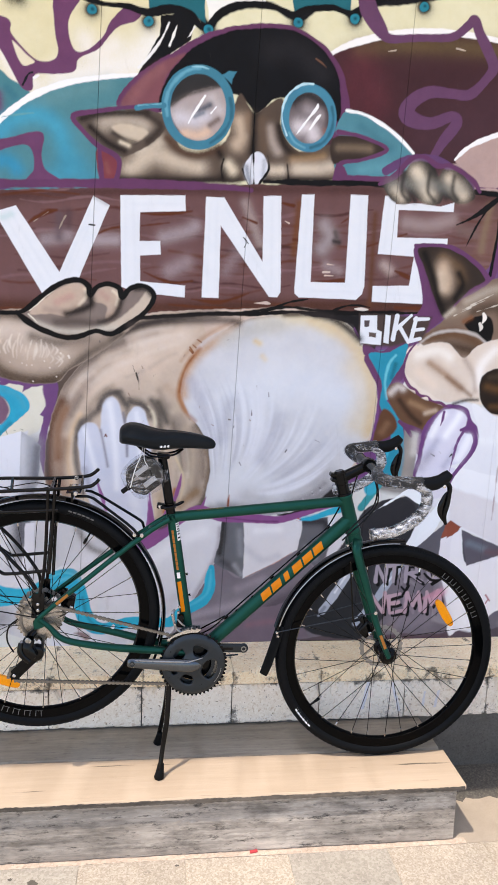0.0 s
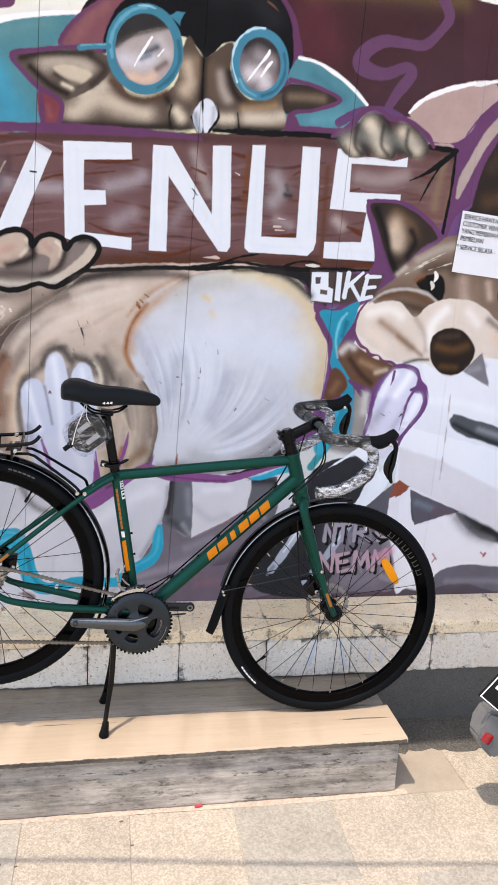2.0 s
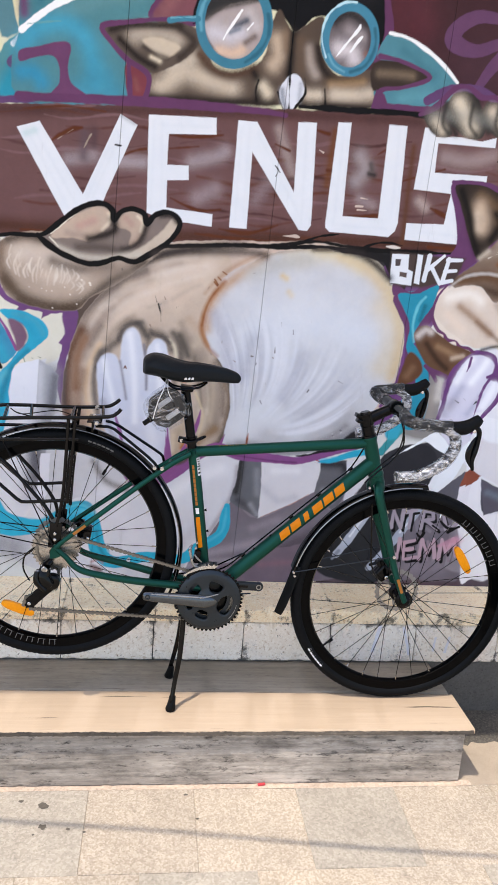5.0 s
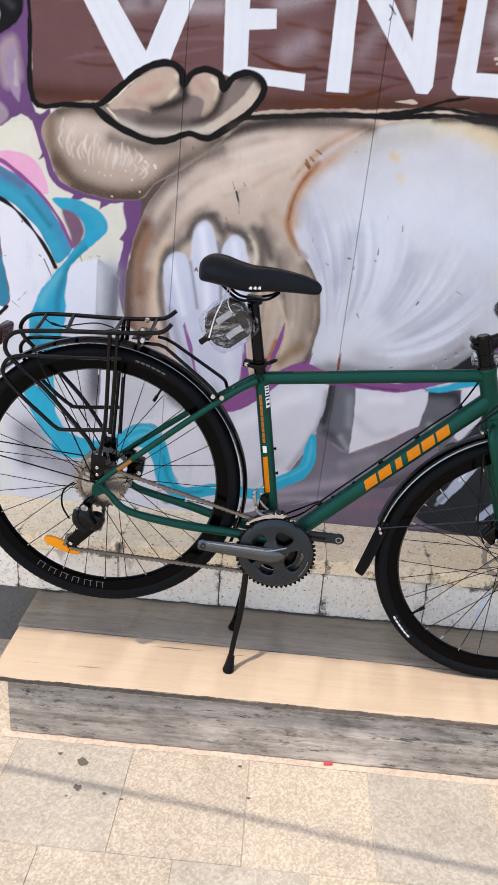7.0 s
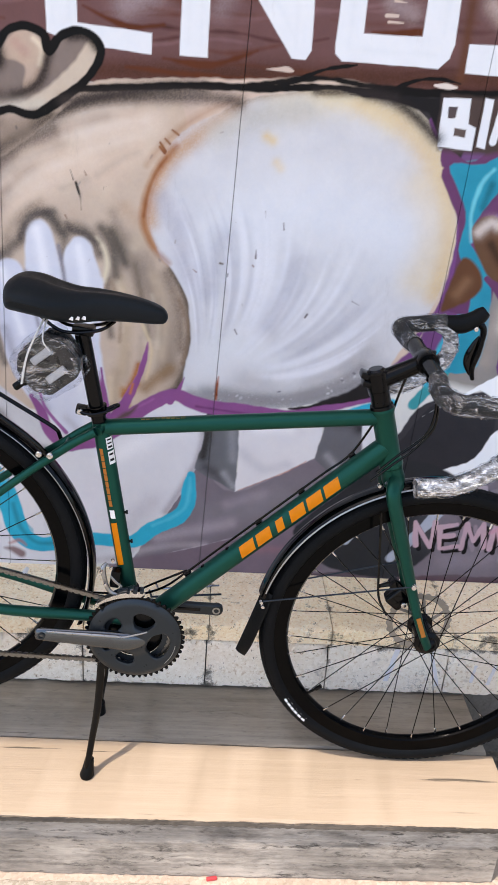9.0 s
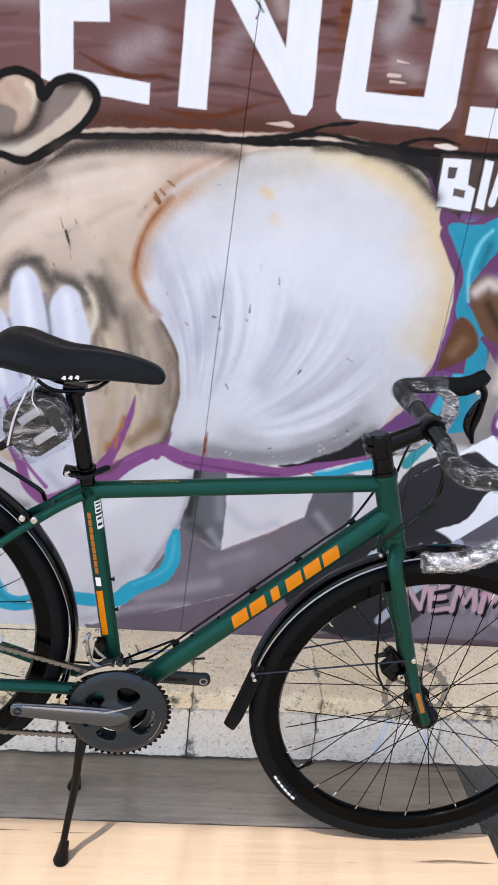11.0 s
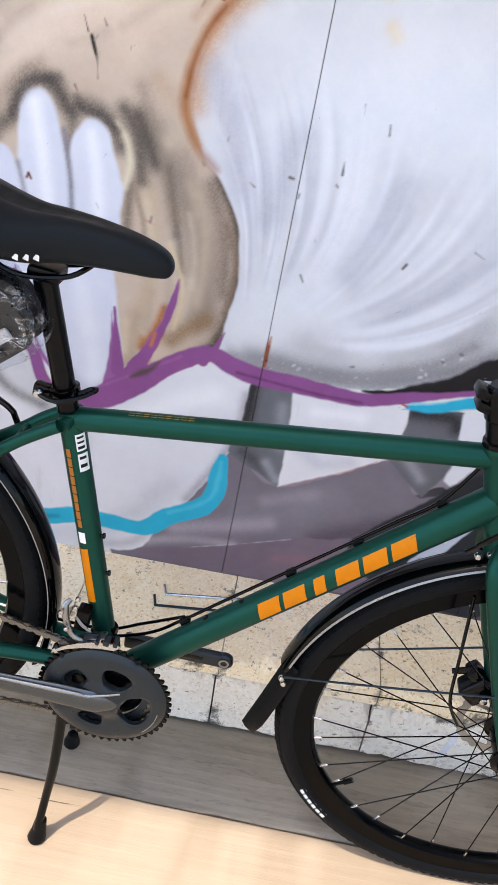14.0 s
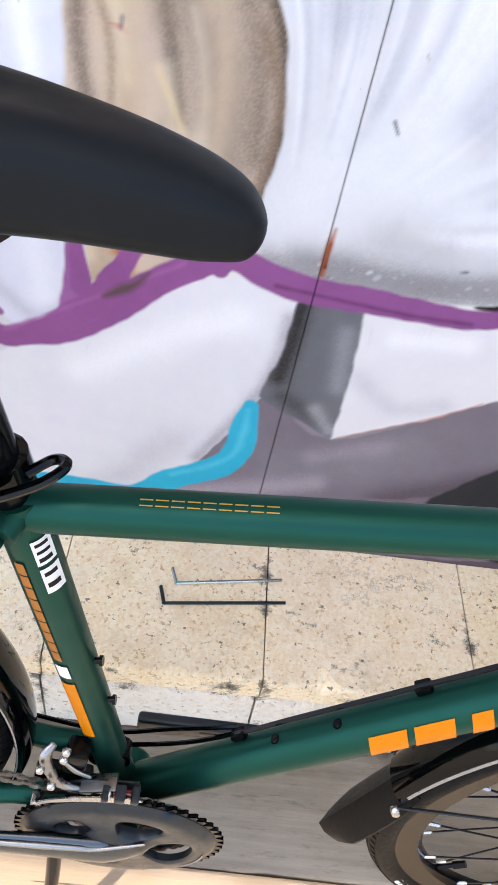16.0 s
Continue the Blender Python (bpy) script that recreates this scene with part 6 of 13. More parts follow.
glow("BCBEC8", 0.00470406, 0.133203, [(0.075, 1.095), (0.086, 1.168), (0.084, 1.24), (0.068, 1.311)], clip='belly')
glow("BCBEC8", 0.00470406, 0.176298, [(0.08, 1.123), (0.087, 1.173), (0.085, 1.223), (0.078, 1.274)], clip='belly')
glow("BCBEC8", 0.0052789, 0.0929459, [(0.073, 1.083), (0.085, 1.134), (0.092, 1.186), (0.09, 1.238)], clip='belly')
glow("BCBEC8", 0.0052789, 0.112863, [(0.075, 1.091), (0.085, 1.133), (0.091, 1.175), (0.092, 1.217)], clip='belly')
glow("BCBEC8", 0.0052789, 0.149377, [(0.08, 1.107), (0.086, 1.137), (0.09, 1.165), (0.092, 1.195)], clip='belly')
glow("E4E6EE", 0.00678403, 0.193402, [(0.063, 1.042), (0.092, 1.133), (0.1, 1.225), (0.089, 1.317)], clip='belly')
glow("E4E6EE", 0.00678403, 0.234845, [(0.069, 1.059), (0.092, 1.132), (0.1, 1.205), (0.095, 1.279)], clip='belly')
glow("E4E6EE", 0.00678403, 0.310825, [(0.079, 1.086), (0.093, 1.137), (0.099, 1.188), (0.1, 1.24)], clip='belly')
glow("E4E6EE", 0.00819964, 0.117133, [(0.092, 1.104), (0.106, 1.168), (0.11, 1.233), (0.103, 1.298)], clip='belly')
glow("E4E6EE", 0.00819964, 0.142232, [(0.096, 1.115), (0.106, 1.167), (0.11, 1.219), (0.107, 1.271)], clip='belly')
glow("E4E6EE", 0.00819964, 0.188249, [(0.1, 1.135), (0.107, 1.171), (0.11, 1.207), (0.11, 1.243)], clip='belly')
glow("E4E6EE", 0.0047315, 0.128467, [(0.073, 1.044), (0.111, 1.145), (0.12, 1.249), (0.102, 1.354)], clip='belly')
glow("E4E6EE", 0.0047315, 0.155995, [(0.082, 1.061), (0.11, 1.143), (0.12, 1.226), (0.113, 1.31)], clip='belly')
glow("E4E6EE", 0.0047315, 0.206464, [(0.094, 1.091), (0.112, 1.149), (0.12, 1.208), (0.119, 1.266)], clip='belly')
glow("E4E6EE", 0.00842553, 0.151753, [(0.085, 1.052), (0.118, 1.137), (0.131, 1.224), (0.125, 1.313)], clip='belly')
glow("E4E6EE", 0.00842553, 0.184271, [(0.093, 1.067), (0.117, 1.135), (0.129, 1.205), (0.13, 1.276)], clip='belly')
glow("E4E6EE", 0.00842553, 0.243889, [(0.103, 1.092), (0.119, 1.141), (0.128, 1.189), (0.13, 1.239)], clip='belly')
glow("E4E6EE", 0.00511307, 0.0916863, [(0.087, 1.051), (0.12, 1.126), (0.139, 1.205), (0.14, 1.288)], clip='belly')
glow("E4E6EE", 0.00511307, 0.111333, [(0.093, 1.063), (0.121, 1.125), (0.136, 1.187), (0.141, 1.253)], clip='belly')
glow("E4E6EE", 0.00511307, 0.147353, [(0.105, 1.086), (0.121, 1.129), (0.133, 1.173), (0.14, 1.218)], clip='belly')
glow("E4E6EE", 0.00942039, 0.114699, [(0.089, 1.041), (0.122, 1.102), (0.143, 1.163), (0.154, 1.229)], clip='belly')
glow("E4E6EE", 0.00942039, 0.139277, [(0.096, 1.051), (0.122, 1.1), (0.14, 1.15), (0.151, 1.201)], clip='belly')
glow("E4E6EE", 0.00942039, 0.184338, [(0.107, 1.07), (0.123, 1.104), (0.136, 1.138), (0.146, 1.174)], clip='belly')
glow("E0E3EC", 0.00566816, 0.19213, [(0.136, 1.112), (0.155, 1.17), (0.166, 1.229), (0.167, 1.291)], clip='belly')
glow("E0E3EC", 0.00566816, 0.233301, [(0.14, 1.121), (0.156, 1.168), (0.164, 1.216), (0.167, 1.266)], clip='belly')
glow("E0E3EC", 0.00566816, 0.30878, [(0.146, 1.139), (0.156, 1.172), (0.163, 1.205), (0.167, 1.239)], clip='belly')
glow("BCBEC8", 0.00665148, 0.105883, [(0.084, 1.008), (0.144, 1.101), (0.176, 1.202), (0.181, 1.31)], clip='belly')
glow("BCBEC8", 0.00665148, 0.128572, [(0.097, 1.024), (0.144, 1.099), (0.171, 1.18), (0.183, 1.264)], clip='belly')
glow("BCBEC8", 0.00665148, 0.170169, [(0.116, 1.052), (0.146, 1.105), (0.167, 1.162), (0.179, 1.219)], clip='belly')
glow("E0E3EC", 0.00818144, 0.195225, [(0.068, 0.999), (0.123, 1.063), (0.163, 1.133), (0.188, 1.208)], clip='belly')
glow("E0E3EC", 0.00818144, 0.237059, [(0.079, 1.009), (0.122, 1.061), (0.156, 1.116), (0.179, 1.176)], clip='belly')
glow("E0E3EC", 0.00818144, 0.313755, [(0.096, 1.028), (0.125, 1.066), (0.15, 1.104), (0.168, 1.145)], clip='belly')
glow("E4E6EE", 0.00402227, 0.135821, [(0.082, 0.992), (0.15, 1.075), (0.194, 1.169), (0.212, 1.271)], clip='belly')
glow("E4E6EE", 0.00402227, 0.164926, [(0.096, 1.005), (0.149, 1.073), (0.186, 1.148), (0.207, 1.228)], clip='belly')
glow("E4E6EE", 0.00402227, 0.218284, [(0.118, 1.03), (0.153, 1.077), (0.179, 1.13), (0.198, 1.185)], clip='belly')
glow("BCBEC8", 0.00564542, 0.19384, [(0.164, 1.077), (0.186, 1.113), (0.203, 1.153), (0.217, 1.193)], clip='belly')
glow("BCBEC8", 0.00564542, 0.235378, [(0.169, 1.083), (0.185, 1.113), (0.199, 1.143), (0.211, 1.176)], clip='belly')
glow("BCBEC8", 0.00564542, 0.311529, [(0.175, 1.094), (0.186, 1.115), (0.196, 1.137), (0.205, 1.16)], clip='belly')
glow("E0E3EC", 0.00742185, 0.12502, [(0.156, 1.059), (0.184, 1.097), (0.208, 1.139), (0.226, 1.182)], clip='belly')
glow("E0E3EC", 0.00742185, 0.15181, [(0.162, 1.065), (0.184, 1.096), (0.202, 1.129), (0.219, 1.163)], clip='belly')
glow("E0E3EC", 0.00742185, 0.200925, [(0.171, 1.076), (0.185, 1.099), (0.2, 1.121), (0.211, 1.146)], clip='belly')
glow("E4E6EE", 0.00483398, 0.167334, [(0.16, 1.042), (0.207, 1.102), (0.24, 1.169), (0.262, 1.244)], clip='belly')
glow("E4E6EE", 0.00483398, 0.203191, [(0.17, 1.052), (0.206, 1.1), (0.234, 1.154), (0.254, 1.211)], clip='belly')
glow("E4E6EE", 0.00483398, 0.26893, [(0.183, 1.069), (0.208, 1.105), (0.228, 1.142), (0.245, 1.181)], clip='belly')
glow("BCBEC8", 0.00558828, 0.101891, [(0.184, 1.062), (0.233, 1.126), (0.267, 1.2), (0.288, 1.28)], clip='belly')
glow("BCBEC8", 0.00558828, 0.123724, [(0.193, 1.074), (0.231, 1.125), (0.26, 1.182), (0.28, 1.245)], clip='belly')
glow("BCBEC8", 0.00558828, 0.163753, [(0.209, 1.093), (0.233, 1.129), (0.254, 1.169), (0.27, 1.212)], clip='belly')
glow("E4E6EE", 0.00670678, 0.0932002, [(0.13, 1.006), (0.208, 1.074), (0.265, 1.157), (0.301, 1.254)], clip='belly')
glow("E4E6EE", 0.00670678, 0.113172, [(0.146, 1.017), (0.207, 1.072), (0.253, 1.137), (0.288, 1.212)], clip='belly')
glow("E4E6EE", 0.00670678, 0.149786, [(0.17, 1.037), (0.21, 1.077), (0.245, 1.122), (0.272, 1.172)], clip='belly')
glow("E4E6EE", 0.00683512, 0.166451, [(0.111, 0.987), (0.211, 1.059), (0.282, 1.154), (0.326, 1.269)], clip='belly')
glow("E4E6EE", 0.00683512, 0.202119, [(0.131, 0.998), (0.21, 1.058), (0.27, 1.131), (0.31, 1.219)], clip='belly')
glow("E4E6EE", 0.00683512, 0.267511, [(0.163, 1.019), (0.214, 1.062), (0.258, 1.114), (0.291, 1.172)], clip='belly')
glow("BCBEC8", 0.00637334, 0.147038, [(0.133, 0.99), (0.227, 1.058), (0.296, 1.146), (0.342, 1.253)], clip='belly')
glow("BCBEC8", 0.00637334, 0.178546, [(0.152, 1), (0.226, 1.056), (0.283, 1.125), (0.325, 1.206)], clip='belly')
glow("BCBEC8", 0.00637334, 0.236311, [(0.181, 1.02), (0.23, 1.061), (0.271, 1.108), (0.305, 1.163)], clip='belly')
glow("E4E6EE", 0.00480822, 0.103476, [(0.223, 1.037), (0.257, 1.07), (0.287, 1.106), (0.314, 1.146)], clip='belly')
glow("E4E6EE", 0.00480822, 0.12565, [(0.229, 1.042), (0.257, 1.068), (0.282, 1.097), (0.304, 1.128)], clip='belly')
glow("E4E6EE", 0.00480822, 0.166301, [(0.239, 1.052), (0.259, 1.071), (0.276, 1.091), (0.293, 1.112)], clip='belly')
glow("BCBEC8", 0.00522405, 0.175211, [(0.19, 1.014), (0.253, 1.06), (0.305, 1.117), (0.348, 1.183)], clip='belly')
glow("BCBEC8", 0.00522405, 0.212756, [(0.201, 1.022), (0.251, 1.06), (0.294, 1.104), (0.331, 1.154)], clip='belly')
glow("BCBEC8", 0.00522405, 0.281589, [(0.22, 1.034), (0.255, 1.063), (0.285, 1.093), (0.312, 1.126)], clip='belly')
glow("BCBEC8", 0.00940019, 0.138838, [(0.206, 1.012), (0.265, 1.055), (0.316, 1.108), (0.357, 1.168)], clip='belly')
glow("BCBEC8", 0.00940019, 0.16859, [(0.217, 1.019), (0.264, 1.054), (0.305, 1.095), (0.341, 1.142)], clip='belly')
glow("BCBEC8", 0.00940019, 0.223133, [(0.235, 1.031), (0.268, 1.057), (0.297, 1.086), (0.323, 1.117)], clip='belly')
glow("AEB0BC", 0.00849813, 0.177964, [(0.179, 0.989), (0.251, 1.032), (0.312, 1.088), (0.364, 1.153)], clip='belly')
glow("AEB0BC", 0.00849813, 0.216099, [(0.193, 0.996), (0.25, 1.031), (0.3, 1.074), (0.344, 1.124)], clip='belly')
glow("AEB0BC", 0.00849813, 0.286014, [(0.215, 1.009), (0.253, 1.034), (0.289, 1.064), (0.321, 1.096)], clip='belly')
glow("BCBEC8", 0.00523484, 0.108359, [(0.176, 0.985), (0.27, 1.039), (0.348, 1.113), (0.408, 1.208)], clip='belly')
glow("BCBEC8", 0.00523484, 0.131579, [(0.193, 0.993), (0.269, 1.038), (0.332, 1.096), (0.385, 1.165)], clip='belly')
glow("BCBEC8", 0.00523484, 0.174149, [(0.224, 1.008), (0.273, 1.042), (0.318, 1.081), (0.359, 1.128)], clip='belly')
glow("E4E6EE", 0.00524719, 0.0875903, [(0.23, 1.002), (0.298, 1.047), (0.356, 1.106), (0.404, 1.174)], clip='belly')
glow("E4E6EE", 0.00524719, 0.10636, [(0.242, 1.01), (0.297, 1.047), (0.343, 1.091), (0.385, 1.144)], clip='belly')
glow("E4E6EE", 0.00524719, 0.14077, [(0.263, 1.022), (0.3, 1.05), (0.334, 1.081), (0.363, 1.116)], clip='belly')
glow("E4E6EE", 0.00722858, 0.100041, [(0.151, 0.968), (0.243, 1.004), (0.322, 1.057), (0.387, 1.127)], clip='belly')
glow("E4E6EE", 0.00722858, 0.121479, [(0.169, 0.973), (0.241, 1.003), (0.305, 1.044), (0.361, 1.096)], clip='belly')
glow("E4E6EE", 0.00722858, 0.160781, [(0.196, 0.982), (0.246, 1.006), (0.292, 1.033), (0.332, 1.068)], clip='belly')
glow("E0E3EC", 0.00810687, 0.178266, [(0.13, 0.966), (0.238, 1), (0.331, 1.058), (0.406, 1.139)], clip='belly')
glow("E0E3EC", 0.00810687, 0.216466, [(0.151, 0.971), (0.235, 0.998), (0.312, 1.043), (0.376, 1.102)], clip='belly')
glow("E0E3EC", 0.00810687, 0.286499, [(0.183, 0.979), (0.242, 1.001), (0.295, 1.032), (0.344, 1.07)], clip='belly')
glow("BCBEC8", 0.00373762, 0.151339, [(0.238, 0.988), (0.293, 1.018), (0.342, 1.055), (0.387, 1.099)], clip='belly')
glow("BCBEC8", 0.00373762, 0.183769, [(0.248, 0.992), (0.292, 1.016), (0.333, 1.046), (0.369, 1.08)], clip='belly')
glow("BCBEC8", 0.00373762, 0.243224, [(0.266, 1), (0.295, 1.018), (0.323, 1.038), (0.351, 1.061)], clip='belly')
glow("E4E6EE", 0.00635996, 0.103011, [(0.161, 0.953), (0.271, 0.992), (0.364, 1.059), (0.439, 1.154)], clip='belly')
glow("E4E6EE", 0.00635996, 0.125085, [(0.182, 0.957), (0.268, 0.991), (0.345, 1.043), (0.41, 1.112)], clip='belly')
glow("E4E6EE", 0.00635996, 0.165554, [(0.215, 0.968), (0.275, 0.994), (0.329, 1.029), (0.377, 1.072)], clip='belly')
glow("AEB0BC", 0.00574949, 0.154413, [(0.151, 0.956), (0.238, 0.977), (0.316, 1.017), (0.385, 1.072)], clip='belly')
glow("AEB0BC", 0.00574949, 0.187501, [(0.167, 0.959), (0.235, 0.977), (0.3, 1.006), (0.357, 1.046)], clip='belly')
glow("AEB0BC", 0.00574949, 0.248163, [(0.193, 0.964), (0.24, 0.979), (0.286, 0.999), (0.326, 1.025)], clip='belly')
glow("E4E6EE", 0.00386567, 0.191443, [(0.201, 0.966), (0.285, 0.996), (0.361, 1.047), (0.426, 1.116)], clip='belly')
glow("E4E6EE", 0.00386567, 0.232467, [(0.216, 0.97), (0.284, 0.996), (0.344, 1.034), (0.399, 1.084)], clip='belly')
glow("E4E6EE", 0.00386567, 0.307677, [(0.242, 0.978), (0.287, 0.998), (0.33, 1.025), (0.371, 1.057)], clip='belly')
glow("E0E3EC", 0.00738221, 0.172023, [(0.169, 0.952), (0.234, 0.967), (0.293, 0.994), (0.348, 1.03)], clip='belly')
glow("E0E3EC", 0.00738221, 0.208885, [(0.181, 0.955), (0.233, 0.967), (0.281, 0.988), (0.327, 1.013)], clip='belly')
glow("E0E3EC", 0.00738221, 0.276465, [(0.2, 0.959), (0.236, 0.969), (0.271, 0.981), (0.303, 0.999)], clip='belly')
glow("E4E6EE", 0.00523749, 0.180329, [(0.185, 0.949), (0.245, 0.965), (0.3, 0.99), (0.35, 1.025)], clip='belly')
glow("E4E6EE", 0.00523749, 0.218971, [(0.196, 0.951), (0.244, 0.964), (0.288, 0.984), (0.33, 1.01)], clip='belly')
glow("E4E6EE", 0.00523749, 0.289815, [(0.214, 0.956), (0.247, 0.965), (0.278, 0.979), (0.309, 0.995)], clip='belly')
glow("E4E6EE", 0.00431487, 0.192719, [(0.166, 0.945), (0.242, 0.962), (0.313, 0.997), (0.376, 1.048)], clip='belly')
glow("E4E6EE", 0.00431487, 0.234016, [(0.18, 0.947), (0.241, 0.962), (0.298, 0.987), (0.35, 1.025)], clip='belly')
glow("E4E6EE", 0.00431487, 0.309727, [(0.204, 0.951), (0.246, 0.964), (0.286, 0.981), (0.324, 1.003)], clip='belly')
glow("BCBEC8", 0.00580175, 0.145222, [(0.179, 0.945), (0.235, 0.957), (0.288, 0.981), (0.338, 1.013)], clip='belly')
glow("BCBEC8", 0.00580175, 0.176341, [(0.19, 0.945), (0.235, 0.957), (0.277, 0.975), (0.317, 0.999)], clip='belly')
glow("BCBEC8", 0.00580175, 0.233393, [(0.206, 0.949), (0.238, 0.957), (0.268, 0.97), (0.297, 0.986)], clip='belly')
glow("E4E6EE", 0.00678919, 0.158509, [(0.116, 0.948), (0.207, 0.954), (0.292, 0.984), (0.366, 1.04)], clip='belly')
glow("E4E6EE", 0.00678919, 0.192475, [(0.133, 0.948), (0.206, 0.954), (0.274, 0.976), (0.336, 1.014)], clip='belly')
glow("E4E6EE", 0.00678919, 0.254746, [(0.161, 0.947), (0.211, 0.954), (0.259, 0.969), (0.304, 0.992)], clip='belly')
glow("E0E3EC", 0.0092365, 0.0855632, [(0.139, 0.946), (0.221, 0.955), (0.296, 0.986), (0.363, 1.038)], clip='belly')
glow("E0E3EC", 0.0092365, 0.103898, [(0.155, 0.946), (0.219, 0.953), (0.28, 0.976), (0.336, 1.013)], clip='belly')
glow("E0E3EC", 0.0092365, 0.137512, [(0.179, 0.947), (0.223, 0.955), (0.265, 0.971), (0.307, 0.992)], clip='belly')
glow("B0B0BC", 0.02, 0.6, [(-0.058, 1.182), (-0.088, 1.282), (-0.118, 1.341)], clip='belly')
glow("A9ABB8", 0.025, 0.5, [(-0.006, 1.153), (0.018, 1.264)], clip='belly')
glow("ABADBA", 0.025, 0.5, [(0.139, 1.073), (0.199, 1.223)], clip='belly')
fill("D6D6DC", [(-0.962, 1.078), (-0.804, 1.109), (-0.68, 1.157), (-0.669, 1.11), (-0.673, 0.734), (-0.945, 0.358)], soft=0.005)
glow("8C8C92", 0.035, 0.9, [(-0.651, 1.114), (-0.661, 0.959), (-0.678, 0.791)])
fill("C9C9CE", [(-0.647, 0.949), (-0.592, 0.967), (-0.403, 0.806), (-0.31, 0.724), (-0.299, 0.49), (-0.499, 0.393), (-0.777, 0.464), (-0.683, 0.703)], soft=0.005)
glow("E4E4EA", 0.05, 0.8, [(-0.468, 0.704), (-0.412, 0.594)])
fill("E8A9C6", [(-0.968, 1.412), (-0.919, 1.429), (-0.871, 1.417), (-0.835, 1.373), (-0.827, 1.321), (-0.898, 1.354)], soft=0.004)
fill("E4E4EA", [(-1.097, 1.307), (-0.998, 1.317), (-0.933, 1.295), (-0.868, 1.24), (-0.83, 1.184), (-0.82, 1.122), (-0.848, 1.065), (-0.882, 0.983), (-1.126, 0.897)], soft=0.004, name='inring')
fill("3A8CAE", [(-1.09, 1.408), (-0.993, 1.398), (-0.937, 1.381), (-0.872, 1.339), (-0.817, 1.283), (-0.777, 1.212), (-0.762, 1.177), (-0.804, 1.136), (-0.83, 1.184), (-0.868, 1.24), (-0.933, 1.295), (-0.997, 1.319), (-1.095, 1.338)], soft=0.003, name='ring')
glow("2C9FBA", 0.018, 0.95, [(-1.013, 1.341), (-0.932, 1.321), (-0.865, 1.269), (-0.818, 1.198), (-0.799, 1.157)], clip='ring')
glow("5A6C8C", 0.012, 0.8, [(-0.962, 1.377), (-0.898, 1.342)], clip='ring')
glow("1E7488", 0.008, 0.7, [(-0.883, 1.312), (-0.823, 1.239)], clip='ring')
stroke("8A4C86", 0.01, [(-1.024, 1.414), (-0.992, 1.41), (-0.945, 1.398), (-0.888, 1.358), (-0.834, 1.308), (-0.793, 1.252), (-0.761, 1.188)], soft=0.003)
stroke("100E10", 0.01, [(-1.014, 1.316), (-0.949, 1.297), (-0.902, 1.259), (-0.854, 1.202), (-0.827, 1.161), (-0.811, 1.126)], soft=0.003)
stroke("3A363A", 0.0018, [(-0.843, 1.146), (-0.827, 1.109), (-0.821, 1.089)], soft=0.002)
fill("2E7F9A", [(-1.015, 1.296), (-0.98, 1.287), (-0.97, 1.219), (-0.964, 1.143), (-0.947, 1.03), (-0.971, 1.001), (-0.997, 1.023), (-1.004, 1.077), (-1.017, 1.143)], soft=0.003, name='pillar')
glow("5A6A7C", 0.01, 0.7, [(-0.99, 1.274), (-0.985, 1.178), (-0.984, 1.079)], clip='pillar')
stroke("8E4A44", 0.0018, [(-0.981, 1.29), (-0.973, 1.227), (-0.964, 1.143), (-0.948, 1.033), (-0.967, 0.998)], soft=0.002)
stroke("100E10", 0.008, [(-1.035, 0.955), (-0.991, 0.972), (-0.957, 1.002)], soft=0.003)
stroke("100E10", 0.005, [(-1.032, 1.016), (-1.001, 1.018), (-0.983, 1.028)], soft=0.002)
stroke("6A5A50", 0.0009, [(-0.942, 1.018), (-0.912, 0.995)], soft=0.002)
stroke("6A5A50", 0.0009, [(-0.925, 1.021), (-0.898, 1.049)], soft=0.002)
fill("E0E2EA", [(-0.774, 1.122), (-0.755, 1.14), (-0.688, 1.16), (-0.695, 0.995), (-0.791, 0.989)], smooth=False, soft=0.004)
fill("A9AAB0", [(-0.688, 1.16), (-0.652, 1.136), (-0.625, 1.108), (-0.635, 0.982), (-0.696, 0.995)], smooth=False, soft=0.004, name='slab')
glow("6E6F76", 0.018, 0.9, [(-0.635, 1.101), (-0.645, 0.998)], clip='slab')
glow("C6C8CE", 0.012, 0.8, [(-0.684, 1.131), (-0.686, 1.013)], clip='slab')
fill("22A2C2", [(-0.816, 1.314), (-0.749, 1.313), (-0.689, 1.293), (-0.658, 1.243), (-0.693, 1.201), (-0.735, 1.165), (-0.771, 1.122), (-0.784, 1.061), (-0.792, 0.989), (-0.89, 0.962), (-0.876, 1.012), (-0.848, 1.065), (-0.796, 1.129), (-0.755, 1.181), (-0.729, 1.21), (-0.724, 1.234), (-0.745, 1.27), (-0.789, 1.284)], soft=0.004, name='loop')
glow("62BCCB", 0.014, 0.7, [(-0.857, 1.019), (-0.835, 1.061), (-0.793, 1.107)], clip='loop')
glow("1C7F98", 0.01, 0.8, [(-0.81, 0.988), (-0.801, 1.056), (-0.772, 1.129), (-0.725, 1.184)], clip='loop')
glow("3F9FB8", 0.01, 0.7, [(-0.769, 1.303), (-0.704, 1.285), (-0.675, 1.242)], clip='loop')
fill("7A5C70", [(-0.789, 1.284), (-0.745, 1.273), (-0.726, 1.239), (-0.738, 1.201), (-0.758, 1.185), (-0.77, 1.231)], soft=0.008)
stroke("3E5A40", 0.0016, [(-0.724, 1.277), (-0.722, 1.271)], soft=0.003)
stroke("3E5A40", 0.0016, [(-0.738, 1.16), (-0.734, 1.148)], soft=0.003)
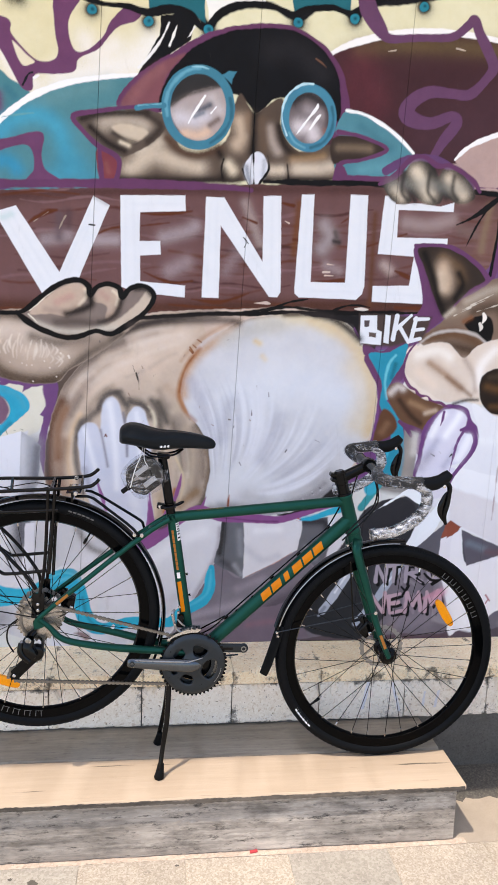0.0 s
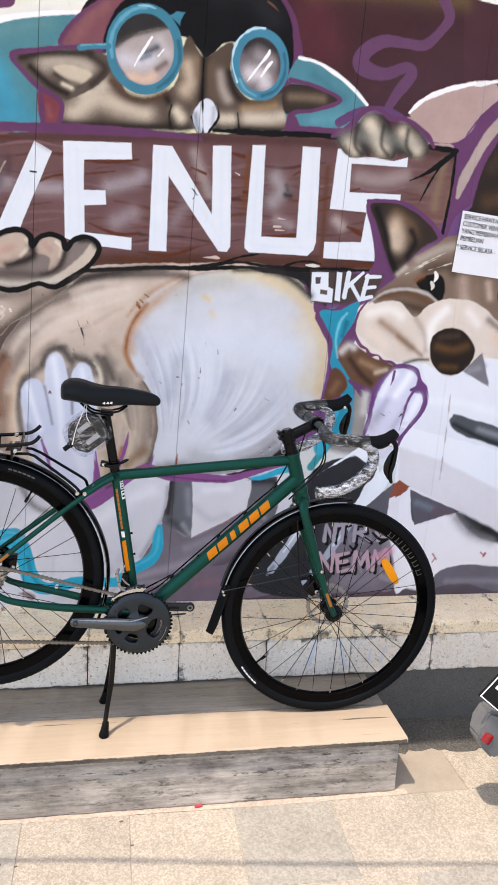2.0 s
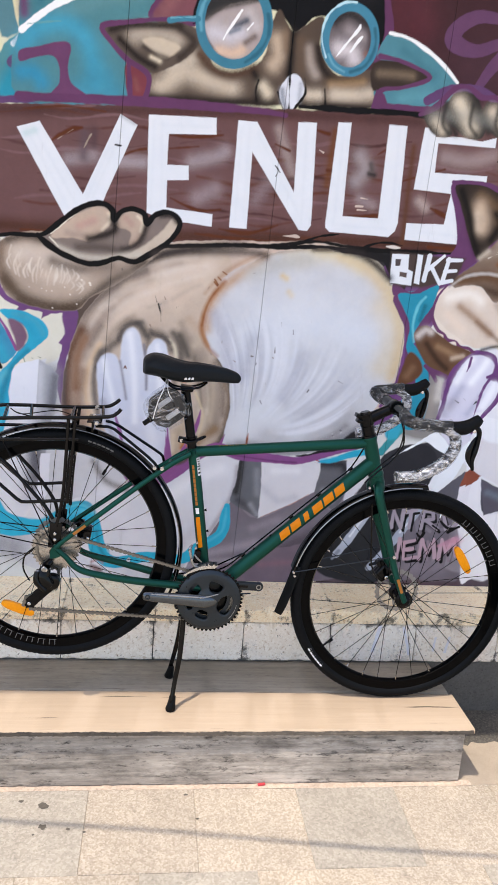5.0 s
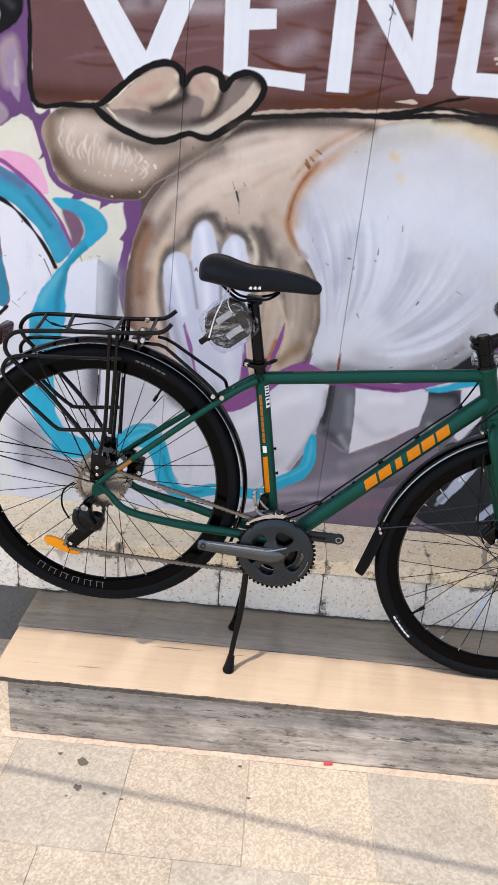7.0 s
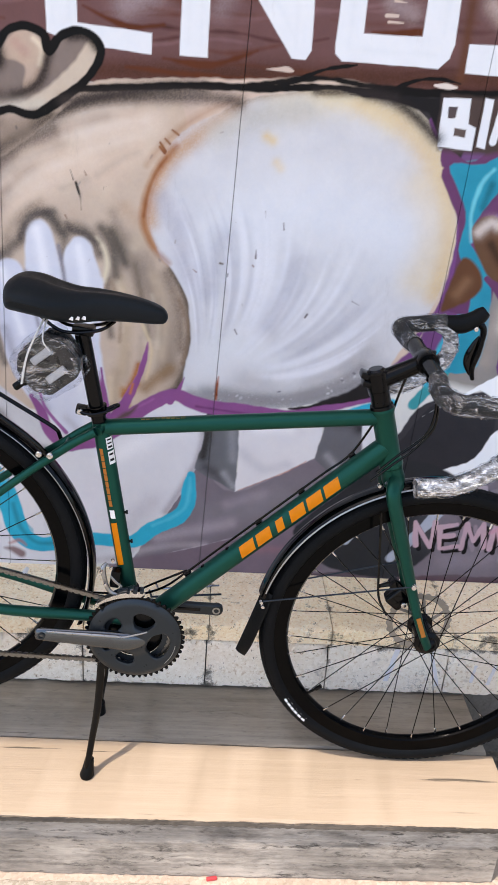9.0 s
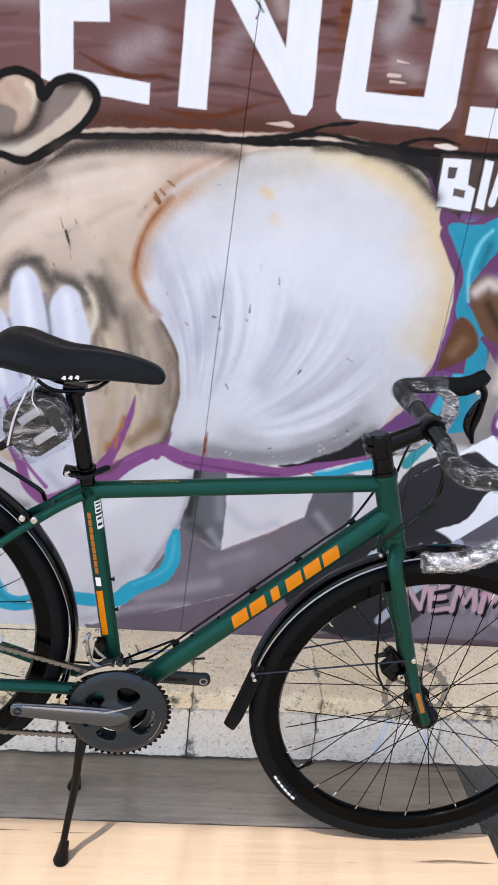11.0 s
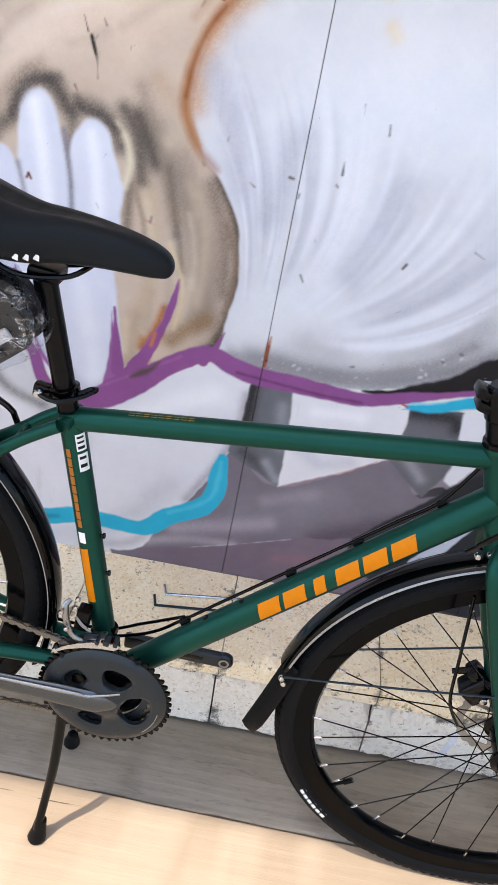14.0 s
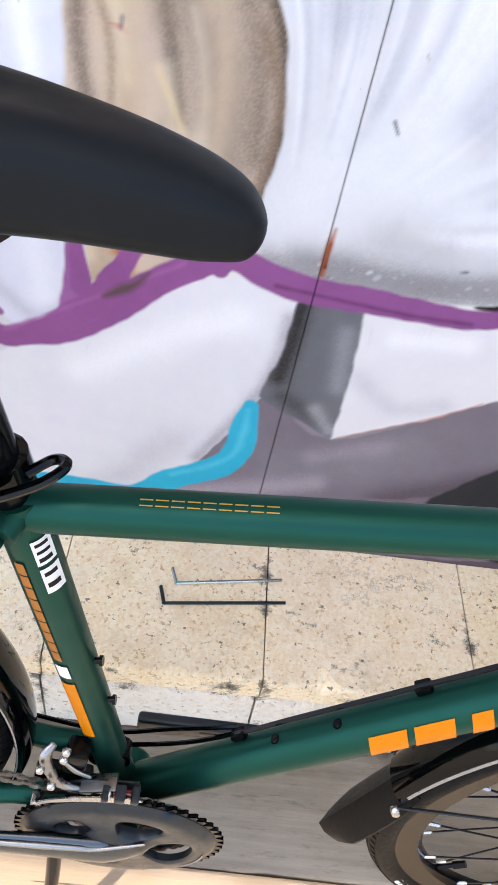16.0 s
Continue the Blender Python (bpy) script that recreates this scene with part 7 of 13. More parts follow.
stroke("3E5A40", 0.0016, [(-0.713, 1.162), (-0.708, 1.161)], soft=0.003)
stroke("3E5A40", 0.0016, [(-0.692, 1.167), (-0.683, 1.164)], soft=0.003)
stroke("4A4A50", 0.0008, [(-0.902, 1.247), (-0.901, 1.244)], soft=0.002)
stroke("4A4A50", 0.0008, [(-0.894, 1.2), (-0.891, 1.198)], soft=0.002)
stroke("4A4A50", 0.0008, [(-0.957, 1.147), (-0.953, 1.147)], soft=0.002)
stroke("4A4A50", 0.0008, [(-0.856, 1.156), (-0.852, 1.153)], soft=0.002)
stroke("4A4A50", 0.0008, [(-0.979, 1.096), (-0.976, 1.094)], soft=0.002)
fill("8A828A", [(-0.247, 0.349), (-0.198, 0.48), (-0.165, 0.41), (-0.091, 0.57), (-0.041, 0.671), (0.014, 0.708), (0.076, 0.686), (0.223, 0.731), (0.335, 0.802), (0.438, 0.768), (0.54, 0.476), (0.165, 0.374), (-0.004, 0.376), (-0.22, 0.373)], soft=0.004, name='low')
fill("3E3B40", [(0.261, 0.491), (0.243, 0.543), (0.264, 0.603), (0.322, 0.649), (0.408, 0.689), (0.477, 0.474), (0.315, 0.445)], soft=0.003)
fill("DAD9DE", [(-0.44, 0.356), (-0.634, 0.307), (-0.594, 0.659), (-0.367, 0.693), (-0.322, 0.723), (-0.272, 0.745), (-0.21, 0.772), (-0.145, 0.832), (-0.103, 0.861), (-0.052, 0.866), (-0, 0.85), (-0.001, 0.807), (-0.01, 0.753), (-0.027, 0.701), (-0.081, 0.609), (-0.139, 0.525), (-0.191, 0.465), (-0.281, 0.414)], soft=0.003, name='pale')
fill("22A0C0", [(-0.885, 0.983), (-0.792, 0.992), (-0.797, 0.936), (-0.809, 0.882), (-0.825, 0.809), (-0.821, 0.736), (-0.824, 0.689), (-0.808, 0.633), (-0.761, 0.608), (-0.689, 0.604), (-0.675, 0.566), (-0.766, 0.565), (-0.818, 0.585), (-0.862, 0.629), (-0.886, 0.685), (-0.893, 0.768), (-0.894, 0.841)], soft=0.004, name='tail')
glow("1F7C94", 0.012, 0.8, [(-0.869, 0.949), (-0.878, 0.806), (-0.868, 0.677), (-0.819, 0.6)], clip='tail')
glow("55BED2", 0.012, 0.6, [(-0.814, 0.953), (-0.838, 0.827), (-0.839, 0.679)], clip='tail')
glow("8A8A92", 0.05, 0.8, [(-0.892, 0.608), (-0.84, 0.524), (-0.767, 0.498)])
glow("77777F", 0.03, 0.7, [(-0.928, 0.615), (-0.921, 0.518)])
glow("5A5A62", 0.03, 0.95, [(-0.698, 0.836), (-0.698, 0.763), (-0.71, 0.684)])
fill("DCDCE4", [(-0.679, 0.838), (-0.647, 0.84), (-0.656, 0.692), (-0.696, 0.632)], smooth=False, soft=0.003)
stroke("33A2BE", 0.026, [(-0.785, 0.602), (-0.714, 0.569), (-0.646, 0.584), (-0.594, 0.624), (-0.551, 0.626)], soft=0.005)
stroke("33A2BE", 0.036, [(-0.684, 0.583), (-0.638, 0.604), (-0.591, 0.638), (-0.558, 0.655), (-0.517, 0.65), (-0.493, 0.594), (-0.483, 0.532), (-0.45, 0.478), (-0.389, 0.461), (-0.349, 0.489), (-0.32, 0.52), (-0.278, 0.509), (-0.206, 0.475), (-0.127, 0.51), (-0.058, 0.561), (-0.036, 0.598), (-0.032, 0.678)], soft=0.005)
stroke("4CBAD2", 0.01, [(-0.591, 0.641), (-0.545, 0.658), (-0.505, 0.631), (-0.487, 0.546), (-0.449, 0.485), (-0.388, 0.465)], soft=0.008)
glow("1F86A0", 0.01, 0.8, [(-0.622, 0.601), (-0.56, 0.64), (-0.514, 0.63)])
glow("1F86A0", 0.008, 0.8, [(-0.468, 0.495), (-0.412, 0.448), (-0.356, 0.467)])
glow("A8652E", 0.008, 0.9, [(-0.167, 0.959), (-0.181, 0.917), (-0.203, 0.879)])
glow("8A6A44", 0.016, 0.7, [(-0.151, 0.901), (-0.126, 0.925), (-0.093, 0.951)])
fill("935E93", [(-0.261, 0.938), (-0.25, 0.872), (-0.246, 0.83), (-0.228, 0.829), (-0.204, 0.876), (-0.172, 0.936), (-0.16, 0.968), (-0.153, 0.966), (-0.171, 0.905), (-0.199, 0.849), (-0.218, 0.814), (-0.164, 0.837), (-0.108, 0.883), (-0.075, 0.888), (-0.114, 0.851), (-0.184, 0.782), (-0.219, 0.768), (-0.254, 0.754), (-0.293, 0.73), (-0.313, 0.73), (-0.282, 0.771), (-0.267, 0.825), (-0.263, 0.879)], soft=0.004)
stroke("2A282C", 0.026, [(0.271, 0.873), (0.353, 0.913), (0.405, 0.957)], soft=0.006)
stroke("935E93", 0.008, [(-0.436, 0.985), (-0.411, 0.903), (-0.392, 0.837), (-0.345, 0.775)], soft=0.003)
stroke("C9A898", 0.0018, [(-0.213, 1.107), (-0.196, 1.102)], soft=0.004)
stroke("C9A898", 0.0018, [(-0.243, 1.108), (-0.235, 1.108)], soft=0.004)
fill("6A4874", [(0.647, 1.83), (0.769, 1.83), (0.903, 1.746), (0.964, 1.939), (1.005, 2.107), (1.26, 2.24), (1.339, 1.738), (1.007, 1.598), (0.795, 1.585), (0.686, 1.423), (0.522, 1.415), (0.588, 1.592), (0.711, 1.6)], soft=0.004)
fill("A98F90", [(0.974, 1.855), (0.95, 1.919), (0.957, 1.993), (1.006, 2.098), (1.101, 2.17), (1.158, 2.066), (1.063, 1.984), (1.006, 1.858)], soft=0.005)
fill("2E2524", [(1.028, 1.85), (0.997, 1.923), (1.028, 2.009), (1.151, 2.111), (1.274, 2.151), (1.339, 1.738), (1.046, 1.794)], soft=0.006)
glow("4A3428", 0.04, 0.8, [(1.097, 1.893), (1.174, 1.956)])
stroke("6A4874", 0.012, [(0.668, 1.822), (0.687, 1.731), (0.727, 1.639), (0.764, 1.564)], soft=0.003)
fill("7F6A5C", [(0.775, 1.584), (0.85, 1.666), (0.969, 1.732), (1.339, 1.738), (1.436, 1.121), (1.047, 1.277), (0.686, 1.423), (0.72, 1.503)], soft=0.006, name='headR')
fill("151213", [(1.151, 1.537), (1.19, 1.569), (1.3, 1.556), (1.312, 1.475), (1.175, 1.488)], soft=0.006)
fill("E3D6C8", [(0.628, 1.42), (0.65, 1.48), (0.741, 1.504), (0.807, 1.479), (0.855, 1.432), (0.903, 1.474), (0.996, 1.509), (1.109, 1.485), (1.209, 1.408), (1.34, 1.289), (1.366, 1.119), (1.164, 1.24), (0.959, 1.274), (0.826, 1.299), (0.699, 1.294), (0.64, 1.362)], soft=0.005, name='snout')
glow("D2B8A2", 0.00407175, 0.442413, [(1.165, 1.336), (1.187, 1.32), (1.233, 1.316)], clip='snout')
fill("E0E0E6", [(0.828, 1.285), (0.961, 1.264), (1.051, 1.246), (1.443, 1.077), (1.522, 0.576), (1.066, 0.761), (0.852, 0.847), (0.73, 0.975), (0.821, 1.145)], soft=0.004, name='slab')
stroke("35969E", 0.026, [(0.508, 1.442), (0.579, 1.452), (0.574, 1.378), (0.62, 1.309), (0.64, 1.228), (0.631, 1.166), (0.605, 1.042), (0.509, 0.895)], soft=0.005)
stroke("74467C", 0.013, [(0.45, 1.538), (0.515, 1.434), (0.55, 1.321), (0.552, 1.22), (0.529, 1.128), (0.487, 1.062)], soft=0.004)
stroke("2FA6C0", 0.05, [(0.6, 1.114), (0.538, 0.968)], soft=0.008)
fill("D6D4E0", [(0.705, 1.141), (0.729, 1.204), (0.789, 1.247), (0.829, 1.269), (0.879, 1.25), (0.901, 1.168), (0.925, 1.159), (0.917, 1.106), (0.887, 1.042), (0.841, 0.955), (0.756, 0.932), (0.704, 1.016)], soft=0.005, name='paw')
stroke("74487C", 0.013, [(0.709, 1.1), (0.712, 1.162), (0.748, 1.225), (0.808, 1.272), (0.869, 1.26), (0.89, 1.189), (0.921, 1.148), (0.904, 1.084), (0.838, 0.987)], soft=0.003)
fill("3C3E42", [(1.023, 1.077), (1.048, 1.093), (1.143, 1.059), (1.457, 0.989), (1.475, 0.877), (1.275, 0.941), (1.078, 1.031)], soft=0.01)
glow("8A8C92", 0.02, 0.7, [(1.146, 1.037), (1.29, 0.997)])
stroke("C4C4CA", 0.005, [(0.839, 0.977), (1.05, 0.894), (1.294, 0.807), (1.5, 0.716)], soft=0.02)
fill("3A393E", [(0.485, 0.822), (0.532, 0.897), (0.626, 0.93), (0.734, 0.932), (0.79, 0.803), (0.755, 0.715), (0.678, 0.581), (0.553, 0.492), (0.358, 0.495), (0.391, 0.649)], soft=0.004)
fill("EFF3F7", [(0.401, 0.494), (0.52, 0.649), (0.742, 0.846), (0.841, 0.955), (0.79, 0.803), (0.668, 0.693), (0.424, 0.472)], soft=0.004)
fill("2E2E33", [(0.506, 0.822), (0.564, 0.904), (0.669, 0.931), (0.722, 0.867), (0.684, 0.759), (0.58, 0.703), (0.46, 0.583), (0.412, 0.649)], soft=0.004)
fill("F1F5F9", [(0.535, 0.865), (0.707, 0.985), (0.756, 0.932), (0.788, 0.825), (0.717, 0.759), (0.76, 0.89), (0.668, 0.942), (0.565, 0.887)], smooth=False, soft=0.003)
fill("F1F5F9", [(0.356, 0.528), (0.497, 0.66), (0.551, 0.66), (0.38, 0.495)], smooth=False, soft=0.003)
fill("5E5C64", [(0.668, 0.693), (0.831, 0.836), (0.889, 0.815), (1.023, 0.738), (1.095, 0.716), (0.876, 0.625), (0.921, 0.418), (0.605, 0.401), (0.407, 0.404), (0.503, 0.582)], smooth=False, soft=0.004)
fill("94503E", [(0.836, 0.836), (0.889, 0.821), (0.871, 0.782), (0.819, 0.781)], smooth=False, soft=0.003)
fill("EAE7EC", [(0.82, 0.777), (0.892, 0.808), (0.922, 0.659), (0.921, 0.418), (0.806, 0.42), (0.808, 0.626)], smooth=False, soft=0.003)
fill("4A4A52", [(0.892, 0.815), (1.094, 0.72), (0.993, 0.704), (0.923, 0.67)], smooth=False, soft=0.004)
fill("E4E3E8", [(0.922, 0.406), (0.91, 0.625), (0.96, 0.693), (1.071, 0.72), (1.193, 0.682), (1.519, 0.599), (1.541, 0.456), (1.216, 0.507), (1.076, 0.486), (1.014, 0.416)], soft=0.004)
fill("4A4B50", [(1.071, 0.727), (1.532, 0.516), (1.519, 0.599), (1.323, 0.6), (1.248, 0.624)], smooth=False, soft=0.008)
fill("736E78", [(1.001, 0.428), (1.053, 0.486), (1.144, 0.508), (1.291, 0.488), (1.534, 0.504), (1.56, 0.333), (0.929, 0.347)], soft=0.005)
fill("57525B", [(0.905, 0.348), (1.013, 0.428), (1.131, 0.426), (1.279, 0.4), (1.549, 0.407), (1.564, 0.309), (0.908, 0.324)], soft=0.005)
fill("5C4F56", [(0.049, 0.378), (0.423, 0.494), (0.598, 0.492), (0.802, 0.455), (0.921, 0.418), (1.068, 0.356), (0.93, 0.335), (0.05, 0.356)], soft=0.01)
glow("7E7680", 0.02, 0.7, [(0.553, 0.492), (0.781, 0.443)])
stroke("BDB8C0", 0.011, [(0.574, 0.604), (0.571, 0.675), (0.616, 0.608), (0.612, 0.682)], soft=0.003, smooth=False)
stroke("BDB8C0", 0.011, [(0.64, 0.679), (0.643, 0.608)], soft=0.003, smooth=False)
stroke("BDB8C0", 0.011, [(0.679, 0.604), (0.669, 0.672), (0.716, 0.675), (0.716, 0.645), (0.677, 0.636), (0.731, 0.602)], soft=0.003, smooth=False)
stroke("BDB8C0", 0.011, [(0.798, 0.675), (0.753, 0.668), (0.762, 0.608), (0.81, 0.616)], soft=0.003, smooth=False)
stroke("BDB8C0", 0.011, [(0.759, 0.639), (0.793, 0.645)], soft=0.003, smooth=False)
stroke("E6C6D4", 0.01, [(0.556, 0.569), (0.592, 0.489), (0.614, 0.562)], soft=0.003, smooth=False)
stroke("E6C6D4", 0.01, [(0.67, 0.561), (0.633, 0.554), (0.641, 0.488), (0.684, 0.496)], soft=0.003, smooth=False)
stroke("E6C6D4", 0.01, [(0.638, 0.523), (0.669, 0.528)], soft=0.003, smooth=False)
stroke("E6C6D4", 0.01, [(0.699, 0.487), (0.692, 0.558), (0.733, 0.488), (0.728, 0.561)], soft=0.003, smooth=False)
stroke("E6C6D4", 0.01, [(0.756, 0.487), (0.752, 0.553), (0.779, 0.507), (0.794, 0.56), (0.817, 0.486)], soft=0.003, smooth=False)
stroke("E6C6D4", 0.01, [(0.828, 0.486), (0.837, 0.56), (0.872, 0.485)], soft=0.003, smooth=False)
stroke("121012", 0.007, [(0.673, 0.588), (0.689, 0.568)], soft=0.003)
stroke("121012", 0.007, [(0.684, 0.591), (0.675, 0.565)], soft=0.003)
stroke("121012", 0.007, [(0.609, 0.483), (0.612, 0.547)], soft=0.003)
stroke("121012", 0.007, [(0.746, 0.481), (0.742, 0.551)], soft=0.003)
stroke("121012", 0.007, [(0.79, 0.477), (0.781, 0.501)], soft=0.003)
stroke("121012", 0.007, [(0.654, 0.482), (0.691, 0.487)], soft=0.003)
stroke("121012", 0.007, [(0.824, 0.477), (0.833, 0.545)], soft=0.003)
fill("F1F5F9", [(0.433, 0.556), (0.482, 0.64), (0.502, 0.651), (0.448, 0.549)], smooth=False, soft=0.003)
stroke("F2F3F5", 0.013, [(0.47, 1.575), (0.477, 1.486)], soft=0.002, smooth=False)
stroke("F2F3F5", 0.013, [(0.47, 1.575), (0.509, 1.574), (0.516, 1.54), (0.474, 1.534)], soft=0.002, smooth=False)
stroke("F2F3F5", 0.013, [(0.474, 1.532), (0.518, 1.534), (0.524, 1.493), (0.477, 1.486)], soft=0.002, smooth=False)
stroke("6A625E", 0.000757262, [(-0.2, 0.396), (-0.197, 0.398)], soft=0.003)
stroke("4A4644", 0.000595776, [(-0.235, 0.342), (-0.234, 0.341)], soft=0.003)
stroke("6A625E", 0.000824686, [(-0.076, 0.29), (-0.067, 0.295)], soft=0.003)
stroke("6A625E", 0.000528101, [(-0.008, 0.333), (-0.001, 0.328)], soft=0.003)
stroke("9A928E", 0.00047161, [(0.008, 1.487), (0.002, 1.485)], soft=0.003)
stroke("9A928E", 0.000649156, [(-0.121, 1.208), (-0.124, 1.212)], soft=0.003)
stroke("6A625E", 0.000840134, [(-0.234, 1.447), (-0.232, 1.449)], soft=0.003)
stroke("9A928E", 0.000575373, [(-0.142, 1.431), (-0.146, 1.424)], soft=0.003)
stroke("7A5A4A", 0.000646938, [(0.092, 1.208), (0.089, 1.211)], soft=0.003)
stroke("6A625E", 0.000814364, [(0.072, 1.117), (0.07, 1.122)], soft=0.003)
stroke("9A928E", 0.000554515, [(-0.087, 1.256), (-0.088, 1.25)], soft=0.003)
stroke("6A625E", 0.000784607, [(-0.427, 1.466), (-0.428, 1.47)], soft=0.003)
stroke("6A625E", 0.00062324, [(0.015, 1.211), (0.022, 1.21)], soft=0.003)
stroke("7A5A4A", 0.000499025, [(-0.046, 1.194), (-0.038, 1.188)], soft=0.003)
stroke("7A5A4A", 0.000757085, [(-0.257, 1.203), (-0.255, 1.211)], soft=0.003)
stroke("7A5A4A", 0.000650208, [(-0.287, 1.39), (-0.283, 1.382)], soft=0.003)
stroke("6A625E", 0.000443605, [(-0.293, 1.122), (-0.289, 1.114)], soft=0.003)
stroke("7A5A4A", 0.000843663, [(-0.099, 1.527), (-0.102, 1.535)], soft=0.003)
stroke("9A928E", 0.000631854, [(-0.118, 1.264), (-0.117, 1.261)], soft=0.003)
stroke("7A5A4A", 0.000862115, [(-0.283, 1.195), (-0.279, 1.202)], soft=0.003)
stroke("9A928E", 0.000668478, [(-0.297, 1.366), (-0.301, 1.36)], soft=0.003)
stroke("9A928E", 0.00065236, [(-0.202, 1.104), (-0.2, 1.114)], soft=0.003)
stroke("6A625E", 0.000509147, [(-0.245, 1.36), (-0.247, 1.353)], soft=0.003)
stroke("7A5A4A", 0.000744686, [(-0.331, 1.295), (-0.327, 1.288)], soft=0.003)


# outlines of the board
ribbon("0D0B0B", [(-0.864, 2.045, 0.012), (-0.862, 1.924, 0.011), (-0.859, 1.752, 0.01), (-0.858, 1.56, 0.014), (-0.768, 1.554, 0.012), (-0.70, 1.553, 0.012)], soft=0.003)
ribbon("63395C", [(-0.756, 1.961, 0.0274), (-0.636, 1.967, 0.0256), (-0.44, 1.978, 0.0292), (-0.295, 1.984, 0.0311), (-0.129, 1.987, 0.0256), (-0.016, 1.988, 0.0201), (0.069, 1.983, 0.0128)], soft=0.004)
ribbon("0D0B0B", [(0.112, 2.012, 0.0096), (0.211, 2.016, 0.0193), (0.307, 2.018, 0.0193), (0.444, 2.025, 0.0174), (0.553, 2.023, 0.0154)], soft=0.003)
ribbon("0D0B0B", [(-0.309, 1.549, 0.0158), (-0.196, 1.56, 0.0138), (-0.063, 1.572, 0.0138), (0.092, 1.577, 0.0158), (0.229, 1.588, 0.0119), (0.309, 1.584, 0.0158), (0.429, 1.59, 0.0178), (0.591, 1.596, 0.0119), (0.714, 1.6, 0.0059)], soft=0.003)
ribbon("0D0B0B", [(0.092, 1.575, 0.0079), (0.15, 1.593, 0.0079), (0.208, 1.619, 0.0079), (0.277, 1.633, 0.004)], soft=0.002)
ribbon("0D0B0B", [(0.358, 1.592, 0.0061), (0.407, 1.613, 0.0081), (0.457, 1.618, 0.0061), (0.498, 1.612, 0.0041)], soft=0.002)
ribbon("D8CFC8", [(0.446, 1.606, 0.004), (0.468, 1.605, 0.01), (0.492, 1.604, 0.004)], soft=0.002)
# capitals
fill("DFE3E9", [(-0.762, 1.873), (-0.694, 1.896), (-0.532, 1.652), (-0.586, 1.604), (-0.61, 1.612)], smooth=False, soft=0.0022, name="cap", rough=0.25)
fill("DFE3E9", [(-0.449, 1.938), (-0.396, 1.911), (-0.486, 1.698), (-0.499, 1.661), (-0.546, 1.65), (-0.573, 1.658)], smooth=False, soft=0.0022, name='cap', rough=0.25)
fill("DFE3E9", [(-0.362, 1.945), (-0.15, 1.955), (-0.147, 1.905), (-0.297, 1.894), (-0.298, 1.802), (-0.23, 1.805), (-0.227, 1.761), (-0.296, 1.755), (-0.295, 1.672), (-0.145, 1.663), (-0.146, 1.624), (-0.269, 1.632), (-0.291, 1.663), (-0.338, 1.645), (-0.357, 1.651)], smooth=False, soft=0.0022, name='cap', rough=0.25)
fill("DFE3E9", [(-0.081, 1.954), (-0.021, 1.955), (0.115, 1.752), (0.111, 1.967), (0.171, 1.97), (0.181, 1.653), (0.17, 1.635), (0.141, 1.636), (-0.03, 1.864), (-0.031, 1.626), (-0.089, 1.626)], smooth=False, soft=0.0022, name='cap', rough=0.25)
fill("DFE3E9", [(0.241, 1.978), (0.284, 1.98), (0.284, 1.691), (0.405, 1.693), (0.409, 1.986), (0.47, 1.987), (0.474, 1.683), (0.467, 1.657), (0.446, 1.637), (0.245, 1.638), (0.23, 1.651), (0.228, 1.67)], smooth=False, soft=0.0022, name='cap', rough=0.25)
fill("DFE3E9", [(0.529, 1.989), (0.555, 1.99), (0.57, 1.963), (0.646, 1.97), (0.727, 1.963), (0.777, 1.979), (0.776, 1.947), (0.58, 1.945), (0.58, 1.853), (0.762, 1.857), (0.762, 1.836), (0.646, 1.827), (0.662, 1.801), (0.685, 1.706), (0.713, 1.643), (0.705, 1.631), (0.503, 1.632), (0.504, 1.686), (0.633, 1.692), (0.645, 1.791), (0.515, 1.795)], smooth=False, soft=0.0022, name='cap', rough=0.25)
stroke("D3D9E0", 0.0058, [(-0.709, 1.87), (-0.577, 1.658)], soft=0.012, clip='cap', amount=0.35)
stroke("D3D9E0", 0.0058, [(-0.726, 1.857), (-0.604, 1.647)], soft=0.012, clip='cap', amount=0.35)
stroke("D3D9E0", 0.0058, [(-0.436, 1.907), (-0.535, 1.668)], soft=0.012, clip='cap', amount=0.35)
stroke("D3D9E0", 0.0058, [(-0.458, 1.893), (-0.546, 1.677)], soft=0.012, clip='cap', amount=0.35)
stroke("D3D9E0", 0.006, [(-0.345, 1.929), (-0.344, 1.667)], soft=0.012, clip='cap', amount=0.35)
stroke("D3D9E0", 0.0059, [(-0.32, 1.931), (-0.31, 1.677)], soft=0.012, clip='cap', amount=0.35)
stroke("D3D9E0", 0.006, [(-0.331, 1.918), (-0.165, 1.926)], soft=0.012, clip='cap', amount=0.35)
stroke("D3D9E0", 0.0061, [(-0.068, 1.934), (-0.072, 1.649)], soft=0.012, clip='cap', amount=0.35)
stroke("D3D9E0", 0.0062, [(-0.043, 1.936), (-0.045, 1.65)], soft=0.012, clip='cap', amount=0.35)
stroke("D3D9E0", 0.0062, [(-0.014, 1.919), (0.148, 1.667)], soft=0.012, clip='cap', amount=0.35)
stroke("D3D9E0", 0.0062, [(0.141, 1.952), (0.148, 1.657)], soft=0.012, clip='cap', amount=0.35)
stroke("D3D9E0", 0.0063, [(0.262, 1.96), (0.256, 1.661)], soft=0.012, clip='cap', amount=0.35)
stroke("D3D9E0", 0.0064, [(0.447, 1.97), (0.449, 1.697)], soft=0.012, clip='cap', amount=0.35)
stroke("D3D9E0", 0.0064, [(0.265, 1.661), (0.435, 1.662)], soft=0.012, clip='cap', amount=0.35)
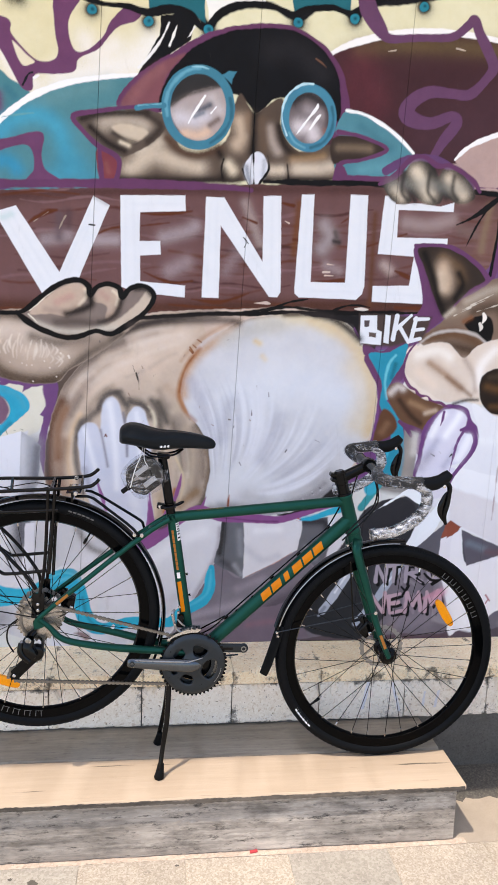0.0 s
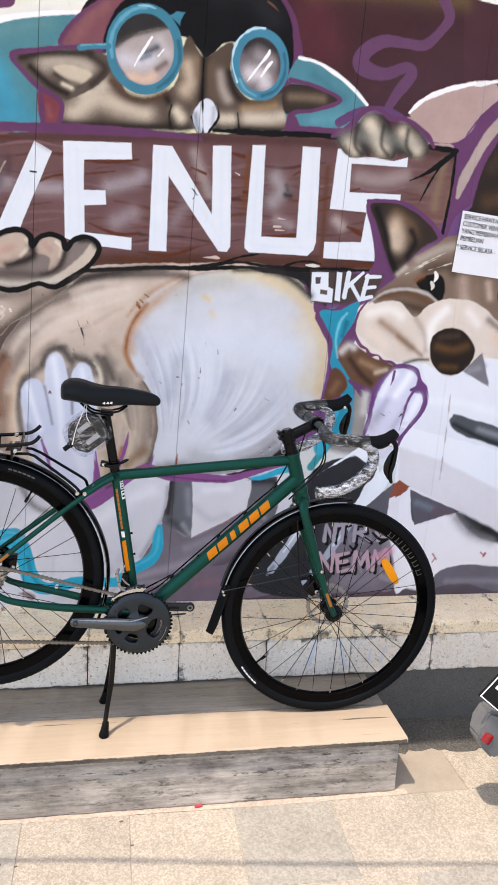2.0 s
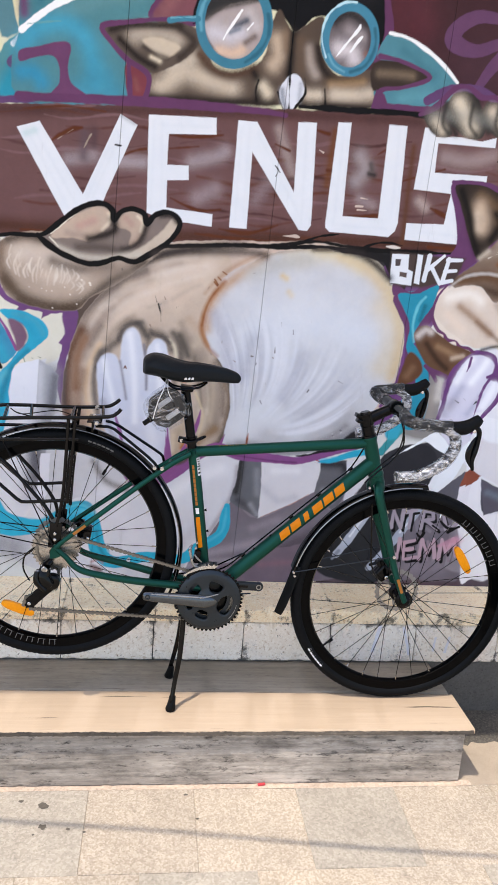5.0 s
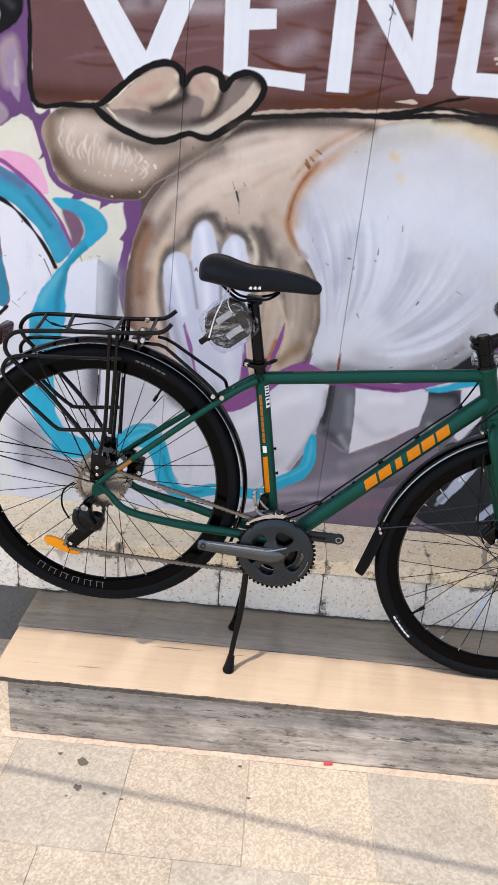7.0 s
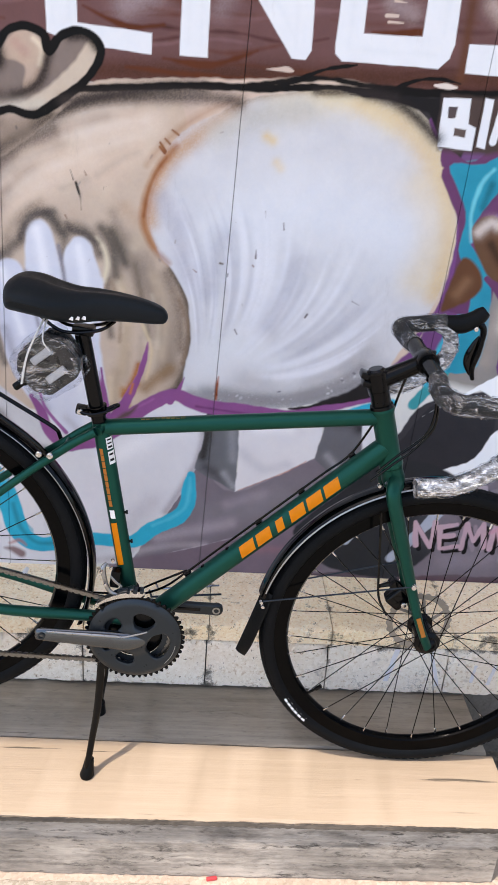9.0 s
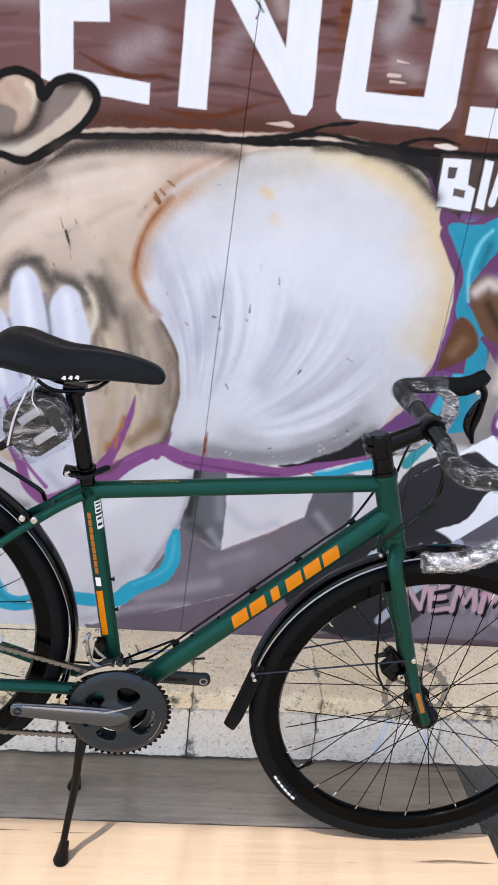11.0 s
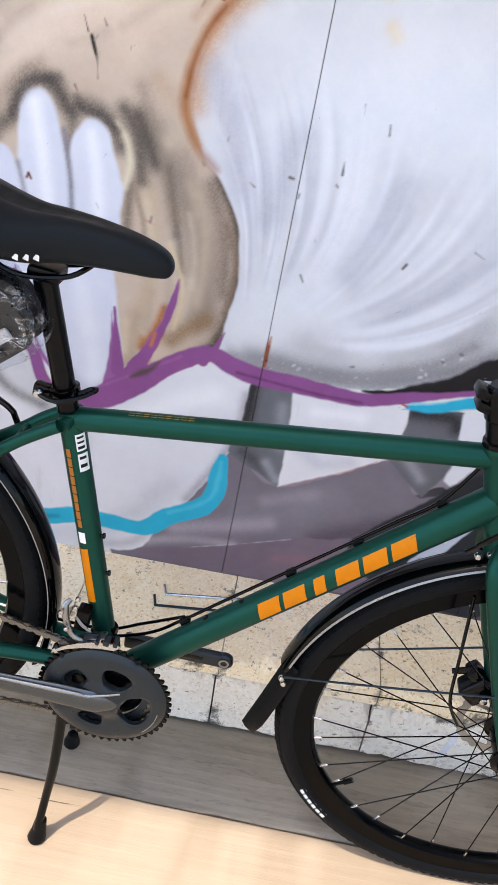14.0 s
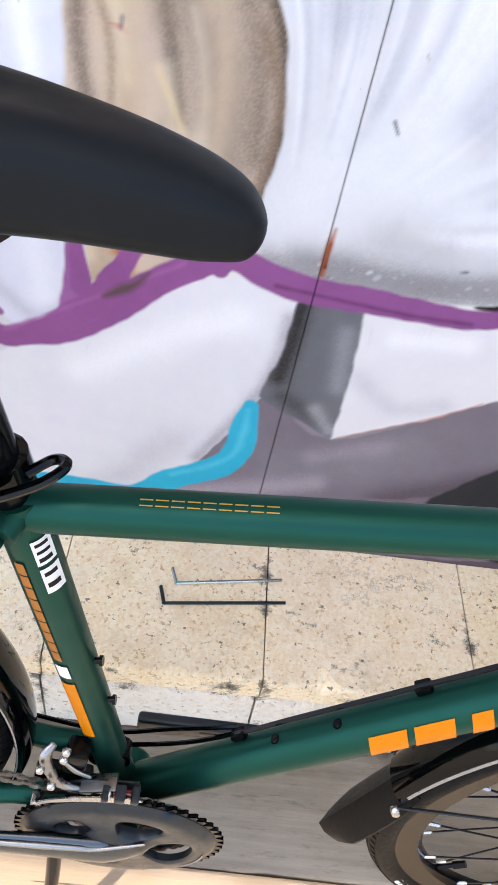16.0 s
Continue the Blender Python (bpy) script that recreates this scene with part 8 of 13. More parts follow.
stroke("D3D9E0", 0.0064, [(0.546, 1.975), (0.536, 1.815)], soft=0.012, clip='cap', amount=0.35)
stroke("D3D9E0", 0.0066, [(0.546, 1.662), (0.689, 1.658)], soft=0.012, clip='cap', amount=0.35)
glow("C2D6D8", 0.0107, 0.7, [(-0.735, 1.857), (-0.709, 1.867)], clip='cap')
glow("B4B8BC", 0.0073, 0.7, [(-0.449, 1.936), (-0.404, 1.914)], clip='cap')
stroke("2A2A2C", 0.0022, [(-0.463, 1.847), (-0.444, 1.846)], soft=0.002)
stroke("2A2A2C", 0.0023, [(0.065, 1.809), (0.047, 1.829), (0.059, 1.816), (0.052, 1.797)], soft=0.002)
# violet between the board and the second creature
fill("653C62", [(0.813, 2.039), (0.932, 2.036), (0.994, 2.077), (1.033, 2.143), (1.139, 2.211), (1.156, 2.094), (1.085, 2.02), (1.046, 1.935), (1.032, 1.851), (0.993, 1.821), (0.963, 1.785), (0.934, 1.699), (0.893, 1.669), (0.776, 1.585), (0.708, 1.532), (0.611, 1.459), (0.496, 1.443), (0.486, 1.491), (0.559, 1.466), (0.67, 1.597), (0.686, 1.646), (0.668, 1.73), (0.644, 1.827), (0.75, 1.831), (0.848, 1.78), (0.927, 1.739), (0.946, 2.008), (0.867, 2.03)], soft=0.003, rough=0.5)
ribbon("AE9C95", [(1.145, 2.171, 0.0292), (1.063, 2.073, 0.0354), (1.018, 1.99, 0.0312), (0.986, 1.922, 0.0354), (0.969, 1.863, 0.0146)], soft=0.005)
fill("2B221D", [(1.161, 2.131), (1.084, 2.031), (1.049, 1.946), (1.028, 1.847), (1.029, 1.805), (1.211, 1.787)], soft=0.005)
glow("523C2B", 0.0259, 0.8, [(1.082, 1.855), (1.145, 1.869)])
glow("443227", 0.0256, 0.6, [(1.088, 1.968), (1.141, 2.047)])
glow("826C57", 0.0146, 0.8, [(0.909, 1.971), (0.893, 1.878), (0.887, 1.821)])
glow("735D57", 0.0187, 0.8, [(0.805, 1.889), (0.858, 1.875)])
ribbon("0D0B0B", [(0.852, 2.018, 0.0206), (0.904, 2.015, 0.0185), (0.95, 2.012, 0.0165)], soft=0.003)
ribbon("0D0B0B", [(0.948, 2.011, 0.0104), (0.943, 1.882, 0.0104), (0.927, 1.739, 0.0125)], soft=0.003)
ribbon("0D0B0B", [(0.941, 2.003, 0.0165), (0.88, 1.954, 0.0185), (0.832, 1.924, 0.0082), (0.791, 1.905, 0.0041)], soft=0.003)
ribbon("0D0B0B", [(0.903, 1.971, 0.0082), (0.868, 1.913, 0.0082), (0.845, 1.866, 0.0062), (0.83, 1.832, 0.0021)], soft=0.003)
# second creature's ear
fill("332923", [(0.659, 1.82), (0.76, 1.828), (0.814, 1.81), (0.877, 1.767), (0.912, 1.724), (0.865, 1.69), (0.815, 1.645), (0.775, 1.59), (0.755, 1.603), (0.721, 1.673), (0.686, 1.754)], soft=0.005)
glow("644D38", 0.0206, 0.9, [(0.754, 1.792), (0.809, 1.759), (0.824, 1.722)])
glow("BCA48D", 0.025, 1, [(0.753, 1.759), (0.769, 1.722), (0.769, 1.69)])
glow("CDB9A3", 0.0146, 0.8, [(0.747, 1.736), (0.756, 1.689)])
glow("14100D", 0.0123, 0.9, [(0.681, 1.805), (0.715, 1.733), (0.739, 1.659), (0.765, 1.607)])
glow("17120F", 0.0125, 0.9, [(0.813, 1.74), (0.83, 1.703), (0.806, 1.654)])
ribbon("653C62", [(0.648, 1.829, 0.0123), (0.75, 1.833, 0.0123), (0.818, 1.812, 0.0164), (0.885, 1.768, 0.0164), (0.919, 1.729, 0.0185)], soft=0.003)
# second creature's head
fill("7B6657", [(0.776, 1.585), (0.824, 1.645), (0.91, 1.697), (0.974, 1.73), (1.214, 1.69), (1.264, 1.349), (1.177, 1.324), (1.094, 1.443), (0.938, 1.466), (0.811, 1.453), (0.68, 1.498), (0.718, 1.539)], soft=0.005)
glow("B1A596", 0.0168, 0.8, [(0.849, 1.643), (0.913, 1.678), (0.974, 1.698)])
glow("968778", 0.0168, 0.8, [(0.805, 1.606), (0.855, 1.624)])
glow("BDB1A0", 0.0083, 0.8, [(0.775, 1.592), (0.804, 1.617)])
glow("514134", 0.0192, 0.85, [(0.878, 1.61), (0.95, 1.63), (0.985, 1.607)])
glow("634630", 0.0192, 0.9, [(0.721, 1.508), (0.802, 1.532), (0.879, 1.512), (0.913, 1.49)])
glow("453326", 0.017, 0.85, [(0.785, 1.491), (0.872, 1.476), (0.927, 1.465)])
glow("B29A8B", 0.0218, 0.85, [(1.021, 1.58), (1.035, 1.521), (1.057, 1.472)])
glow("846C5E", 0.0131, 0.7, [(1.078, 1.563), (1.09, 1.504)])
glow("BFA695", 0.0131, 0.8, [(1.12, 1.575), (1.131, 1.526)])
fill("0C0A0A", [(0.845, 1.565), (0.884, 1.593), (0.931, 1.598), (0.955, 1.572), (0.956, 1.532), (0.938, 1.5), (0.901, 1.521)], soft=0.005)
ribbon("EDE8E0", [(0.915, 1.605, 0.0105), (0.921, 1.591, 0.0147), (0.914, 1.573, 0.0042)], soft=0.003)
ribbon("D6D0C7", [(0.904, 1.569, 0.0085), (0.91, 1.557, 0.0128), (0.907, 1.545, 0.0043)], soft=0.003)
glow("7E4E2E", 0.0084, 0.7, [(0.844, 1.575), (0.87, 1.59)])
fill("0C0A0A", [(1.163, 1.552), (1.243, 1.568), (1.256, 1.482), (1.18, 1.496)], soft=0.006)
ribbon("B7AFA9", [(0.681, 1.488, 0.0063), (0.735, 1.528, 0.0105), (0.812, 1.542, 0.0105), (0.892, 1.529, 0.0105), (0.953, 1.485, 0.0063)], soft=0.008)
stroke("CFC6B9", 0.0021, [(0.865, 1.633), (0.945, 1.673)], soft=0.003)
stroke("CFC6B9", 0.0021, [(0.835, 1.615), (0.916, 1.651)], soft=0.003)
stroke("CFC6B9", 0.0021, [(0.889, 1.611), (0.971, 1.639)], soft=0.003)
stroke("CFC6B9", 0.0021, [(0.806, 1.594), (0.866, 1.625)], soft=0.003)
# muzzle and nose
fill("DBCCBE", [(0.637, 1.397), (0.647, 1.449), (0.698, 1.485), (0.785, 1.499), (0.822, 1.47), (0.858, 1.448), (0.902, 1.492), (0.997, 1.517), (1.09, 1.502), (1.164, 1.451), (1.272, 1.37), (1.291, 1.245), (1.137, 1.318), (1.052, 1.253), (0.986, 1.242), (0.925, 1.299), (0.87, 1.299), (0.807, 1.286), (0.74, 1.314), (0.672, 1.359)], soft=0.005)
glow("F0E8DE", 0.0189, 0.9, [(0.684, 1.453), (0.756, 1.47), (0.801, 1.449)])
glow("E6D3C2", 0.0191, 0.8, [(0.69, 1.394), (0.747, 1.347)])
glow("A4856D", 0.0149, 0.85, [(0.729, 1.425), (0.786, 1.388), (0.849, 1.339)])
glow("866955", 0.0085, 0.7, [(0.797, 1.377), (0.848, 1.343), (0.891, 1.312)])
glow("F4EEE8", 0.0194, 0.9, [(0.969, 1.477), (0.925, 1.425), (0.912, 1.354)])
glow("EFE6DE", 0.0176, 0.8, [(1.057, 1.472), (1.095, 1.433)])
glow("B5A193", 0.0108, 0.7, [(0.859, 1.44), (0.892, 1.393), (0.906, 1.329)])
glow("DDBDA2", 0.0203, 0.8, [(1.173, 1.386), (1.219, 1.347)])
glow("78675B", 0.0135, 0.8, [(1.138, 1.446), (1.212, 1.398)])
glow("2A211C", 0.0065, 0.8, [(0.829, 1.281), (0.875, 1.295), (0.918, 1.297)])
fill("241B15", [(0.921, 1.33), (0.93, 1.381), (0.975, 1.411), (1.032, 1.408), (1.078, 1.373), (1.095, 1.331), (1.077, 1.279), (1.035, 1.246), (0.979, 1.248), (0.938, 1.281)], soft=0.005)
glow("583D23", 0.0152, 0.9, [(0.952, 1.345), (1.008, 1.334), (1.061, 1.35)])
glow("583D23", 0.011, 0.8, [(0.971, 1.274), (1.027, 1.272)])
glow("443629", 0.011, 0.7, [(0.959, 1.38), (1.024, 1.387)])
ribbon("6A3A62", [(0.672, 1.493, 0.0084), (0.643, 1.449, 0.0105), (0.634, 1.391, 0.0105), (0.657, 1.343, 0.0126), (0.684, 1.328, 0.0063), (0.698, 1.308, 0.0147), (0.73, 1.306, 0.0063), (0.747, 1.286, 0.0147), (0.782, 1.283, 0.0084), (0.809, 1.264, 0.0126), (0.83, 1.269, 0.0063)], soft=0.003)
# brown forearm, turquoise streak and violet gap beside the pale belly
fill("653C62", [(0.49, 1.443), (0.601, 1.458), (0.635, 1.421), (0.63, 1.361), (0.581, 1.329), (0.566, 1.259), (0.621, 1.231), (0.649, 1.205), (0.642, 1.139), (0.545, 1.136), (0.553, 1.238), (0.541, 1.337)], soft=0.004)
fill("1E8CA6", [(0.505, 1.449), (0.58, 1.461), (0.643, 1.492), (0.629, 1.42), (0.593, 1.36), (0.574, 1.295), (0.624, 1.241), (0.653, 1.156), (0.65, 1.004), (0.57, 0.992), (0.605, 1.128), (0.585, 1.215), (0.555, 1.274), (0.556, 1.358)], soft=0.004)
ribbon("62BCCC", [(0.602, 1.449, 0.0062), (0.58, 1.418, 0.0103), (0.569, 1.355, 0.0082), (0.58, 1.295, 0.0062)], soft=0.006)
glow("0F6070", 0.0083, 0.7, [(0.604, 1.419), (0.592, 1.369)])
fill("603F2B", [(0.567, 1.255), (0.608, 1.236), (0.621, 1.184), (0.576, 1.148), (0.537, 1.13), (0.545, 1.187)], soft=0.007)
glow("85634A", 0.0126, 0.7, [(0.567, 1.174), (0.586, 1.203)])
fill("644734", [(0.577, 1.323), (0.619, 1.353), (0.699, 1.304), (0.792, 1.267), (0.753, 1.225), (0.711, 1.179), (0.648, 1.209), (0.606, 1.256)], soft=0.005)
glow("C9BEB8", 0.0125, 0.95, [(0.593, 1.316), (0.616, 1.337), (0.637, 1.332)])
glow("957558", 0.0128, 0.8, [(0.669, 1.283), (0.735, 1.255)])
glow("37251B", 0.0106, 0.85, [(0.626, 1.291), (0.666, 1.242), (0.708, 1.207)])
glow("C5AF99", 0.0086, 0.8, [(0.726, 1.245), (0.763, 1.256)])
ribbon("653C62", [(0.631, 1.213, 0.0106), (0.658, 1.191, 0.017), (0.678, 1.161, 0.0128)], soft=0.003)
ribbon("653C62", [(0.649, 1.201, 0.017), (0.711, 1.179, 0.017)], soft=0.003)
glow("9C938C", 0.0191, 0.9, [(0.673, 1.13), (0.668, 1.068), (0.666, 1.015)])
glow("D0CAC4", 0.0149, 0.8, [(0.695, 1.162), (0.692, 1.1)])
# raised paw
fill("6A4074", [(0.715, 1.131), (0.726, 1.2), (0.772, 1.25), (0.83, 1.277), (0.883, 1.265), (0.903, 1.222), (0.928, 1.194), (0.935, 1.136), (0.9, 1.067), (0.837, 0.998), (0.703, 0.984)], soft=0.003)
fill("D8D6E6", [(0.721, 1.069), (0.735, 1.153), (0.766, 1.226), (0.805, 1.26), (0.848, 1.261), (0.885, 1.23), (0.877, 1.18), (0.909, 1.168), (0.915, 1.131), (0.878, 1.067), (0.827, 1.01), (0.715, 0.999)], soft=0.005)
glow("F0F0F6", 0.0129, 0.95, [(0.755, 1.164), (0.776, 1.21), (0.799, 1.243)])
glow("F4F4FA", 0.0151, 0.95, [(0.809, 1.165), (0.837, 1.208), (0.855, 1.241)])
glow("EDEDF6", 0.0154, 0.9, [(0.85, 1.083), (0.881, 1.126), (0.9, 1.151)])
glow("AFAFC6", 0.0131, 0.7, [(0.742, 1.08), (0.774, 1.143)])
glow("B4B4CA", 0.0132, 0.7, [(0.81, 1.05), (0.847, 1.114)])
ribbon("6A4074", [(0.796, 1.251, 0.0086), (0.792, 1.223, 0.0108), (0.786, 1.202, 0.0043)], soft=0.003)
ribbon("6A4074", [(0.875, 1.18, 0.0109), (0.856, 1.15, 0.0087), (0.843, 1.114, 0.0022)], soft=0.003)
stroke("3A3A40", 0.0032, [(0.757, 1.097), (0.771, 1.089)], soft=0.003)
stroke("3A3A40", 0.0033, [(0.787, 1.106), (0.796, 1.098)], soft=0.003)
stroke("3A3A40", 0.0033, [(0.828, 1.086), (0.836, 1.095)], soft=0.003)
# white box with its slot, and the shards below it
# whites here are raised to stand in for light bounced off the pavement
fill("E6E7EC", [(0.9, 1.284), (0.987, 1.238), (1.035, 1.244), (1.145, 1.31), (1.291, 1.245), (1.332, 0.964), (0.855, 1.041), (0.887, 1.071), (0.935, 1.136), (0.928, 1.194)], soft=0.004)
fill("6E6E74", [(1.076, 1.274), (1.126, 1.33), (1.165, 1.215)], smooth=False, soft=0.005)
glow("98989C", 0.0111, 0.7, [(1.107, 1.259), (1.138, 1.281)])
fill("EEEFF3", [(0.854, 1.051), (1.335, 0.942), (1.39, 0.564), (1.107, 0.719), (0.836, 0.842), (0.838, 0.987)], smooth=False, soft=0.004)
fill("E0DCDF", [(0.84, 0.972), (1.002, 0.925), (1.361, 0.761), (1.389, 0.571), (1.107, 0.722), (0.845, 0.842)], smooth=False, soft=0.012)
fill("4E5256", [(1.025, 1.07), (1.036, 1.09), (1.072, 1.093), (1.324, 1.017), (1.334, 0.95), (1.176, 0.994), (1.061, 1.03)], soft=0.006)
glow("24282A", 0.0092, 0.9, [(1.044, 1.062), (1.15, 1.015), (1.296, 0.968)])
glow("8A8E92", 0.0118, 0.8, [(1.146, 1.043), (1.291, 1.003)])
glow("EDEFF2", 0.018, 0.8, [(0.931, 1.148), (1.066, 1.142), (1.255, 1.093)])
stroke("B9A8A8", 0.0027, [(1.019, 1.172), (1.017, 1.023), (1.011, 0.849)], soft=0.004)
fill("8E4C3A", [(0.839, 0.836), (0.853, 0.847), (0.898, 0.823), (0.864, 0.79), (0.842, 0.779)], smooth=False, soft=0.004)
fill("EFEDF1", [(0.881, 0.799), (0.899, 0.812), (0.93, 0.674), (1.095, 0.722), (1.2, 0.669), (1.252, 0.604), (1.388, 0.576), (1.399, 0.504), (1.241, 0.506), (1.133, 0.508), (1.038, 0.462), (0.921, 0.417), (0.871, 0.418), (0.859, 0.748)], soft=0.005)
fill("5C5862", [(0.897, 0.81), (1.106, 0.724), (1.024, 0.701), (0.928, 0.672)], smooth=False, soft=0.004)
glow("76808C", 0.0136, 0.7, [(0.93, 0.759), (0.99, 0.737)])
glow("6A5058", 0.0116, 0.7, [(1.002, 0.726), (1.072, 0.719)])
fill("34363A", [(1.09, 0.722), (1.194, 0.681), (1.389, 0.571), (1.252, 0.6), (1.157, 0.642)], soft=0.012)
fill("6A6670", [(1.032, 0.469), (1.122, 0.505), (1.242, 0.502), (1.403, 0.473), (1.424, 0.335), (1.047, 0.344)], soft=0.005)
fill("564E56", [(1.028, 0.406), (1.155, 0.432), (1.28, 0.396), (1.414, 0.399), (1.425, 0.325), (1.036, 0.334)], soft=0.005)
glow("8A8690", 0.012, 0.7, [(1.082, 0.442), (1.25, 0.44), (1.348, 0.429)])
stroke("A8606A", 0.007, [(1.013, 0.555), (1.03, 0.532)], soft=0.004)
stroke("A8606A", 0.0072, [(1.21, 0.558), (1.227, 0.542)], soft=0.004)
stroke("A8606A", 0.0072, [(1.23, 0.553), (1.222, 0.539)], soft=0.004)
stroke("A8606A", 0.007, [(1.015, 0.521), (1.024, 0.537)], soft=0.004)
# the smaller word
fill("1A181A", [(0.269, 1.577), (0.469, 1.584), (0.474, 1.504), (0.441, 1.552), (0.369, 1.569)], smooth=False, soft=0.004)
fill("4A3C38", [(0.463, 1.59), (0.725, 1.587), (0.7, 1.511), (0.578, 1.478), (0.469, 1.48)], smooth=False, soft=0.012)
fill("DFE3E9", [(0.467, 1.584), (0.526, 1.586), (0.529, 1.537), (0.546, 1.53), (0.545, 1.484), (0.469, 1.488)], smooth=False, soft=0.0022, name='cap', rough=0.25)
fill("4E4446", [(0.482, 1.567), (0.499, 1.567), (0.498, 1.548), (0.484, 1.547)], smooth=False, soft=0.002)
fill("5A4C48", [(0.499, 1.528), (0.528, 1.527), (0.525, 1.51), (0.498, 1.509)], smooth=False, soft=0.002)
fill("DFE3E9", [(0.556, 1.589), (0.575, 1.587), (0.573, 1.489), (0.554, 1.493)], smooth=False, soft=0.0022, name='cap', rough=0.25)
ribbon("DFE3E9", [(0.599, 1.586, 0.0164), (0.588, 1.505, 0.0164)], soft=0.0022, name='cap', rough=0.25)
ribbon("DFE3E9", [(0.65, 1.59, 0.0103), (0.598, 1.541, 0.0144)], soft=0.0022, name='cap', rough=0.25)
ribbon("DFE3E9", [(0.61, 1.549, 0.0145), (0.645, 1.497, 0.0125)], soft=0.0022, name='cap', rough=0.25)
ribbon("DFE3E9", [(0.668, 1.581, 0.0145), (0.653, 1.501, 0.0145)], soft=0.0022, name='cap', rough=0.25)
ribbon("DFE3E9", [(0.664, 1.577, 0.0145), (0.713, 1.58, 0.0104)], soft=0.0022, name='cap', rough=0.25)
ribbon("DFE3E9", [(0.658, 1.539, 0.0125), (0.697, 1.544, 0.0104)], soft=0.0022, name='cap', rough=0.25)
ribbon("DFE3E9", [(0.653, 1.501, 0.0145), (0.687, 1.51, 0.0125)], soft=0.0022, name='cap', rough=0.25)
# fingertips over the board's upper edge
fill("2A2624", [(0.523, 2.027), (0.561, 2.04), (0.595, 2.016), (0.622, 1.977), (0.59, 1.964), (0.545, 1.98)], soft=0.006)
fill("2A2624", [(0.588, 2.057), (0.615, 2.097), (0.656, 2.11), (0.7, 2.085), (0.736, 2.012), (0.719, 1.969), (0.658, 1.977), (0.611, 2.013)], soft=0.006)
fill("2A2624", [(0.705, 2.044), (0.739, 2.081), (0.791, 2.079), (0.836, 2.036), (0.849, 1.996), (0.792, 1.976), (0.737, 2.001)], soft=0.006)
glow("C6B8A4", 0.018, 1, [(0.563, 2.013), (0.589, 1.986)])
glow("D8CAB4", 0.024, 1, [(0.635, 2.072), (0.666, 2.027), (0.684, 2)])
glow("D2C2AC", 0.0223, 1, [(0.753, 2.054), (0.788, 2.025), (0.805, 2.007)])
glow("2A2624", 0.0101, 0.9, [(0.602, 2.024), (0.635, 1.979)])
glow("2A2624", 0.0101, 0.9, [(0.722, 2.03), (0.745, 1.994)])
ribbon("63395C", [(0.507, 2.026, 0.01), (0.56, 2.055, 0.02), (0.612, 2.113, 0.016), (0.659, 2.123, 0.014), (0.709, 2.096, 0.018), (0.757, 2.099, 0.016), (0.832, 2.059, 0.018), (0.866, 2.019, 0.014)], soft=0.003)
# grasping fingers over the board's lower edge
fill("81736C", [(-0.681, 1.557), (-0.641, 1.589), (-0.605, 1.62), (-0.546, 1.659), (-0.491, 1.668), (-0.466, 1.647), (-0.455, 1.622), (-0.44, 1.646), (-0.399, 1.657), (-0.366, 1.644), (-0.353, 1.618), (-0.332, 1.641), (-0.288, 1.656), (-0.256, 1.638), (-0.25, 1.613), (-0.281, 1.567), (-0.35, 1.518), (-0.425, 1.496), (-0.495, 1.487), (-0.569, 1.492), (-0.638, 1.523)], soft=0.004, name='grip')
fill("BFA997", [(-0.656, 1.552), (-0.612, 1.6), (-0.546, 1.646), (-0.493, 1.657), (-0.466, 1.633), (-0.477, 1.597), (-0.51, 1.57), (-0.539, 1.549), (-0.583, 1.555)], soft=0.006)
glow("B59085", 0.0146, 0.7, [(-0.568, 1.594), (-0.523, 1.614)])
glow("A18C80", 0.011, 0.6, [(-0.605, 1.569), (-0.55, 1.563)])
fill("B8A291", [(-0.447, 1.604), (-0.429, 1.643), (-0.392, 1.65), (-0.362, 1.629), (-0.364, 1.592), (-0.388, 1.554), (-0.41, 1.542), (-0.403, 1.581), (-0.418, 1.594)], soft=0.006)
glow("AD8C81", 0.0111, 0.6, [(-0.421, 1.627), (-0.403, 1.613)])
fill("C5B5A4", [(-0.267, 1.644), (-0.252, 1.618), (-0.283, 1.572), (-0.347, 1.529), (-0.399, 1.508), (-0.414, 1.516), (-0.362, 1.547), (-0.31, 1.594)], soft=0.007)
glow("DDCEB8", 0.0056, 0.9, [(-0.384, 1.637), (-0.368, 1.62), (-0.373, 1.591)])
glow("DDCEB8", 0.0056, 0.9, [(-0.477, 1.639), (-0.473, 1.616), (-0.495, 1.587)])
glow("241D1A", 0.013, 0.95, [(-0.462, 1.622), (-0.455, 1.592), (-0.484, 1.573), (-0.536, 1.556)], clip='grip')
glow("2E2622", 0.0111, 0.9, [(-0.355, 1.611), (-0.373, 1.562), (-0.406, 1.538), (-0.429, 1.53)], clip='grip')
glow("241D1A", 0.0094, 0.9, [(-0.31, 1.646), (-0.276, 1.647), (-0.257, 1.629)], clip='grip')
glow("4A403A", 0.0148, 0.7, [(-0.569, 1.526), (-0.495, 1.532), (-0.44, 1.524)], clip='grip')
glow("C2B9AB", 0.0111, 0.9, [(-0.633, 1.523), (-0.569, 1.501), (-0.495, 1.498), (-0.421, 1.51), (-0.375, 1.517)], clip='grip')
ribbon("E1DAC6", [(-0.66, 1.552, 0.0037), (-0.642, 1.536, 0.0055), (-0.631, 1.524, 0.0037)], soft=0.003)
ribbon("E1DAC6", [(-0.656, 1.563, 0.0037), (-0.608, 1.605, 0.0046), (-0.568, 1.64, 0.0027)], soft=0.003)
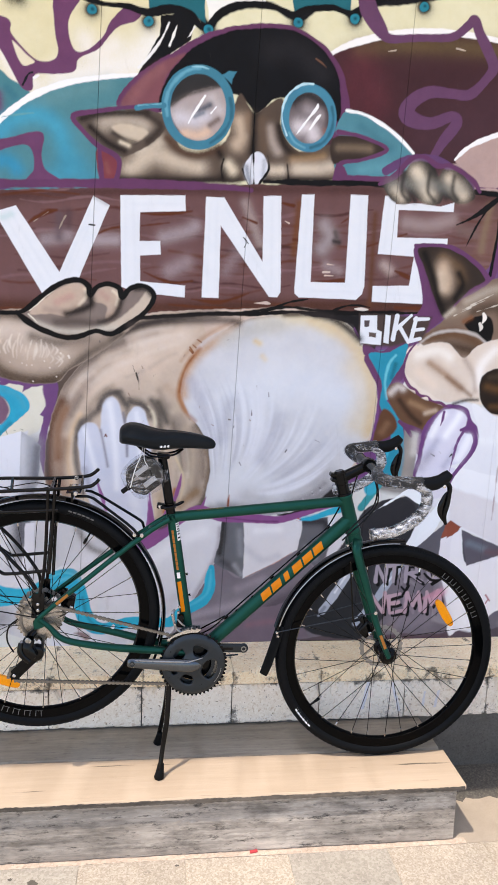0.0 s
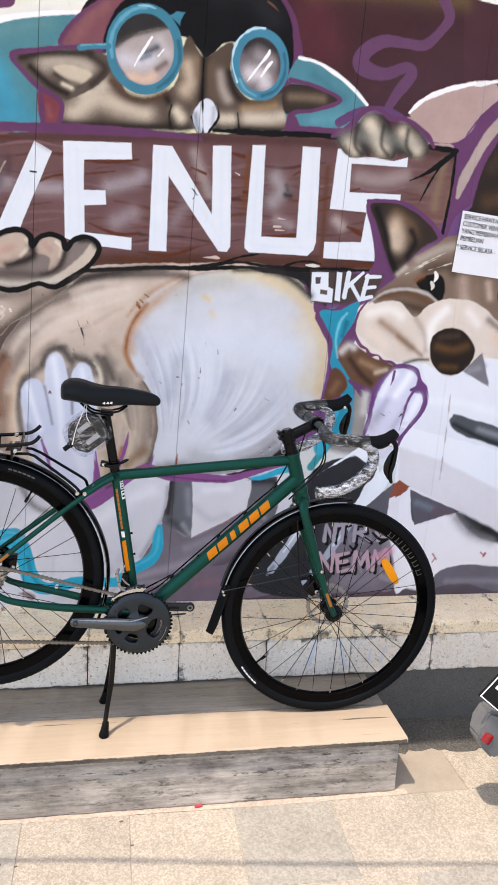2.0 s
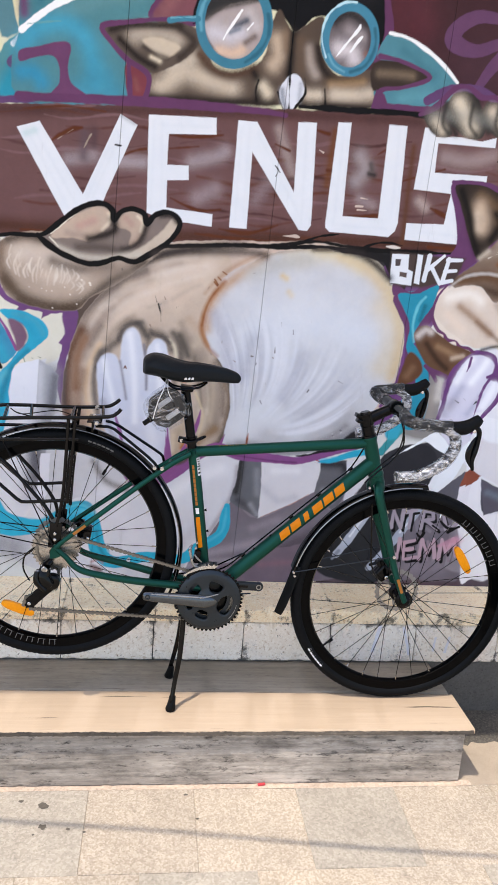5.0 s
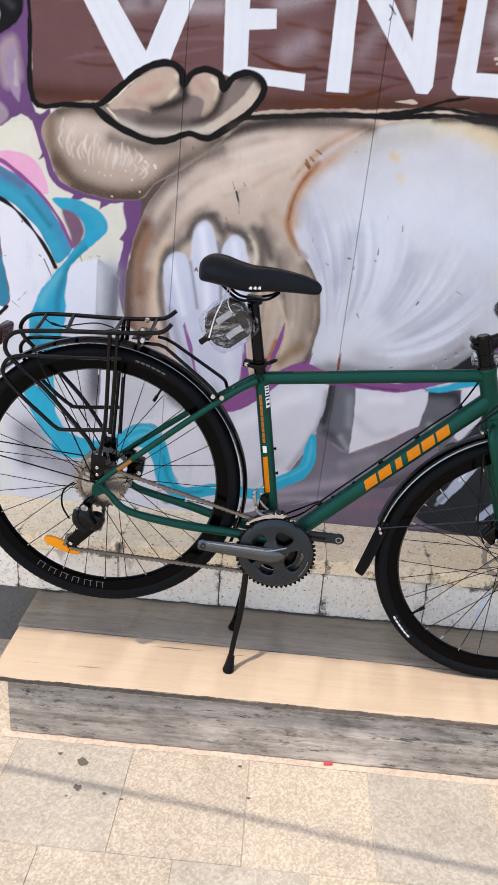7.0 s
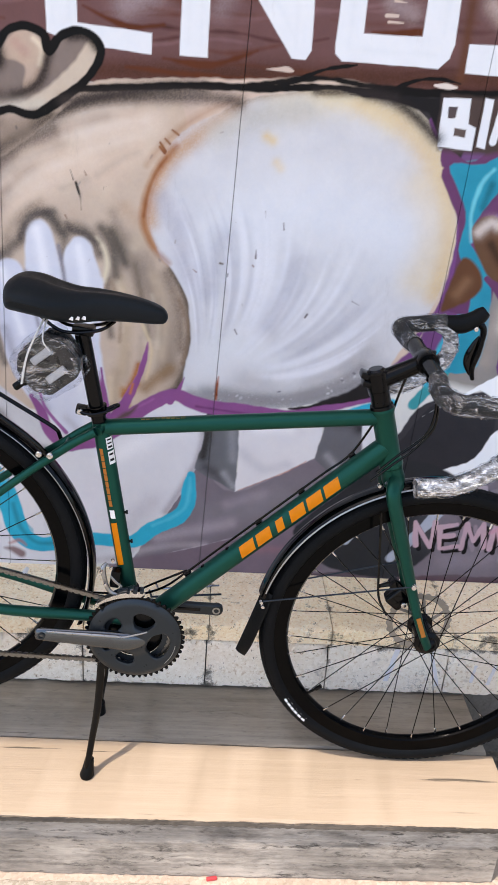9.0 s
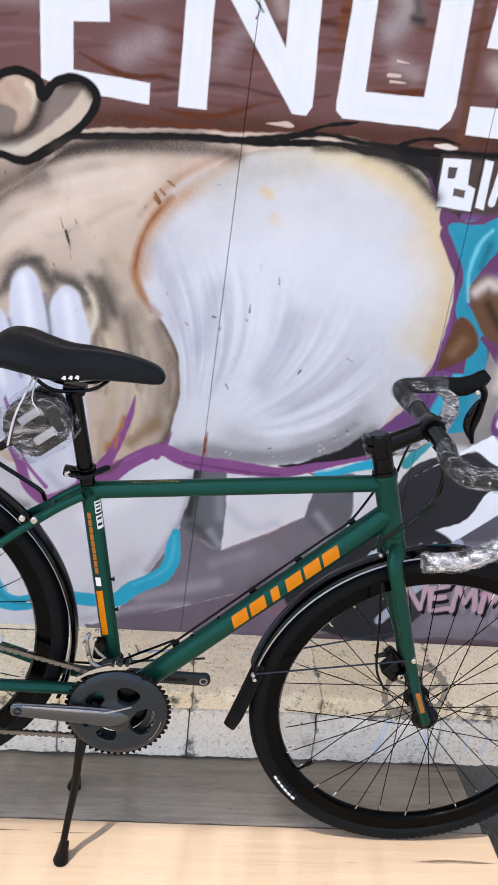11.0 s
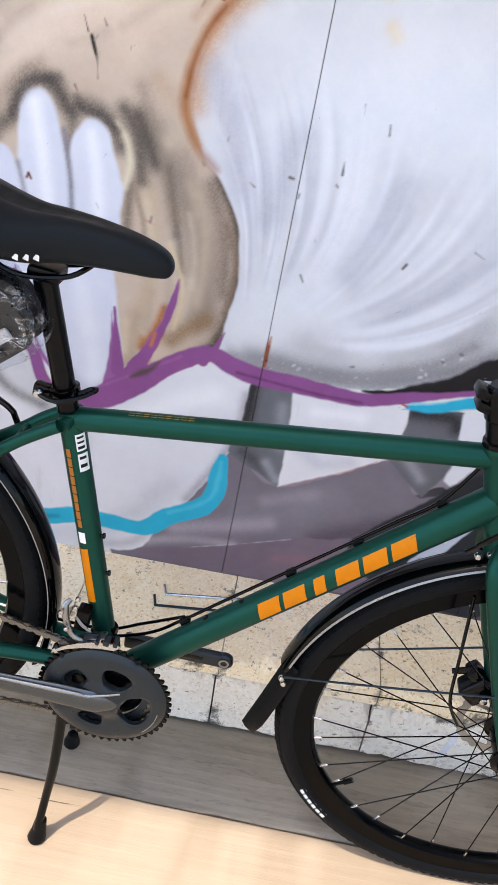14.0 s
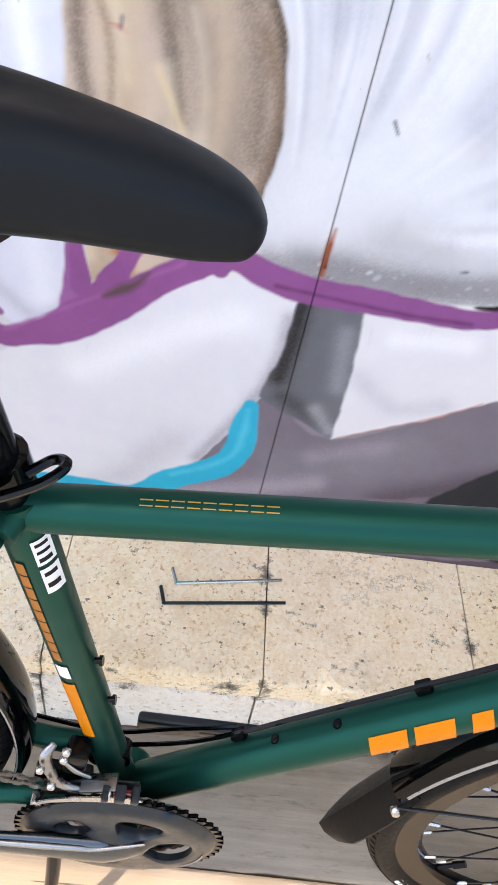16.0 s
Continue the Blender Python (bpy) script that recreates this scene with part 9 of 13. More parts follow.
ribbon("0B0A0A", [(-0.764, 1.554, 0.0113), (-0.696, 1.556, 0.0131), (-0.663, 1.57, 0.0169), (-0.608, 1.618, 0.0169), (-0.55, 1.657, 0.0169), (-0.495, 1.668, 0.0169), (-0.464, 1.649, 0.0206), (-0.458, 1.622, 0.0169), (-0.436, 1.648, 0.0169), (-0.399, 1.659, 0.015), (-0.364, 1.647, 0.0169), (-0.353, 1.618, 0.0188), (-0.329, 1.645, 0.0169), (-0.288, 1.658, 0.015), (-0.256, 1.642, 0.0169), (-0.25, 1.613, 0.015), (-0.283, 1.565, 0.0169), (-0.346, 1.518, 0.0188), (-0.391, 1.494, 0.0169), (-0.44, 1.503, 0.015), (-0.495, 1.483, 0.0169), (-0.551, 1.48, 0.0188), (-0.615, 1.502, 0.0188), (-0.66, 1.526, 0.0206), (-0.696, 1.556, 0.0169)], soft=0.003)
# rusty rim of the belly and its grey foot
glow("B08050", 0.0086, 0.55, [(-0.101, 1.445), (-0.134, 1.394), (-0.156, 1.336), (-0.156, 1.281), (-0.135, 1.239)])
ribbon("97582A", [(-0.09, 1.453, 0.0069), (-0.108, 1.43, 0.0077), (-0.131, 1.398, 0.0095), (-0.15, 1.352, 0.0103), (-0.159, 1.296, 0.0129), (-0.149, 1.261, 0.0095), (-0.132, 1.233, 0.0069), (-0.1, 1.204, 0.0034)], soft=0.018, amount=0.85)
ribbon("7E4420", [(-0.111, 1.428, 0.0025), (-0.133, 1.397, 0.0033), (-0.15, 1.353, 0.0033), (-0.158, 1.304, 0.0042)], soft=0.008, amount=0.7)
stroke("7A4A30", 0.0019, [(-0.125, 1.458), (-0.113, 1.441)], soft=0.003)
stroke("7A4A30", 0.0019, [(-0.126, 1.449), (-0.115, 1.437)], soft=0.003)
stroke("7A4A30", 0.0019, [(-0.1, 1.484), (-0.086, 1.475)], soft=0.003)
stroke("7A4A30", 0.0019, [(-0.115, 1.466), (-0.104, 1.456)], soft=0.003)
ribbon("A07048", [(-0.154, 1.41, 0.0035), (-0.124, 1.449, 0.0081), (-0.072, 1.496, 0.0093), (-0.008, 1.535, 0.0058), (0.036, 1.552, 0.0023)], soft=0.02, amount=0.6)
glow("8E8C90", 0.0139, 0.8, [(-0.04, 0.893), (0.033, 0.878), (0.125, 0.881), (0.231, 0.906), (0.313, 0.941), (0.369, 0.985)])
stroke("B8B8BE", 0.0013, [(0.067, 0.868), (0.068, 0.87)], soft=0.003)
stroke("A8A8AE", 0.002, [(0.291, 0.929), (0.292, 0.931)], soft=0.003)
stroke("A8A8AE", 0.0011, [(0.169, 0.905), (0.171, 0.908)], soft=0.003)
stroke("A8A8AE", 0.0022, [(0.08, 0.887), (0.083, 0.89)], soft=0.003)
stroke("A8A8AE", 0.0011, [(0.291, 0.934), (0.291, 0.936)], soft=0.003)
stroke("75737A", 0.0025, [(0.008, 0.872), (0.01, 0.874)], soft=0.003)
stroke("A8A8AE", 0.0022, [(-0.001, 0.871), (0.001, 0.87)], soft=0.003)
stroke("A8A8AE", 0.0014, [(0.157, 0.89), (0.16, 0.888)], soft=0.003)
stroke("B8B8BE", 0.0019, [(0.028, 0.876), (0.03, 0.876)], soft=0.003)
stroke("75737A", 0.0013, [(0.229, 0.909), (0.23, 0.909)], soft=0.003)
stroke("75737A", 0.0024, [(0.174, 0.911), (0.177, 0.911)], soft=0.003)
stroke("B8B8BE", 0.0014, [(0.322, 0.953), (0.324, 0.953)], soft=0.003)
stroke("B8B8BE", 0.002, [(0.302, 0.921), (0.303, 0.919)], soft=0.003)
stroke("B8B8BE", 0.0014, [(0.301, 0.952), (0.302, 0.951)], soft=0.003)
stroke("A8A8AE", 0.0025, [(0.109, 0.898), (0.11, 0.897)], soft=0.003)
stroke("B8B8BE", 0.0014, [(0.134, 0.903), (0.135, 0.905)], soft=0.003)
stroke("A8A8AE", 0.0013, [(0.015, 0.885), (0.018, 0.886)], soft=0.003)
stroke("B8B8BE", 0.001, [(0.032, 0.88), (0.034, 0.882)], soft=0.003)
stroke("A8A8AE", 0.0015, [(0.203, 0.893), (0.206, 0.892)], soft=0.003)
stroke("75737A", 0.001, [(0.17, 0.91), (0.174, 0.91)], soft=0.003)
stroke("B8B8BE", 0.0014, [(0.353, 0.958), (0.355, 0.96)], soft=0.003)
stroke("A8A8AE", 0.0022, [(0.052, 0.894), (0.053, 0.896)], soft=0.003)
stroke("75737A", 0.0017, [(0.258, 0.912), (0.262, 0.912)], soft=0.003)
stroke("A8A8AE", 0.0017, [(0.162, 0.896), (0.163, 0.898)], soft=0.003)
stroke("B8B8BE", 0.0022, [(0.016, 0.895), (0.017, 0.898)], soft=0.003)
stroke("B8B8BE", 0.0025, [(0.12, 0.889), (0.123, 0.89)], soft=0.003)
stroke("75737A", 0.0013, [(0.294, 0.929), (0.296, 0.928)], soft=0.003)
stroke("75737A", 0.0014, [(0.226, 0.925), (0.227, 0.926)], soft=0.003)
stroke("75737A", 0.0014, [(0.323, 0.949), (0.326, 0.947)], soft=0.003)
stroke("A8A8AE", 0.0019, [(0.125, 0.872), (0.128, 0.87)], soft=0.003)
stroke("B8B8BE", 0.0012, [(0.278, 0.933), (0.281, 0.931)], soft=0.003)
stroke("A8A8AE", 0.0016, [(0.302, 0.941), (0.304, 0.941)], soft=0.003)
stroke("A8A8AE", 0.0023, [(0.183, 0.89), (0.186, 0.892)], soft=0.003)
stroke("75737A", 0.0018, [(0.145, 0.891), (0.146, 0.892)], soft=0.003)
stroke("A8A8AE", 0.0022, [(0.175, 0.882), (0.178, 0.881)], soft=0.003)
stroke("75737A", 0.0013, [(0.35, 0.968), (0.354, 0.967)], soft=0.003)
stroke("B8B8BE", 0.0023, [(0.07, 0.893), (0.073, 0.895)], soft=0.003)
stroke("B8B8BE", 0.0015, [(0.291, 0.927), (0.295, 0.927)], soft=0.003)
stroke("75737A", 0.0026, [(0.13, 0.883), (0.134, 0.882)], soft=0.003)
stroke("75737A", 0.0015, [(0.028, 0.881), (0.029, 0.881)], soft=0.003)
stroke("75737A", 0.0011, [(0.237, 0.918), (0.24, 0.918)], soft=0.003)
stroke("B8B8BE", 0.0023, [(0.23, 0.916), (0.231, 0.917)], soft=0.003)
stroke("B8B8BE", 0.0022, [(0.292, 0.912), (0.295, 0.913)], soft=0.003)
stroke("A8A8AE", 0.0026, [(0.101, 0.892), (0.102, 0.891)], soft=0.003)
stroke("A8A8AE", 0.0012, [(0.329, 0.943), (0.329, 0.944)], soft=0.003)
stroke("B8B8BE", 0.0019, [(0.148, 0.881), (0.15, 0.879)], soft=0.003)
# shards under the belly
fill("766E78", [(-0.239, 0.379), (-0.138, 0.523), (-0.028, 0.691), (0.083, 0.629), (0.28, 0.734), (0.356, 0.664), (0.502, 0.738), (0.588, 0.46), (0.367, 0.402), (0.105, 0.386)], soft=0.004)
glow("827E86", 0.0384, 0.7, [(0.021, 0.566), (0.122, 0.581), (0.203, 0.634)])
glow("7A747C", 0.0322, 0.7, [(0.24, 0.669), (0.336, 0.635)])
glow("4C444C", 0.0237, 0.7, [(0.179, 0.515), (0.324, 0.591), (0.45, 0.62)])
glow("A29AA2", 0.0109, 0.8, [(-0.18, 0.434), (-0.085, 0.461), (0.01, 0.468)])
glow("7C6A74", 0.0148, 0.8, [(-0.117, 0.407), (0.004, 0.412), (0.089, 0.414)])
glow("4A3E46", 0.0095, 0.8, [(0.03, 0.395), (0.195, 0.427), (0.36, 0.435)])
fill("D9D9DF", [(-0.42, 0.649), (-0.34, 0.719), (-0.253, 0.763), (-0.169, 0.82), (-0.104, 0.858), (-0.047, 0.863), (0.002, 0.848), (-0.002, 0.765), (-0.024, 0.681), (-0.088, 0.563), (-0.136, 0.499), (-0.191, 0.41), (-0.302, 0.395), (-0.426, 0.39)], soft=0.004, name='sheetA')
glow("C2C0C8", 0.0271, 0.7, [(-0.364, 0.42), (-0.242, 0.463), (-0.131, 0.588)], clip='sheetA')
glow("A8A4AC", 0.0101, 0.8, [(-0.004, 0.819), (-0.009, 0.755), (-0.031, 0.682), (-0.094, 0.563)], clip='sheetA')
glow("EDEDF2", 0.0242, 0.7, [(-0.25, 0.696), (-0.144, 0.768), (-0.062, 0.808)], clip='sheetA')
glow("B4AEB6", 0.0123, 0.7, [(-0.302, 0.403), (-0.204, 0.426), (-0.147, 0.492)], clip='sheetA')
fill("6A6C72", [(0.002, 0.848), (0.08, 0.843), (0.086, 0.765), (0.083, 0.632), (-0.025, 0.691), (-0.006, 0.763)], smooth=False, soft=0.004, name='wedge')
glow("302E2E", 0.0136, 0.95, [(0.006, 0.839), (0.004, 0.785), (-0.004, 0.727)], clip='wedge')
glow("8E9096", 0.0128, 0.8, [(0.065, 0.809), (0.072, 0.724)], clip='wedge')
glow("47464A", 0.0132, 0.8, [(0.005, 0.697), (0.065, 0.658)], clip='wedge')
glow("A0A2A8", 0.0101, 0.7, [(0.051, 0.681), (0.076, 0.647)], clip='wedge')
fill("DDDCE1", [(0.08, 0.845), (0.291, 0.858), (0.292, 0.804), (0.279, 0.739), (0.193, 0.685), (0.083, 0.632), (0.086, 0.752)], smooth=False, soft=0.004, name='shardB')
glow("C6C6CE", 0.015, 0.7, [(0.096, 0.742), (0.147, 0.701), (0.209, 0.714)], clip='shardB')
glow("EEEEF2", 0.0143, 0.7, [(0.128, 0.809), (0.21, 0.814)], clip='shardB')
ribbon("C48A7C", [(0.091, 0.636, 0.0011), (0.153, 0.666, 0.0027), (0.213, 0.697, 0.0032), (0.258, 0.727, 0.0011)], soft=0.004, amount=0.8)
fill("66666C", [(0.292, 0.854), (0.387, 0.859), (0.397, 0.744), (0.358, 0.662), (0.28, 0.734), (0.292, 0.804)], smooth=False, soft=0.004, name='shardC')
glow("2E2E32", 0.0159, 0.9, [(0.302, 0.842), (0.368, 0.843), (0.384, 0.825)], clip='shardC')
glow("96969C", 0.0105, 0.8, [(0.31, 0.746), (0.346, 0.705)], clip='shardC')
fill("D8D8DE", [(0.387, 0.855), (0.46, 0.876), (0.465, 0.793), (0.408, 0.697), (0.389, 0.711), (0.397, 0.76)], smooth=False, soft=0.005)
fill("766874", [(-0.189, 0.411), (0.005, 0.466), (0.135, 0.514), (0.286, 0.544), (0.333, 0.402), (0.166, 0.388), (0.019, 0.389), (-0.187, 0.386)], smooth=False, soft=0.006)
glow("8C6A76", 0.0121, 0.6, [(0.104, 0.453), (0.201, 0.465), (0.284, 0.461)])
glow("A59CA6", 0.0177, 0.75, [(-0.112, 0.485), (-0.025, 0.509), (0.076, 0.537)])
glow("98909A", 0.0145, 0.6, [(0.064, 0.592), (0.156, 0.629)])
stroke("B0A8B2", 0.0018, [(-0.088, 0.438), (0.018, 0.471), (0.127, 0.509)], soft=0.004)
glow("DEDCE5", 0.0406, 0.62, [(-0.716, 0.687), (-0.693, 0.605)])
glow("DEDCE5", 0.0406, 0.62, [(-0.635, 0.502), (-0.568, 0.502), (-0.512, 0.482)])
glow("DEDCE5", 0.0391, 0.62, [(-0.46, 0.64), (-0.392, 0.61), (-0.372, 0.553)])
glow("DEDCE5", 0.04, 0.62, [(-0.275, 0.62), (-0.301, 0.521), (-0.362, 0.468)])
glow("DEDCE5", 0.0417, 0.62, [(-0.477, 0.466), (-0.439, 0.426)])
ribbon("22AACA", [(-0.812, 0.572, 0.0543), (-0.772, 0.564, 0.0516), (-0.718, 0.566, 0.0421), (-0.666, 0.579, 0.0285), (-0.62, 0.59, 0.0394), (-0.582, 0.615, 0.0489), (-0.547, 0.622, 0.0625), (-0.511, 0.599, 0.0652), (-0.492, 0.557, 0.0571), (-0.485, 0.512, 0.0571), (-0.464, 0.469, 0.0516), (-0.421, 0.448, 0.0448), (-0.374, 0.458, 0.0408), (-0.321, 0.472, 0.0394), (-0.254, 0.471, 0.038), (-0.199, 0.467, 0.0353), (-0.166, 0.476, 0.0421), (-0.129, 0.509, 0.0421), (-0.084, 0.535, 0.0421), (-0.053, 0.559, 0.0435), (-0.038, 0.596, 0.0394), (-0.036, 0.637, 0.0353), (-0.032, 0.673, 0.0231)], soft=0.004)
ribbon("62C4DC", [(-0.627, 0.586, 0.0053), (-0.583, 0.621, 0.0093), (-0.532, 0.639, 0.0093), (-0.496, 0.629, 0.008)], soft=0.012, amount=0.7)
ribbon("1E7890", [(-0.486, 0.566, 0.0111), (-0.471, 0.499, 0.0111), (-0.428, 0.453, 0.0097), (-0.361, 0.46, 0.0083)], soft=0.01, amount=0.7)
ribbon("58C4DC", [(-0.127, 0.521, 0.0064), (-0.079, 0.547, 0.0077), (-0.045, 0.578, 0.0077), (-0.035, 0.627, 0.0064), (-0.034, 0.665, 0.0051)], soft=0.01, amount=0.7)
ribbon("B06A60", [(-0.501, 0.448, 0.0068), (-0.476, 0.458, 0.0122), (-0.46, 0.445, 0.0054)], soft=0.008, amount=0.7)
ribbon("6A3A34", [(-0.514, 0.433, 0.0056), (-0.494, 0.43, 0.0194), (-0.473, 0.418, 0.0222)], soft=0.01, amount=0.8)
ribbon("22AACA", [(-0.888, 0.752, 0.0722), (-0.848, 0.656, 0.0686), (-0.805, 0.603, 0.0578), (-0.734, 0.585, 0.0397), (-0.663, 0.588, 0.0325), (-0.619, 0.607, 0.047)], soft=0.005)
# violet ground line and the dark gap under the belly
fill("232122", [(0.199, 0.868), (0.277, 0.885), (0.348, 0.919), (0.412, 0.971), (0.431, 0.97), (0.448, 0.914), (0.357, 0.887), (0.261, 0.864)], soft=0.004)
ribbon("8A5288", [(-0.425, 0.866, 0.011), (-0.403, 0.827, 0.0219), (-0.386, 0.774, 0.0274), (-0.342, 0.738, 0.0302), (-0.291, 0.758, 0.0329), (-0.248, 0.791, 0.0356), (-0.189, 0.826, 0.0356), (-0.133, 0.864, 0.0329), (-0.079, 0.888, 0.0329), (-0.038, 0.873, 0.0356), (0.015, 0.86, 0.037), (0.12, 0.855, 0.0329), (0.203, 0.85, 0.0274), (0.281, 0.868, 0.0219), (0.356, 0.889, 0.0137), (0.412, 0.905, 0.0082)], soft=0.004)
ribbon("8A5288", [(-0.145, 1.016, 0.0042), (-0.158, 0.952, 0.0126), (-0.18, 0.894, 0.0168), (-0.213, 0.837, 0.0309)], soft=0.003)
ribbon("8A5288", [(-0.256, 0.946, 0.0042), (-0.251, 0.887, 0.0141), (-0.246, 0.825, 0.0254)], soft=0.003)
ribbon("8A5288", [(-0.057, 0.933, 0.0028), (-0.072, 0.898, 0.0138), (-0.09, 0.872, 0.022)], soft=0.003)
fill("8A5288", [(-0.238, 0.827), (-0.191, 0.853), (-0.201, 0.814), (-0.23, 0.787)], soft=0.004)
ribbon("9A5E96", [(-0.34, 0.748, 0.0043), (-0.254, 0.799, 0.0043), (-0.131, 0.873, 0.0043)], soft=0.006)
ribbon("6A3868", [(-0.026, 0.861, 0.0041), (0.121, 0.846, 0.0041), (0.204, 0.844, 0.0041)], soft=0.006)
ribbon("22AACA", [(0.287, 0.851, 0.0097), (0.334, 0.858, 0.0193), (0.389, 0.878, 0.0232), (0.454, 0.895, 0.027)], soft=0.005)
ribbon("5CC2DA", [(0.293, 0.859, 0.003), (0.35, 0.872, 0.004)], soft=0.006)
stroke("B03A30", 0.0015, [(0.275, 0.855), (0.287, 0.851)], soft=0.002)
stroke("B03A30", 0.0015, [(0.271, 0.847), (0.282, 0.845)], soft=0.002)
# bottom strip at the wall's foot, scuffs and marks
stroke("6A666C", 0.002, [(0.11, 1.331), (0.111, 1.316)], soft=0.003)
stroke("6A666C", 0.002, [(0.152, 1.308), (0.154, 1.294)], soft=0.003)
stroke("6A666C", 0.0021, [(0.095, 1.246), (0.095, 1.227)], soft=0.003)
stroke("6A666C", 0.0022, [(0.034, 1.188), (0.033, 1.181)], soft=0.003)
stroke("6A666C", 0.0021, [(0.326, 1.142), (0.343, 1.134)], soft=0.003)
stroke("6A666C", 0.0023, [(0.057, 1.059), (0.063, 1.048)], soft=0.003)
stroke("6A666C", 0.0021, [(0.22, 1.098), (0.224, 1.105)], soft=0.003)
stroke("6A666C", 0.0023, [(0.225, 1.021), (0.232, 1.025)], soft=0.003)
ribbon("9A4A1E", [(0.025, 0.94, 0.003), (0.022, 0.915, 0.0081), (0.021, 0.882, 0.0041)], soft=0.006)
ribbon("5A2A12", [(0.024, 0.924, 0.002), (0.023, 0.893, 0.0031)], soft=0.003)
# left: dark eye and pale wedges in the violet
fill("0D0C0E", [(-1.058, 1.868), (-0.968, 1.863), (-0.912, 1.839), (-0.878, 1.796), (-0.883, 1.75), (-0.927, 1.715), (-0.977, 1.704), (-1.069, 1.713)], soft=0.005)
ribbon("B8BCC2", [(-0.987, 1.805, 0.0046), (-0.957, 1.792, 0.0076), (-0.942, 1.763, 0.0107), (-0.945, 1.733, 0.0061)], soft=0.004)
glow("3A3A3E", 0.0107, 0.7, [(-0.934, 1.801), (-0.905, 1.776)])
ribbon("9A86A0", [(-0.907, 1.68, 0.0126), (-0.913, 1.63, 0.0316), (-0.905, 1.588, 0.0284), (-0.897, 1.555, 0.0063)], soft=0.006)
ribbon("B0A4A8", [(-0.902, 1.652, 0.0047), (-0.902, 1.595, 0.0126)], soft=0.006)
fill("A08C98", [(-1.002, 1.547), (-0.954, 1.552), (-0.924, 1.519), (-0.958, 1.487), (-1.005, 1.488)], soft=0.008)
# dark panel with pale slanting bars and scrawled letters behind the front wheel
fill("2A2C30", [(0.25, 0.536), (0.258, 0.498), (0.283, 0.461), (0.324, 0.429), (0.408, 0.399), (0.539, 0.394), (0.625, 0.482), (0.626, 0.581), (0.67, 0.681), (0.578, 0.736), (0.449, 0.735), (0.359, 0.649)], soft=0.006, name="panel")
glow("44464C", 0.0352, 0.6, [(0.585, 0.648), (0.596, 0.514)], clip='panel')
fill("77707A", [(0.626, 0.577), (0.674, 0.681), (0.757, 0.697), (0.826, 0.636), (0.853, 0.545), (0.866, 0.418), (0.785, 0.406), (0.672, 0.408), (0.561, 0.401), (0.625, 0.482)], soft=0.006, amount=0.85)
glow("8E8690", 0.0319, 0.6, [(0.667, 0.456), (0.779, 0.466)])
glow("6A626C", 0.0228, 0.6, [(0.784, 0.647), (0.813, 0.58)])
ribbon("B4BCCA", [(0.48, 0.659, 0.0297), (0.434, 0.578, 0.0319), (0.384, 0.503, 0.0276)], soft=0.004)
ribbon("DDE2EA", [(0.472, 0.648, 0.0086), (0.428, 0.574, 0.0086)], soft=0.004)
ribbon("8A92A0", [(0.391, 0.516, 0.0129), (0.37, 0.485, 0.0086)], soft=0.006)
ribbon("A8B0C0", [(0.678, 0.688, 0.0286), (0.628, 0.608, 0.0308), (0.573, 0.528, 0.0286), (0.513, 0.452, 0.0264)], soft=0.004)
ribbon("D4D9E2", [(0.667, 0.666, 0.0066), (0.616, 0.595, 0.0088)], soft=0.004)
stroke("0E0D10", 0.0106, [(0.589, 0.601), (0.592, 0.668), (0.626, 0.601), (0.629, 0.672)], soft=0.002, smooth=False)
stroke("0E0D10", 0.0107, [(0.641, 0.663), (0.679, 0.672)], soft=0.002, smooth=False)
stroke("0E0D10", 0.0106, [(0.66, 0.668), (0.657, 0.601)], soft=0.002, smooth=False)
stroke("0E0D10", 0.0107, [(0.704, 0.601), (0.706, 0.67), (0.742, 0.665), (0.747, 0.639), (0.712, 0.632)], soft=0.002, smooth=False)
stroke("0E0D10", 0.0108, [(0.718, 0.632), (0.766, 0.6)], soft=0.002, smooth=False)
stroke("0E0D10", 0.0108, [(0.783, 0.659), (0.8, 0.602), (0.84, 0.623)], soft=0.002, smooth=False)
stroke("A89EAA", 0.0131, [(0.579, 0.613), (0.582, 0.679), (0.616, 0.612), (0.619, 0.683)], soft=0.003, smooth=False)
stroke("A89EAA", 0.0132, [(0.631, 0.674), (0.67, 0.683)], soft=0.003, smooth=False)
stroke("A89EAA", 0.0132, [(0.65, 0.679), (0.647, 0.612)], soft=0.003, smooth=False)
stroke("A89EAA", 0.0134, [(0.694, 0.612), (0.696, 0.681), (0.732, 0.677), (0.737, 0.65), (0.702, 0.643)], soft=0.003, smooth=False)
stroke("A89EAA", 0.0135, [(0.709, 0.643), (0.756, 0.612)], soft=0.003, smooth=False)
stroke("A89EAA", 0.0135, [(0.773, 0.67), (0.79, 0.614), (0.83, 0.634)], soft=0.003, smooth=False)
stroke("0C0B0E", 0.0089, [(0.68, 0.592), (0.709, 0.562)], soft=0.002)
stroke("0C0B0E", 0.0089, [(0.708, 0.596), (0.687, 0.56)], soft=0.002)
stroke("0C0B0E", 0.009, [(0.766, 0.643), (0.798, 0.616), (0.836, 0.62)], soft=0.002)
stroke("0C0B0E", 0.0067, [(0.737, 0.625), (0.765, 0.607)], soft=0.002)
stroke("0E0D10", 0.0107, [(0.585, 0.485), (0.575, 0.557), (0.625, 0.482), (0.628, 0.556)], soft=0.002, smooth=False)
stroke("0E0D10", 0.0107, [(0.65, 0.479), (0.642, 0.543), (0.686, 0.554)], soft=0.002, smooth=False)
stroke("0E0D10", 0.0108, [(0.647, 0.513), (0.682, 0.52)], soft=0.002, smooth=False)
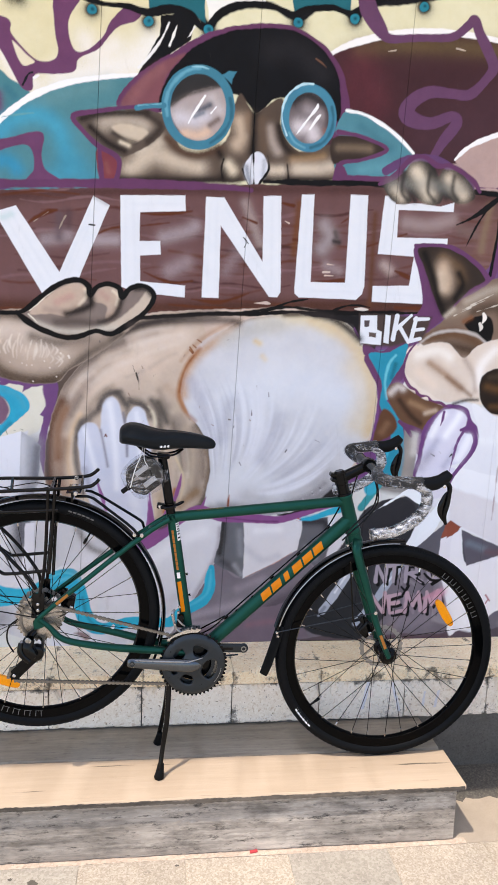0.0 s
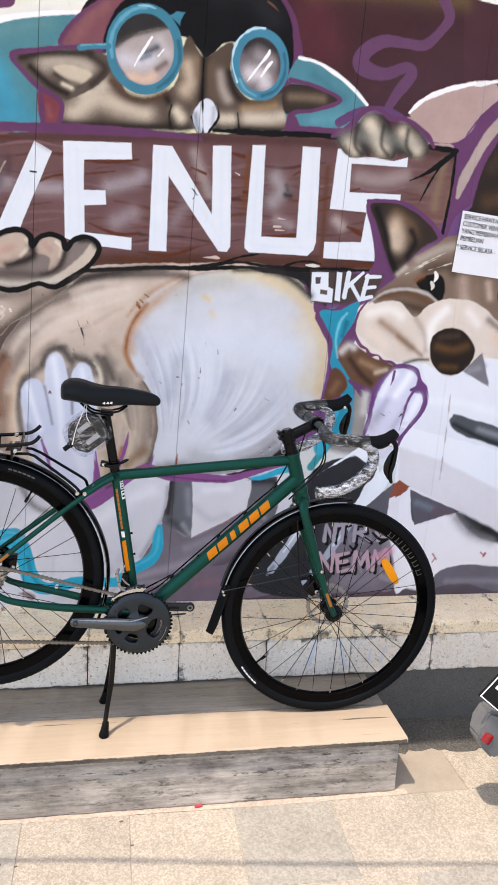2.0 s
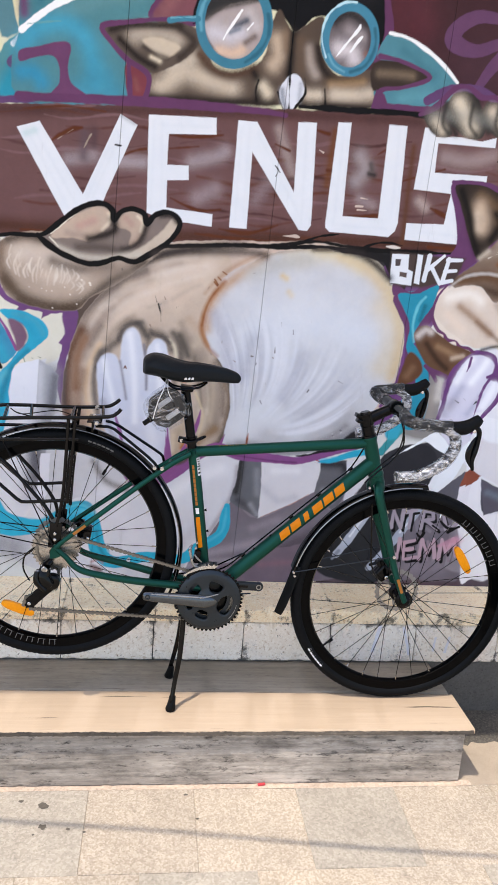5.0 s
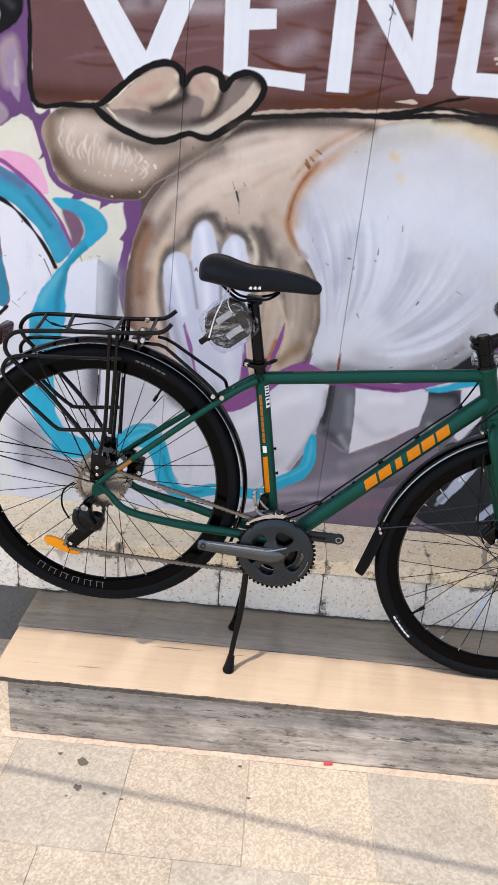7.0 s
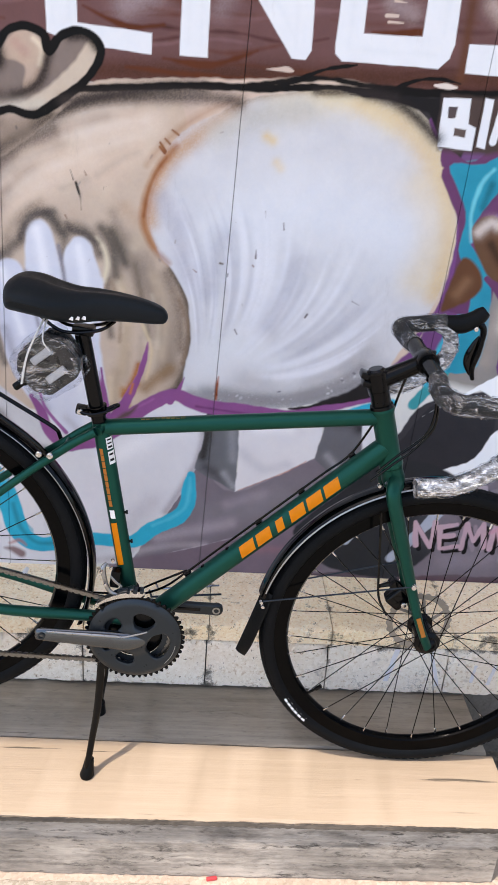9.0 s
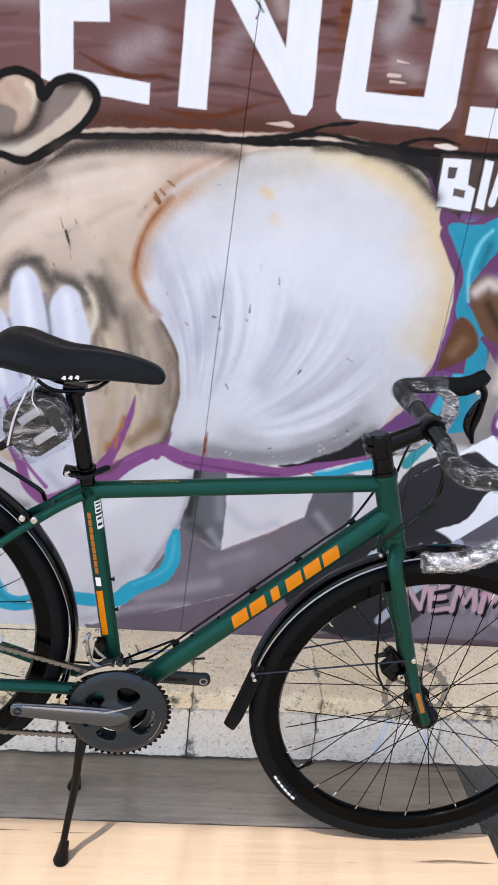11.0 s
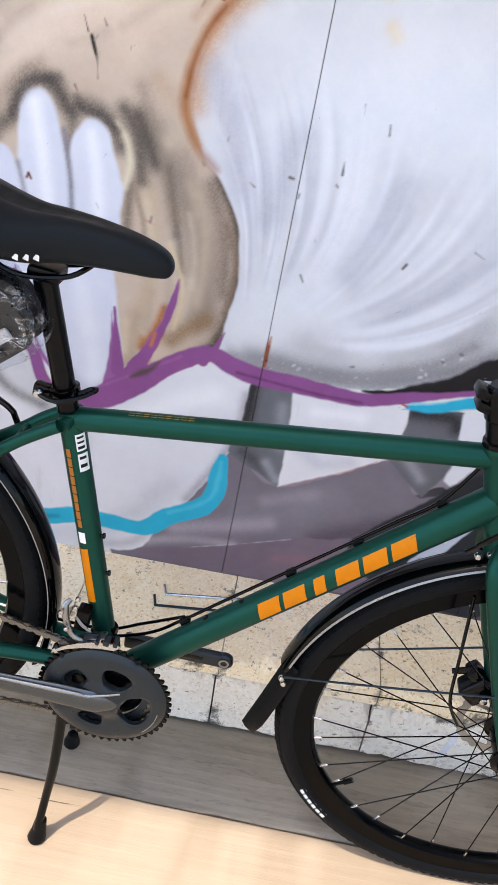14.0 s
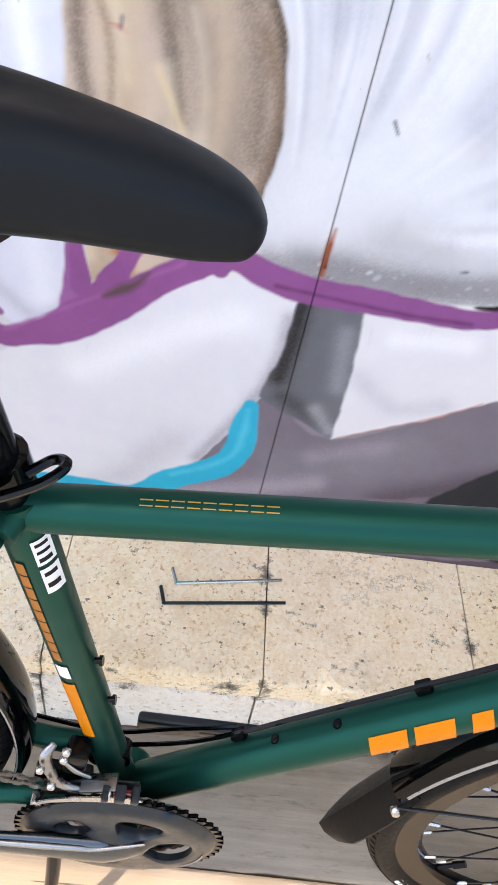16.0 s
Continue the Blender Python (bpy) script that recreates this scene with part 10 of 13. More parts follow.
stroke("0E0D10", 0.0107, [(0.652, 0.477), (0.7, 0.488)], soft=0.002, smooth=False)
stroke("0E0D10", 0.0108, [(0.71, 0.481), (0.714, 0.556), (0.739, 0.505), (0.759, 0.56), (0.77, 0.487)], soft=0.002, smooth=False)
stroke("0E0D10", 0.0109, [(0.787, 0.482), (0.79, 0.559), (0.813, 0.509), (0.835, 0.564), (0.851, 0.495)], soft=0.002, smooth=False)
stroke("BEA2AE", 0.0134, [(0.575, 0.496), (0.565, 0.568), (0.615, 0.493), (0.618, 0.568)], soft=0.003, smooth=False)
stroke("BEA2AE", 0.0134, [(0.64, 0.491), (0.632, 0.554), (0.676, 0.565)], soft=0.003, smooth=False)
stroke("BEA2AE", 0.0134, [(0.637, 0.525), (0.672, 0.531)], soft=0.003, smooth=False)
stroke("BEA2AE", 0.0134, [(0.642, 0.488), (0.69, 0.499)], soft=0.003, smooth=False)
stroke("BEA2AE", 0.0135, [(0.7, 0.492), (0.704, 0.567), (0.729, 0.517), (0.749, 0.571), (0.76, 0.498)], soft=0.003, smooth=False)
stroke("BEA2AE", 0.0137, [(0.776, 0.493), (0.78, 0.571), (0.803, 0.521), (0.825, 0.575), (0.841, 0.506)], soft=0.003, smooth=False)
glow("D8A0B4", 0.0159, 0.7, [(0.805, 0.546), (0.841, 0.57)])
ribbon("C890A4", [(0.771, 0.546, 0.0135), (0.832, 0.575, 0.018)], soft=0.006, amount=0.6)
ribbon("5A4048", [(0.606, 0.395, 0.0114), (0.741, 0.388, 0.0137), (0.868, 0.395, 0.0114)], soft=0.01, amount=0.6)
# paw's outer finger, the wedges beside the nose and under the box
ribbon("6A4074", [(0.865, 1.186, 0.011), (0.891, 1.193, 0.0154), (0.915, 1.173, 0.0176), (0.923, 1.14, 0.0176), (0.908, 1.097, 0.0176), (0.875, 1.054, 0.0154), (0.845, 1.011, 0.0154), (0.835, 0.981, 0.0088)], soft=0.003)
ribbon("6A4074", [(0.871, 1.171, 0.0065), (0.854, 1.133, 0.0087), (0.842, 1.083, 0.0065), (0.833, 1.036, 0.0044)], soft=0.003)
glow("F2F2F8", 0.0132, 0.9, [(0.895, 1.16), (0.882, 1.113), (0.864, 1.079)])
glow("B2AEBC", 0.0196, 0.6, [(0.723, 1.048), (0.751, 1.091)])
fill("78757A", [(1.058, 1.259), (1.127, 1.326), (1.166, 1.204)], smooth=False, soft=0.006)
glow("98969A", 0.0134, 0.7, [(1.084, 1.262), (1.117, 1.27)])
fill("2E2E30", [(1.085, 0.726), (1.208, 0.667), (1.328, 0.606), (1.33, 0.597), (1.25, 0.614), (1.176, 0.637), (1.112, 0.701)], smooth=False, soft=0.012)
glow("7C7A7E", 0.0214, 0.7, [(1.098, 0.697), (1.164, 0.637), (1.251, 0.609)])
glow("1E1E20", 0.0121, 0.8, [(1.209, 0.656), (1.298, 0.614)])
# dark sprayed shade along the top of the body, under the board
glow("3A3230", 0.0147, 0.75, [(-0.326, 1.525), (-0.214, 1.541), (-0.101, 1.548), (-0.009, 1.552), (0.038, 1.548)])
glow("241E1E", 0.0142, 0.9, [(0.31, 1.582), (0.366, 1.57), (0.419, 1.54), (0.466, 1.503)])
glow("2A2424", 0.0095, 0.8, [(0.198, 1.577), (0.292, 1.582), (0.364, 1.578)])
# fur beside the claws: rusty and sooty touches
glow("C8762E", 0.0036, 0.8, [(-0.181, 0.909), (-0.187, 0.886)])
glow("7C6654", 0.0057, 0.6, [(-0.075, 1.121), (-0.053, 1.063), (-0.054, 1.01), (-0.063, 0.968)])
glow("8A7460", 0.0051, 0.5, [(-0.23, 1.152), (-0.211, 1.092), (-0.212, 1.015)])
glow("D8C4A0", 0.0046, 0.6, [(-0.167, 1.075), (-0.138, 1.001), (-0.149, 0.925)])
stroke("B04A3A", 0.0005, [(-0.236, 1.111), (-0.226, 1.114)], soft=0.003, amount=0.6)
stroke("B04A3A", 0.0005, [(-0.213, 1.108), (-0.202, 1.106)], soft=0.003, amount=0.6)
stroke("5A2A22", 0.0032, [(-0.41, 1.146), (-0.407, 1.152)], soft=0.004)
glow("454040", 0.0085, 0.65, [(-0.432, 1.241), (-0.415, 1.273), (-0.392, 1.293), (-0.357, 1.302)])
glow("454040", 0.0074, 0.65, [(-0.328, 1.278), (-0.316, 1.262), (-0.291, 1.258), (-0.262, 1.24)])
glow("6A625E", 0.0086, 0.6, [(-0.502, 1.169), (-0.486, 1.194), (-0.459, 1.203)])
glow("7A4E30", 0.0193, 0.5, [(-0.544, 1.125), (-0.559, 1.018), (-0.529, 0.914)])
glow("50443C", 0.0123, 0.6, [(-0.503, 0.818), (-0.459, 0.75), (-0.389, 0.723)])
ribbon("4E4434", [(-0.221, 0.816, 0.0038), (-0.204, 0.826, 0.0115), (-0.185, 0.838, 0.0102), (-0.169, 0.855, 0.0025)], soft=0.008, amount=0.85)
ribbon("8A5288", [(-0.34, 0.736, 0.0152), (-0.28, 0.743, 0.0166), (-0.212, 0.784, 0.018), (-0.15, 0.842, 0.0194), (-0.106, 0.873, 0.018)], soft=0.004)
glow("8A8982", 0.022, 0.5, [(0.55, 2.027), (0.631, 2.032), (0.722, 2.029), (0.799, 2.026)])
glow("34322F", 0.0079, 0.8, [(0.591, 2.07), (0.587, 2.007), (0.609, 1.979)])
glow("34322F", 0.008, 0.8, [(0.683, 2.071), (0.679, 2.012), (0.705, 1.98)])
glow("34322F", 0.0081, 0.8, [(0.77, 2.065), (0.767, 2.016), (0.786, 1.988)])
wall = tagged(new("wall_painted"), "sheet wall spray-painted with rounded shapes and big white capitals", "wall", kind="structure")
for canvas in SHEETS:
    for edge in (0, 1):
        canvas.c[:, -edge] *= 0.72 if canvas.gaps[edge] > 0.0002 else 0.94
    nz, nx = canvas.x.shape
    front = np.stack([canvas.x, np.zeros_like(canvas.x), canvas.z], -1).reshape(-1, 3)
    idx = np.arange(nz * nx).reshape(nz, nx)
    faces = [np.stack([idx[:-1, :-1], idx[:-1, 1:], idx[1:, 1:], idx[1:, :-1]], -1).reshape(-1, 4)]
    rim = np.concatenate([idx[0, :], idx[1:, -1], idx[-1, -2::-1], idx[-2:0:-1, 0]])
    back = front[rim] + np.array([0, 0.012, 0], np.float32)
    bi = np.arange(len(rim)) + len(front)
    faces.append(np.stack([rim, bi, np.roll(bi, -1), np.roll(rim, -1)], -1))
    verts, quads = np.concatenate([front, back]).astype(np.float32), np.concatenate(faces).astype(np.int32)
    me = bpy.data.meshes.new("sheet")
    me.vertices.add(len(verts))
    me.vertices.foreach_set("co", verts.ravel())
    me.loops.add(quads.size)
    me.loops.foreach_set("vertex_index", quads.ravel())
    me.polygons.add(len(quads))
    me.polygons.foreach_set("loop_start", np.arange(0, quads.size, 4, dtype=np.int32))
    me.update(calc_edges=True)
    layer = me.color_attributes.new("paint", "FLOAT_COLOR", "POINT")
    rgba = np.ones((len(verts), 4), np.float32)
    rgba[:len(front), :3] = canvas.c.reshape(-1, 3)
    rgba[len(front):, :3] = canvas.c.reshape(-1, 3)[rim] * 0.5
    layer.data.foreach_set("color", rgba.ravel())
    me.materials.append(M_PAINT)
    hang("sheet", me, wall)
bm = bmesh.new()
rounded(bm, (11.0, 0.12, 6.0), (0.2, 0.075, 3.0), bevel=0)
tagged(part("wall_backing", bm, M_PLINTH, smooth=False), "dark rendered wall behind the painted sheets", "wall", kind="structure")
bm = bmesh.new()
bmesh.ops.create_grid(bm, x_segments=40, y_segments=10, size=0.5, matrix=Matrix.Translation((0.2, -0.638, 3.32)) @ Matrix.Diagonal((9.0, 1.276, 1, 1)))
for v in bm.verts:
    v.co.z += 0.03 * math.sin(v.co.x * 3.1) * math.sin((v.co.y + 1.27) * 2.4) + (v.co.y + 1.27) * 0.12
tagged(part("awning", bm, M_AWNING), "pale cloth awning stretched over the wall", "awning", kind="structure")
bm = bmesh.new()
sweep(bm, curve([(x, -1.514 - 0.128 * x + 0.004 * math.sin(x * 5), 2.2 + 0.003 * x * x) for x in (-7, -4, -2, -1.4, -0.9, -0.4, 0.1, 0.6, 1.2, 2, 4, 7)], 6), 0.0075, 8)
tagged(part("overhead_cable", bm, M_RUBBER), "black overhead cable running along the street", "cable", kind="structure")

# ---- ground, curb ----
bm = bmesh.new()
bmesh.ops.create_grid(bm, x_segments=2, y_segments=2, size=400, matrix=Matrix.Translation((0, 0, -0.0022)))
tagged(part("ground", bm, M_GROUND, smooth=False), "sandy ground under the paving slabs", "ground", kind="structure")
bm = bmesh.new()
rounded(bm, (9.0, 0.225, 0.22), (0.2, -0.1135, 0.104), bevel=0.004)
tagged(part("curb_plinth", bm, M_PLINTH, smooth=False), "dark recessed plinth below the curb stones", "curb", kind="structure")

# ---- the bicycle, held up by a two-legged centre stand that lifts its rear wheel ----
YB = -0.439
FRONT, REAR = Vector((0.484, YB, 0.5435)), Vector((-0.568, YB, 0.6805))
BENCH_TOP = 0.195
TYRE = 0.348


def other(points):
    """The same line on the far side of the bicycle."""
    return [Vector((p[0], 2 * YB - p[1], p[2])) for p in points]


bike = thing("bicycle", (0.0, YB, BENCH_TOP), "matt green drop-bar touring bicycle on a black centre stand", "bicycle")

# frame
frame_pts_top = [(-0.187, -0.439, 0.978), (0.322, -0.439, 1.027)]
frame_pts_down = [(-0.103, -0.439, 0.553), (0.345, -0.439, 0.968)]
frame_pts_seat = [(-0.189, -0.439, 0.99), (-0.122, -0.439, 0.53)]
frame_pts_head = [(0.327, -0.439, 1.047), (0.361, -0.439, 0.929)]
bm = bmesh.new()
bb = Vector(frame_pts_seat[-1])
lathe(bm, [(0.0005, -0.036), (0.019, -0.036), (0.0215, -0.033), (0.0215, 0.033), (0.019, 0.036), (0.0005, 0.036)], bb, 24, closed=False)
chassis = part("frame", bm, M_GREEN, bike, "matt green bottom bracket shell")
for nm, pts, r in (("top_tube", frame_pts_top, 0.0155), ("down_tube", frame_pts_down, (0.0205, 0.0205, 0.0215)), ("seat_tube", frame_pts_seat, 0.0165)):
    bm = bmesh.new()
    sweep(bm, [Vector(pts[0]).lerp(Vector(pts[1]), k / 8) for k in range(9)], r, 20)
    part(nm, bm, M_GREEN, chassis)
bm = bmesh.new()
h0, h1 = Vector(frame_pts_head[0]), Vector(frame_pts_head[1])
sweep(bm, [h0, h0.lerp(h1, 0.03), h0.lerp(h1, 0.05), h0.lerp(h1, 0.12), h0.lerp(h1, 0.85), h0.lerp(h1, 0.92), h0.lerp(h1, 0.97), h1], (0.0225, 0.0235, 0.0235, 0.021, 0.021, 0.0235, 0.0235, 0.0225), 22)
part("head_tube", bm, M_GREEN, chassis)
stay = curve([(-0.195, -0.462, 0.978), (-0.232, -0.462, 0.956), (-0.267, -0.462, 0.931)] + [(-0.339, -0.479, 0.88)] + [(-0.444, -0.497, 0.798)] + [(-0.527, -0.507, 0.732), (-0.562, -0.507, 0.7)], 5)
chainstay = curve([(-0.141, -0.467, 0.569), (-0.222, -0.467, 0.576)] + [(-0.358, -0.494, 0.601)] + [(-0.462, -0.504, 0.623), (-0.505, -0.504, 0.64), (-0.533, -0.504, 0.67)] + [(-0.562, -0.507, 0.697)], 5)
for line in (stay, other(stay)):
    bm = bmesh.new()
    sweep(bm, line, (0.0085, 0.0085, 0.0075, 0.007), 12)
    part("seat_stay", bm, M_GREEN, chassis)
for line in (chainstay, other(chainstay)):
    bm = bmesh.new()
    sweep(bm, line, (0.0125, 0.0115, 0.0095, 0.0085, 0.006), 12)
    part("chain_stay", bm, M_GREEN, chassis)
bm = bmesh.new()
s0 = Vector(stay[0])
sweep(bm, [s0 + Vector((0.003, 0, 0)), Vector((s0.x + 0.012, YB, s0.z + 0.006)), other([s0])[0] + Vector((0.003, 0, 0))], 0.0095, 12)
part("stay_lug", bm, M_GREEN, chassis)
bm = bmesh.new()
c0 = Vector(stay[8])
sweep(bm, [c0, other([c0])[0]], 0.006, 10)
part("stay_bridge", bm, M_GREEN, chassis)
for side in (-1, 1):
    bm = bmesh.new()
    d = REAR
    outline = [(d.x - 0.008, d.z - 0.014), (d.x + 0.006, d.z - 0.012), (d.x + 0.020, d.z - 0.006), (d.x + 0.012, d.z + 0.006), (d.x + 0.018, d.z + 0.022), (d.x + 0.010, d.z + 0.030), (d.x - 0.002, d.z + 0.026), (d.x - 0.010, d.z + 0.004)]
    plate(bm, outline, YB + side * 0.068 - 0.003, 0.006)
    part("dropout", bm, M_GREEN, chassis)
# orange and gold lettering on the tubes, as plain slanted blocks
dt0, dt1 = Vector(frame_pts_down[0]), Vector(frame_pts_down[1])
dtd = (dt1 - dt0).normalized()
dtn = Vector((-dtd.z, 0, dtd.x))
mark0, mark1 = (0.074, -0.439, 0.736), (0.259, -0.439, 0.903)
run = Vector(mark0) - dt0
s_start, s_end = run.dot(dtd), (Vector(mark1) - dt0).dot(dtd)


def slanted(bm, s0, s1, lo, hi, radius, origin, along, across, lean=0.006):
    """A lettering block laid on a tube's near side."""
    rows = []
    for k in range(5):
        f = k / 4
        a = lo + (hi - lo) * f
        y = -math.sqrt(max(0, 1 - a * a)) * (radius + 0.0006)
        sh = lean * (a - lo)
        base = origin + across * (a * radius) + Vector((0, y, 0))
        rows.append((bm.verts.new(base + along * (s0 + sh)), bm.verts.new(base + along * (s1 + sh))))
    for (a, b), (c, d) in zip(rows, rows[1:]):
        bm.faces.new((a, b, d, c))


bm = bmesh.new()
step = (s_end - s_start) / 6
for k in range(6):
    q = s_start + k * step
    wide = 0.42 if k == 2 else 0.84
    ind = 0.18 * step if k == 2 else 0
    slanted(bm, q + ind, q + ind + step * wide, -0.36, 0.70, 0.021, dt0, dtd, dtn, 0.009)
part("tube_marking", bm, M_ORANGE, chassis, "orange slanted maker's marking on the down tube")
st0, st1 = Vector(frame_pts_seat[0]), Vector(frame_pts_seat[1])
std = (st1 - st0).normalized()
stn = Vector((std.z, 0, -std.x))
bm = bmesh.new()
slanted(bm, 0.205, 0.300, -0.05, 0.66, 0.0168, st0, std, stn, 0.004)
part("seat_tube_band", bm, M_ORANGE, chassis, "orange band on the seat tube")
bm = bmesh.new()
for k in range(9):
    slanted(bm, 0.048 + k * 0.0137, 0.0602 + k * 0.0137, 0.10, 0.48, 0.0168, st0, std, stn, 0.0)
part("seat_tube_marking", bm, M_BRONZE, chassis, "small orange-brown marking on the seat tube")
for a, b, lo, hi in ((0.028, 0.052, -0.95, -0.40), (0.056, 0.082, -0.95, -0.40), (0.178, 0.196, -0.02, 0.55)):
    bm = bmesh.new()
    slanted(bm, a, b, lo, hi, 0.0169, st0, std, stn, 0.0)
    part("sticker", bm, M_WHITE, chassis, "white sticker on the seat tube")
bm = bmesh.new()
for a, b in ((0.031, 0.034), (0.038, 0.041), (0.045, 0.049), (0.060, 0.064), (0.071, 0.076)):
    slanted(bm, a, b, -0.88, -0.50, 0.01705, st0, std, stn, 0.0)
part("sticker_print", bm, M_INK, chassis, "black print on the stickers")
tt0, tt1 = Vector(frame_pts_top[0]), Vector(frame_pts_top[1])
ttd = (tt1 - tt0).normalized()
bm = bmesh.new()
for k in range(9):
    b0 = 0.074 + k * 0.0092
    for v0, v1 in ((0.925, 0.942), (0.988, 0.995)):
        slanted(bm, b0, b0 + 0.0076, v0, v1, 0.0157, tt0, ttd, Vector((-ttd.z, 0, ttd.x)), 0.0)
part("top_tube_marking", bm, M_GOLD, chassis, "thin gold model marking on the top tube")
for s in (0.41, 0.55):
    bm = bmesh.new()
    sp = st0.lerp(st1, s) + Vector((0.0165, -0.004, 0.002))
    sweep(bm, [sp, sp + Vector((0.0035, 0, 0.0006)), sp + Vector((0.0036, 0, 0.0006)), sp + Vector((0.0062, 0, 0.001))], (0.0028, 0.0028, 0.0042, 0.0042), 10)
    part("bottle_boss", bm, M_SATIN, chassis)
for s in (0.285, 0.39):
    bm = bmesh.new()
    sp = dt0.lerp(dt1, s) + dtn * 0.0195
    sweep(bm, [sp, sp + dtn * 0.0012, sp + dtn * 0.0014, sp + dtn * 0.003], (0.0046, 0.0046, 0.0036, 0.0028), 12)
    part("bottle_boss", bm, M_SATIN, chassis)

# fork
bm = bmesh.new()
hd = (h1 - h0).normalized()
crown = h1 + hd * 0.022
sweep(bm, [h1 + hd * 0.001, h1 + hd * 0.010, h1 + hd * 0.024, h1 + hd * 0.040], (0.022, 0.021, 0.023, 0.020), 20)
fork = part("fork", bm, M_GREEN, bike, "matt green steel fork")
blade = curve([crown + Vector((0.004, -0.020, -0.004))] + [(0.364, -0.481, 0.884), (0.394, -0.481, 0.789), (0.431, -0.481, 0.674)] + [(0.455, -0.492, 0.602)] + [FRONT + Vector((-0.004, -0.053, 0.004))], 6)
for line in (blade, other(blade)):
    bm = bmesh.new()
    sweep(bm, line, (0.018, 0.0165, 0.0155, 0.0125, 0.010, 0.010), 16, flat=0.72, up=(0, 1, 0))
    part("fork_blade", bm, M_GREEN, fork)
bm = bmesh.new()
b0, b1 = Vector(blade[-9]), Vector(blade[-5])
bn = (b1 - b0).normalized().cross(Vector((0, 1, 0)))
vs = [bm.verts.new(q + Vector((0, -0.0112, 0)) + bn * w) for q in (b0, b1) for w in (-0.0045, 0.0045)]
bm.faces.new((vs[0], vs[1], vs[3], vs[2]))
part("fork_marking", bm, M_BRONZE, fork, "small orange mark on the fork end")
bm = bmesh.new()
for q in (blade[-14],):
    bolt(bm, Vector(q) + Vector((0.004, -0.008, 0)), 0.006, 0.007)
part("eyelet_bolt", bm, M_STEEL, fork)

# headset, stem, bars
bm = bmesh.new()
hu = -hd
sweep(bm, [h0, h0 + hu * 0.006, h0 + hu * 0.007, h0 + hu * 0.034, h0 + hu * 0.035], (0.0225, 0.0215, 0.0185, 0.0185, 0.017), 20)
headset = part("headset", bm, M_SATIN, bike, "black headset spacers")
stem_back = h0 + hu * 0.052
bar_mid = Vector((0.395, -0.439, 1.139))
bm = bmesh.new()
sweep(bm, [h0 + hu * 0.033, h0 + hu * 0.036, h0 + hu * 0.070, h0 + hu * 0.073], (0.018, 0.0205, 0.0205, 0.017), 18)
sweep(bm, [stem_back, stem_back.lerp(bar_mid, 0.3), stem_back.lerp(bar_mid, 0.8), bar_mid - (bar_mid - stem_back).normalized() * 0.01], (0.0185, 0.0165, 0.0155, 0.019), 16, flat=0.95)
lathe(bm, [(0.0005, -0.022), (0.0195, -0.022), (0.021, -0.019), (0.021, 0.019), (0.0195, 0.022), (0.0005, 0.022)], bar_mid, 20, closed=False)
rounded(bm, (0.016, 0.030, 0.012), h0 + hu * 0.048 + Vector((-0.022, 0, 0)), (0, 16, 0), 0.003)
rounded(bm, (0.016, 0.030, 0.012), h0 + hu * 0.064 + Vector((-0.022, 0, 0)), (0, 16, 0), 0.003)
stem = part("stem", bm, M_SATIN, bike, "black alloy stem")
bm = bmesh.new()
sweep(bm, [h0 + hu * 0.073, h0 + hu * 0.077], (0.016, 0.013), 16)
part("top_cap", bm, M_BLACK, stem)
for dy in (-0.014, 0.014):
    for dz in (-0.012, 0.014):
        bm = bmesh.new()
        lathe(bm, [(0.0005, -0.003), (0.004, -0.003), (0.004, 0.003), (0.0005, 0.003)], bar_mid + Vector((0.016, dy, dz)), 8, closed=False)
        part("stem_bolt", bm, M_DARKALLOY, stem)

NEAR_Y, FAR_Y = YB - 0.195, YB + 0.195
near_bar = [bar_mid, bar_mid + Vector((0.0, -0.09, -0.004))] + [(0.385, -0.589, 1.132)] + [(0.4, -0.635, 1.131)] + [(0.452, -0.634, 1.127), (0.494, -0.634, 1.127)]
near_drop = [(0.473, -0.634, 1.125), (0.503, -0.634, 1.108), (0.511, -0.634, 1.072), (0.491, -0.634, 1.032), (0.449, -0.634, 1.001), (0.409, -0.634, 0.985), (0.355, -0.634, 0.98)]
far_bar = [bar_mid, bar_mid + Vector((0.0, 0.09, 0.004))] + [(0.393, -0.289, 1.139)] + [(0.386, -0.254, 1.153)] + [(0.426, -0.244, 1.159), (0.479, -0.244, 1.165)]
shift_far = Vector(far_bar[-1]) - Vector(near_bar[-1])
far_drop = [Vector((p[0] + shift_far.x, FAR_Y, p[2] + shift_far.z)) for p in near_drop]
bm = bmesh.new()
sweep(bm, curve([near_bar[1], near_bar[0], far_bar[1]], 5), 0.0155, 16)
handlebar = part("handlebar", bm, M_SATIN, bike, "black alloy drop handlebar")
for line, drop in ((near_bar, near_drop), (far_bar, far_drop)):
    path = curve(line[1:], 7)
    bm = bmesh.new()
    sweep(bm, path, 0.0165, 16)
    part("bar_tape", bm, M_TAPE, handlebar, "black padded tape")
    bm = bmesh.new()
    sweep(bm, curve(drop, 7), 0.0155, 16)
    part("bar_drop", bm, M_SILVERWRAP, handlebar, "wrapped drop with the film's highlights put in its colour")
    # crinkled clear film over the tape
    for src, rad in ((path, 0.0185), (curve(drop, 7), 0.0178)):
        bm = bmesh.new()
        rng = random.Random(3)
        sweep(bm, src, [rad + rng.uniform(-0.0012, 0.0016) for _ in range(24)], 14)
        for v in bm.verts:
            v.co += noise.noise_vector(v.co * 90) * 0.0022
        part("wrapping", bm, M_FILM, handlebar, "clear plastic wrapping film")

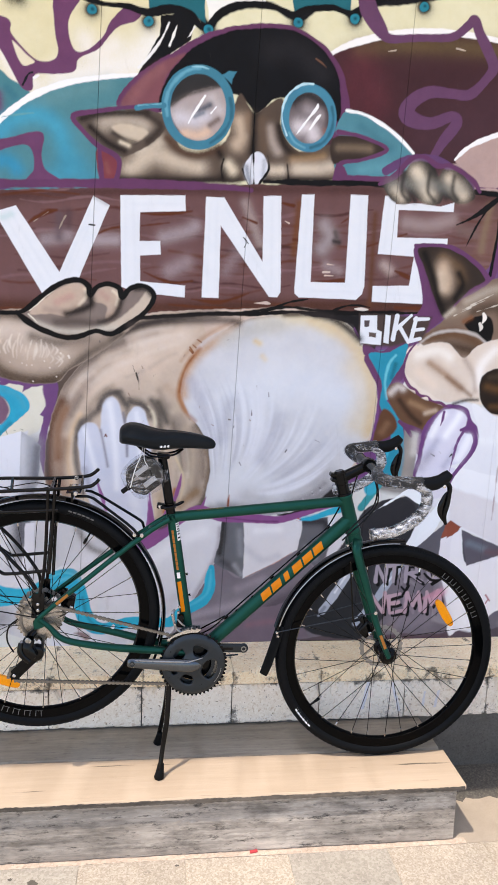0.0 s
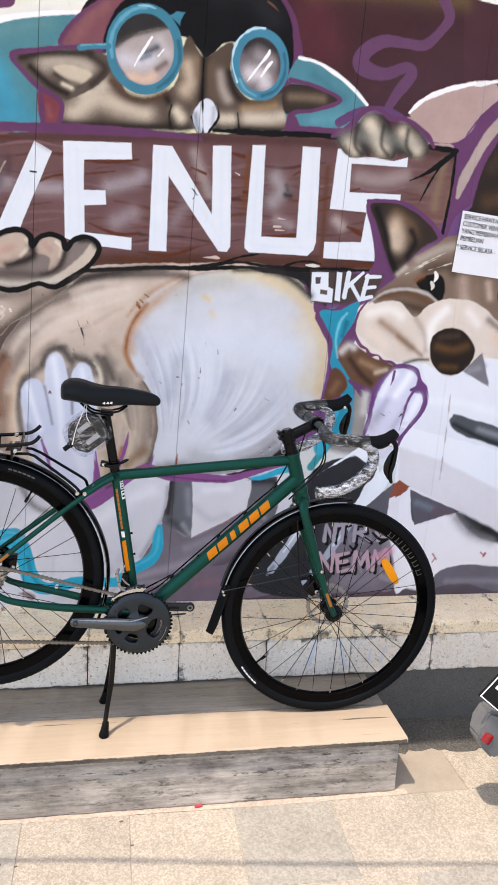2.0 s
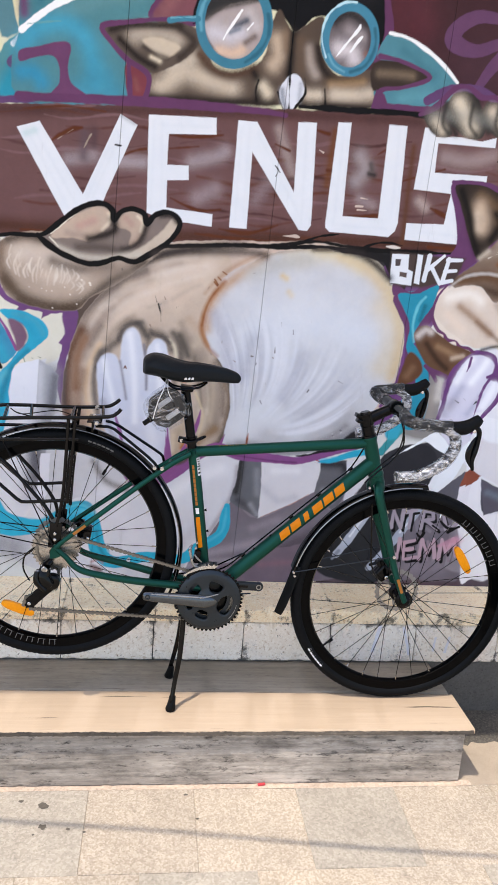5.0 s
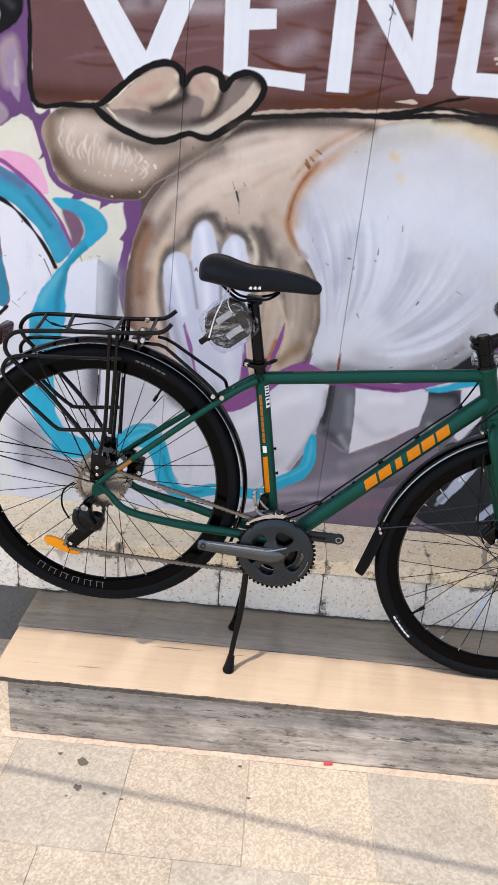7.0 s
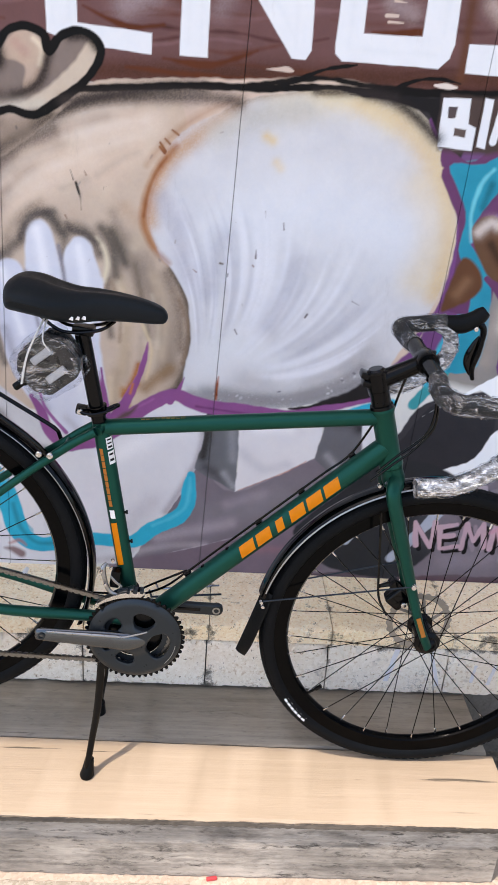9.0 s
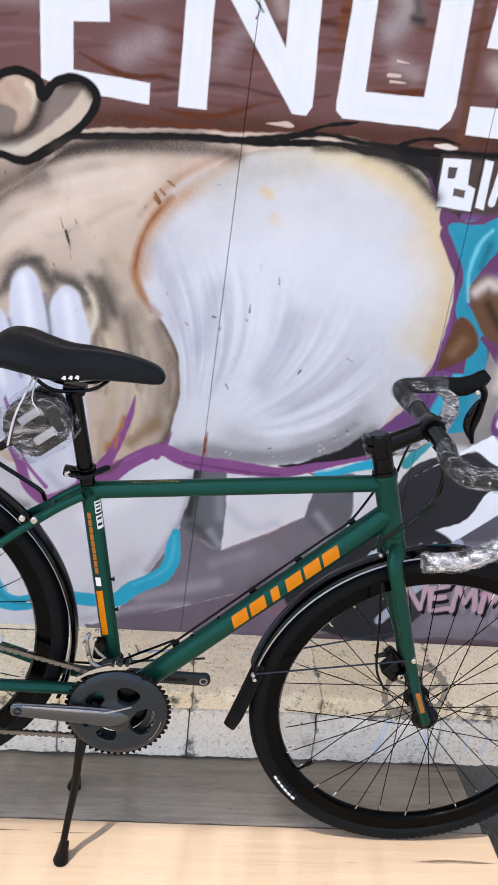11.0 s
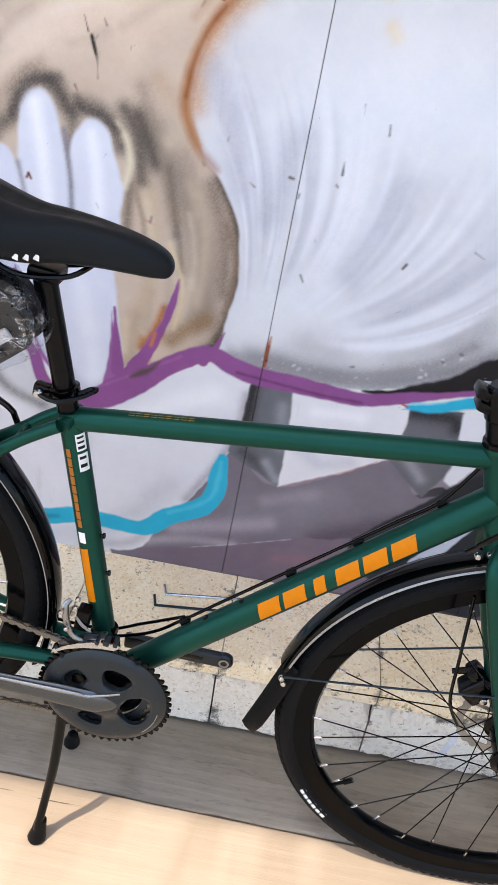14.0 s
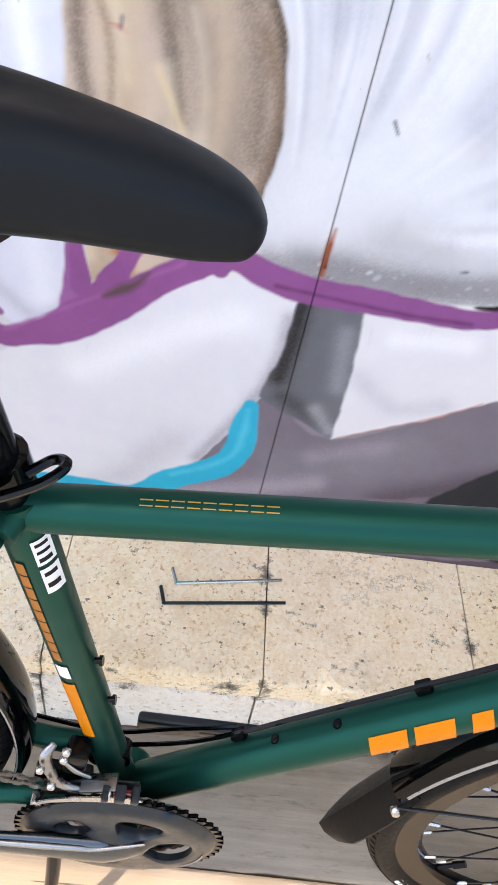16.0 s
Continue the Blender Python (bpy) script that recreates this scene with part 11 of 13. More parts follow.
for end, nm in ((Vector(near_bar[-1]), 0), (Vector(far_bar[-1]), 1)):
    bm = bmesh.new()
    spine = curve([end + Vector((-0.004, 0, -0.002)), end + Vector((0.030, 0, -0.002)), end + Vector((0.058, 0, 0.010)), end + Vector((0.078, 0, 0.028))], 5)
    sweep(bm, spine, (0.017, 0.019, 0.020, 0.018, 0.017, 0.012), 16, flat=0.85)
    hood = part("brake_hood", bm, M_RUBBER2, handlebar, "black rubber brake hood")
    bm = bmesh.new()
    top = end + Vector((0.066, 0, 0.004))
    lever_line = curve([top, top + Vector((0.014, 0, -0.016)), top + Vector((0.012, 0, -0.055)), top + Vector((0.004, 0, -0.095)), top + Vector((0.010, 0, -0.122))], 5)
    sweep(bm, lever_line, (0.0085, 0.0072, 0.0062, 0.0075, 0.0062, 0.0042), 12, flat=1.3)
    lev = part("brake_lever", bm, M_SATIN, hood, "black brake lever")
    bm = bmesh.new()
    sweep(bm, curve([top + Vector((0.010, 0.004, -0.030)), top + Vector((0.002, 0.004, -0.052)), top + Vector((-0.006, 0.002, -0.082)), top + Vector((0.004, 0, -0.112))], 5), (0.003, 0.008, 0.011, 0.010, 0.004), 12, flat=0.45, up=(0, 1, 0))
    part("shift_paddle", bm, M_BLACK, hood, "black shift paddle")
    bm = bmesh.new()
    bolt(bm, top + Vector((-0.008, -0.017, -0.010)), 0.005, 0.004)
    part("lever_pivot", bm, M_STEEL, hood)

# seatpost and saddle
bm = bmesh.new()
post = [(-0.219, -0.439, 1.154), (-0.191, -0.439, 0.987)]
sweep(bm, [Vector(post[0]).lerp(Vector(post[1]), k / 6) for k in range(7)], 0.0138, 18)
seatpost = part("seatpost", bm, M_SATIN, bike, "black seatpost")
pd = (Vector(post[1]) - Vector(post[0])).normalized()
bm = bmesh.new()
cl = Vector((-0.196, -0.439, 1.013))
sweep(bm, [cl - pd * 0.009, cl - pd * 0.008, cl + pd * 0.008, cl + pd * 0.009], (0.017, 0.0195, 0.0195, 0.017), 18)
rounded(bm, (0.022, 0.016, 0.018), cl + Vector((-0.026, -0.004, 0)), (0, 10, 0), 0.004)
sweep(bm, curve([cl + Vector((-0.03, -0.014, 0)), cl + Vector((-0.005, -0.026, 0.0)), cl + Vector((0.022, -0.018, 0.005)), cl + Vector((0.037, -0.010, 0.011)), cl + Vector((0.040, -0.002, 0.012)), cl + Vector((0.031, 0.002, 0.008)), cl + Vector((0.018, -0.006, 0.003))], 6), 0.0032, 8)
clamp = part("seat_clamp", bm, M_BLACK, bike, "black quick-release seat clamp")
bm = bmesh.new()
bolt(bm, cl + Vector((-0.028, -0.013, 0)), 0.006, 0.006)
part("clamp_nut", bm, M_STEEL, clamp)
bm = bmesh.new()
rounded(bm, (0.038, 0.034, 0.016), Vector(post[0]) + Vector((0.003, 0, 0.008)), (0, 6, 0), 0.005)
part("saddle_clamp", bm, M_SATIN, seatpost)

tail, nose_tip = Vector((-0.34, -0.439, 1.223)), Vector((-0.07, -0.439, 1.205))
bm = bmesh.new()
stations = ((0.0, 0.030, 0.014, 0.036), (0.03, 0.056, 0.025, 0.050), (0.10, 0.071, 0.034, 0.060), (0.20, 0.075, 0.034, 0.063), (0.32, 0.068, 0.026, 0.060), (0.44, 0.052, 0.021, 0.057), (0.56, 0.037, 0.022, 0.053), (0.70, 0.028, 0.0205, 0.048), (0.82, 0.0240, 0.016, 0.042), (0.91, 0.0200, 0.0105, 0.036), (0.955, 0.0165, 0.0062, 0.0305), (0.98, 0.0132, 0.0025, 0.0258), (0.995, 0.0095, -0.0015, 0.0190), (1.004, 0.0055, -0.0055, 0.0110), (1.008, 0.0015, -0.0085, 0.0045))
rings = []
fine = curve([(half, top, deep) for _, half, top, deep in stations], 6)
along = curve([(s, 0, 0) for s, _, _, _ in stations], 6)
for (half, top, deep), (s, _, _) in zip(fine, along):
    c = tail.lerp(nose_tip, s)
    half, deep = max(half, 0.0012), max(deep, 0.003)
    edge = min(0.021, deep * 0.45)
    ring = []
    for k in range(40):
        a = 2 * math.pi * k / 40
        ca, sa = math.cos(a), math.sin(a)
        y = half * math.copysign(abs(ca) ** 0.75, ca)
        if sa >= 0:
            z = top - 0.012 * (abs(y) / 0.073) ** 2 - (1 - sa ** 0.6) * edge
        else:
            z = top - edge - abs(sa) ** 0.55 * (deep - edge)
            y *= 1 - 0.14 * abs(sa)
        dip = 0.006 * math.exp(-(y / 0.011) ** 2) * max(0.0, min(1.0, 4 * s, 3 * (0.85 - s))) if sa > 0 else 0.0
        ring.append(bm.verts.new((c.x, YB - 0.015 - 0.016 * s + y, c.z + z + 0.002 + 0.005 * s - dip)))
    rings.append(ring)
for a, b in zip(rings, rings[1:]):
    for k in range(40):
        bm.faces.new((a[k], a[(k + 1) % 40], b[(k + 1) % 40], b[k]))
bm.faces.new(rings[0][::-1])
bm.faces.new(rings[-1])
saddle = part("saddle", bm, M_SADDLE, bike, "black padded saddle with a smooth cover")
for line in ([tail + Vector((0.05, -0.024, -0.030)), Vector(post[0]) + Vector((-0.03, -0.022, 0.009)), Vector(post[0]) + Vector((0.030, -0.022, 0.013)), nose_tip + Vector((-0.090, -0.012, -0.022))],):
    for ln in (line, other(line)):
        bm = bmesh.new()
        sweep(bm, curve(ln, 6), 0.0032, 8)
        part("saddle_rail", bm, M_BLACK, saddle)
bm = bmesh.new()
for k in range(3):
    rounded(bm, (0.0080, 0.0012, 0.0066), tail.lerp(nose_tip, 0.43) + Vector((k * 0.0096, -0.0712 + k * 0.0037, -0.0160)), (0, 6, -22), 0.0006, 1)
part("saddle_print", bm, M_WHITE, saddle, "small white maker's mark")


# wheels
def gear(bm, at, radius, teeth, thick, hole, depth=0.0045):
    """A toothed ring about the y axis."""
    n = teeth * 4
    c = Vector(at)
    rings = [[], [], [], []]
    for i in range(n):
        a = 2 * math.pi * i / n
        r = radius - (depth if i % 4 in (0, 3) else 0)
        d = Vector((math.cos(a), 0, math.sin(a)))
        for ring, rr, y in zip(rings, (r, hole, hole, r), (-thick / 2, -thick / 2, thick / 2, thick / 2)):
            ring.append(bm.verts.new(c + d * rr + Vector((0, y, 0))))
    for q in range(4):
        a, b = rings[q], rings[(q + 1) % 4]
        for i in range(n):
            bm.faces.new((a[i], a[(i + 1) % n], b[(i + 1) % n], b[i]))
    return bm


def wheel(name, hub, phase, label, mark):
    """A 700 mm wheel: tyre with small tread blocks, deep black rim, hub, 32 crossed spokes, valve, reflector and brake disc."""
    bm = bmesh.new()
    lathe(bm, [(0.287, -0.004), (0.292, -0.0105), (0.306, -0.0115), (0.317, -0.0125), (0.3175, -0.010), (0.314, -0.008), (0.314, 0.008), (0.3175, 0.010), (0.317, 0.0125), (0.306, 0.0115), (0.292, 0.0105), (0.287, 0.004)], hub, 96)
    w = part(name, bm, M_RIM, bike, label)
    prof = [(0.3165, -0.0115)]
    for k in range(13):
        a = radians(-118 + 236 * k / 12)
        prof.append((TYRE - 0.0185 + 0.0185 * math.cos(a), 0.0188 * math.sin(a)))
    prof.append((0.3165, 0.0115))
    bm = bmesh.new()
    lathe(bm, prof, hub, 120)
    rng = random.Random(9)
    for row, (off, lift) in enumerate(((-0.0135, 0.0068), (0.0135, 0.0068), (-0.0045, 0.0019), (0.0045, 0.0019))):
        for k in range(130):
            a = 2 * math.pi * (k + 0.5 * (row % 2)) / 130
            m = Matrix.Translation(hub) @ Matrix.Rotation(-a, 4, "Y") @ pose(TYRE - lift + 0.0004, off, 0, 0, 0, math.degrees(math.asin(off / 0.0188)) * 0.9)
            made = bmesh.ops.create_cube(bm, size=1, matrix=m @ Matrix.Diagonal((0.0022, 0.0065, 0.0105, 1)))
    part("tyre", bm, M_RUBBER, w, "black rubber tyre with fine tread blocks", smooth=True)
    bm = bmesh.new()
    lathe(bm, [(0.0005, -0.058), (0.0055, -0.058), (0.0055, -0.052), (0.012, -0.050), (0.017, -0.046), (0.019, -0.040), (0.027, -0.035), (0.027, -0.029), (0.021, -0.024), (0.020, 0.022), (0.027, 0.028), (0.027, 0.032), (0.014, 0.040), (0.014, 0.048), (0.0055, 0.052), (0.0055, 0.058), (0.0005, 0.058)], hub, 28, closed=False)
    part("hub", bm, M_SATIN, w, "black hub")
    n = 32
    spoke_me = None
    for k in range(n):
        side = -1 if k % 2 == 0 else 1
        a = 2 * math.pi * (k + phase) / n
        cross = (1 if (k // 2) % 2 == 0 else -1) * 2 * math.pi * 3.6 / n * 1.9
        flange = hub + Vector((math.cos(a + cross) * 0.0235, side * 0.032, math.sin(a + cross) * 0.0235))
        rim = hub + Vector((math.cos(a) * 0.2885, side * 0.004, math.sin(a) * 0.2885))
        length = (rim - flange).length
        if spoke_me is None:
            b = bmesh.new()
            sweep(b, [(0, 0, 0), (0, 0, length)], 0.00105, 6)
            spoke_me = bpy.data.meshes.new("spoke")
            b.to_mesh(spoke_me)
            b.free()
            spoke_me.materials.append(M_BLACK)
            b = bmesh.new()
            sweep(b, [(0, 0, -0.0135), (0, 0, -0.012), (0, 0, 0.0)], (0.0014, 0.0021, 0.0021), 6)
            nip_me = bpy.data.meshes.new("nipple")
            b.to_mesh(nip_me)
            b.free()
            nip_me.materials.append(M_STEEL)
        q = (rim - flange).to_track_quat("Z", "Y").to_matrix().to_4x4()
        hang("spoke", spoke_me, w, basis=Matrix.Translation(flange) @ q)
        hang("nipple", nip_me, w, basis=Matrix.Translation(rim) @ q)
    # disc on the far side
    bm = bmesh.new()
    c = hub + Vector((0, 0.040, 0))
    gear(bm, c, 0.0715, 24, 0.0018, 0.057, 0.003)
    part("brake_disc", bm, M_DISC, w, "steel brake disc")
    for k in range(6):
        a = 2 * math.pi * k / 6
        bm = bmesh.new()
        sweep(bm, [c + Vector((math.cos(a) * 0.02, 0, math.sin(a) * 0.02)), c + Vector((math.cos(a + 0.5) * 0.061, 0, math.sin(a + 0.5) * 0.061))], 0.004, 6, flat=0.25, up=(0, 1, 0))
        part("disc_arm", bm, M_DISC, w)
    return w


def rim_items(w, hub, refl_at, refl_turn, valve_deg, print_deg, white_deg, ink, ink_label):
    """Amber reflector, valve, and maker's marks as plain bars on rim and tyre wall."""
    bm = bmesh.new()
    c = Vector(refl_at)
    m = Matrix.Translation(c) @ Matrix.Rotation(radians(refl_turn), 4, "Y")
    pts = []
    for k in range(24):
        a = 2 * math.pi * k / 24
        pts.append((math.copysign(abs(math.cos(a)) ** 0.7, math.cos(a)) * 0.050, math.copysign(abs(math.sin(a)) ** 0.8, math.sin(a)) * 0.0135))
    fr = [bm.verts.new(m @ Vector((x, -0.004, z))) for x, z in pts]
    ce = [bm.verts.new(m @ Vector((x * 0.9, -0.0065, z * 0.75))) for x, z in pts]
    bk = [bm.verts.new(m @ Vector((x, 0.004, z))) for x, z in pts]
    for p, q in ((fr, ce), (bk, fr)):
        for k in range(24):
            bm.faces.new((p[k], p[(k + 1) % 24], q[(k + 1) % 24], q[k]))
    bm.faces.new(ce)
    bm.faces.new(bk[::-1])
    part("spoke_reflector", bm, M_REFLECT, w, "amber spoke reflector")
    a = radians(valve_deg)
    d = Vector((math.cos(a), 0, math.sin(a)))
    bm = bmesh.new()
    sweep(bm, [hub + d * 0.288, hub + d * 0.268, hub + d * 0.2675, hub + d * 0.252], (0.0028, 0.0028, 0.0045, 0.0042), 8)
    part("valve", bm, M_SATIN, w)
    bm = bmesh.new()
    for k in range(6):
        for j in range(2):
            a0 = radians(print_deg + k * 6.2 + j * 3.0)
            lathe(bm, [(0.2955 , -0.0113), (0.311, -0.0122), (0.311, -0.0126), (0.2955, -0.0117)], hub, 360, arc=(math.degrees(a0), math.degrees(a0) + 0.35))
        lathe(bm, [(0.2945, -0.0113), (0.2957, -0.0114), (0.2957, -0.0118), (0.2945, -0.0117)], hub, 180, arc=(print_deg + k * 6.2, print_deg + k * 6.2 + 4.0))
    part("rim_marking", bm, M_GREYPRINT, w, "thin grey maker's marking on the rim")
    bm = bmesh.new()
    for k in range(6):
        lathe(bm, [(0.3240, -0.0172), (0.3330, -0.0190), (0.3330, -0.0195), (0.3240, -0.0177)], hub, 360, arc=(white_deg + k * 2.3, white_deg + k * 2.3 + 1.7))
    part("tyre_marking", bm, ink, w, ink_label)


front_wheel = wheel("front_wheel", FRONT, 0.3, "front wheel, black rim with spokes and tyre", 0)
rim_items(front_wheel, FRONT, (0.669, -0.439, 0.667), 58, 217, 22, 212, M_WHITE, "small white maker's mark on the tyre wall")
rear_wheel = wheel("rear_wheel", REAR, 0.1, "rear wheel, black rim with spokes and tyre, raised off the planks", 0)
rim_items(rear_wheel, REAR, (-0.676, -0.439, 0.481), 21, 60, 236, 62, M_GREYPRINT, "small worn grey maker's mark on the tyre wall")

# cassette, chain set, chain
bm = bmesh.new()
lathe(bm, [(0.0005, -0.056), (0.013, -0.056), (0.013, -0.020), (0.0005, -0.020)], REAR, 20, closed=False)
cassette = part("cassette", bm, M_SATIN, rear_wheel, "steel cassette")
for k in range(9):
    bm = bmesh.new()
    teeth = (32, 28, 25, 22, 20, 18, 16, 14, 12)[k]
    gear(bm, REAR + Vector((0, -0.0225 - k * 0.0039, 0)), 0.0021 * teeth + 0.002, teeth, 0.0018, 0.0125 if k > 4 else 0.0021 * teeth * 0.62)
    part("sprocket", bm, M_CASSETTE, cassette)
CR = Vector((-0.119, -0.486, 0.54))
bm = bmesh.new()
gear(bm, CR, 0.1015, 50, 0.004, 0.080, 0.006)
crankset = part("crankset", bm, M_SATIN, bike, "dark grey alloy double crankset")
bm = bmesh.new()
gear(bm, CR + Vector((0, 0.009, 0)), 0.072, 34, 0.003, 0.055, 0.005)
part("inner_chainring", bm, M_DARKALLOY, crankset)


def cover_depth(r):
    """How far the moulded ring cover stands out at a radius."""
    pts = ((0.0, 0.017), (0.022, 0.0155), (0.040, 0.0095), (0.070, 0.0090), (0.084, 0.0085), (0.091, 0.0060), (0.094, 0.0025), (1.0, 0.0025))
    for (r0, y0), (r1, y1) in zip(pts, pts[1:]):
        if r <= r1:
            return y0 + (y1 - y0) * (r - r0) / (r1 - r0)


bm = bmesh.new()
for a0, a1, ac, wa, rc, wr in ((28, 105, 67, 25, 0.0470, 0.0180), (105, 170, 143, 19, 0.0530, 0.0150), (170, 220, 194, 14, 0.0590, 0.0110), (220, 298, 248, 21, 0.0490, 0.0145), (298, 388, 344, 33, 0.0500, 0.0225)):
    side = 12
    frame_line = [(a0 + (a1 - a0) * k / side, 0.094) for k in range(side)] + [(a1, 0.094 - 0.082 * k / side) for k in range(side)] + [(a1 - (a1 - a0) * k / side, 0.012) for k in range(side)] + [(a0, 0.012 + 0.082 * k / side) for k in range(side)]
    rows = []
    for f in (0.0, 0.25, 0.5, 0.75, 0.9, 1.0, 1.0):
        row = []
        for a, r in frame_line:
            u, v = (a - ac) / 45, (r - 0.053) / 0.041
            g = math.atan2(v, u)
            ha = ac + wa * math.copysign(abs(math.cos(g)) ** 0.7, math.cos(g))
            hr = rc + wr * math.copysign(abs(math.sin(g)) ** 0.7, math.sin(g))
            aa, rr = a + (ha - a) * f, r + (hr - r) * f
            y = cover_depth(rr) * (1 if f < 0.8 else (0.97 if f < 0.95 else 0.80))
            if len(rows) == 6:
                y = 0.0005
            row.append(bm.verts.new(CR + Vector((math.cos(radians(aa)) * rr, -y, math.sin(radians(aa)) * rr))))
        rows.append(row)
    for p, q in zip(rows, rows[1:]):
        for k in range(len(p)):
            bm.faces.new((p[k], p[(k + 1) % len(p)], q[(k + 1) % len(p)], q[k]))
lathe(bm, [(0.094, -0.0025), (0.094, 0.0005)], CR, 60, closed=False)
lathe(bm, [(0.0005, -0.0166), (0.008, -0.0168), (0.012, -0.0162)], CR, 24, closed=False)
bmesh.ops.remove_doubles(bm, verts=bm.verts, dist=0.0004)
part("spider", bm, M_DARKALLOY, crankset, "dark grey moulded spider and ring cover")
bm = bmesh.new()
lathe(bm, [(0.0828, -0.0089), (0.0842, -0.0088), (0.0842, -0.0093), (0.0828, -0.0094)], CR, 180, arc=(-42, -8))
part("ring_marking", bm, M_STRIPE, crankset, "thin silver marking on the ring cover")
bm = bmesh.new()
arm_end = Vector((-0.299, -0.506, 0.557))
arm_dir = (arm_end - CR).normalized()
arm_up = Vector((arm_dir.z, 0, -arm_dir.x))
root = CR + Vector((0, -0.014, 0))
arm_end = Vector((arm_end.x, root.y - 0.008, arm_end.z))
spine = curve([CR + Vector((0.034, -0.006, 0.018)), root + Vector((0.018, 0.003, 0.004)), root + arm_dir * 0.012, root.lerp(arm_end, 0.35), root.lerp(arm_end, 0.7), root.lerp(arm_end, 0.97), arm_end + arm_dir * 0.010, arm_end + arm_dir * 0.014], 4)
sweep(bm, spine, (0.005, 0.012, 0.0195, 0.0185, 0.0155, 0.0140, 0.0120, 0.005), 22, flat=0.42, up=(0, 1, 0))
part("crank_arm", bm, M_CRANK, crankset, "polished grey crank arm without a pedal")
bm = bmesh.new()
edge = []
for k in range(11):
    f = 0.10 + 0.86 * k / 10
    r = 0.0195 - 0.0055 * f
    edge.append(root.lerp(arm_end, f) + arm_up * (0.66 * r) + Vector((0, -0.20 * r, 0)))
edge = [CR + Vector((0.026, -0.0135, 0.024))] + edge
sweep(bm, curve(edge, 3), (0.0016, 0.0036, 0.0040, 0.0036, 0.0030, 0.0018), 10)
part("polished_edge", bm, M_ALLOY, crankset, "bright polished bevel")
bm = bmesh.new()
lathe(bm, [(0.0075, -0.0082), (0.0075, 0.0006), (0.0045, 0.0006), (0.0045, -0.0082)], arm_end, 16)
part("pedal_thread", bm, M_DARKALLOY, crankset)
bm = bmesh.new()
far_end = Vector((0.045, -0.372, 0.534))
far_root = Vector((CR.x, far_end.y, CR.z))
far_way = (far_end - far_root).normalized()
far_turn = -math.degrees(math.atan2(far_way.z, far_way.x))
far_long = (far_end - far_root).length + 0.004
rounded(bm, (far_long, 0.013, 0.027), far_root + far_way * (far_long / 2), (0, far_turn, 0), 0.005, 3)
lathe(bm, [(0.0005, -0.0064), (0.0115, -0.0064), (0.0145, -0.0040), (0.0145, 0.0040), (0.0115, 0.0064), (0.0005, 0.0064)], far_end, 28, closed=False)
far_arm = part("crank_arm", bm, M_DARKALLOY, crankset, "dark grey far crank arm without a pedal")
bm = bmesh.new()
rounded(bm, (0.062, 0.0012, 0.0075), far_root.lerp(far_end, 0.60) + Vector((0, -0.0064, 0)), (0, far_turn, 0), 0.0005)
part("groove", bm, M_BLACK, far_arm, "long black groove")
bm = bmesh.new()
lathe(bm, [(0.0055, -0.0080), (0.0085, -0.0080), (0.0085, -0.0055), (0.0055, -0.0055)], far_end, 20)
part("thread_ring", bm, M_ALLOY, far_arm, "bright ring of the pedal thread")
bm = bmesh.new()
lathe(bm, [(0.0005, 0.0135), (0.054, 0.0135), (0.057, 0.0155), (0.050, 0.0200), (0.0005, 0.0200)], CR, 36, closed=False)
part("inner_spider", bm, M_SATIN, crankset, "black inner carrier behind the rings")

PULLEY_LOW, PULLEY_HIGH = Vector((-0.633, -0.499, 0.528)), Vector((-0.572, -0.499, 0.586))


def links(bm, path):
    """Chain plates set end to end along a path."""
    pts = [Vector(p) for p in path]
    total = sum((b - a).length for a, b in zip(pts, pts[1:]))
    n = int(total / 0.0127)
    acc, i = 0.0, 0
    for k in range(n):
        target = (k + 0.5) * total / n
        while i < len(pts) - 2 and acc + (pts[i + 1] - pts[i]).length < target:
            acc += (pts[i + 1] - pts[i]).length
            i += 1
        d = (pts[i + 1] - pts[i]).normalized()
        c = pts[i] + d * (target - acc)
        ang = math.degrees(math.atan2(d.z, d.x))
        wide = 0.0031 if k % 2 else 0.0021
        for sy in (-1, 1):
            rounded(bm, (0.0150, 0.0011, 0.0056), c + Vector((0, sy * wide, 0)), (0, -ang, 0), 0, 1)
            for e in (-1, 1):
                rounded(bm, (0.0062, 0.0012, 0.0092), c + d * (e * 0.0052) + Vector((0, sy * wide, 0)), (0, -ang, 0), 0, 1)


top_a, low_a = CR + Vector((-0.008, 0.009, 0.070)), CR + Vector((-0.004, 0.009, -0.070))
wrap = [CR + Vector((math.cos(radians(a)) * 0.070, 0.009, math.sin(radians(a)) * 0.070)) for a in range(85, -86, -10)]
sprocket_top = REAR + Vector((0.012, -0.034, 0.050))
around = [REAR + Vector((math.cos(radians(a)) * 0.050, -0.034, math.sin(radians(a)) * 0.050)) for a in range(76, 290, 15)]
bm = bmesh.new()
links(bm, [PULLEY_LOW + Vector((0, 0, -0.020)), low_a] + wrap[::-1] + [top_a, sprocket_top] + around + [PULLEY_HIGH + Vector((0.016, 0, 0.006)), PULLEY_HIGH + Vector((0.012, 0, -0.014)), PULLEY_LOW + Vector((-0.010, 0, 0.016)), PULLEY_LOW + Vector((-0.018, 0, -0.010))])
part("chain", bm, M_CHAIN, bike, "steel roller chain", smooth=False)

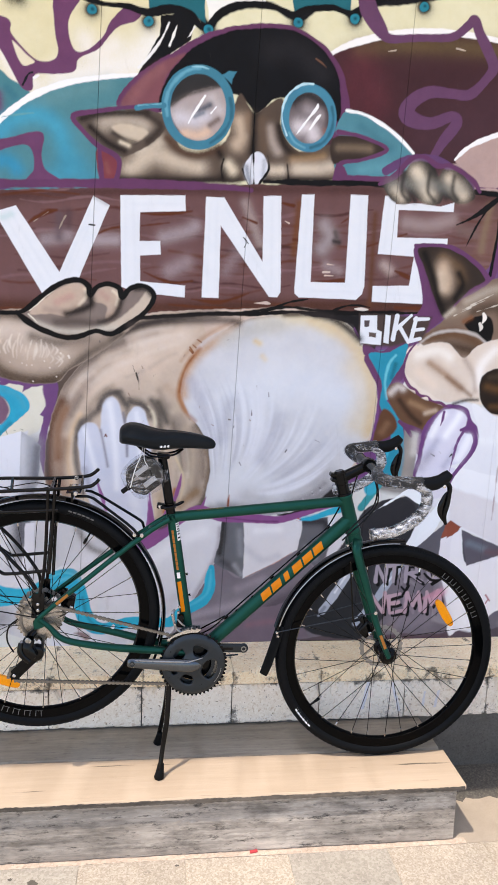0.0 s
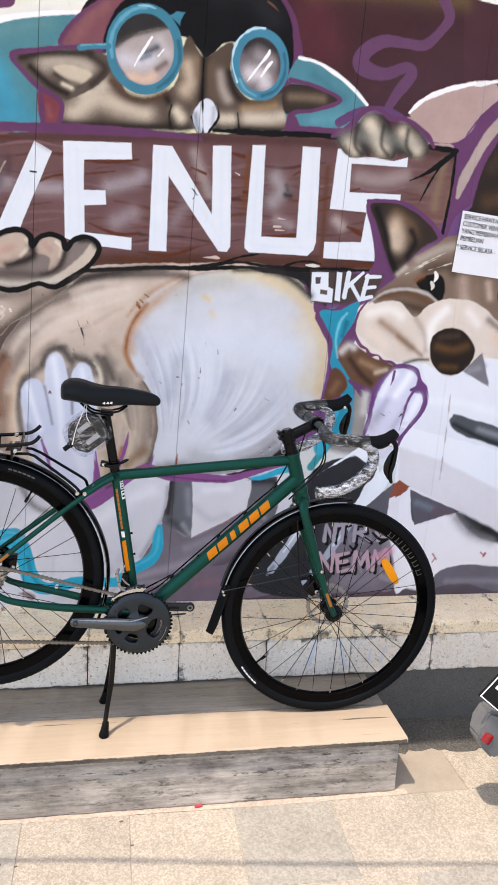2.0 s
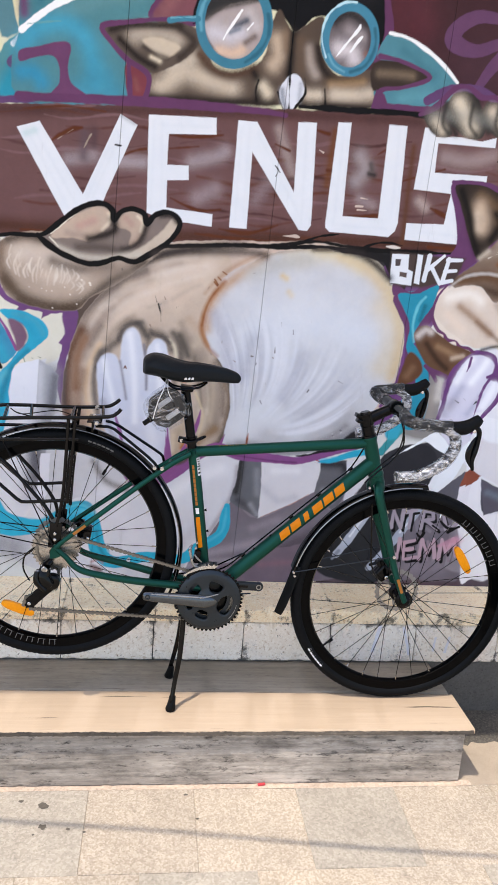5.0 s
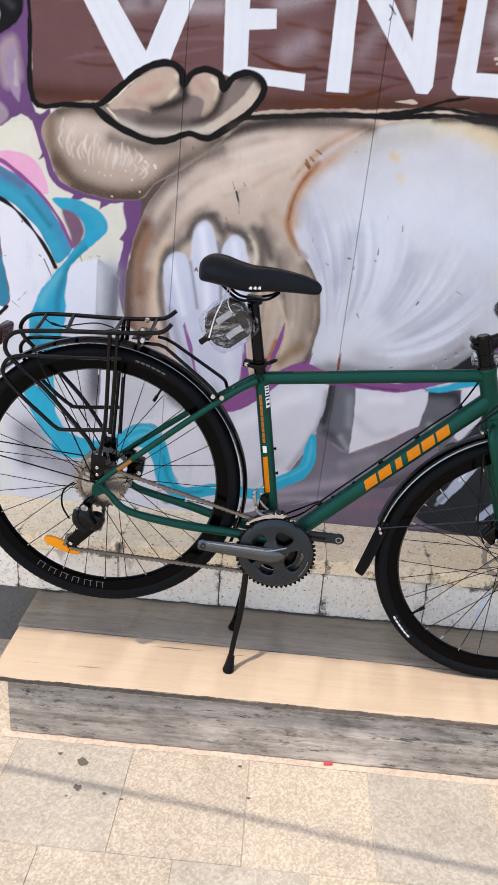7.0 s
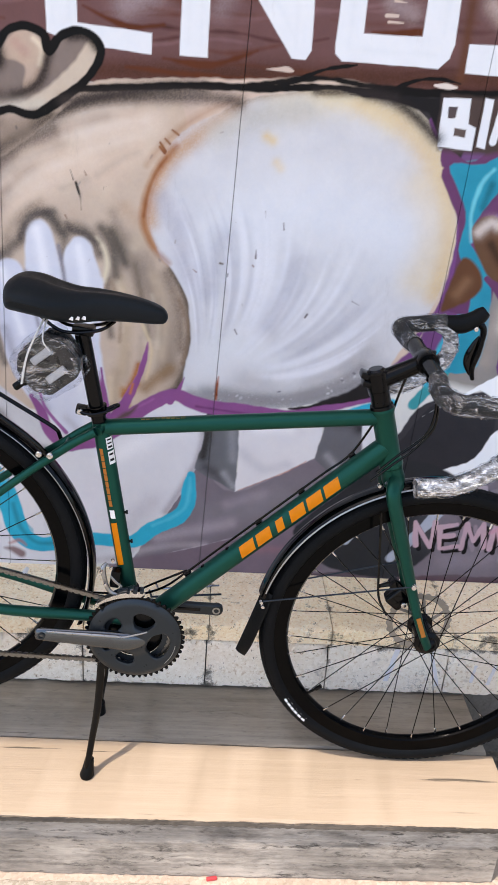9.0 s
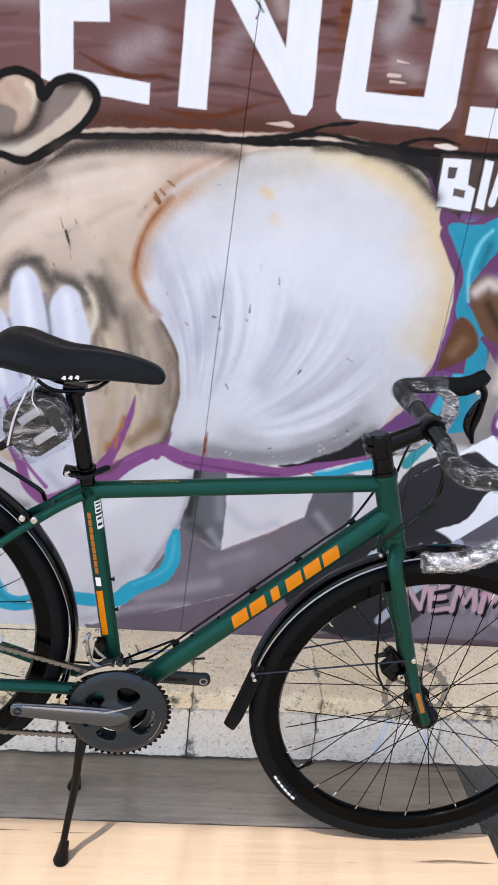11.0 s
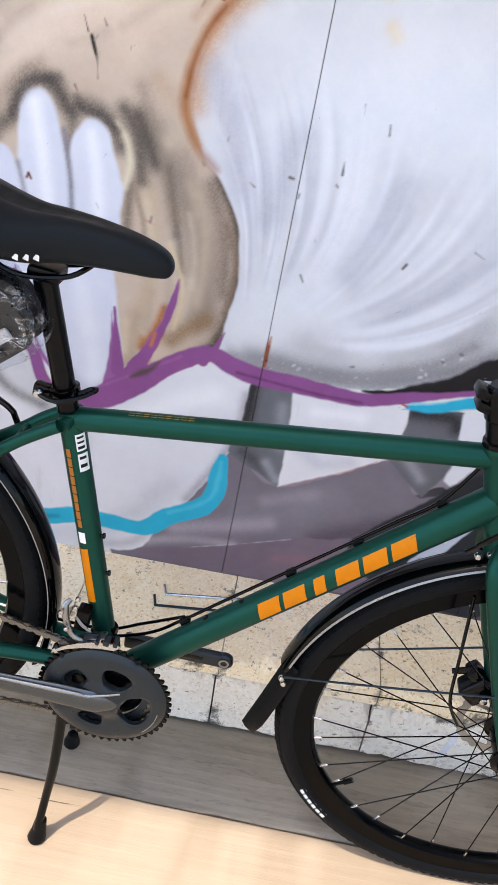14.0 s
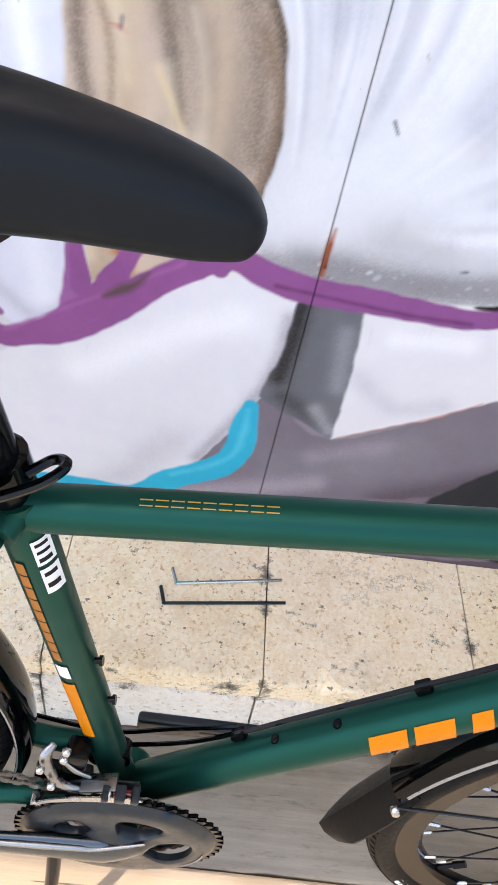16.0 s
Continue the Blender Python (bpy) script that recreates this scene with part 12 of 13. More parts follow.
# rear and front derailleurs
bm = bmesh.new()
dh = Vector((-0.586, -0.524, 0.645))
sweep(bm, curve([REAR + Vector((-0.006, -0.066, -0.022)), dh + Vector((0, 0.006, 0.004)), dh], 4), (0.010, 0.012, 0.013), 12)
sweep(bm, curve([dh, dh + Vector((-0.006, -0.008, -0.026)), dh + Vector((0.012, -0.008, -0.052))], 5), (0.015, 0.019, 0.020, 0.016), 14, flat=0.8)
mech = part("rear_derailleur", bm, M_BLACK, bike, "black rear derailleur with grey linkage")
bm = bmesh.new()
sweep(bm, curve([dh + Vector((-0.022, -0.012, -0.006)), dh + Vector((-0.022, -0.018, -0.034)), dh + Vector((0.002, -0.018, -0.060))], 5), (0.007, 0.009, 0.008), 10)
part("linkage", bm, M_BLACK, mech)
housing = Vector((-0.569, -0.511, 0.599))
bm = bmesh.new()
lathe(bm, [(0.0005, -0.014), (0.016, -0.014), (0.021, -0.011), (0.0225, -0.004), (0.0225, 0.010), (0.0005, 0.010)], housing, 28, closed=False)
part("spring_housing", bm, M_BLACK, mech, "glossy black spring housing")
bm = bmesh.new()
k0, k1 = Vector((-0.603, -0.534, 0.636)), Vector((-0.574, -0.534, 0.601))
sweep(bm, curve([k0 + Vector((0, 0.004, 0.006)), k0, k0.lerp(k1, 0.5) + Vector((-0.002, -0.003, 0)), k1, k1 + Vector((0.006, 0.006, -0.004))], 4), (0.006, 0.010, 0.012, 0.011, 0.007), 10, flat=0.4, up=(0, 1, 0))
part("linkage_plate", bm, M_CRANK, mech, "polished grey linkage plate")
bm = bmesh.new()
sweep(bm, [k0 + Vector((0.002, -0.006, -0.006)), k0.lerp(k1, 0.4) + Vector((-0.004, -0.008, -0.004))], (0.004, 0.0045), 8, flat=0.5)
part("bright_plate", bm, M_STEEL, mech, "bright steel plate")
bm = bmesh.new()
bolt(bm, Vector((-0.589, -0.539, 0.648)), 0.0075, 0.006, 14)
part("mounting_bolt", bm, M_ALLOY, mech)
bm = bmesh.new()
for sy in (-0.007, 0.007):
    sweep(bm, [PULLEY_HIGH + Vector((0, sy, 0)), PULLEY_LOW + Vector((0, sy, 0))], (0.014, 0.012, 0.016), 12, flat=0.10, up=(0, 1, 0))
part("cage", bm, M_SATIN, mech)
for p in (PULLEY_HIGH, PULLEY_LOW):
    bm = bmesh.new()
    gear(bm, p, 0.020, 11, 0.005, 0.006, 0.004)
    part("pulley", bm, M_RUBBER2, mech)
for q, r in ((dh + Vector((0, -0.013, 0)), 0.007), (PULLEY_LOW + Vector((0, -0.009, 0)), 0.005)):
    bm = bmesh.new()
    bolt(bm, q, r, 0.004)
    part("pivot_bolt", bm, M_STEEL, mech)
bm = bmesh.new()
fd = Vector((-0.156, -0.469, 0.655))
rounded(bm, (0.020, 0.022, 0.038), fd + Vector((-0.004, 0.006, 0.012)), (0, 8, 0), 0.005)
lathe(bm, [(0.0165, -0.009), (0.0195, -0.009), (0.0195, 0.009), (0.0165, 0.009)], st0.lerp(st1, 0.80), 20)
fmech = part("front_derailleur", bm, M_SATIN, bike, "front derailleur with chromed cage")
bm = bmesh.new()
plate(bm, [(CR.x + x, CR.z + z) for x, z in ((-0.080, 0.073), (-0.058, 0.086), (-0.034, 0.095), (-0.010, 0.0995), (0.012, 0.1005), (0.021, 0.109), (0.015, 0.113), (-0.008, 0.111), (-0.030, 0.106), (-0.055, 0.095), (-0.076, 0.080))], CR.y - 0.0045, 0.0014)
rounded(bm, (0.006, 0.014, 0.009), (CR.x - 0.074, CR.y + 0.002, CR.z + 0.078), (0, -40, 0), 0.001)
part("derailleur_cage", bm, M_STEEL, fmech, "bright chromed cage")
bm = bmesh.new()
plate(bm, [(CR.x + x, CR.z + z) for x, z in ((-0.074, 0.062), (-0.034, 0.078), (0.004, 0.082), (0.018, 0.094), (0.016, 0.116), (-0.030, 0.112), (-0.070, 0.086))], CR.y + 0.0085, 0.0014)
part("derailleur_cage", bm, M_DARKALLOY, fmech, "dark inner cage plate")
bm = bmesh.new()
rounded(bm, (0.030, 0.004, 0.008), (CR.x - 0.004, CR.y + 0.004, CR.z + 0.101), (0, -6, 0), 0.001)
part("cage_pad", bm, M_RED, fmech, "dark red strip in the cage")
for x, z, w, h in ((0.014, 0.115, 0.007, 0.008), (0.001, 0.115, 0.009, 0.009), (-0.012, 0.113, 0.006, 0.007)):
    bm = bmesh.new()
    rounded(bm, (w, 0.014, h), (CR.x + x, CR.y - 0.002, CR.z + z), (0, 8, 0), 0.0018)
    part("cage_lug", bm, M_DARKALLOY, fmech)
bm = bmesh.new()
sweep(bm, curve([(-0.176, -0.470, 0.704), (-0.182, -0.478, 0.696), (-0.178, -0.482, 0.672), (-0.170, -0.482, 0.648), (-0.150, -0.482, 0.638), (-0.130, -0.482, 0.645)], 6), (0.0034, 0.0054, 0.0046, 0.0042, 0.0038, 0.0030), 12, flat=0.7)
part("swing_arm", bm, M_ALLOY, fmech, "chromed curved swing arm")
bm = bmesh.new()
sweep(bm, curve([(-0.168, -0.474, 0.676), (-0.158, -0.476, 0.664), (-0.146, -0.476, 0.654)], 4), (0.0022, 0.0030, 0.0022), 8, flat=0.6)
part("derailleur_link", bm, M_ALLOY, fmech)
bm = bmesh.new()
rounded(bm, (0.034, 0.016, 0.0035), (-0.138, -0.478, 0.649), (0, -20, 0), 0.001)
part("cage_bridge", bm, M_ALLOY, fmech, "chromed bridge of the cage")
for q in ((-0.163, -0.478, 0.716), (-0.166, -0.478, 0.699), (-0.184, -0.486, 0.694), (-0.176, -0.489, 0.668), (-0.128, -0.486, 0.652)):
    bm = bmesh.new()
    bolt(bm, q, 0.0038, 0.005)
    part("derailleur_bolt", bm, M_STEEL, fmech)

# brake calipers on the far side
for at, turn in ((FRONT + Vector((-0.052, 0.048, 0.058)), 40), (REAR + Vector((0.075, 0.050, 0.022)), 10)):
    bm = bmesh.new()
    rounded(bm, (0.040, 0.034, 0.050), at, (0, turn, 0), 0.008, 3)
    rounded(bm, (0.022, 0.028, 0.022), at + Vector((-0.012, 0, 0.030)), (0, turn, 0), 0.006, 2)
    sweep(bm, [at + Vector((-0.02, 0, 0.03)), at + Vector((-0.045, 0, 0.022))], (0.006, 0.004), 8)
    cal = part("brake_caliper", bm, M_BLACK, bike, "black disc brake caliper")
    bm = bmesh.new()
    bolt(bm, at + Vector((0.010, -0.017, -0.012)), 0.006, 0.003)
    part("caliper_bolt", bm, M_STEEL, cal)


# mudguards
def guard(name, hub, a0, a1, radius, label, stripe):
    bm = bmesh.new()
    prof = []
    for k in range(9):
        a = radians(-80 + 160 * k / 8)
        prof.append((radius - 0.012 + 0.012 * math.cos(a), 0.0245 * math.sin(a)))
    inner = [(r - 0.0016, y * 0.96) for r, y in prof[::-1]]
    lathe(bm, prof + inner, hub, 150, arc=(a0, a1))
    g = part(name, bm, M_BLACK, bike, label)
    # the gloss highlight on the guard, laid on as a pale strip
    bm = bmesh.new()
    lathe(bm, [(radius - 0.0108, -0.0238), (radius - 0.0108 + stripe, -0.0238 + stripe * 0.5), (radius - 0.0106 + stripe, -0.0246 + stripe * 0.5), (radius - 0.0106, -0.0246)], hub, 150, arc=(a0 + 3, a1 - 2))
    part("pinstripe", bm, M_STRIPE, g, "painted sheen along the guard's edge")
    return g


def strut(bm, a, b, r=0.0017):
    sweep(bm, curve([a, Vector(a).lerp(Vector(b), 0.5) + Vector((0, -0.002, 0.001)), b], 4), r, 6)


fg = guard("front_mudguard", FRONT, 84, 166, 0.366, "glossy black front mudguard with a painted sheen along its edge", 0.0026)
ffl = curve([FRONT + Vector((math.cos(radians(a)) * 0.362, 0, math.sin(radians(a)) * 0.362)) for a in (164, 168)] + [Vector((0.11, -0.439, 0.551)), Vector((0.089, -0.439, 0.483))], 5)
bm = bmesh.new()
rows = []
for k, p in enumerate(ffl):
    f = k / (len(ffl) - 1)
    half = 0.021 + 0.007 * math.sin(f * math.pi * 0.8) - 0.012 * max(0, f - 0.8) * 5
    nrm = Vector((-0.9, 0, 0.3))
    rows.append([[bm.verts.new(p + Vector((0, u * half, 0)) - nrm.normalized() * (0.018 * u * u) + nrm.normalized() * lift) for u in (-1, -0.6, 0, 0.6, 1)] for lift in (0, -0.0028)])
for (a0, a1), (b0, b1) in zip(rows, rows[1:]):
    for p, q in ((a0, b0), (b1, a1)):
        for k in range(4):
            bm.faces.new((p[k], p[k + 1], q[k + 1], q[k]))
    for k in (0, 4):
        bm.faces.new((a0[k], b0[k], b1[k], a1[k]))
bm.faces.new(rows[-1][0] + rows[-1][1][::-1])
bm.faces.new(rows[0][0] + rows[0][1][::-1])
part("mud_flap", bm, M_RUBBER2, fg, "black rubber mud flap")
bm = bmesh.new()
anchor = FRONT + Vector((math.cos(radians(167)) * 0.360, -0.026, math.sin(radians(167)) * 0.360))
strut(bm, anchor, Vector(blade[-14]) + Vector((0, -0.010, 0)))
strut(bm, anchor + Vector((0, 0.052, 0)), other([blade[-14]])[0])
part("guard_stay", bm, M_DARKALLOY, fg)
for q in (anchor, anchor + Vector((0.004, 0.002, -0.012)), crown + Vector((-0.028, -0.020, -0.012)), crown + Vector((-0.014, -0.022, -0.006))):
    bm = bmesh.new()
    bolt(bm, q, 0.0045, 0.006)
    part("guard_bolt", bm, M_STEEL, fg)
rg = guard("rear_mudguard", REAR, -22, 176, 0.366, "glossy black rear mudguard with a thin painted sheen along its edge", 0.0012)
bm = bmesh.new()
for a in (115, 168):
    q = REAR + Vector((math.cos(radians(a)) * 0.362, -0.026, math.sin(radians(a)) * 0.362))
    for e, o in ((q, REAR + Vector((0, -0.072, 0.022))), (q + Vector((0, 0.052, 0)), REAR + Vector((0, 0.072, 0.022)))):
        strut(bm, e, o)
part("guard_stay", bm, M_SATIN, rg)

# luggage rack
RN, RF = YB - 0.062, YB + 0.062
bm = bmesh.new()
plate_c = Vector((-0.466, -0.439, 1.062))
rounded(bm, (0.040, 0.110, 0.0035), plate_c, (0, 0, 0), 0.001)
rounded(bm, (0.006, 0.110, 0.030), plate_c + Vector((-0.004, 0, -0.014)), (0, 0, 0), 0.001)
rack = part("luggage_rack", bm, M_BLACK, bike, "black tubular rear luggage rack")
rail_near = curve([(-0.394, -0.501, 1.104), (-0.407, -0.501, 1.09), (-0.431, -0.501, 1.081), (-0.524, -0.501, 1.074), (-0.63, -0.501, 1.069), (-0.724, -0.501, 1.062), (-0.758, -0.501, 1.053), (-0.774, -0.501, 1.034), (-0.773, -0.501, 1.007), (-0.741, -0.501, 0.974), (-0.688, -0.501, 0.928), (-0.634, -0.501, 0.867), (-0.593, -0.501, 0.818), (-0.572, -0.501, 0.783)], 5)
rail_far = curve([(-0.403, -0.377, 1.108), (-0.421, -0.377, 1.093), (-0.446, -0.377, 1.085), (-0.534, -0.377, 1.079), (-0.662, -0.377, 1.078), (-0.74, -0.377, 1.074), (-0.77, -0.377, 1.061), (-0.783, -0.377, 1.037), (-0.772, -0.377, 1.011), (-0.743, -0.377, 0.984), (-0.679, -0.377, 0.921), (-0.628, -0.377, 0.863), (-0.584, -0.377, 0.796), (-0.574, -0.377, 0.757)], 5)
low_near = curve([(-0.506, -0.501, 1.015), (-0.591, -0.501, 1.011), (-0.713, -0.501, 1.005), (-0.761, -0.501, 0.998), (-0.782, -0.501, 0.978), (-0.781, -0.501, 0.95), (-0.744, -0.501, 0.906), (-0.69, -0.501, 0.856), (-0.665, -0.501, 0.835), (-0.642, -0.501, 0.83), (-0.53, -0.501, 0.839)], 5)
low_far = curve([(-0.519, -0.377, 1.027), (-0.648, -0.377, 1.02), (-0.749, -0.377, 1.016), (-0.778, -0.377, 1.002), (-0.785, -0.377, 0.978), (-0.766, -0.377, 0.941), (-0.709, -0.377, 0.884), (-0.666, -0.377, 0.85), (-0.643, -0.377, 0.845), (-0.54, -0.377, 0.853)], 5)
for line, r in ((rail_near, 0.0052), (rail_far, 0.0052), (low_near, 0.0048), (low_far, 0.0048)):
    bm = bmesh.new()
    sweep(bm, line, r, 10)
    part("rack_rail", bm, M_BLACK, rack)
legs = ([(-0.534, -0.501, 1.068), (-0.545, -0.501, 0.859), (-0.562, -0.501, 0.761)], [(-0.516, -0.501, 1.069), (-0.526, -0.501, 0.918), (-0.534, -0.501, 0.83)], [(-0.529, -0.377, 1.077), (-0.544, -0.377, 0.908), (-0.559, -0.377, 0.734)], [(-0.517, -0.377, 1.078), (-0.529, -0.377, 0.939), (-0.538, -0.377, 0.784)])
for ln in legs:
    bm = bmesh.new()
    sweep(bm, curve(ln, 4), 0.0050, 10)
    part("rack_leg", bm, M_BLACK, rack)
for side in (RN, RF):
    bm = bmesh.new()
    foot = Vector((-0.565, -0.501, 0.734))
    rounded(bm, (0.034, 0.005, 0.075), (foot.x, side, foot.z), (0, 4, 0), 0.003)
    mount = part("rack_mount", bm, M_BLACK, rack, "black drilled mounting plate")
    for dz in (-0.030, -0.012, 0.006):
        bm = bmesh.new()
        bolt(bm, (foot.x, side - 0.003 if side == RN else side + 0.006, foot.z + dz), 0.0045, 0.004)
        part("mount_bolt", bm, M_STEEL, mount)
for a, b in zip(((-0.704, -0.501, 1.064), (-0.633, -0.501, 1.068), (-0.526, -0.501, 1.074), (-0.441, -0.501, 1.08)), ((-0.716, -0.377, 1.076), (-0.65, -0.377, 1.079), (-0.529, -0.377, 1.08), (-0.449, -0.377, 1.085))):
    bm = bmesh.new()
    sweep(bm, [a, b], 0.0046, 10)
    part("rack_cross_tube", bm, M_BLACK, rack)
arm_n = [(-0.464, -0.467, 1.046), (-0.429, -0.467, 1.046), (-0.412, -0.467, 1.04), (-0.32, -0.467, 0.968), (-0.299, -0.467, 0.949), (-0.29, -0.467, 0.938), (-0.283, -0.467, 0.926)]
arm_f = [(-0.44, -0.411, 1.05), (-0.422, -0.411, 1.047), (-0.399, -0.411, 1.036), (-0.296, -0.411, 0.971), (-0.281, -0.411, 0.961), (-0.274, -0.411, 0.954), (-0.269, -0.411, 0.938)]
for ln in (arm_n, arm_f):
    bm = bmesh.new()
    sweep(bm, ln, 0.0042, 8)
    part("rack_arm", bm, M_BLACK, rack)
for q in ((-0.459, -0.501, 1.062), (-0.275, -0.479, 0.934), (-0.296, -0.474, 0.934), (-0.467, -0.459, 1.074), (-0.464, -0.419, 1.09)):
    bm = bmesh.new()
    bolt(bm, q, 0.0062, 0.006, 12)
    part("rack_bolt", bm, M_STEEL, rack)
for k in range(2):
    bm = bmesh.new()
    wires = ([(-0.69, -0.429, 1.069), (-0.649, -0.429, 1.058), (-0.593, -0.429, 1.053), (-0.51, -0.429, 1.073)], [(-0.695, -0.459, 1.084), (-0.662, -0.459, 1.069), (-0.573, -0.459, 1.083), (-0.518, -0.459, 1.068)])[k]
    sweep(bm, curve(wires, 6), 0.0016, 6)
    part("bungee_clip_wire", bm, M_BLACK, rack)
bm = bmesh.new()
lamp_at = Vector((-0.803, -0.439, 1.038))
rounded(bm, (0.022, 0.085, 0.042), lamp_at, (0, 8, 0), 0.008, 3)
lamp = part("tail_reflector", bm, M_DARKRED, rack, "dark red tail reflector")

# centre stand
bm = bmesh.new()
mount_at = bb + Vector((-0.066, 0, -0.020))
rounded(bm, (0.060, 0.050, 0.030), mount_at, (0, 8, 0), 0.006)
stand = part("centre_stand", bm, M_SATIN, bike, "black two-legged centre stand")
foot_n = Vector((-0.216, -0.521, 0.195))
foot_f = Vector((-0.218, -0.332, 0.195))
for foot, sy in ((foot_n, -1), (foot_f, 1)):
    bm = bmesh.new()
    knee = mount_at.lerp(foot, 0.45) + Vector((0.006, sy * 0.013, 0))
    sweep(bm, curve([mount_at + Vector((0, sy * 0.018, -0.008)), knee, mount_at.lerp(foot, 0.72) + Vector((0.002, sy * 0.006, 0)), foot + Vector((0.002, 0, 0.030)), foot + Vector((0, 0, 0.008))], 6), (0.0085, 0.0080, 0.0070, 0.0070, 0.0068), 12, flat=0.85)
    leg = part("stand_leg", bm, M_BLACK, stand, "glossy black bent leg")
    bm = bmesh.new()
    up = (knee - foot).normalized()
    sweep(bm, [foot + Vector((0, 0, 0.0005)), foot + Vector((0, 0, 0.004)), foot + up * 0.018, foot + up * 0.044, foot + up * 0.046], (0.014, 0.0155, 0.0125, 0.0095, 0.007), 14)
    part("rubber_foot", bm, M_RUBBER2, leg)

# cables
CABLES = (
    [dt0.lerp(dt1, 1.02) + dtn * 0.050 + Vector((0, 0.010, 0))] + [dt0.lerp(dt1, f) + dtn * 0.0245 + Vector((0, 0.012, 0)) for f in (0.90, 0.80, 0.70, 0.60, 0.525, 0.42, 0.32, 0.22)] + [dt0.lerp(dt1, 0.10) + dtn * 0.028 + Vector((0, 0.016, 0)), bb + Vector((-0.06, 0.02, 0.045))],
    [(0.38, -0.509, 1.129), (0.395, -0.509, 1.112), (0.406, -0.509, 1.072), (0.395, -0.509, 1.024), (0.35, -0.509, 0.98), (0.318, -0.509, 0.946)] ,
    [(0.41, -0.489, 1.101), (0.416, -0.489, 1.036), (0.386, -0.489, 0.988), (0.35, -0.489, 0.954), (0.314, -0.489, 0.919)],
    [(0.377, -0.429, 1.126), (0.365, -0.429, 1.098), (0.352, -0.429, 1.042), (0.347, -0.429, 0.986), (0.338, -0.429, 0.942)],
    [(0.343, -0.489, 0.855), (0.354, -0.489, 0.747), (0.363, -0.489, 0.666), (0.385, -0.489, 0.621)],
    [(-0.617, -0.524, 0.705), (-0.643, -0.524, 0.68), (-0.647, -0.524, 0.641), (-0.63, -0.524, 0.606)],
    [(-0.276, -0.434, 0.92), (-0.4, -0.434, 0.818), (-0.493, -0.434, 0.749)],
    [dt0.lerp(dt1, 0.22) + dtn * 0.0245 + Vector((0, 0.018, 0)), (dt0.lerp(dt1, 0.22) + dtn * 0.0245 + Vector((0, 0.022, -0.006))).lerp(bb + Vector((-0.02, 0.028, 0.066)), 0.5), bb + Vector((-0.02, 0.030, 0.064)), bb + Vector((-0.10, 0.045, 0.050))],
)
for ln in CABLES:
    bm = bmesh.new()
    sweep(bm, curve(ln, 7), 0.0024, 8)
    part("cable", bm, M_BLACK, bike)
for q in (dt0.lerp(dt1, 0.90) + dtn * 0.021 + Vector((0, 0.012, 0)), dt0.lerp(dt1, 0.70) + dtn * 0.021 + Vector((0, 0.012, 0)), dt0.lerp(dt1, 0.525) + dtn * 0.021 + Vector((0, 0.012, 0)), dt0.lerp(dt1, 0.22) + dtn * 0.021 + Vector((0, 0.012, 0))):
    bm = bmesh.new()
    rounded(bm, (0.014, 0.012, 0.009), q, (0, -40, 0), 0.002)
    part("cable_guide", bm, M_SATIN, chassis)
bm = bmesh.new()
rounded(bm, (0.010, 0.026, 0.026), Vector((-0.365, -0.374, 0.606)), (0, 32, 0), 0.008, 3)
part("stay_sticker", bm, M_WHITE, chassis, "white tape round the far chain stay")
bm = bmesh.new()
slv0, slv1 = Vector(stay[-9]), Vector(stay[-7])
sd = (slv1 - slv0).normalized()
vs = [bm.verts.new(q + Vector((0, -0.0082, 0)) + sd.cross(Vector((0, 1, 0))) * w) for q in (slv0, slv1) for w in (-0.0042, 0.0042)]
bm.faces.new((vs[0], vs[1], vs[3], vs[2]))
part("stay_marking", bm, M_BRONZE, chassis, "small orange mark on the seat stay")

# ---- platform under the bicycle ----
bench = thing("wooden_platform", (-0.06, -0.40, 0.0), "low weathered plank platform with one freshly sanded plank", "platform")


def board(name, x0, x1, y0, y1, z0, z1, material, label, seed, parts=44, rag=0.0, skew=(0.0, 0.0)):
    """A plank with slightly wavering, worn edges; skew: how far its two long edges run out of square."""
    rng = random.Random(seed)
    bm = bmesh.new()
    rings = []
    for k in range(parts + 1):
        x = x0 + (x1 - x0) * k / parts
        j = [rng.uniform(-1, 1) for _ in range(6)]
        end = 0.004 * rng.random() if k in (0, parts) else 0
        b = min(0.004, (y1 - y0) * 0.4)
        top, j[1], j[3] = z1, (j[1] if rag < 0.001 or y1 - y0 > 0.01 else 0), (j[3] if y1 - y0 > 0.01 else 0)
        z1 = top + rag * (0.7 * math.sin(k * 0.23 + seed) + 0.6 * j[5])
        prof = [(y0 + 0.0015 * j[0], z0), (y0 + 0.0015 * j[0], z1 - b), (y0 + b + 0.002 * abs(j[1]), z1 + 0.0006 * j[2]), (y1 - b - 0.002 * abs(j[3]), z1 + 0.0006 * j[4]), (y1, z1 - b), (y1, z0)]
        z1 = top
        rings.append([bm.verts.new((x + end - 0.06, y + skew[n > 2] * x - 0.40, z)) for n, (y, z) in enumerate(prof)])
    for a, b in zip(rings, rings[1:]):
        for s in range(6):
            bm.faces.new((a[s], a[(s + 1) % 6], b[(s + 1) % 6], b[s]))
    bm.faces.new(rings[0][::-1])
    bm.faces.new(rings[-1])
    ob = part(name, bm, material, bench, label)
    return ob


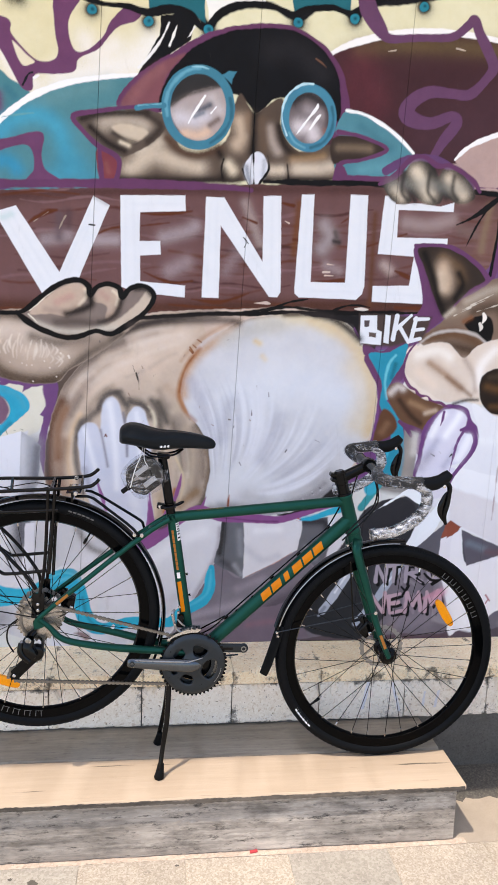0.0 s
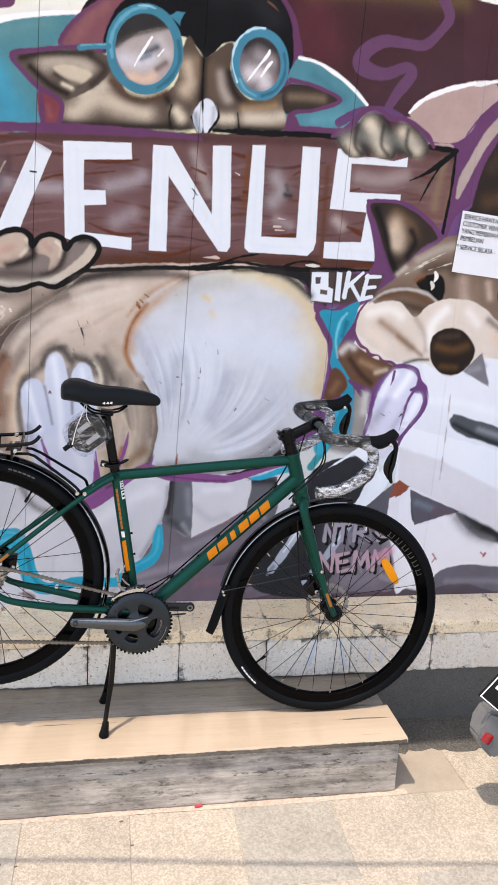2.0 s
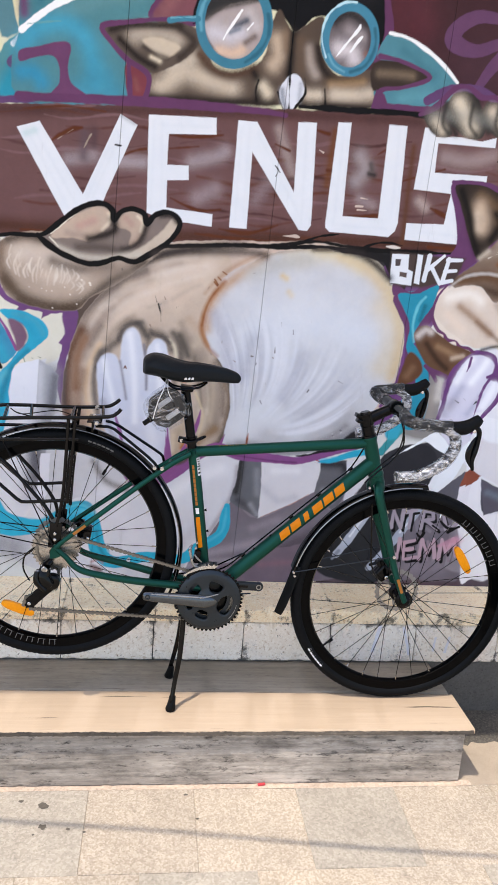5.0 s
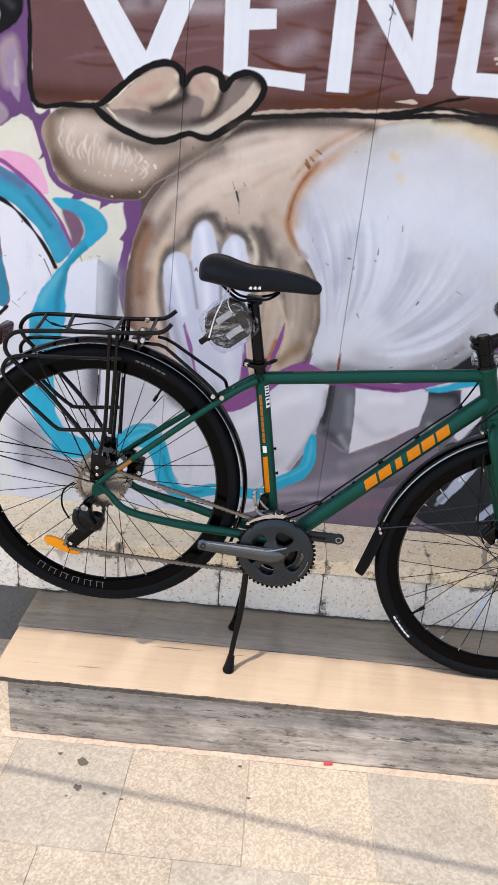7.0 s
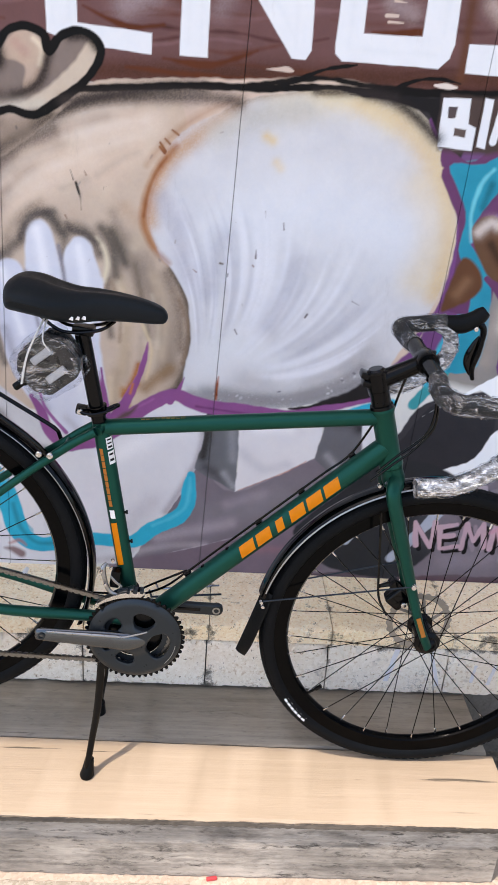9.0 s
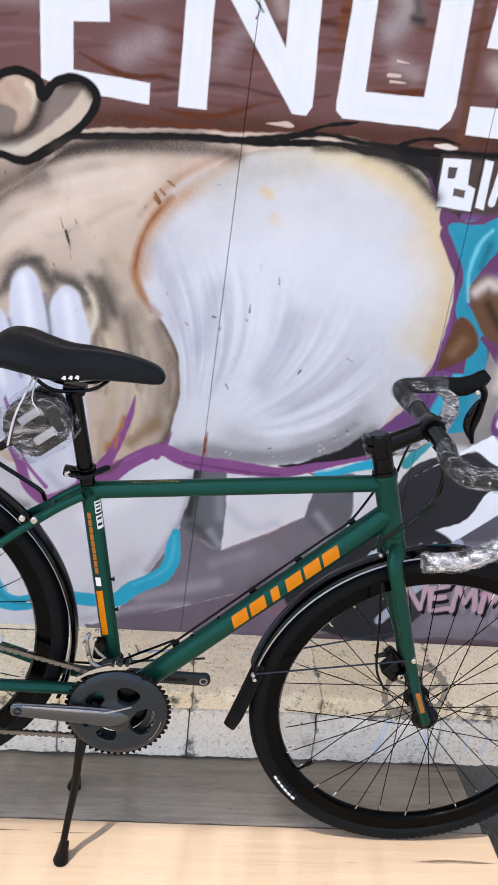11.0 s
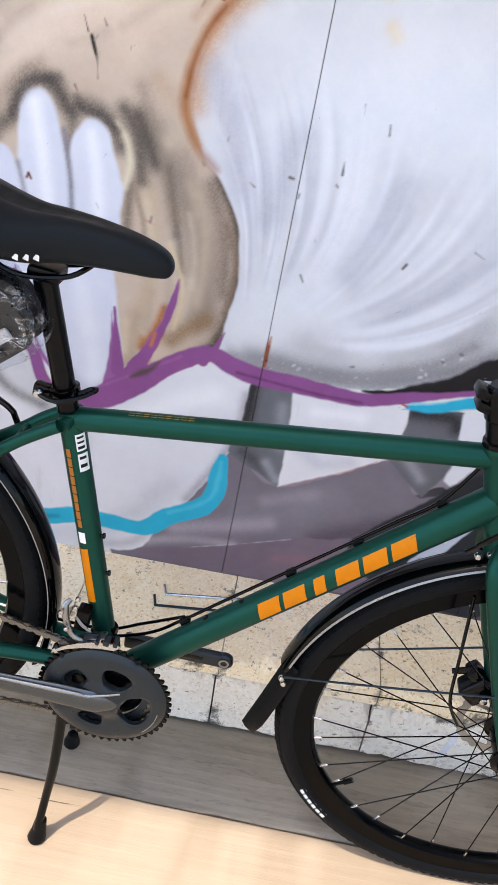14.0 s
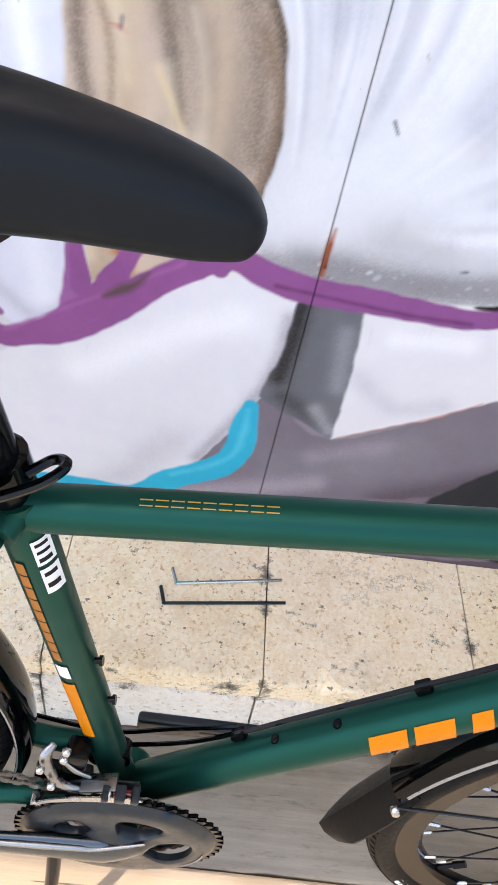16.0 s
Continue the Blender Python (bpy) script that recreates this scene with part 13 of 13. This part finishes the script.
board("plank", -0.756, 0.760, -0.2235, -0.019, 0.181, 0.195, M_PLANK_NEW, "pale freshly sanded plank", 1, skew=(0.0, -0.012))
board("plank_edge", -0.753, 0.758, -0.2270, -0.2243, 0.180, 0.1915, M_PLANK_EDGE, "dark splintered plank edge", 8, 220, 0.0022)
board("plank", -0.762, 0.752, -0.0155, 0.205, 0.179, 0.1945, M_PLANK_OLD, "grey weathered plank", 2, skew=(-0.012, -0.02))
board("face_board", -0.717, 0.742, -0.207, -0.180, 0.005, 0.175, M_PLANK_FACE, "grey weathered face board", 3, 120, 0.0035)
board("back_board", -0.717, 0.742, 0.150, 0.176, 0.0, 0.1785, M_PLANK_FACE, "grey weathered back board", 4)
for x in (-0.713, 0.712):
    board("end_board", x, x + 0.026, -0.179, 0.149, 0.0, 0.1785, M_PLANK_FACE, "grey weathered end board", 6, 1)

# ---- loose small things ----
def allen_key(a, b, tip, label):
    bm = bmesh.new()
    a, b, tip = Vector(a), Vector(b), Vector(tip)
    sweep(bm, curve([a, a.lerp(b, 0.4), a.lerp(b, 0.94), b, b.lerp(tip, 0.12), b.lerp(tip, 0.6), tip], 4), 0.0027, 6)
    ob = part("hex_key", bm, M_STEEL if "bright" in label else M_DARKALLOY)
    tagged(ob, label, "hex key", group="hex keys on the curb")


allen_key((0.055, -0.069, 0.389), (-0.102, -0.095, 0.389), (-0.111, -0.07, 0.39), "bright steel hex key lying on the curb stones")
allen_key((0.061, -0.108, 0.389), (-0.116, -0.131, 0.389), (-0.124, -0.103, 0.389), "dull grey hex key lying on the curb stones")
bm = bmesh.new()
rounded(bm, (0.024, 0.008, 0.007), (0.064, -0.6135, 0.0052), (0, 0, 10), 0.003)
tagged(part("red_plastic_piece", bm, plain("red_plastic", (0.55, 0.05, 0.06), 0.4)), "small red plastic piece on the paving", "litter")

M_PALEREF = plain("clear_reflector", grey(0.42), 0.3, 0, 0.2, 200, 0.4, 800)
# pedals packed in film, hanging under the saddle
pc = Vector((-0.269, -0.474, 1.11))
PT = pose(pc.x, pc.y, pc.z, 0, -38, 0)
pedal = thing("packed_pedal", pc, "black platform pedal in clear film hanging under the saddle", "pedal")


def at_pedal(bm):
    bmesh.ops.transform(bm, matrix=PT, verts=bm.verts)
    return bm


for k, dy in enumerate((-0.014, 0.024)):
    bm = bmesh.new()
    outline = [(-0.050, -0.020), (-0.030, -0.045), (0.030, -0.045), (0.050, -0.020), (0.050, 0.020), (0.030, 0.045), (-0.030, 0.045), (-0.050, 0.020)]
    plate(bm, outline, dy - 0.010, 0.022)
    bmesh.ops.bevel(bm, geom=bm.edges[:], offset=0.003, segments=2, affect="EDGES")
    for x in (-0.040, -0.020, 0.0, 0.020, 0.040):
        for z in (-0.034, 0.034):
            lathe(bm, [(0.0005, -0.0128), (0.003, -0.0128), (0.003, -0.008), (0.0005, -0.008)], (x * 0.85, dy, z), 8, closed=False)
    part("pedal_body", at_pedal(bm), plain("dark_pedal_plastic", grey(0.014), 0.3), pedal, "black platform pedal")
for z in (-0.020, 0.020):
    bm = bmesh.new()
    rounded(bm, (0.040, 0.004, 0.014), (0.004, -0.026, z), (0, 0, 0), 0.003)
    part("pedal_reflector", at_pedal(bm), M_PALEREF, pedal, "white reflector block")
bm = bmesh.new()
sweep(bm, [(-0.050, 0, 0.0), (-0.062, 0, 0.0), (-0.063, 0, 0.0), (-0.080, 0, 0.0)], (0.009, 0.009, 0.007, 0.007), 12)
part("pedal_axle", at_pedal(bm), M_SATIN, pedal, "black threaded axle")
bm = bmesh.new()
bmesh.ops.create_icosphere(bm, subdivisions=4, radius=1.0, matrix=Matrix.Diagonal((0.060, 0.040, 0.056, 1)))
for v in bm.verts:
    v.co = Vector((math.copysign(abs(v.co.x / 0.060) ** 0.6 * 0.060, v.co.x), math.copysign(abs(v.co.y / 0.040) ** 0.6 * 0.040, v.co.y), math.copysign(abs(v.co.z / 0.056) ** 0.6 * 0.056, v.co.z)))
    v.co += noise.noise_vector(v.co * 45) * 0.005 + noise.noise_vector(v.co * 140) * 0.002
part("film_bag", at_pedal(bm), M_FILM, pedal, "crumpled clear plastic film")
bm = bmesh.new()
z1, z2, z3 = Vector((-0.282, -0.519, 1.168)), Vector((-0.296, -0.527, 1.133)), Vector((-0.307, -0.524, 1.086))
sweep(bm, curve([Vector((z1.x + 0.01, YB - 0.02, z1.z + 0.03)), z1, z2, z3], 5), 0.003, 8, flat=0.4)
sweep(bm, curve([Vector((z1.x + 0.012, YB - 0.02, z1.z + 0.028)), z1 + Vector((0.012, 0, -0.002)), z1 + Vector((0.022, 0.002, -0.024))], 5), 0.0028, 8, flat=0.4)
part("cable_tie", bm, M_ZIP, pedal, "white cable tie")

# notice on the wall
note = thing("paper_notice", (1.142, 0.0, 1.719), "white paper notice with handwritten black capitals taped to the wall", "notice")
NX, NZ = 0.992, 1.819
SLOPE = -5.0
NM = pose(NX, -0.0035, NZ, 90, 0, 0) @ Matrix.Rotation(radians(SLOPE), 4, "Z")
bm = bmesh.new()
g = bmesh.ops.create_grid(bm, x_segments=12, y_segments=8, size=0.5, matrix=Matrix.Diagonal((0.30, 0.21, 1, 1)))
for v in bm.verts:
    v.co.z += 0.0016 * noise.noise(v.co * 14) + 0.0014
    v.co.x += 0.15
    v.co.y -= 0.105
bmesh.ops.solidify(bm, geom=bm.faces[:], thickness=0.0004)
bmesh.ops.transform(bm, matrix=NM, verts=bm.verts)
part("sheet_of_paper", bm, M_PAPER, note)
for row, text in enumerate(("SERVICE HANYA", "CUSTOMER VENUS", "YANG MEMBAWA B", "PEMBELIAN", "* SERVICE SELASA -")):
    fc = bpy.data.curves.new("line", "FONT")
    fc.body, fc.size, fc.extrude, fc.space_character = text, 0.0235, 0.0002, 0.98
    tmp = bpy.data.objects.new("line", fc)
    scene.collection.objects.link(tmp)
    me = bpy.data.meshes.new_from_object(tmp.evaluated_get(bpy.context.evaluated_depsgraph_get()))
    bpy.data.objects.remove(tmp)
    me.transform(NM @ pose(0, 0, 0) @ Matrix.Diagonal((0.76, 1, 1, 1)) @ pose(0.010 if row < 4 else 0.0, -0.026 - row * 0.0245 - (0.006 if row > 3 else 0), 0.0046))
    me.materials.append(M_INK)
    hang("writing", me, note, "black handwritten line")

# ---- rear end of a parked scooter ----
PLATE = Vector((0.828, -0.78, 0.426)) + Vector((0.1407, 0.0, -0.0463))
TAIL = Vector((0.972, -0.7, 0.525))
scooter = thing("motor_scooter", (TAIL.x + 0.35, TAIL.y, 0.0), "white motor scooter parked beside the platform, tail towards the bicycle", "scooter")
bm = bmesh.new()
sweep(bm, curve([TAIL + Vector((-0.012, -0.02, -0.020)), TAIL + Vector((0.04, 0, 0.020)), TAIL + Vector((0.18, 0.02, 0.09)), TAIL + Vector((0.45, 0.02, 0.15)), TAIL + Vector((0.80, 0.02, 0.16))], 6), (0.030, 0.060, 0.10, 0.13, 0.12), 18)
part("body", bm, M_WHITEBODY, scooter, "white glossy tail body")
bm = bmesh.new()
rounded(bm, (0.05, 0.03, 0.03), TAIL + Vector((0.035, -0.055, 0.005)), (0, -40, -20), 0.010, 3)
part("tail_lamp", bm, M_RED, scooter, "red tail lamp lens")
bm = bmesh.new()
sweep(bm, curve([TAIL + Vector((0.14, 0.02, 0.17)), TAIL + Vector((0.30, 0.02, 0.27)), TAIL + Vector((0.60, 0.02, 0.30)), TAIL + Vector((0.95, 0.02, 0.28))], 6), (0.05, 0.12, 0.13, 0.08), 16, flat=1.0)
part("seat", bm, M_SADDLE, scooter, "black vinyl seat")
PM = pose(*PLATE, 0, 40, 0)
bm = bmesh.new()
rounded(bm, (0.275, 0.005, 0.110), (0, 0, 0), (0, 0, 0), 0.002)
bmesh.ops.transform(bm, matrix=PM, verts=bm.verts)
num = part("number_plate", bm, M_INK, scooter, "black number plate with white bars and rim")
for size, at in (((0.268, 0.002, 0.004), (0, -0.004, 0.051)), ((0.268, 0.002, 0.004), (0, -0.004, -0.051)), ((0.004, 0.002, 0.098), (-0.132, -0.004, 0)), ((0.004, 0.002, 0.098), (0.132, -0.004, 0))) + tuple(((0.020, 0.002, 0.044), (-0.105 + 0.034 * k, -0.004, 0.014)) for k in range(7)) + tuple(((0.014, 0.002, 0.020), (-0.040 + 0.024 * k, -0.004, -0.030)) for k in range(4)):
    bm = bmesh.new()
    rounded(bm, size, at, (0, 0, 0), 0.0006, 1)
    bmesh.ops.transform(bm, matrix=PM, verts=bm.verts)
    part("plate_bar", bm, M_WHITE, num, "plain white bar", smooth=False)
bm = bmesh.new()
flap = [(p[0], p[2]) for p in [(0.882, -0.76, 0.361), (0.865, -0.76, 0.314), (0.854, -0.76, 0.276), (0.868, -0.76, 0.245), (0.909, -0.76, 0.202), (0.946, -0.76, 0.224), (0.982, -0.76, 0.252), (0.971, -0.76, 0.327)]]
plate(bm, flap, -0.765, 0.07)
bmesh.ops.bevel(bm, geom=bm.edges[:], offset=0.008, segments=2, affect="EDGES")
fl = part("tail_mudguard", bm, M_GREYPLASTIC, scooter, "scuffed grey plastic mudguard")
bm = bmesh.new()
rounded(bm, (0.027, 0.014, 0.030), Vector((0.88, -0.768, 0.278)), (0, 28, 0), 0.004)
part("rear_reflector", bm, M_RED, fl, "small red reflector")
wc = Vector((1.120, -0.82, 0.200))
bm = bmesh.new()
prof = [(0.150, -0.035)] + [(0.155 + 0.045 * math.cos(radians(a)), 0.05 * math.sin(radians(a))) for a in range(-90, 91, 20)] + [(0.150, 0.035)]
lathe(bm, prof, wc, 48)
sw = part("wheel", bm, M_RUBBER, scooter, "black scooter tyre")
bm = bmesh.new()
lathe(bm, [(0.0005, -0.05), (0.04, -0.05), (0.05, -0.02), (0.140, -0.02), (0.153, -0.034), (0.153, 0.034), (0.140, 0.02), (0.05, 0.02), (0.04, 0.05), (0.0005, 0.05)], wc, 32, closed=False)
part("wheel_rim", bm, M_ALLOY, sw)
bm = bmesh.new()
sweep(bm, curve([wc + Vector((0, -0.07, 0)), wc + Vector((0.10, -0.075, 0.05)), wc + Vector((0.36, -0.07, 0.04))], 5), (0.05, 0.06, 0.07), 12, flat=0.6)
part("engine_case", bm, M_GREYPLASTIC, scooter, "grey engine and gear case")

# ---- curb stones and paving slabs, one by one ----
def slab_mesh(name, sx, sy, sz, bevel, material, seed):
    rng = random.Random(seed)
    bm = bmesh.new()
    rounded(bm, (sx, sy, sz), bevel=bevel, segments=1)
    for v in bm.verts:
        v.co += Vector((rng.uniform(-1, 1), rng.uniform(-1, 1), rng.uniform(-0.5, 0.5))) * 0.0007
    me = bpy.data.meshes.new(name)
    bmesh.ops.recalc_face_normals(bm, faces=bm.faces)
    bm.to_mesh(me)
    bm.free()
    me.materials.append(material)
    return me


curb = tagged(new("curb"), "cream stone curb along the wall foot, chipped and stained", "curb", kind="structure")
CURB_JOINT, CURB_STEP, CURB_FRONT = 0.033, 0.302, -0.232


def worn_stone(name, sx, sy, sz, material, seed, chip, top_only):
    """A stone whose street-side arris is worn and broken away in places."""
    rng = random.Random(seed)
    bm = bmesh.new()
    n, rings = 36, []
    hollow = [(rng.uniform(0, n), rng.uniform(1.2, 4.0), rng.uniform(0.3, 1.0) * chip) for _ in range(5 if top_only else 9)]
    for k in range(n + 1):
        x = -sx / 2 + sx * k / n
        bite = 0.0012 + sum(d * max(0, 1 - abs(k - c) / w) for c, w, d in hollow) + rng.uniform(0, 0.0012)
        if k in (0, n):
            bite += 0.004
        low = 0.002 + (0 if top_only else rng.uniform(0, 0.003) + 0.12 * bite)
        prof = [(-sy / 2 + low, -sz / 2), (-sy / 2, -sz / 2 + low), (-sy / 2, sz / 2 - bite), (-sy / 2 + bite * 0.5 + 0.001, sz / 2 - bite * 0.35), (-sy / 2 + bite * 1.3 + 0.002, sz / 2), (sy / 2, sz / 2), (sy / 2, -sz / 2)]
        rings.append([bm.verts.new((x, y + rng.uniform(-0.0004, 0.0004), z)) for y, z in prof])
    for a, b in zip(rings, rings[1:]):
        for s in range(7):
            bm.faces.new((a[s], a[(s + 1) % 7], b[(s + 1) % 7], b[s]))
    bm.faces.new(rings[0][::-1])
    bm.faces.new(rings[-1])
    bmesh.ops.recalc_face_normals(bm, faces=bm.faces)
    me = bpy.data.meshes.new(name)
    bm.to_mesh(me)
    bm.free()
    me.materials.append(material)
    return me


tops = [worn_stone("curb_stone", CURB_STEP - 0.0018, 0.242, 0.045, M_CURB, k, 0.018, True) for k in range(5)]
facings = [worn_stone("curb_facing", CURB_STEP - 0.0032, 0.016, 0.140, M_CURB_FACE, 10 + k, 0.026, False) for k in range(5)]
rng = random.Random(4)
for k in range(-8, 10):
    x = CURB_JOINT + (k + 0.5) * CURB_STEP
    hang("curb_stone", tops[k * 2 % 5], curb, basis=pose(x, CURB_FRONT + 0.117, 0.3640 + rng.uniform(-0.0006, 0.0006), 0, 0, rng.uniform(-0.15, 0.15)))
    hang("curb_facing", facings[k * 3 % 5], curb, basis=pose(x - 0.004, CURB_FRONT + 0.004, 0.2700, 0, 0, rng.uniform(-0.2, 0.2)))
bm = bmesh.new()
rounded(bm, (5.4, 0.20, 0.128), (0.33, -0.112, 0.277), bevel=0)
tagged(part("curb_core", bm, M_PLINTH, smooth=False), "mortar bed behind the curb facings", "curb", kind="structure")

M_SMEAR = plain("dried_pale_paint", (0.70, 0.70, 0.74), 0.7, 0, 0.2, 60)
rng = random.Random(17)
for (x0, _, z0), (x1, _, z1), wide in ((*[(0.503, -0.237, 0.337), (0.485, -0.237, 0.237)], 0.013), (*[(0.587, -0.237, 0.334), (0.618, -0.237, 0.227)], 0.010), (*[(0.707, -0.237, 0.296), (0.702, -0.237, 0.242)], 0.008), (*[(0.758, -0.237, 0.299), (0.746, -0.237, 0.236)], 0.009)):
    bm = bmesh.new()
    side = [(1 + rng.uniform(-0.35, 0.25)) * wide / 2 for _ in range(14)]
    rows = [(x0 + (x1 - x0) * k / 6, z0 + (z1 - z0) * k / 6) for k in range(7)]
    plate(bm, [(x - side[k], z) for k, (x, z) in enumerate(rows)] + [(x + side[13 - k], z) for k, (x, z) in reversed(list(enumerate(rows)))], -0.2372, 0.0010)
    part("paint_smear", bm, M_SMEAR, curb, smooth=False)

pavement = tagged(new("pavement"), "pebble-washed paving slabs of mixed cream and grey", "pavement", kind="structure")
SLAB = 0.3035
M_CEMENT = make_stone("smooth_cement_slab", (0.385, 0.325, 0.258), (0.425, 0.362, 0.29), (0.35, 0.295, 0.23), 420, 0.25, amount=0.3, edge=0.62)
kinds = [slab_mesh("paving_slab", SLAB - 0.0012, 0.3136, 0.03, 0.0012, m, 20 + k) for k, m in enumerate((M_TILE, M_TILE, M_TILE_GREY, M_CEMENT))]
rng = random.Random(12)
grey_ones = {(0, 0), (-3, 0), (-2, 1), (1, 1), (1, -1), (4, 0), (-5, 1), (1, 2), (-4, 2), (3, 3)}
for row in range(-2, 9):
    for k in range(-7, 8):
        x = 0.1645 + (k + 0.5) * SLAB + (0.152 if row % 2 else 0)
        y = -0.622 - 0.315 * (row + 0.5)
        which = 2 if (k, row) in grey_ones or (row > 2 and rng.random() < 0.25) else rng.choice((0, 1))
        if (k, row) == (1, -1):
            which = 3
        hang("paving_slab", kinds[which], pavement, basis=pose(x, y, -0.0150 + rng.uniform(-0.0007, 0.0007), 0, 0, rng.uniform(-0.12, 0.12)))
bm = bmesh.new()
rng = random.Random(31)
front, back = [], []
for k in range(121):
    x = -0.80 + 1.52 * k / 120
    front.append((x, -0.6245 - 0.0025 * rng.random() - 0.002 * math.sin(x * 5)))
    back.append((x, -0.5995))
rows = [[bm.verts.new((x, y, z)) for x, y in line] for line, z in ((front, 0.0005), (front, 0.0014), (back, 0.0018))]
for a, b in zip(rows, rows[1:]):
    for k in range(120):
        bm.faces.new((a[k], a[k + 1], b[k + 1], b[k]))
part("mortar_fillet", bm, make_stone("pinkish_mortar", (0.47, 0.375, 0.295), (0.57, 0.465, 0.375), (0.40, 0.32, 0.25), 130, 0.5, amount=0.3), pavement, "pinkish mortar run along the foot of the platform")
M_SPOT = plain("dried_oil", (0.10, 0.088, 0.072), 0.7, 0, 0.35, 120)
rng = random.Random(77)
for x, y, r in ((-0.564, -0.686, 0.016), (-0.552, -0.767, 0.012), (-0.626, -0.666, 0.007), (-0.484, -0.777, 0.006), (-0.163, -0.649, 0.006), (-0.134, -0.747, 0.005), (-0.573, -0.796, 0.004), (-0.44, -0.79, 0.005)):
    bm = bmesh.new()
    n = 18
    rim = [bm.verts.new((x + math.cos(k * 0.349) * r * rng.uniform(0.5, 1.05) * 1.2, y + math.sin(k * 0.349) * r * rng.uniform(0.5, 1.0), 0.0012)) for k in range(n)]
    top = bm.verts.new((x, y, 0.0016))
    for k in range(n):
        bm.faces.new((rim[k], rim[(k + 1) % n], top))
    part("oil_spot", bm, M_SPOT, pavement, "dark oil spot")
# dark strip standing in for ground shade, its edge ragged like leaf shadows
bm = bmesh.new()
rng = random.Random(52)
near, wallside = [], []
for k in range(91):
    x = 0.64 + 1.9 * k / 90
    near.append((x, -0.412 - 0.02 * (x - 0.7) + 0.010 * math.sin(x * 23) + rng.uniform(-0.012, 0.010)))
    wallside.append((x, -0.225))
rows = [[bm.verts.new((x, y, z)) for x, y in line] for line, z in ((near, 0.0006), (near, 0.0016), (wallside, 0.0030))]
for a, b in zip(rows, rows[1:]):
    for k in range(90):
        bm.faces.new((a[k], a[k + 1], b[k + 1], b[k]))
part("damp_strip", bm, make_stone("shaded_cement", (0.075, 0.070, 0.062), (0.125, 0.116, 0.102), (0.17, 0.155, 0.13), 170, 0.5, amount=0.5), pavement, "dark strip along the wall foot, ground shade put in its colour")
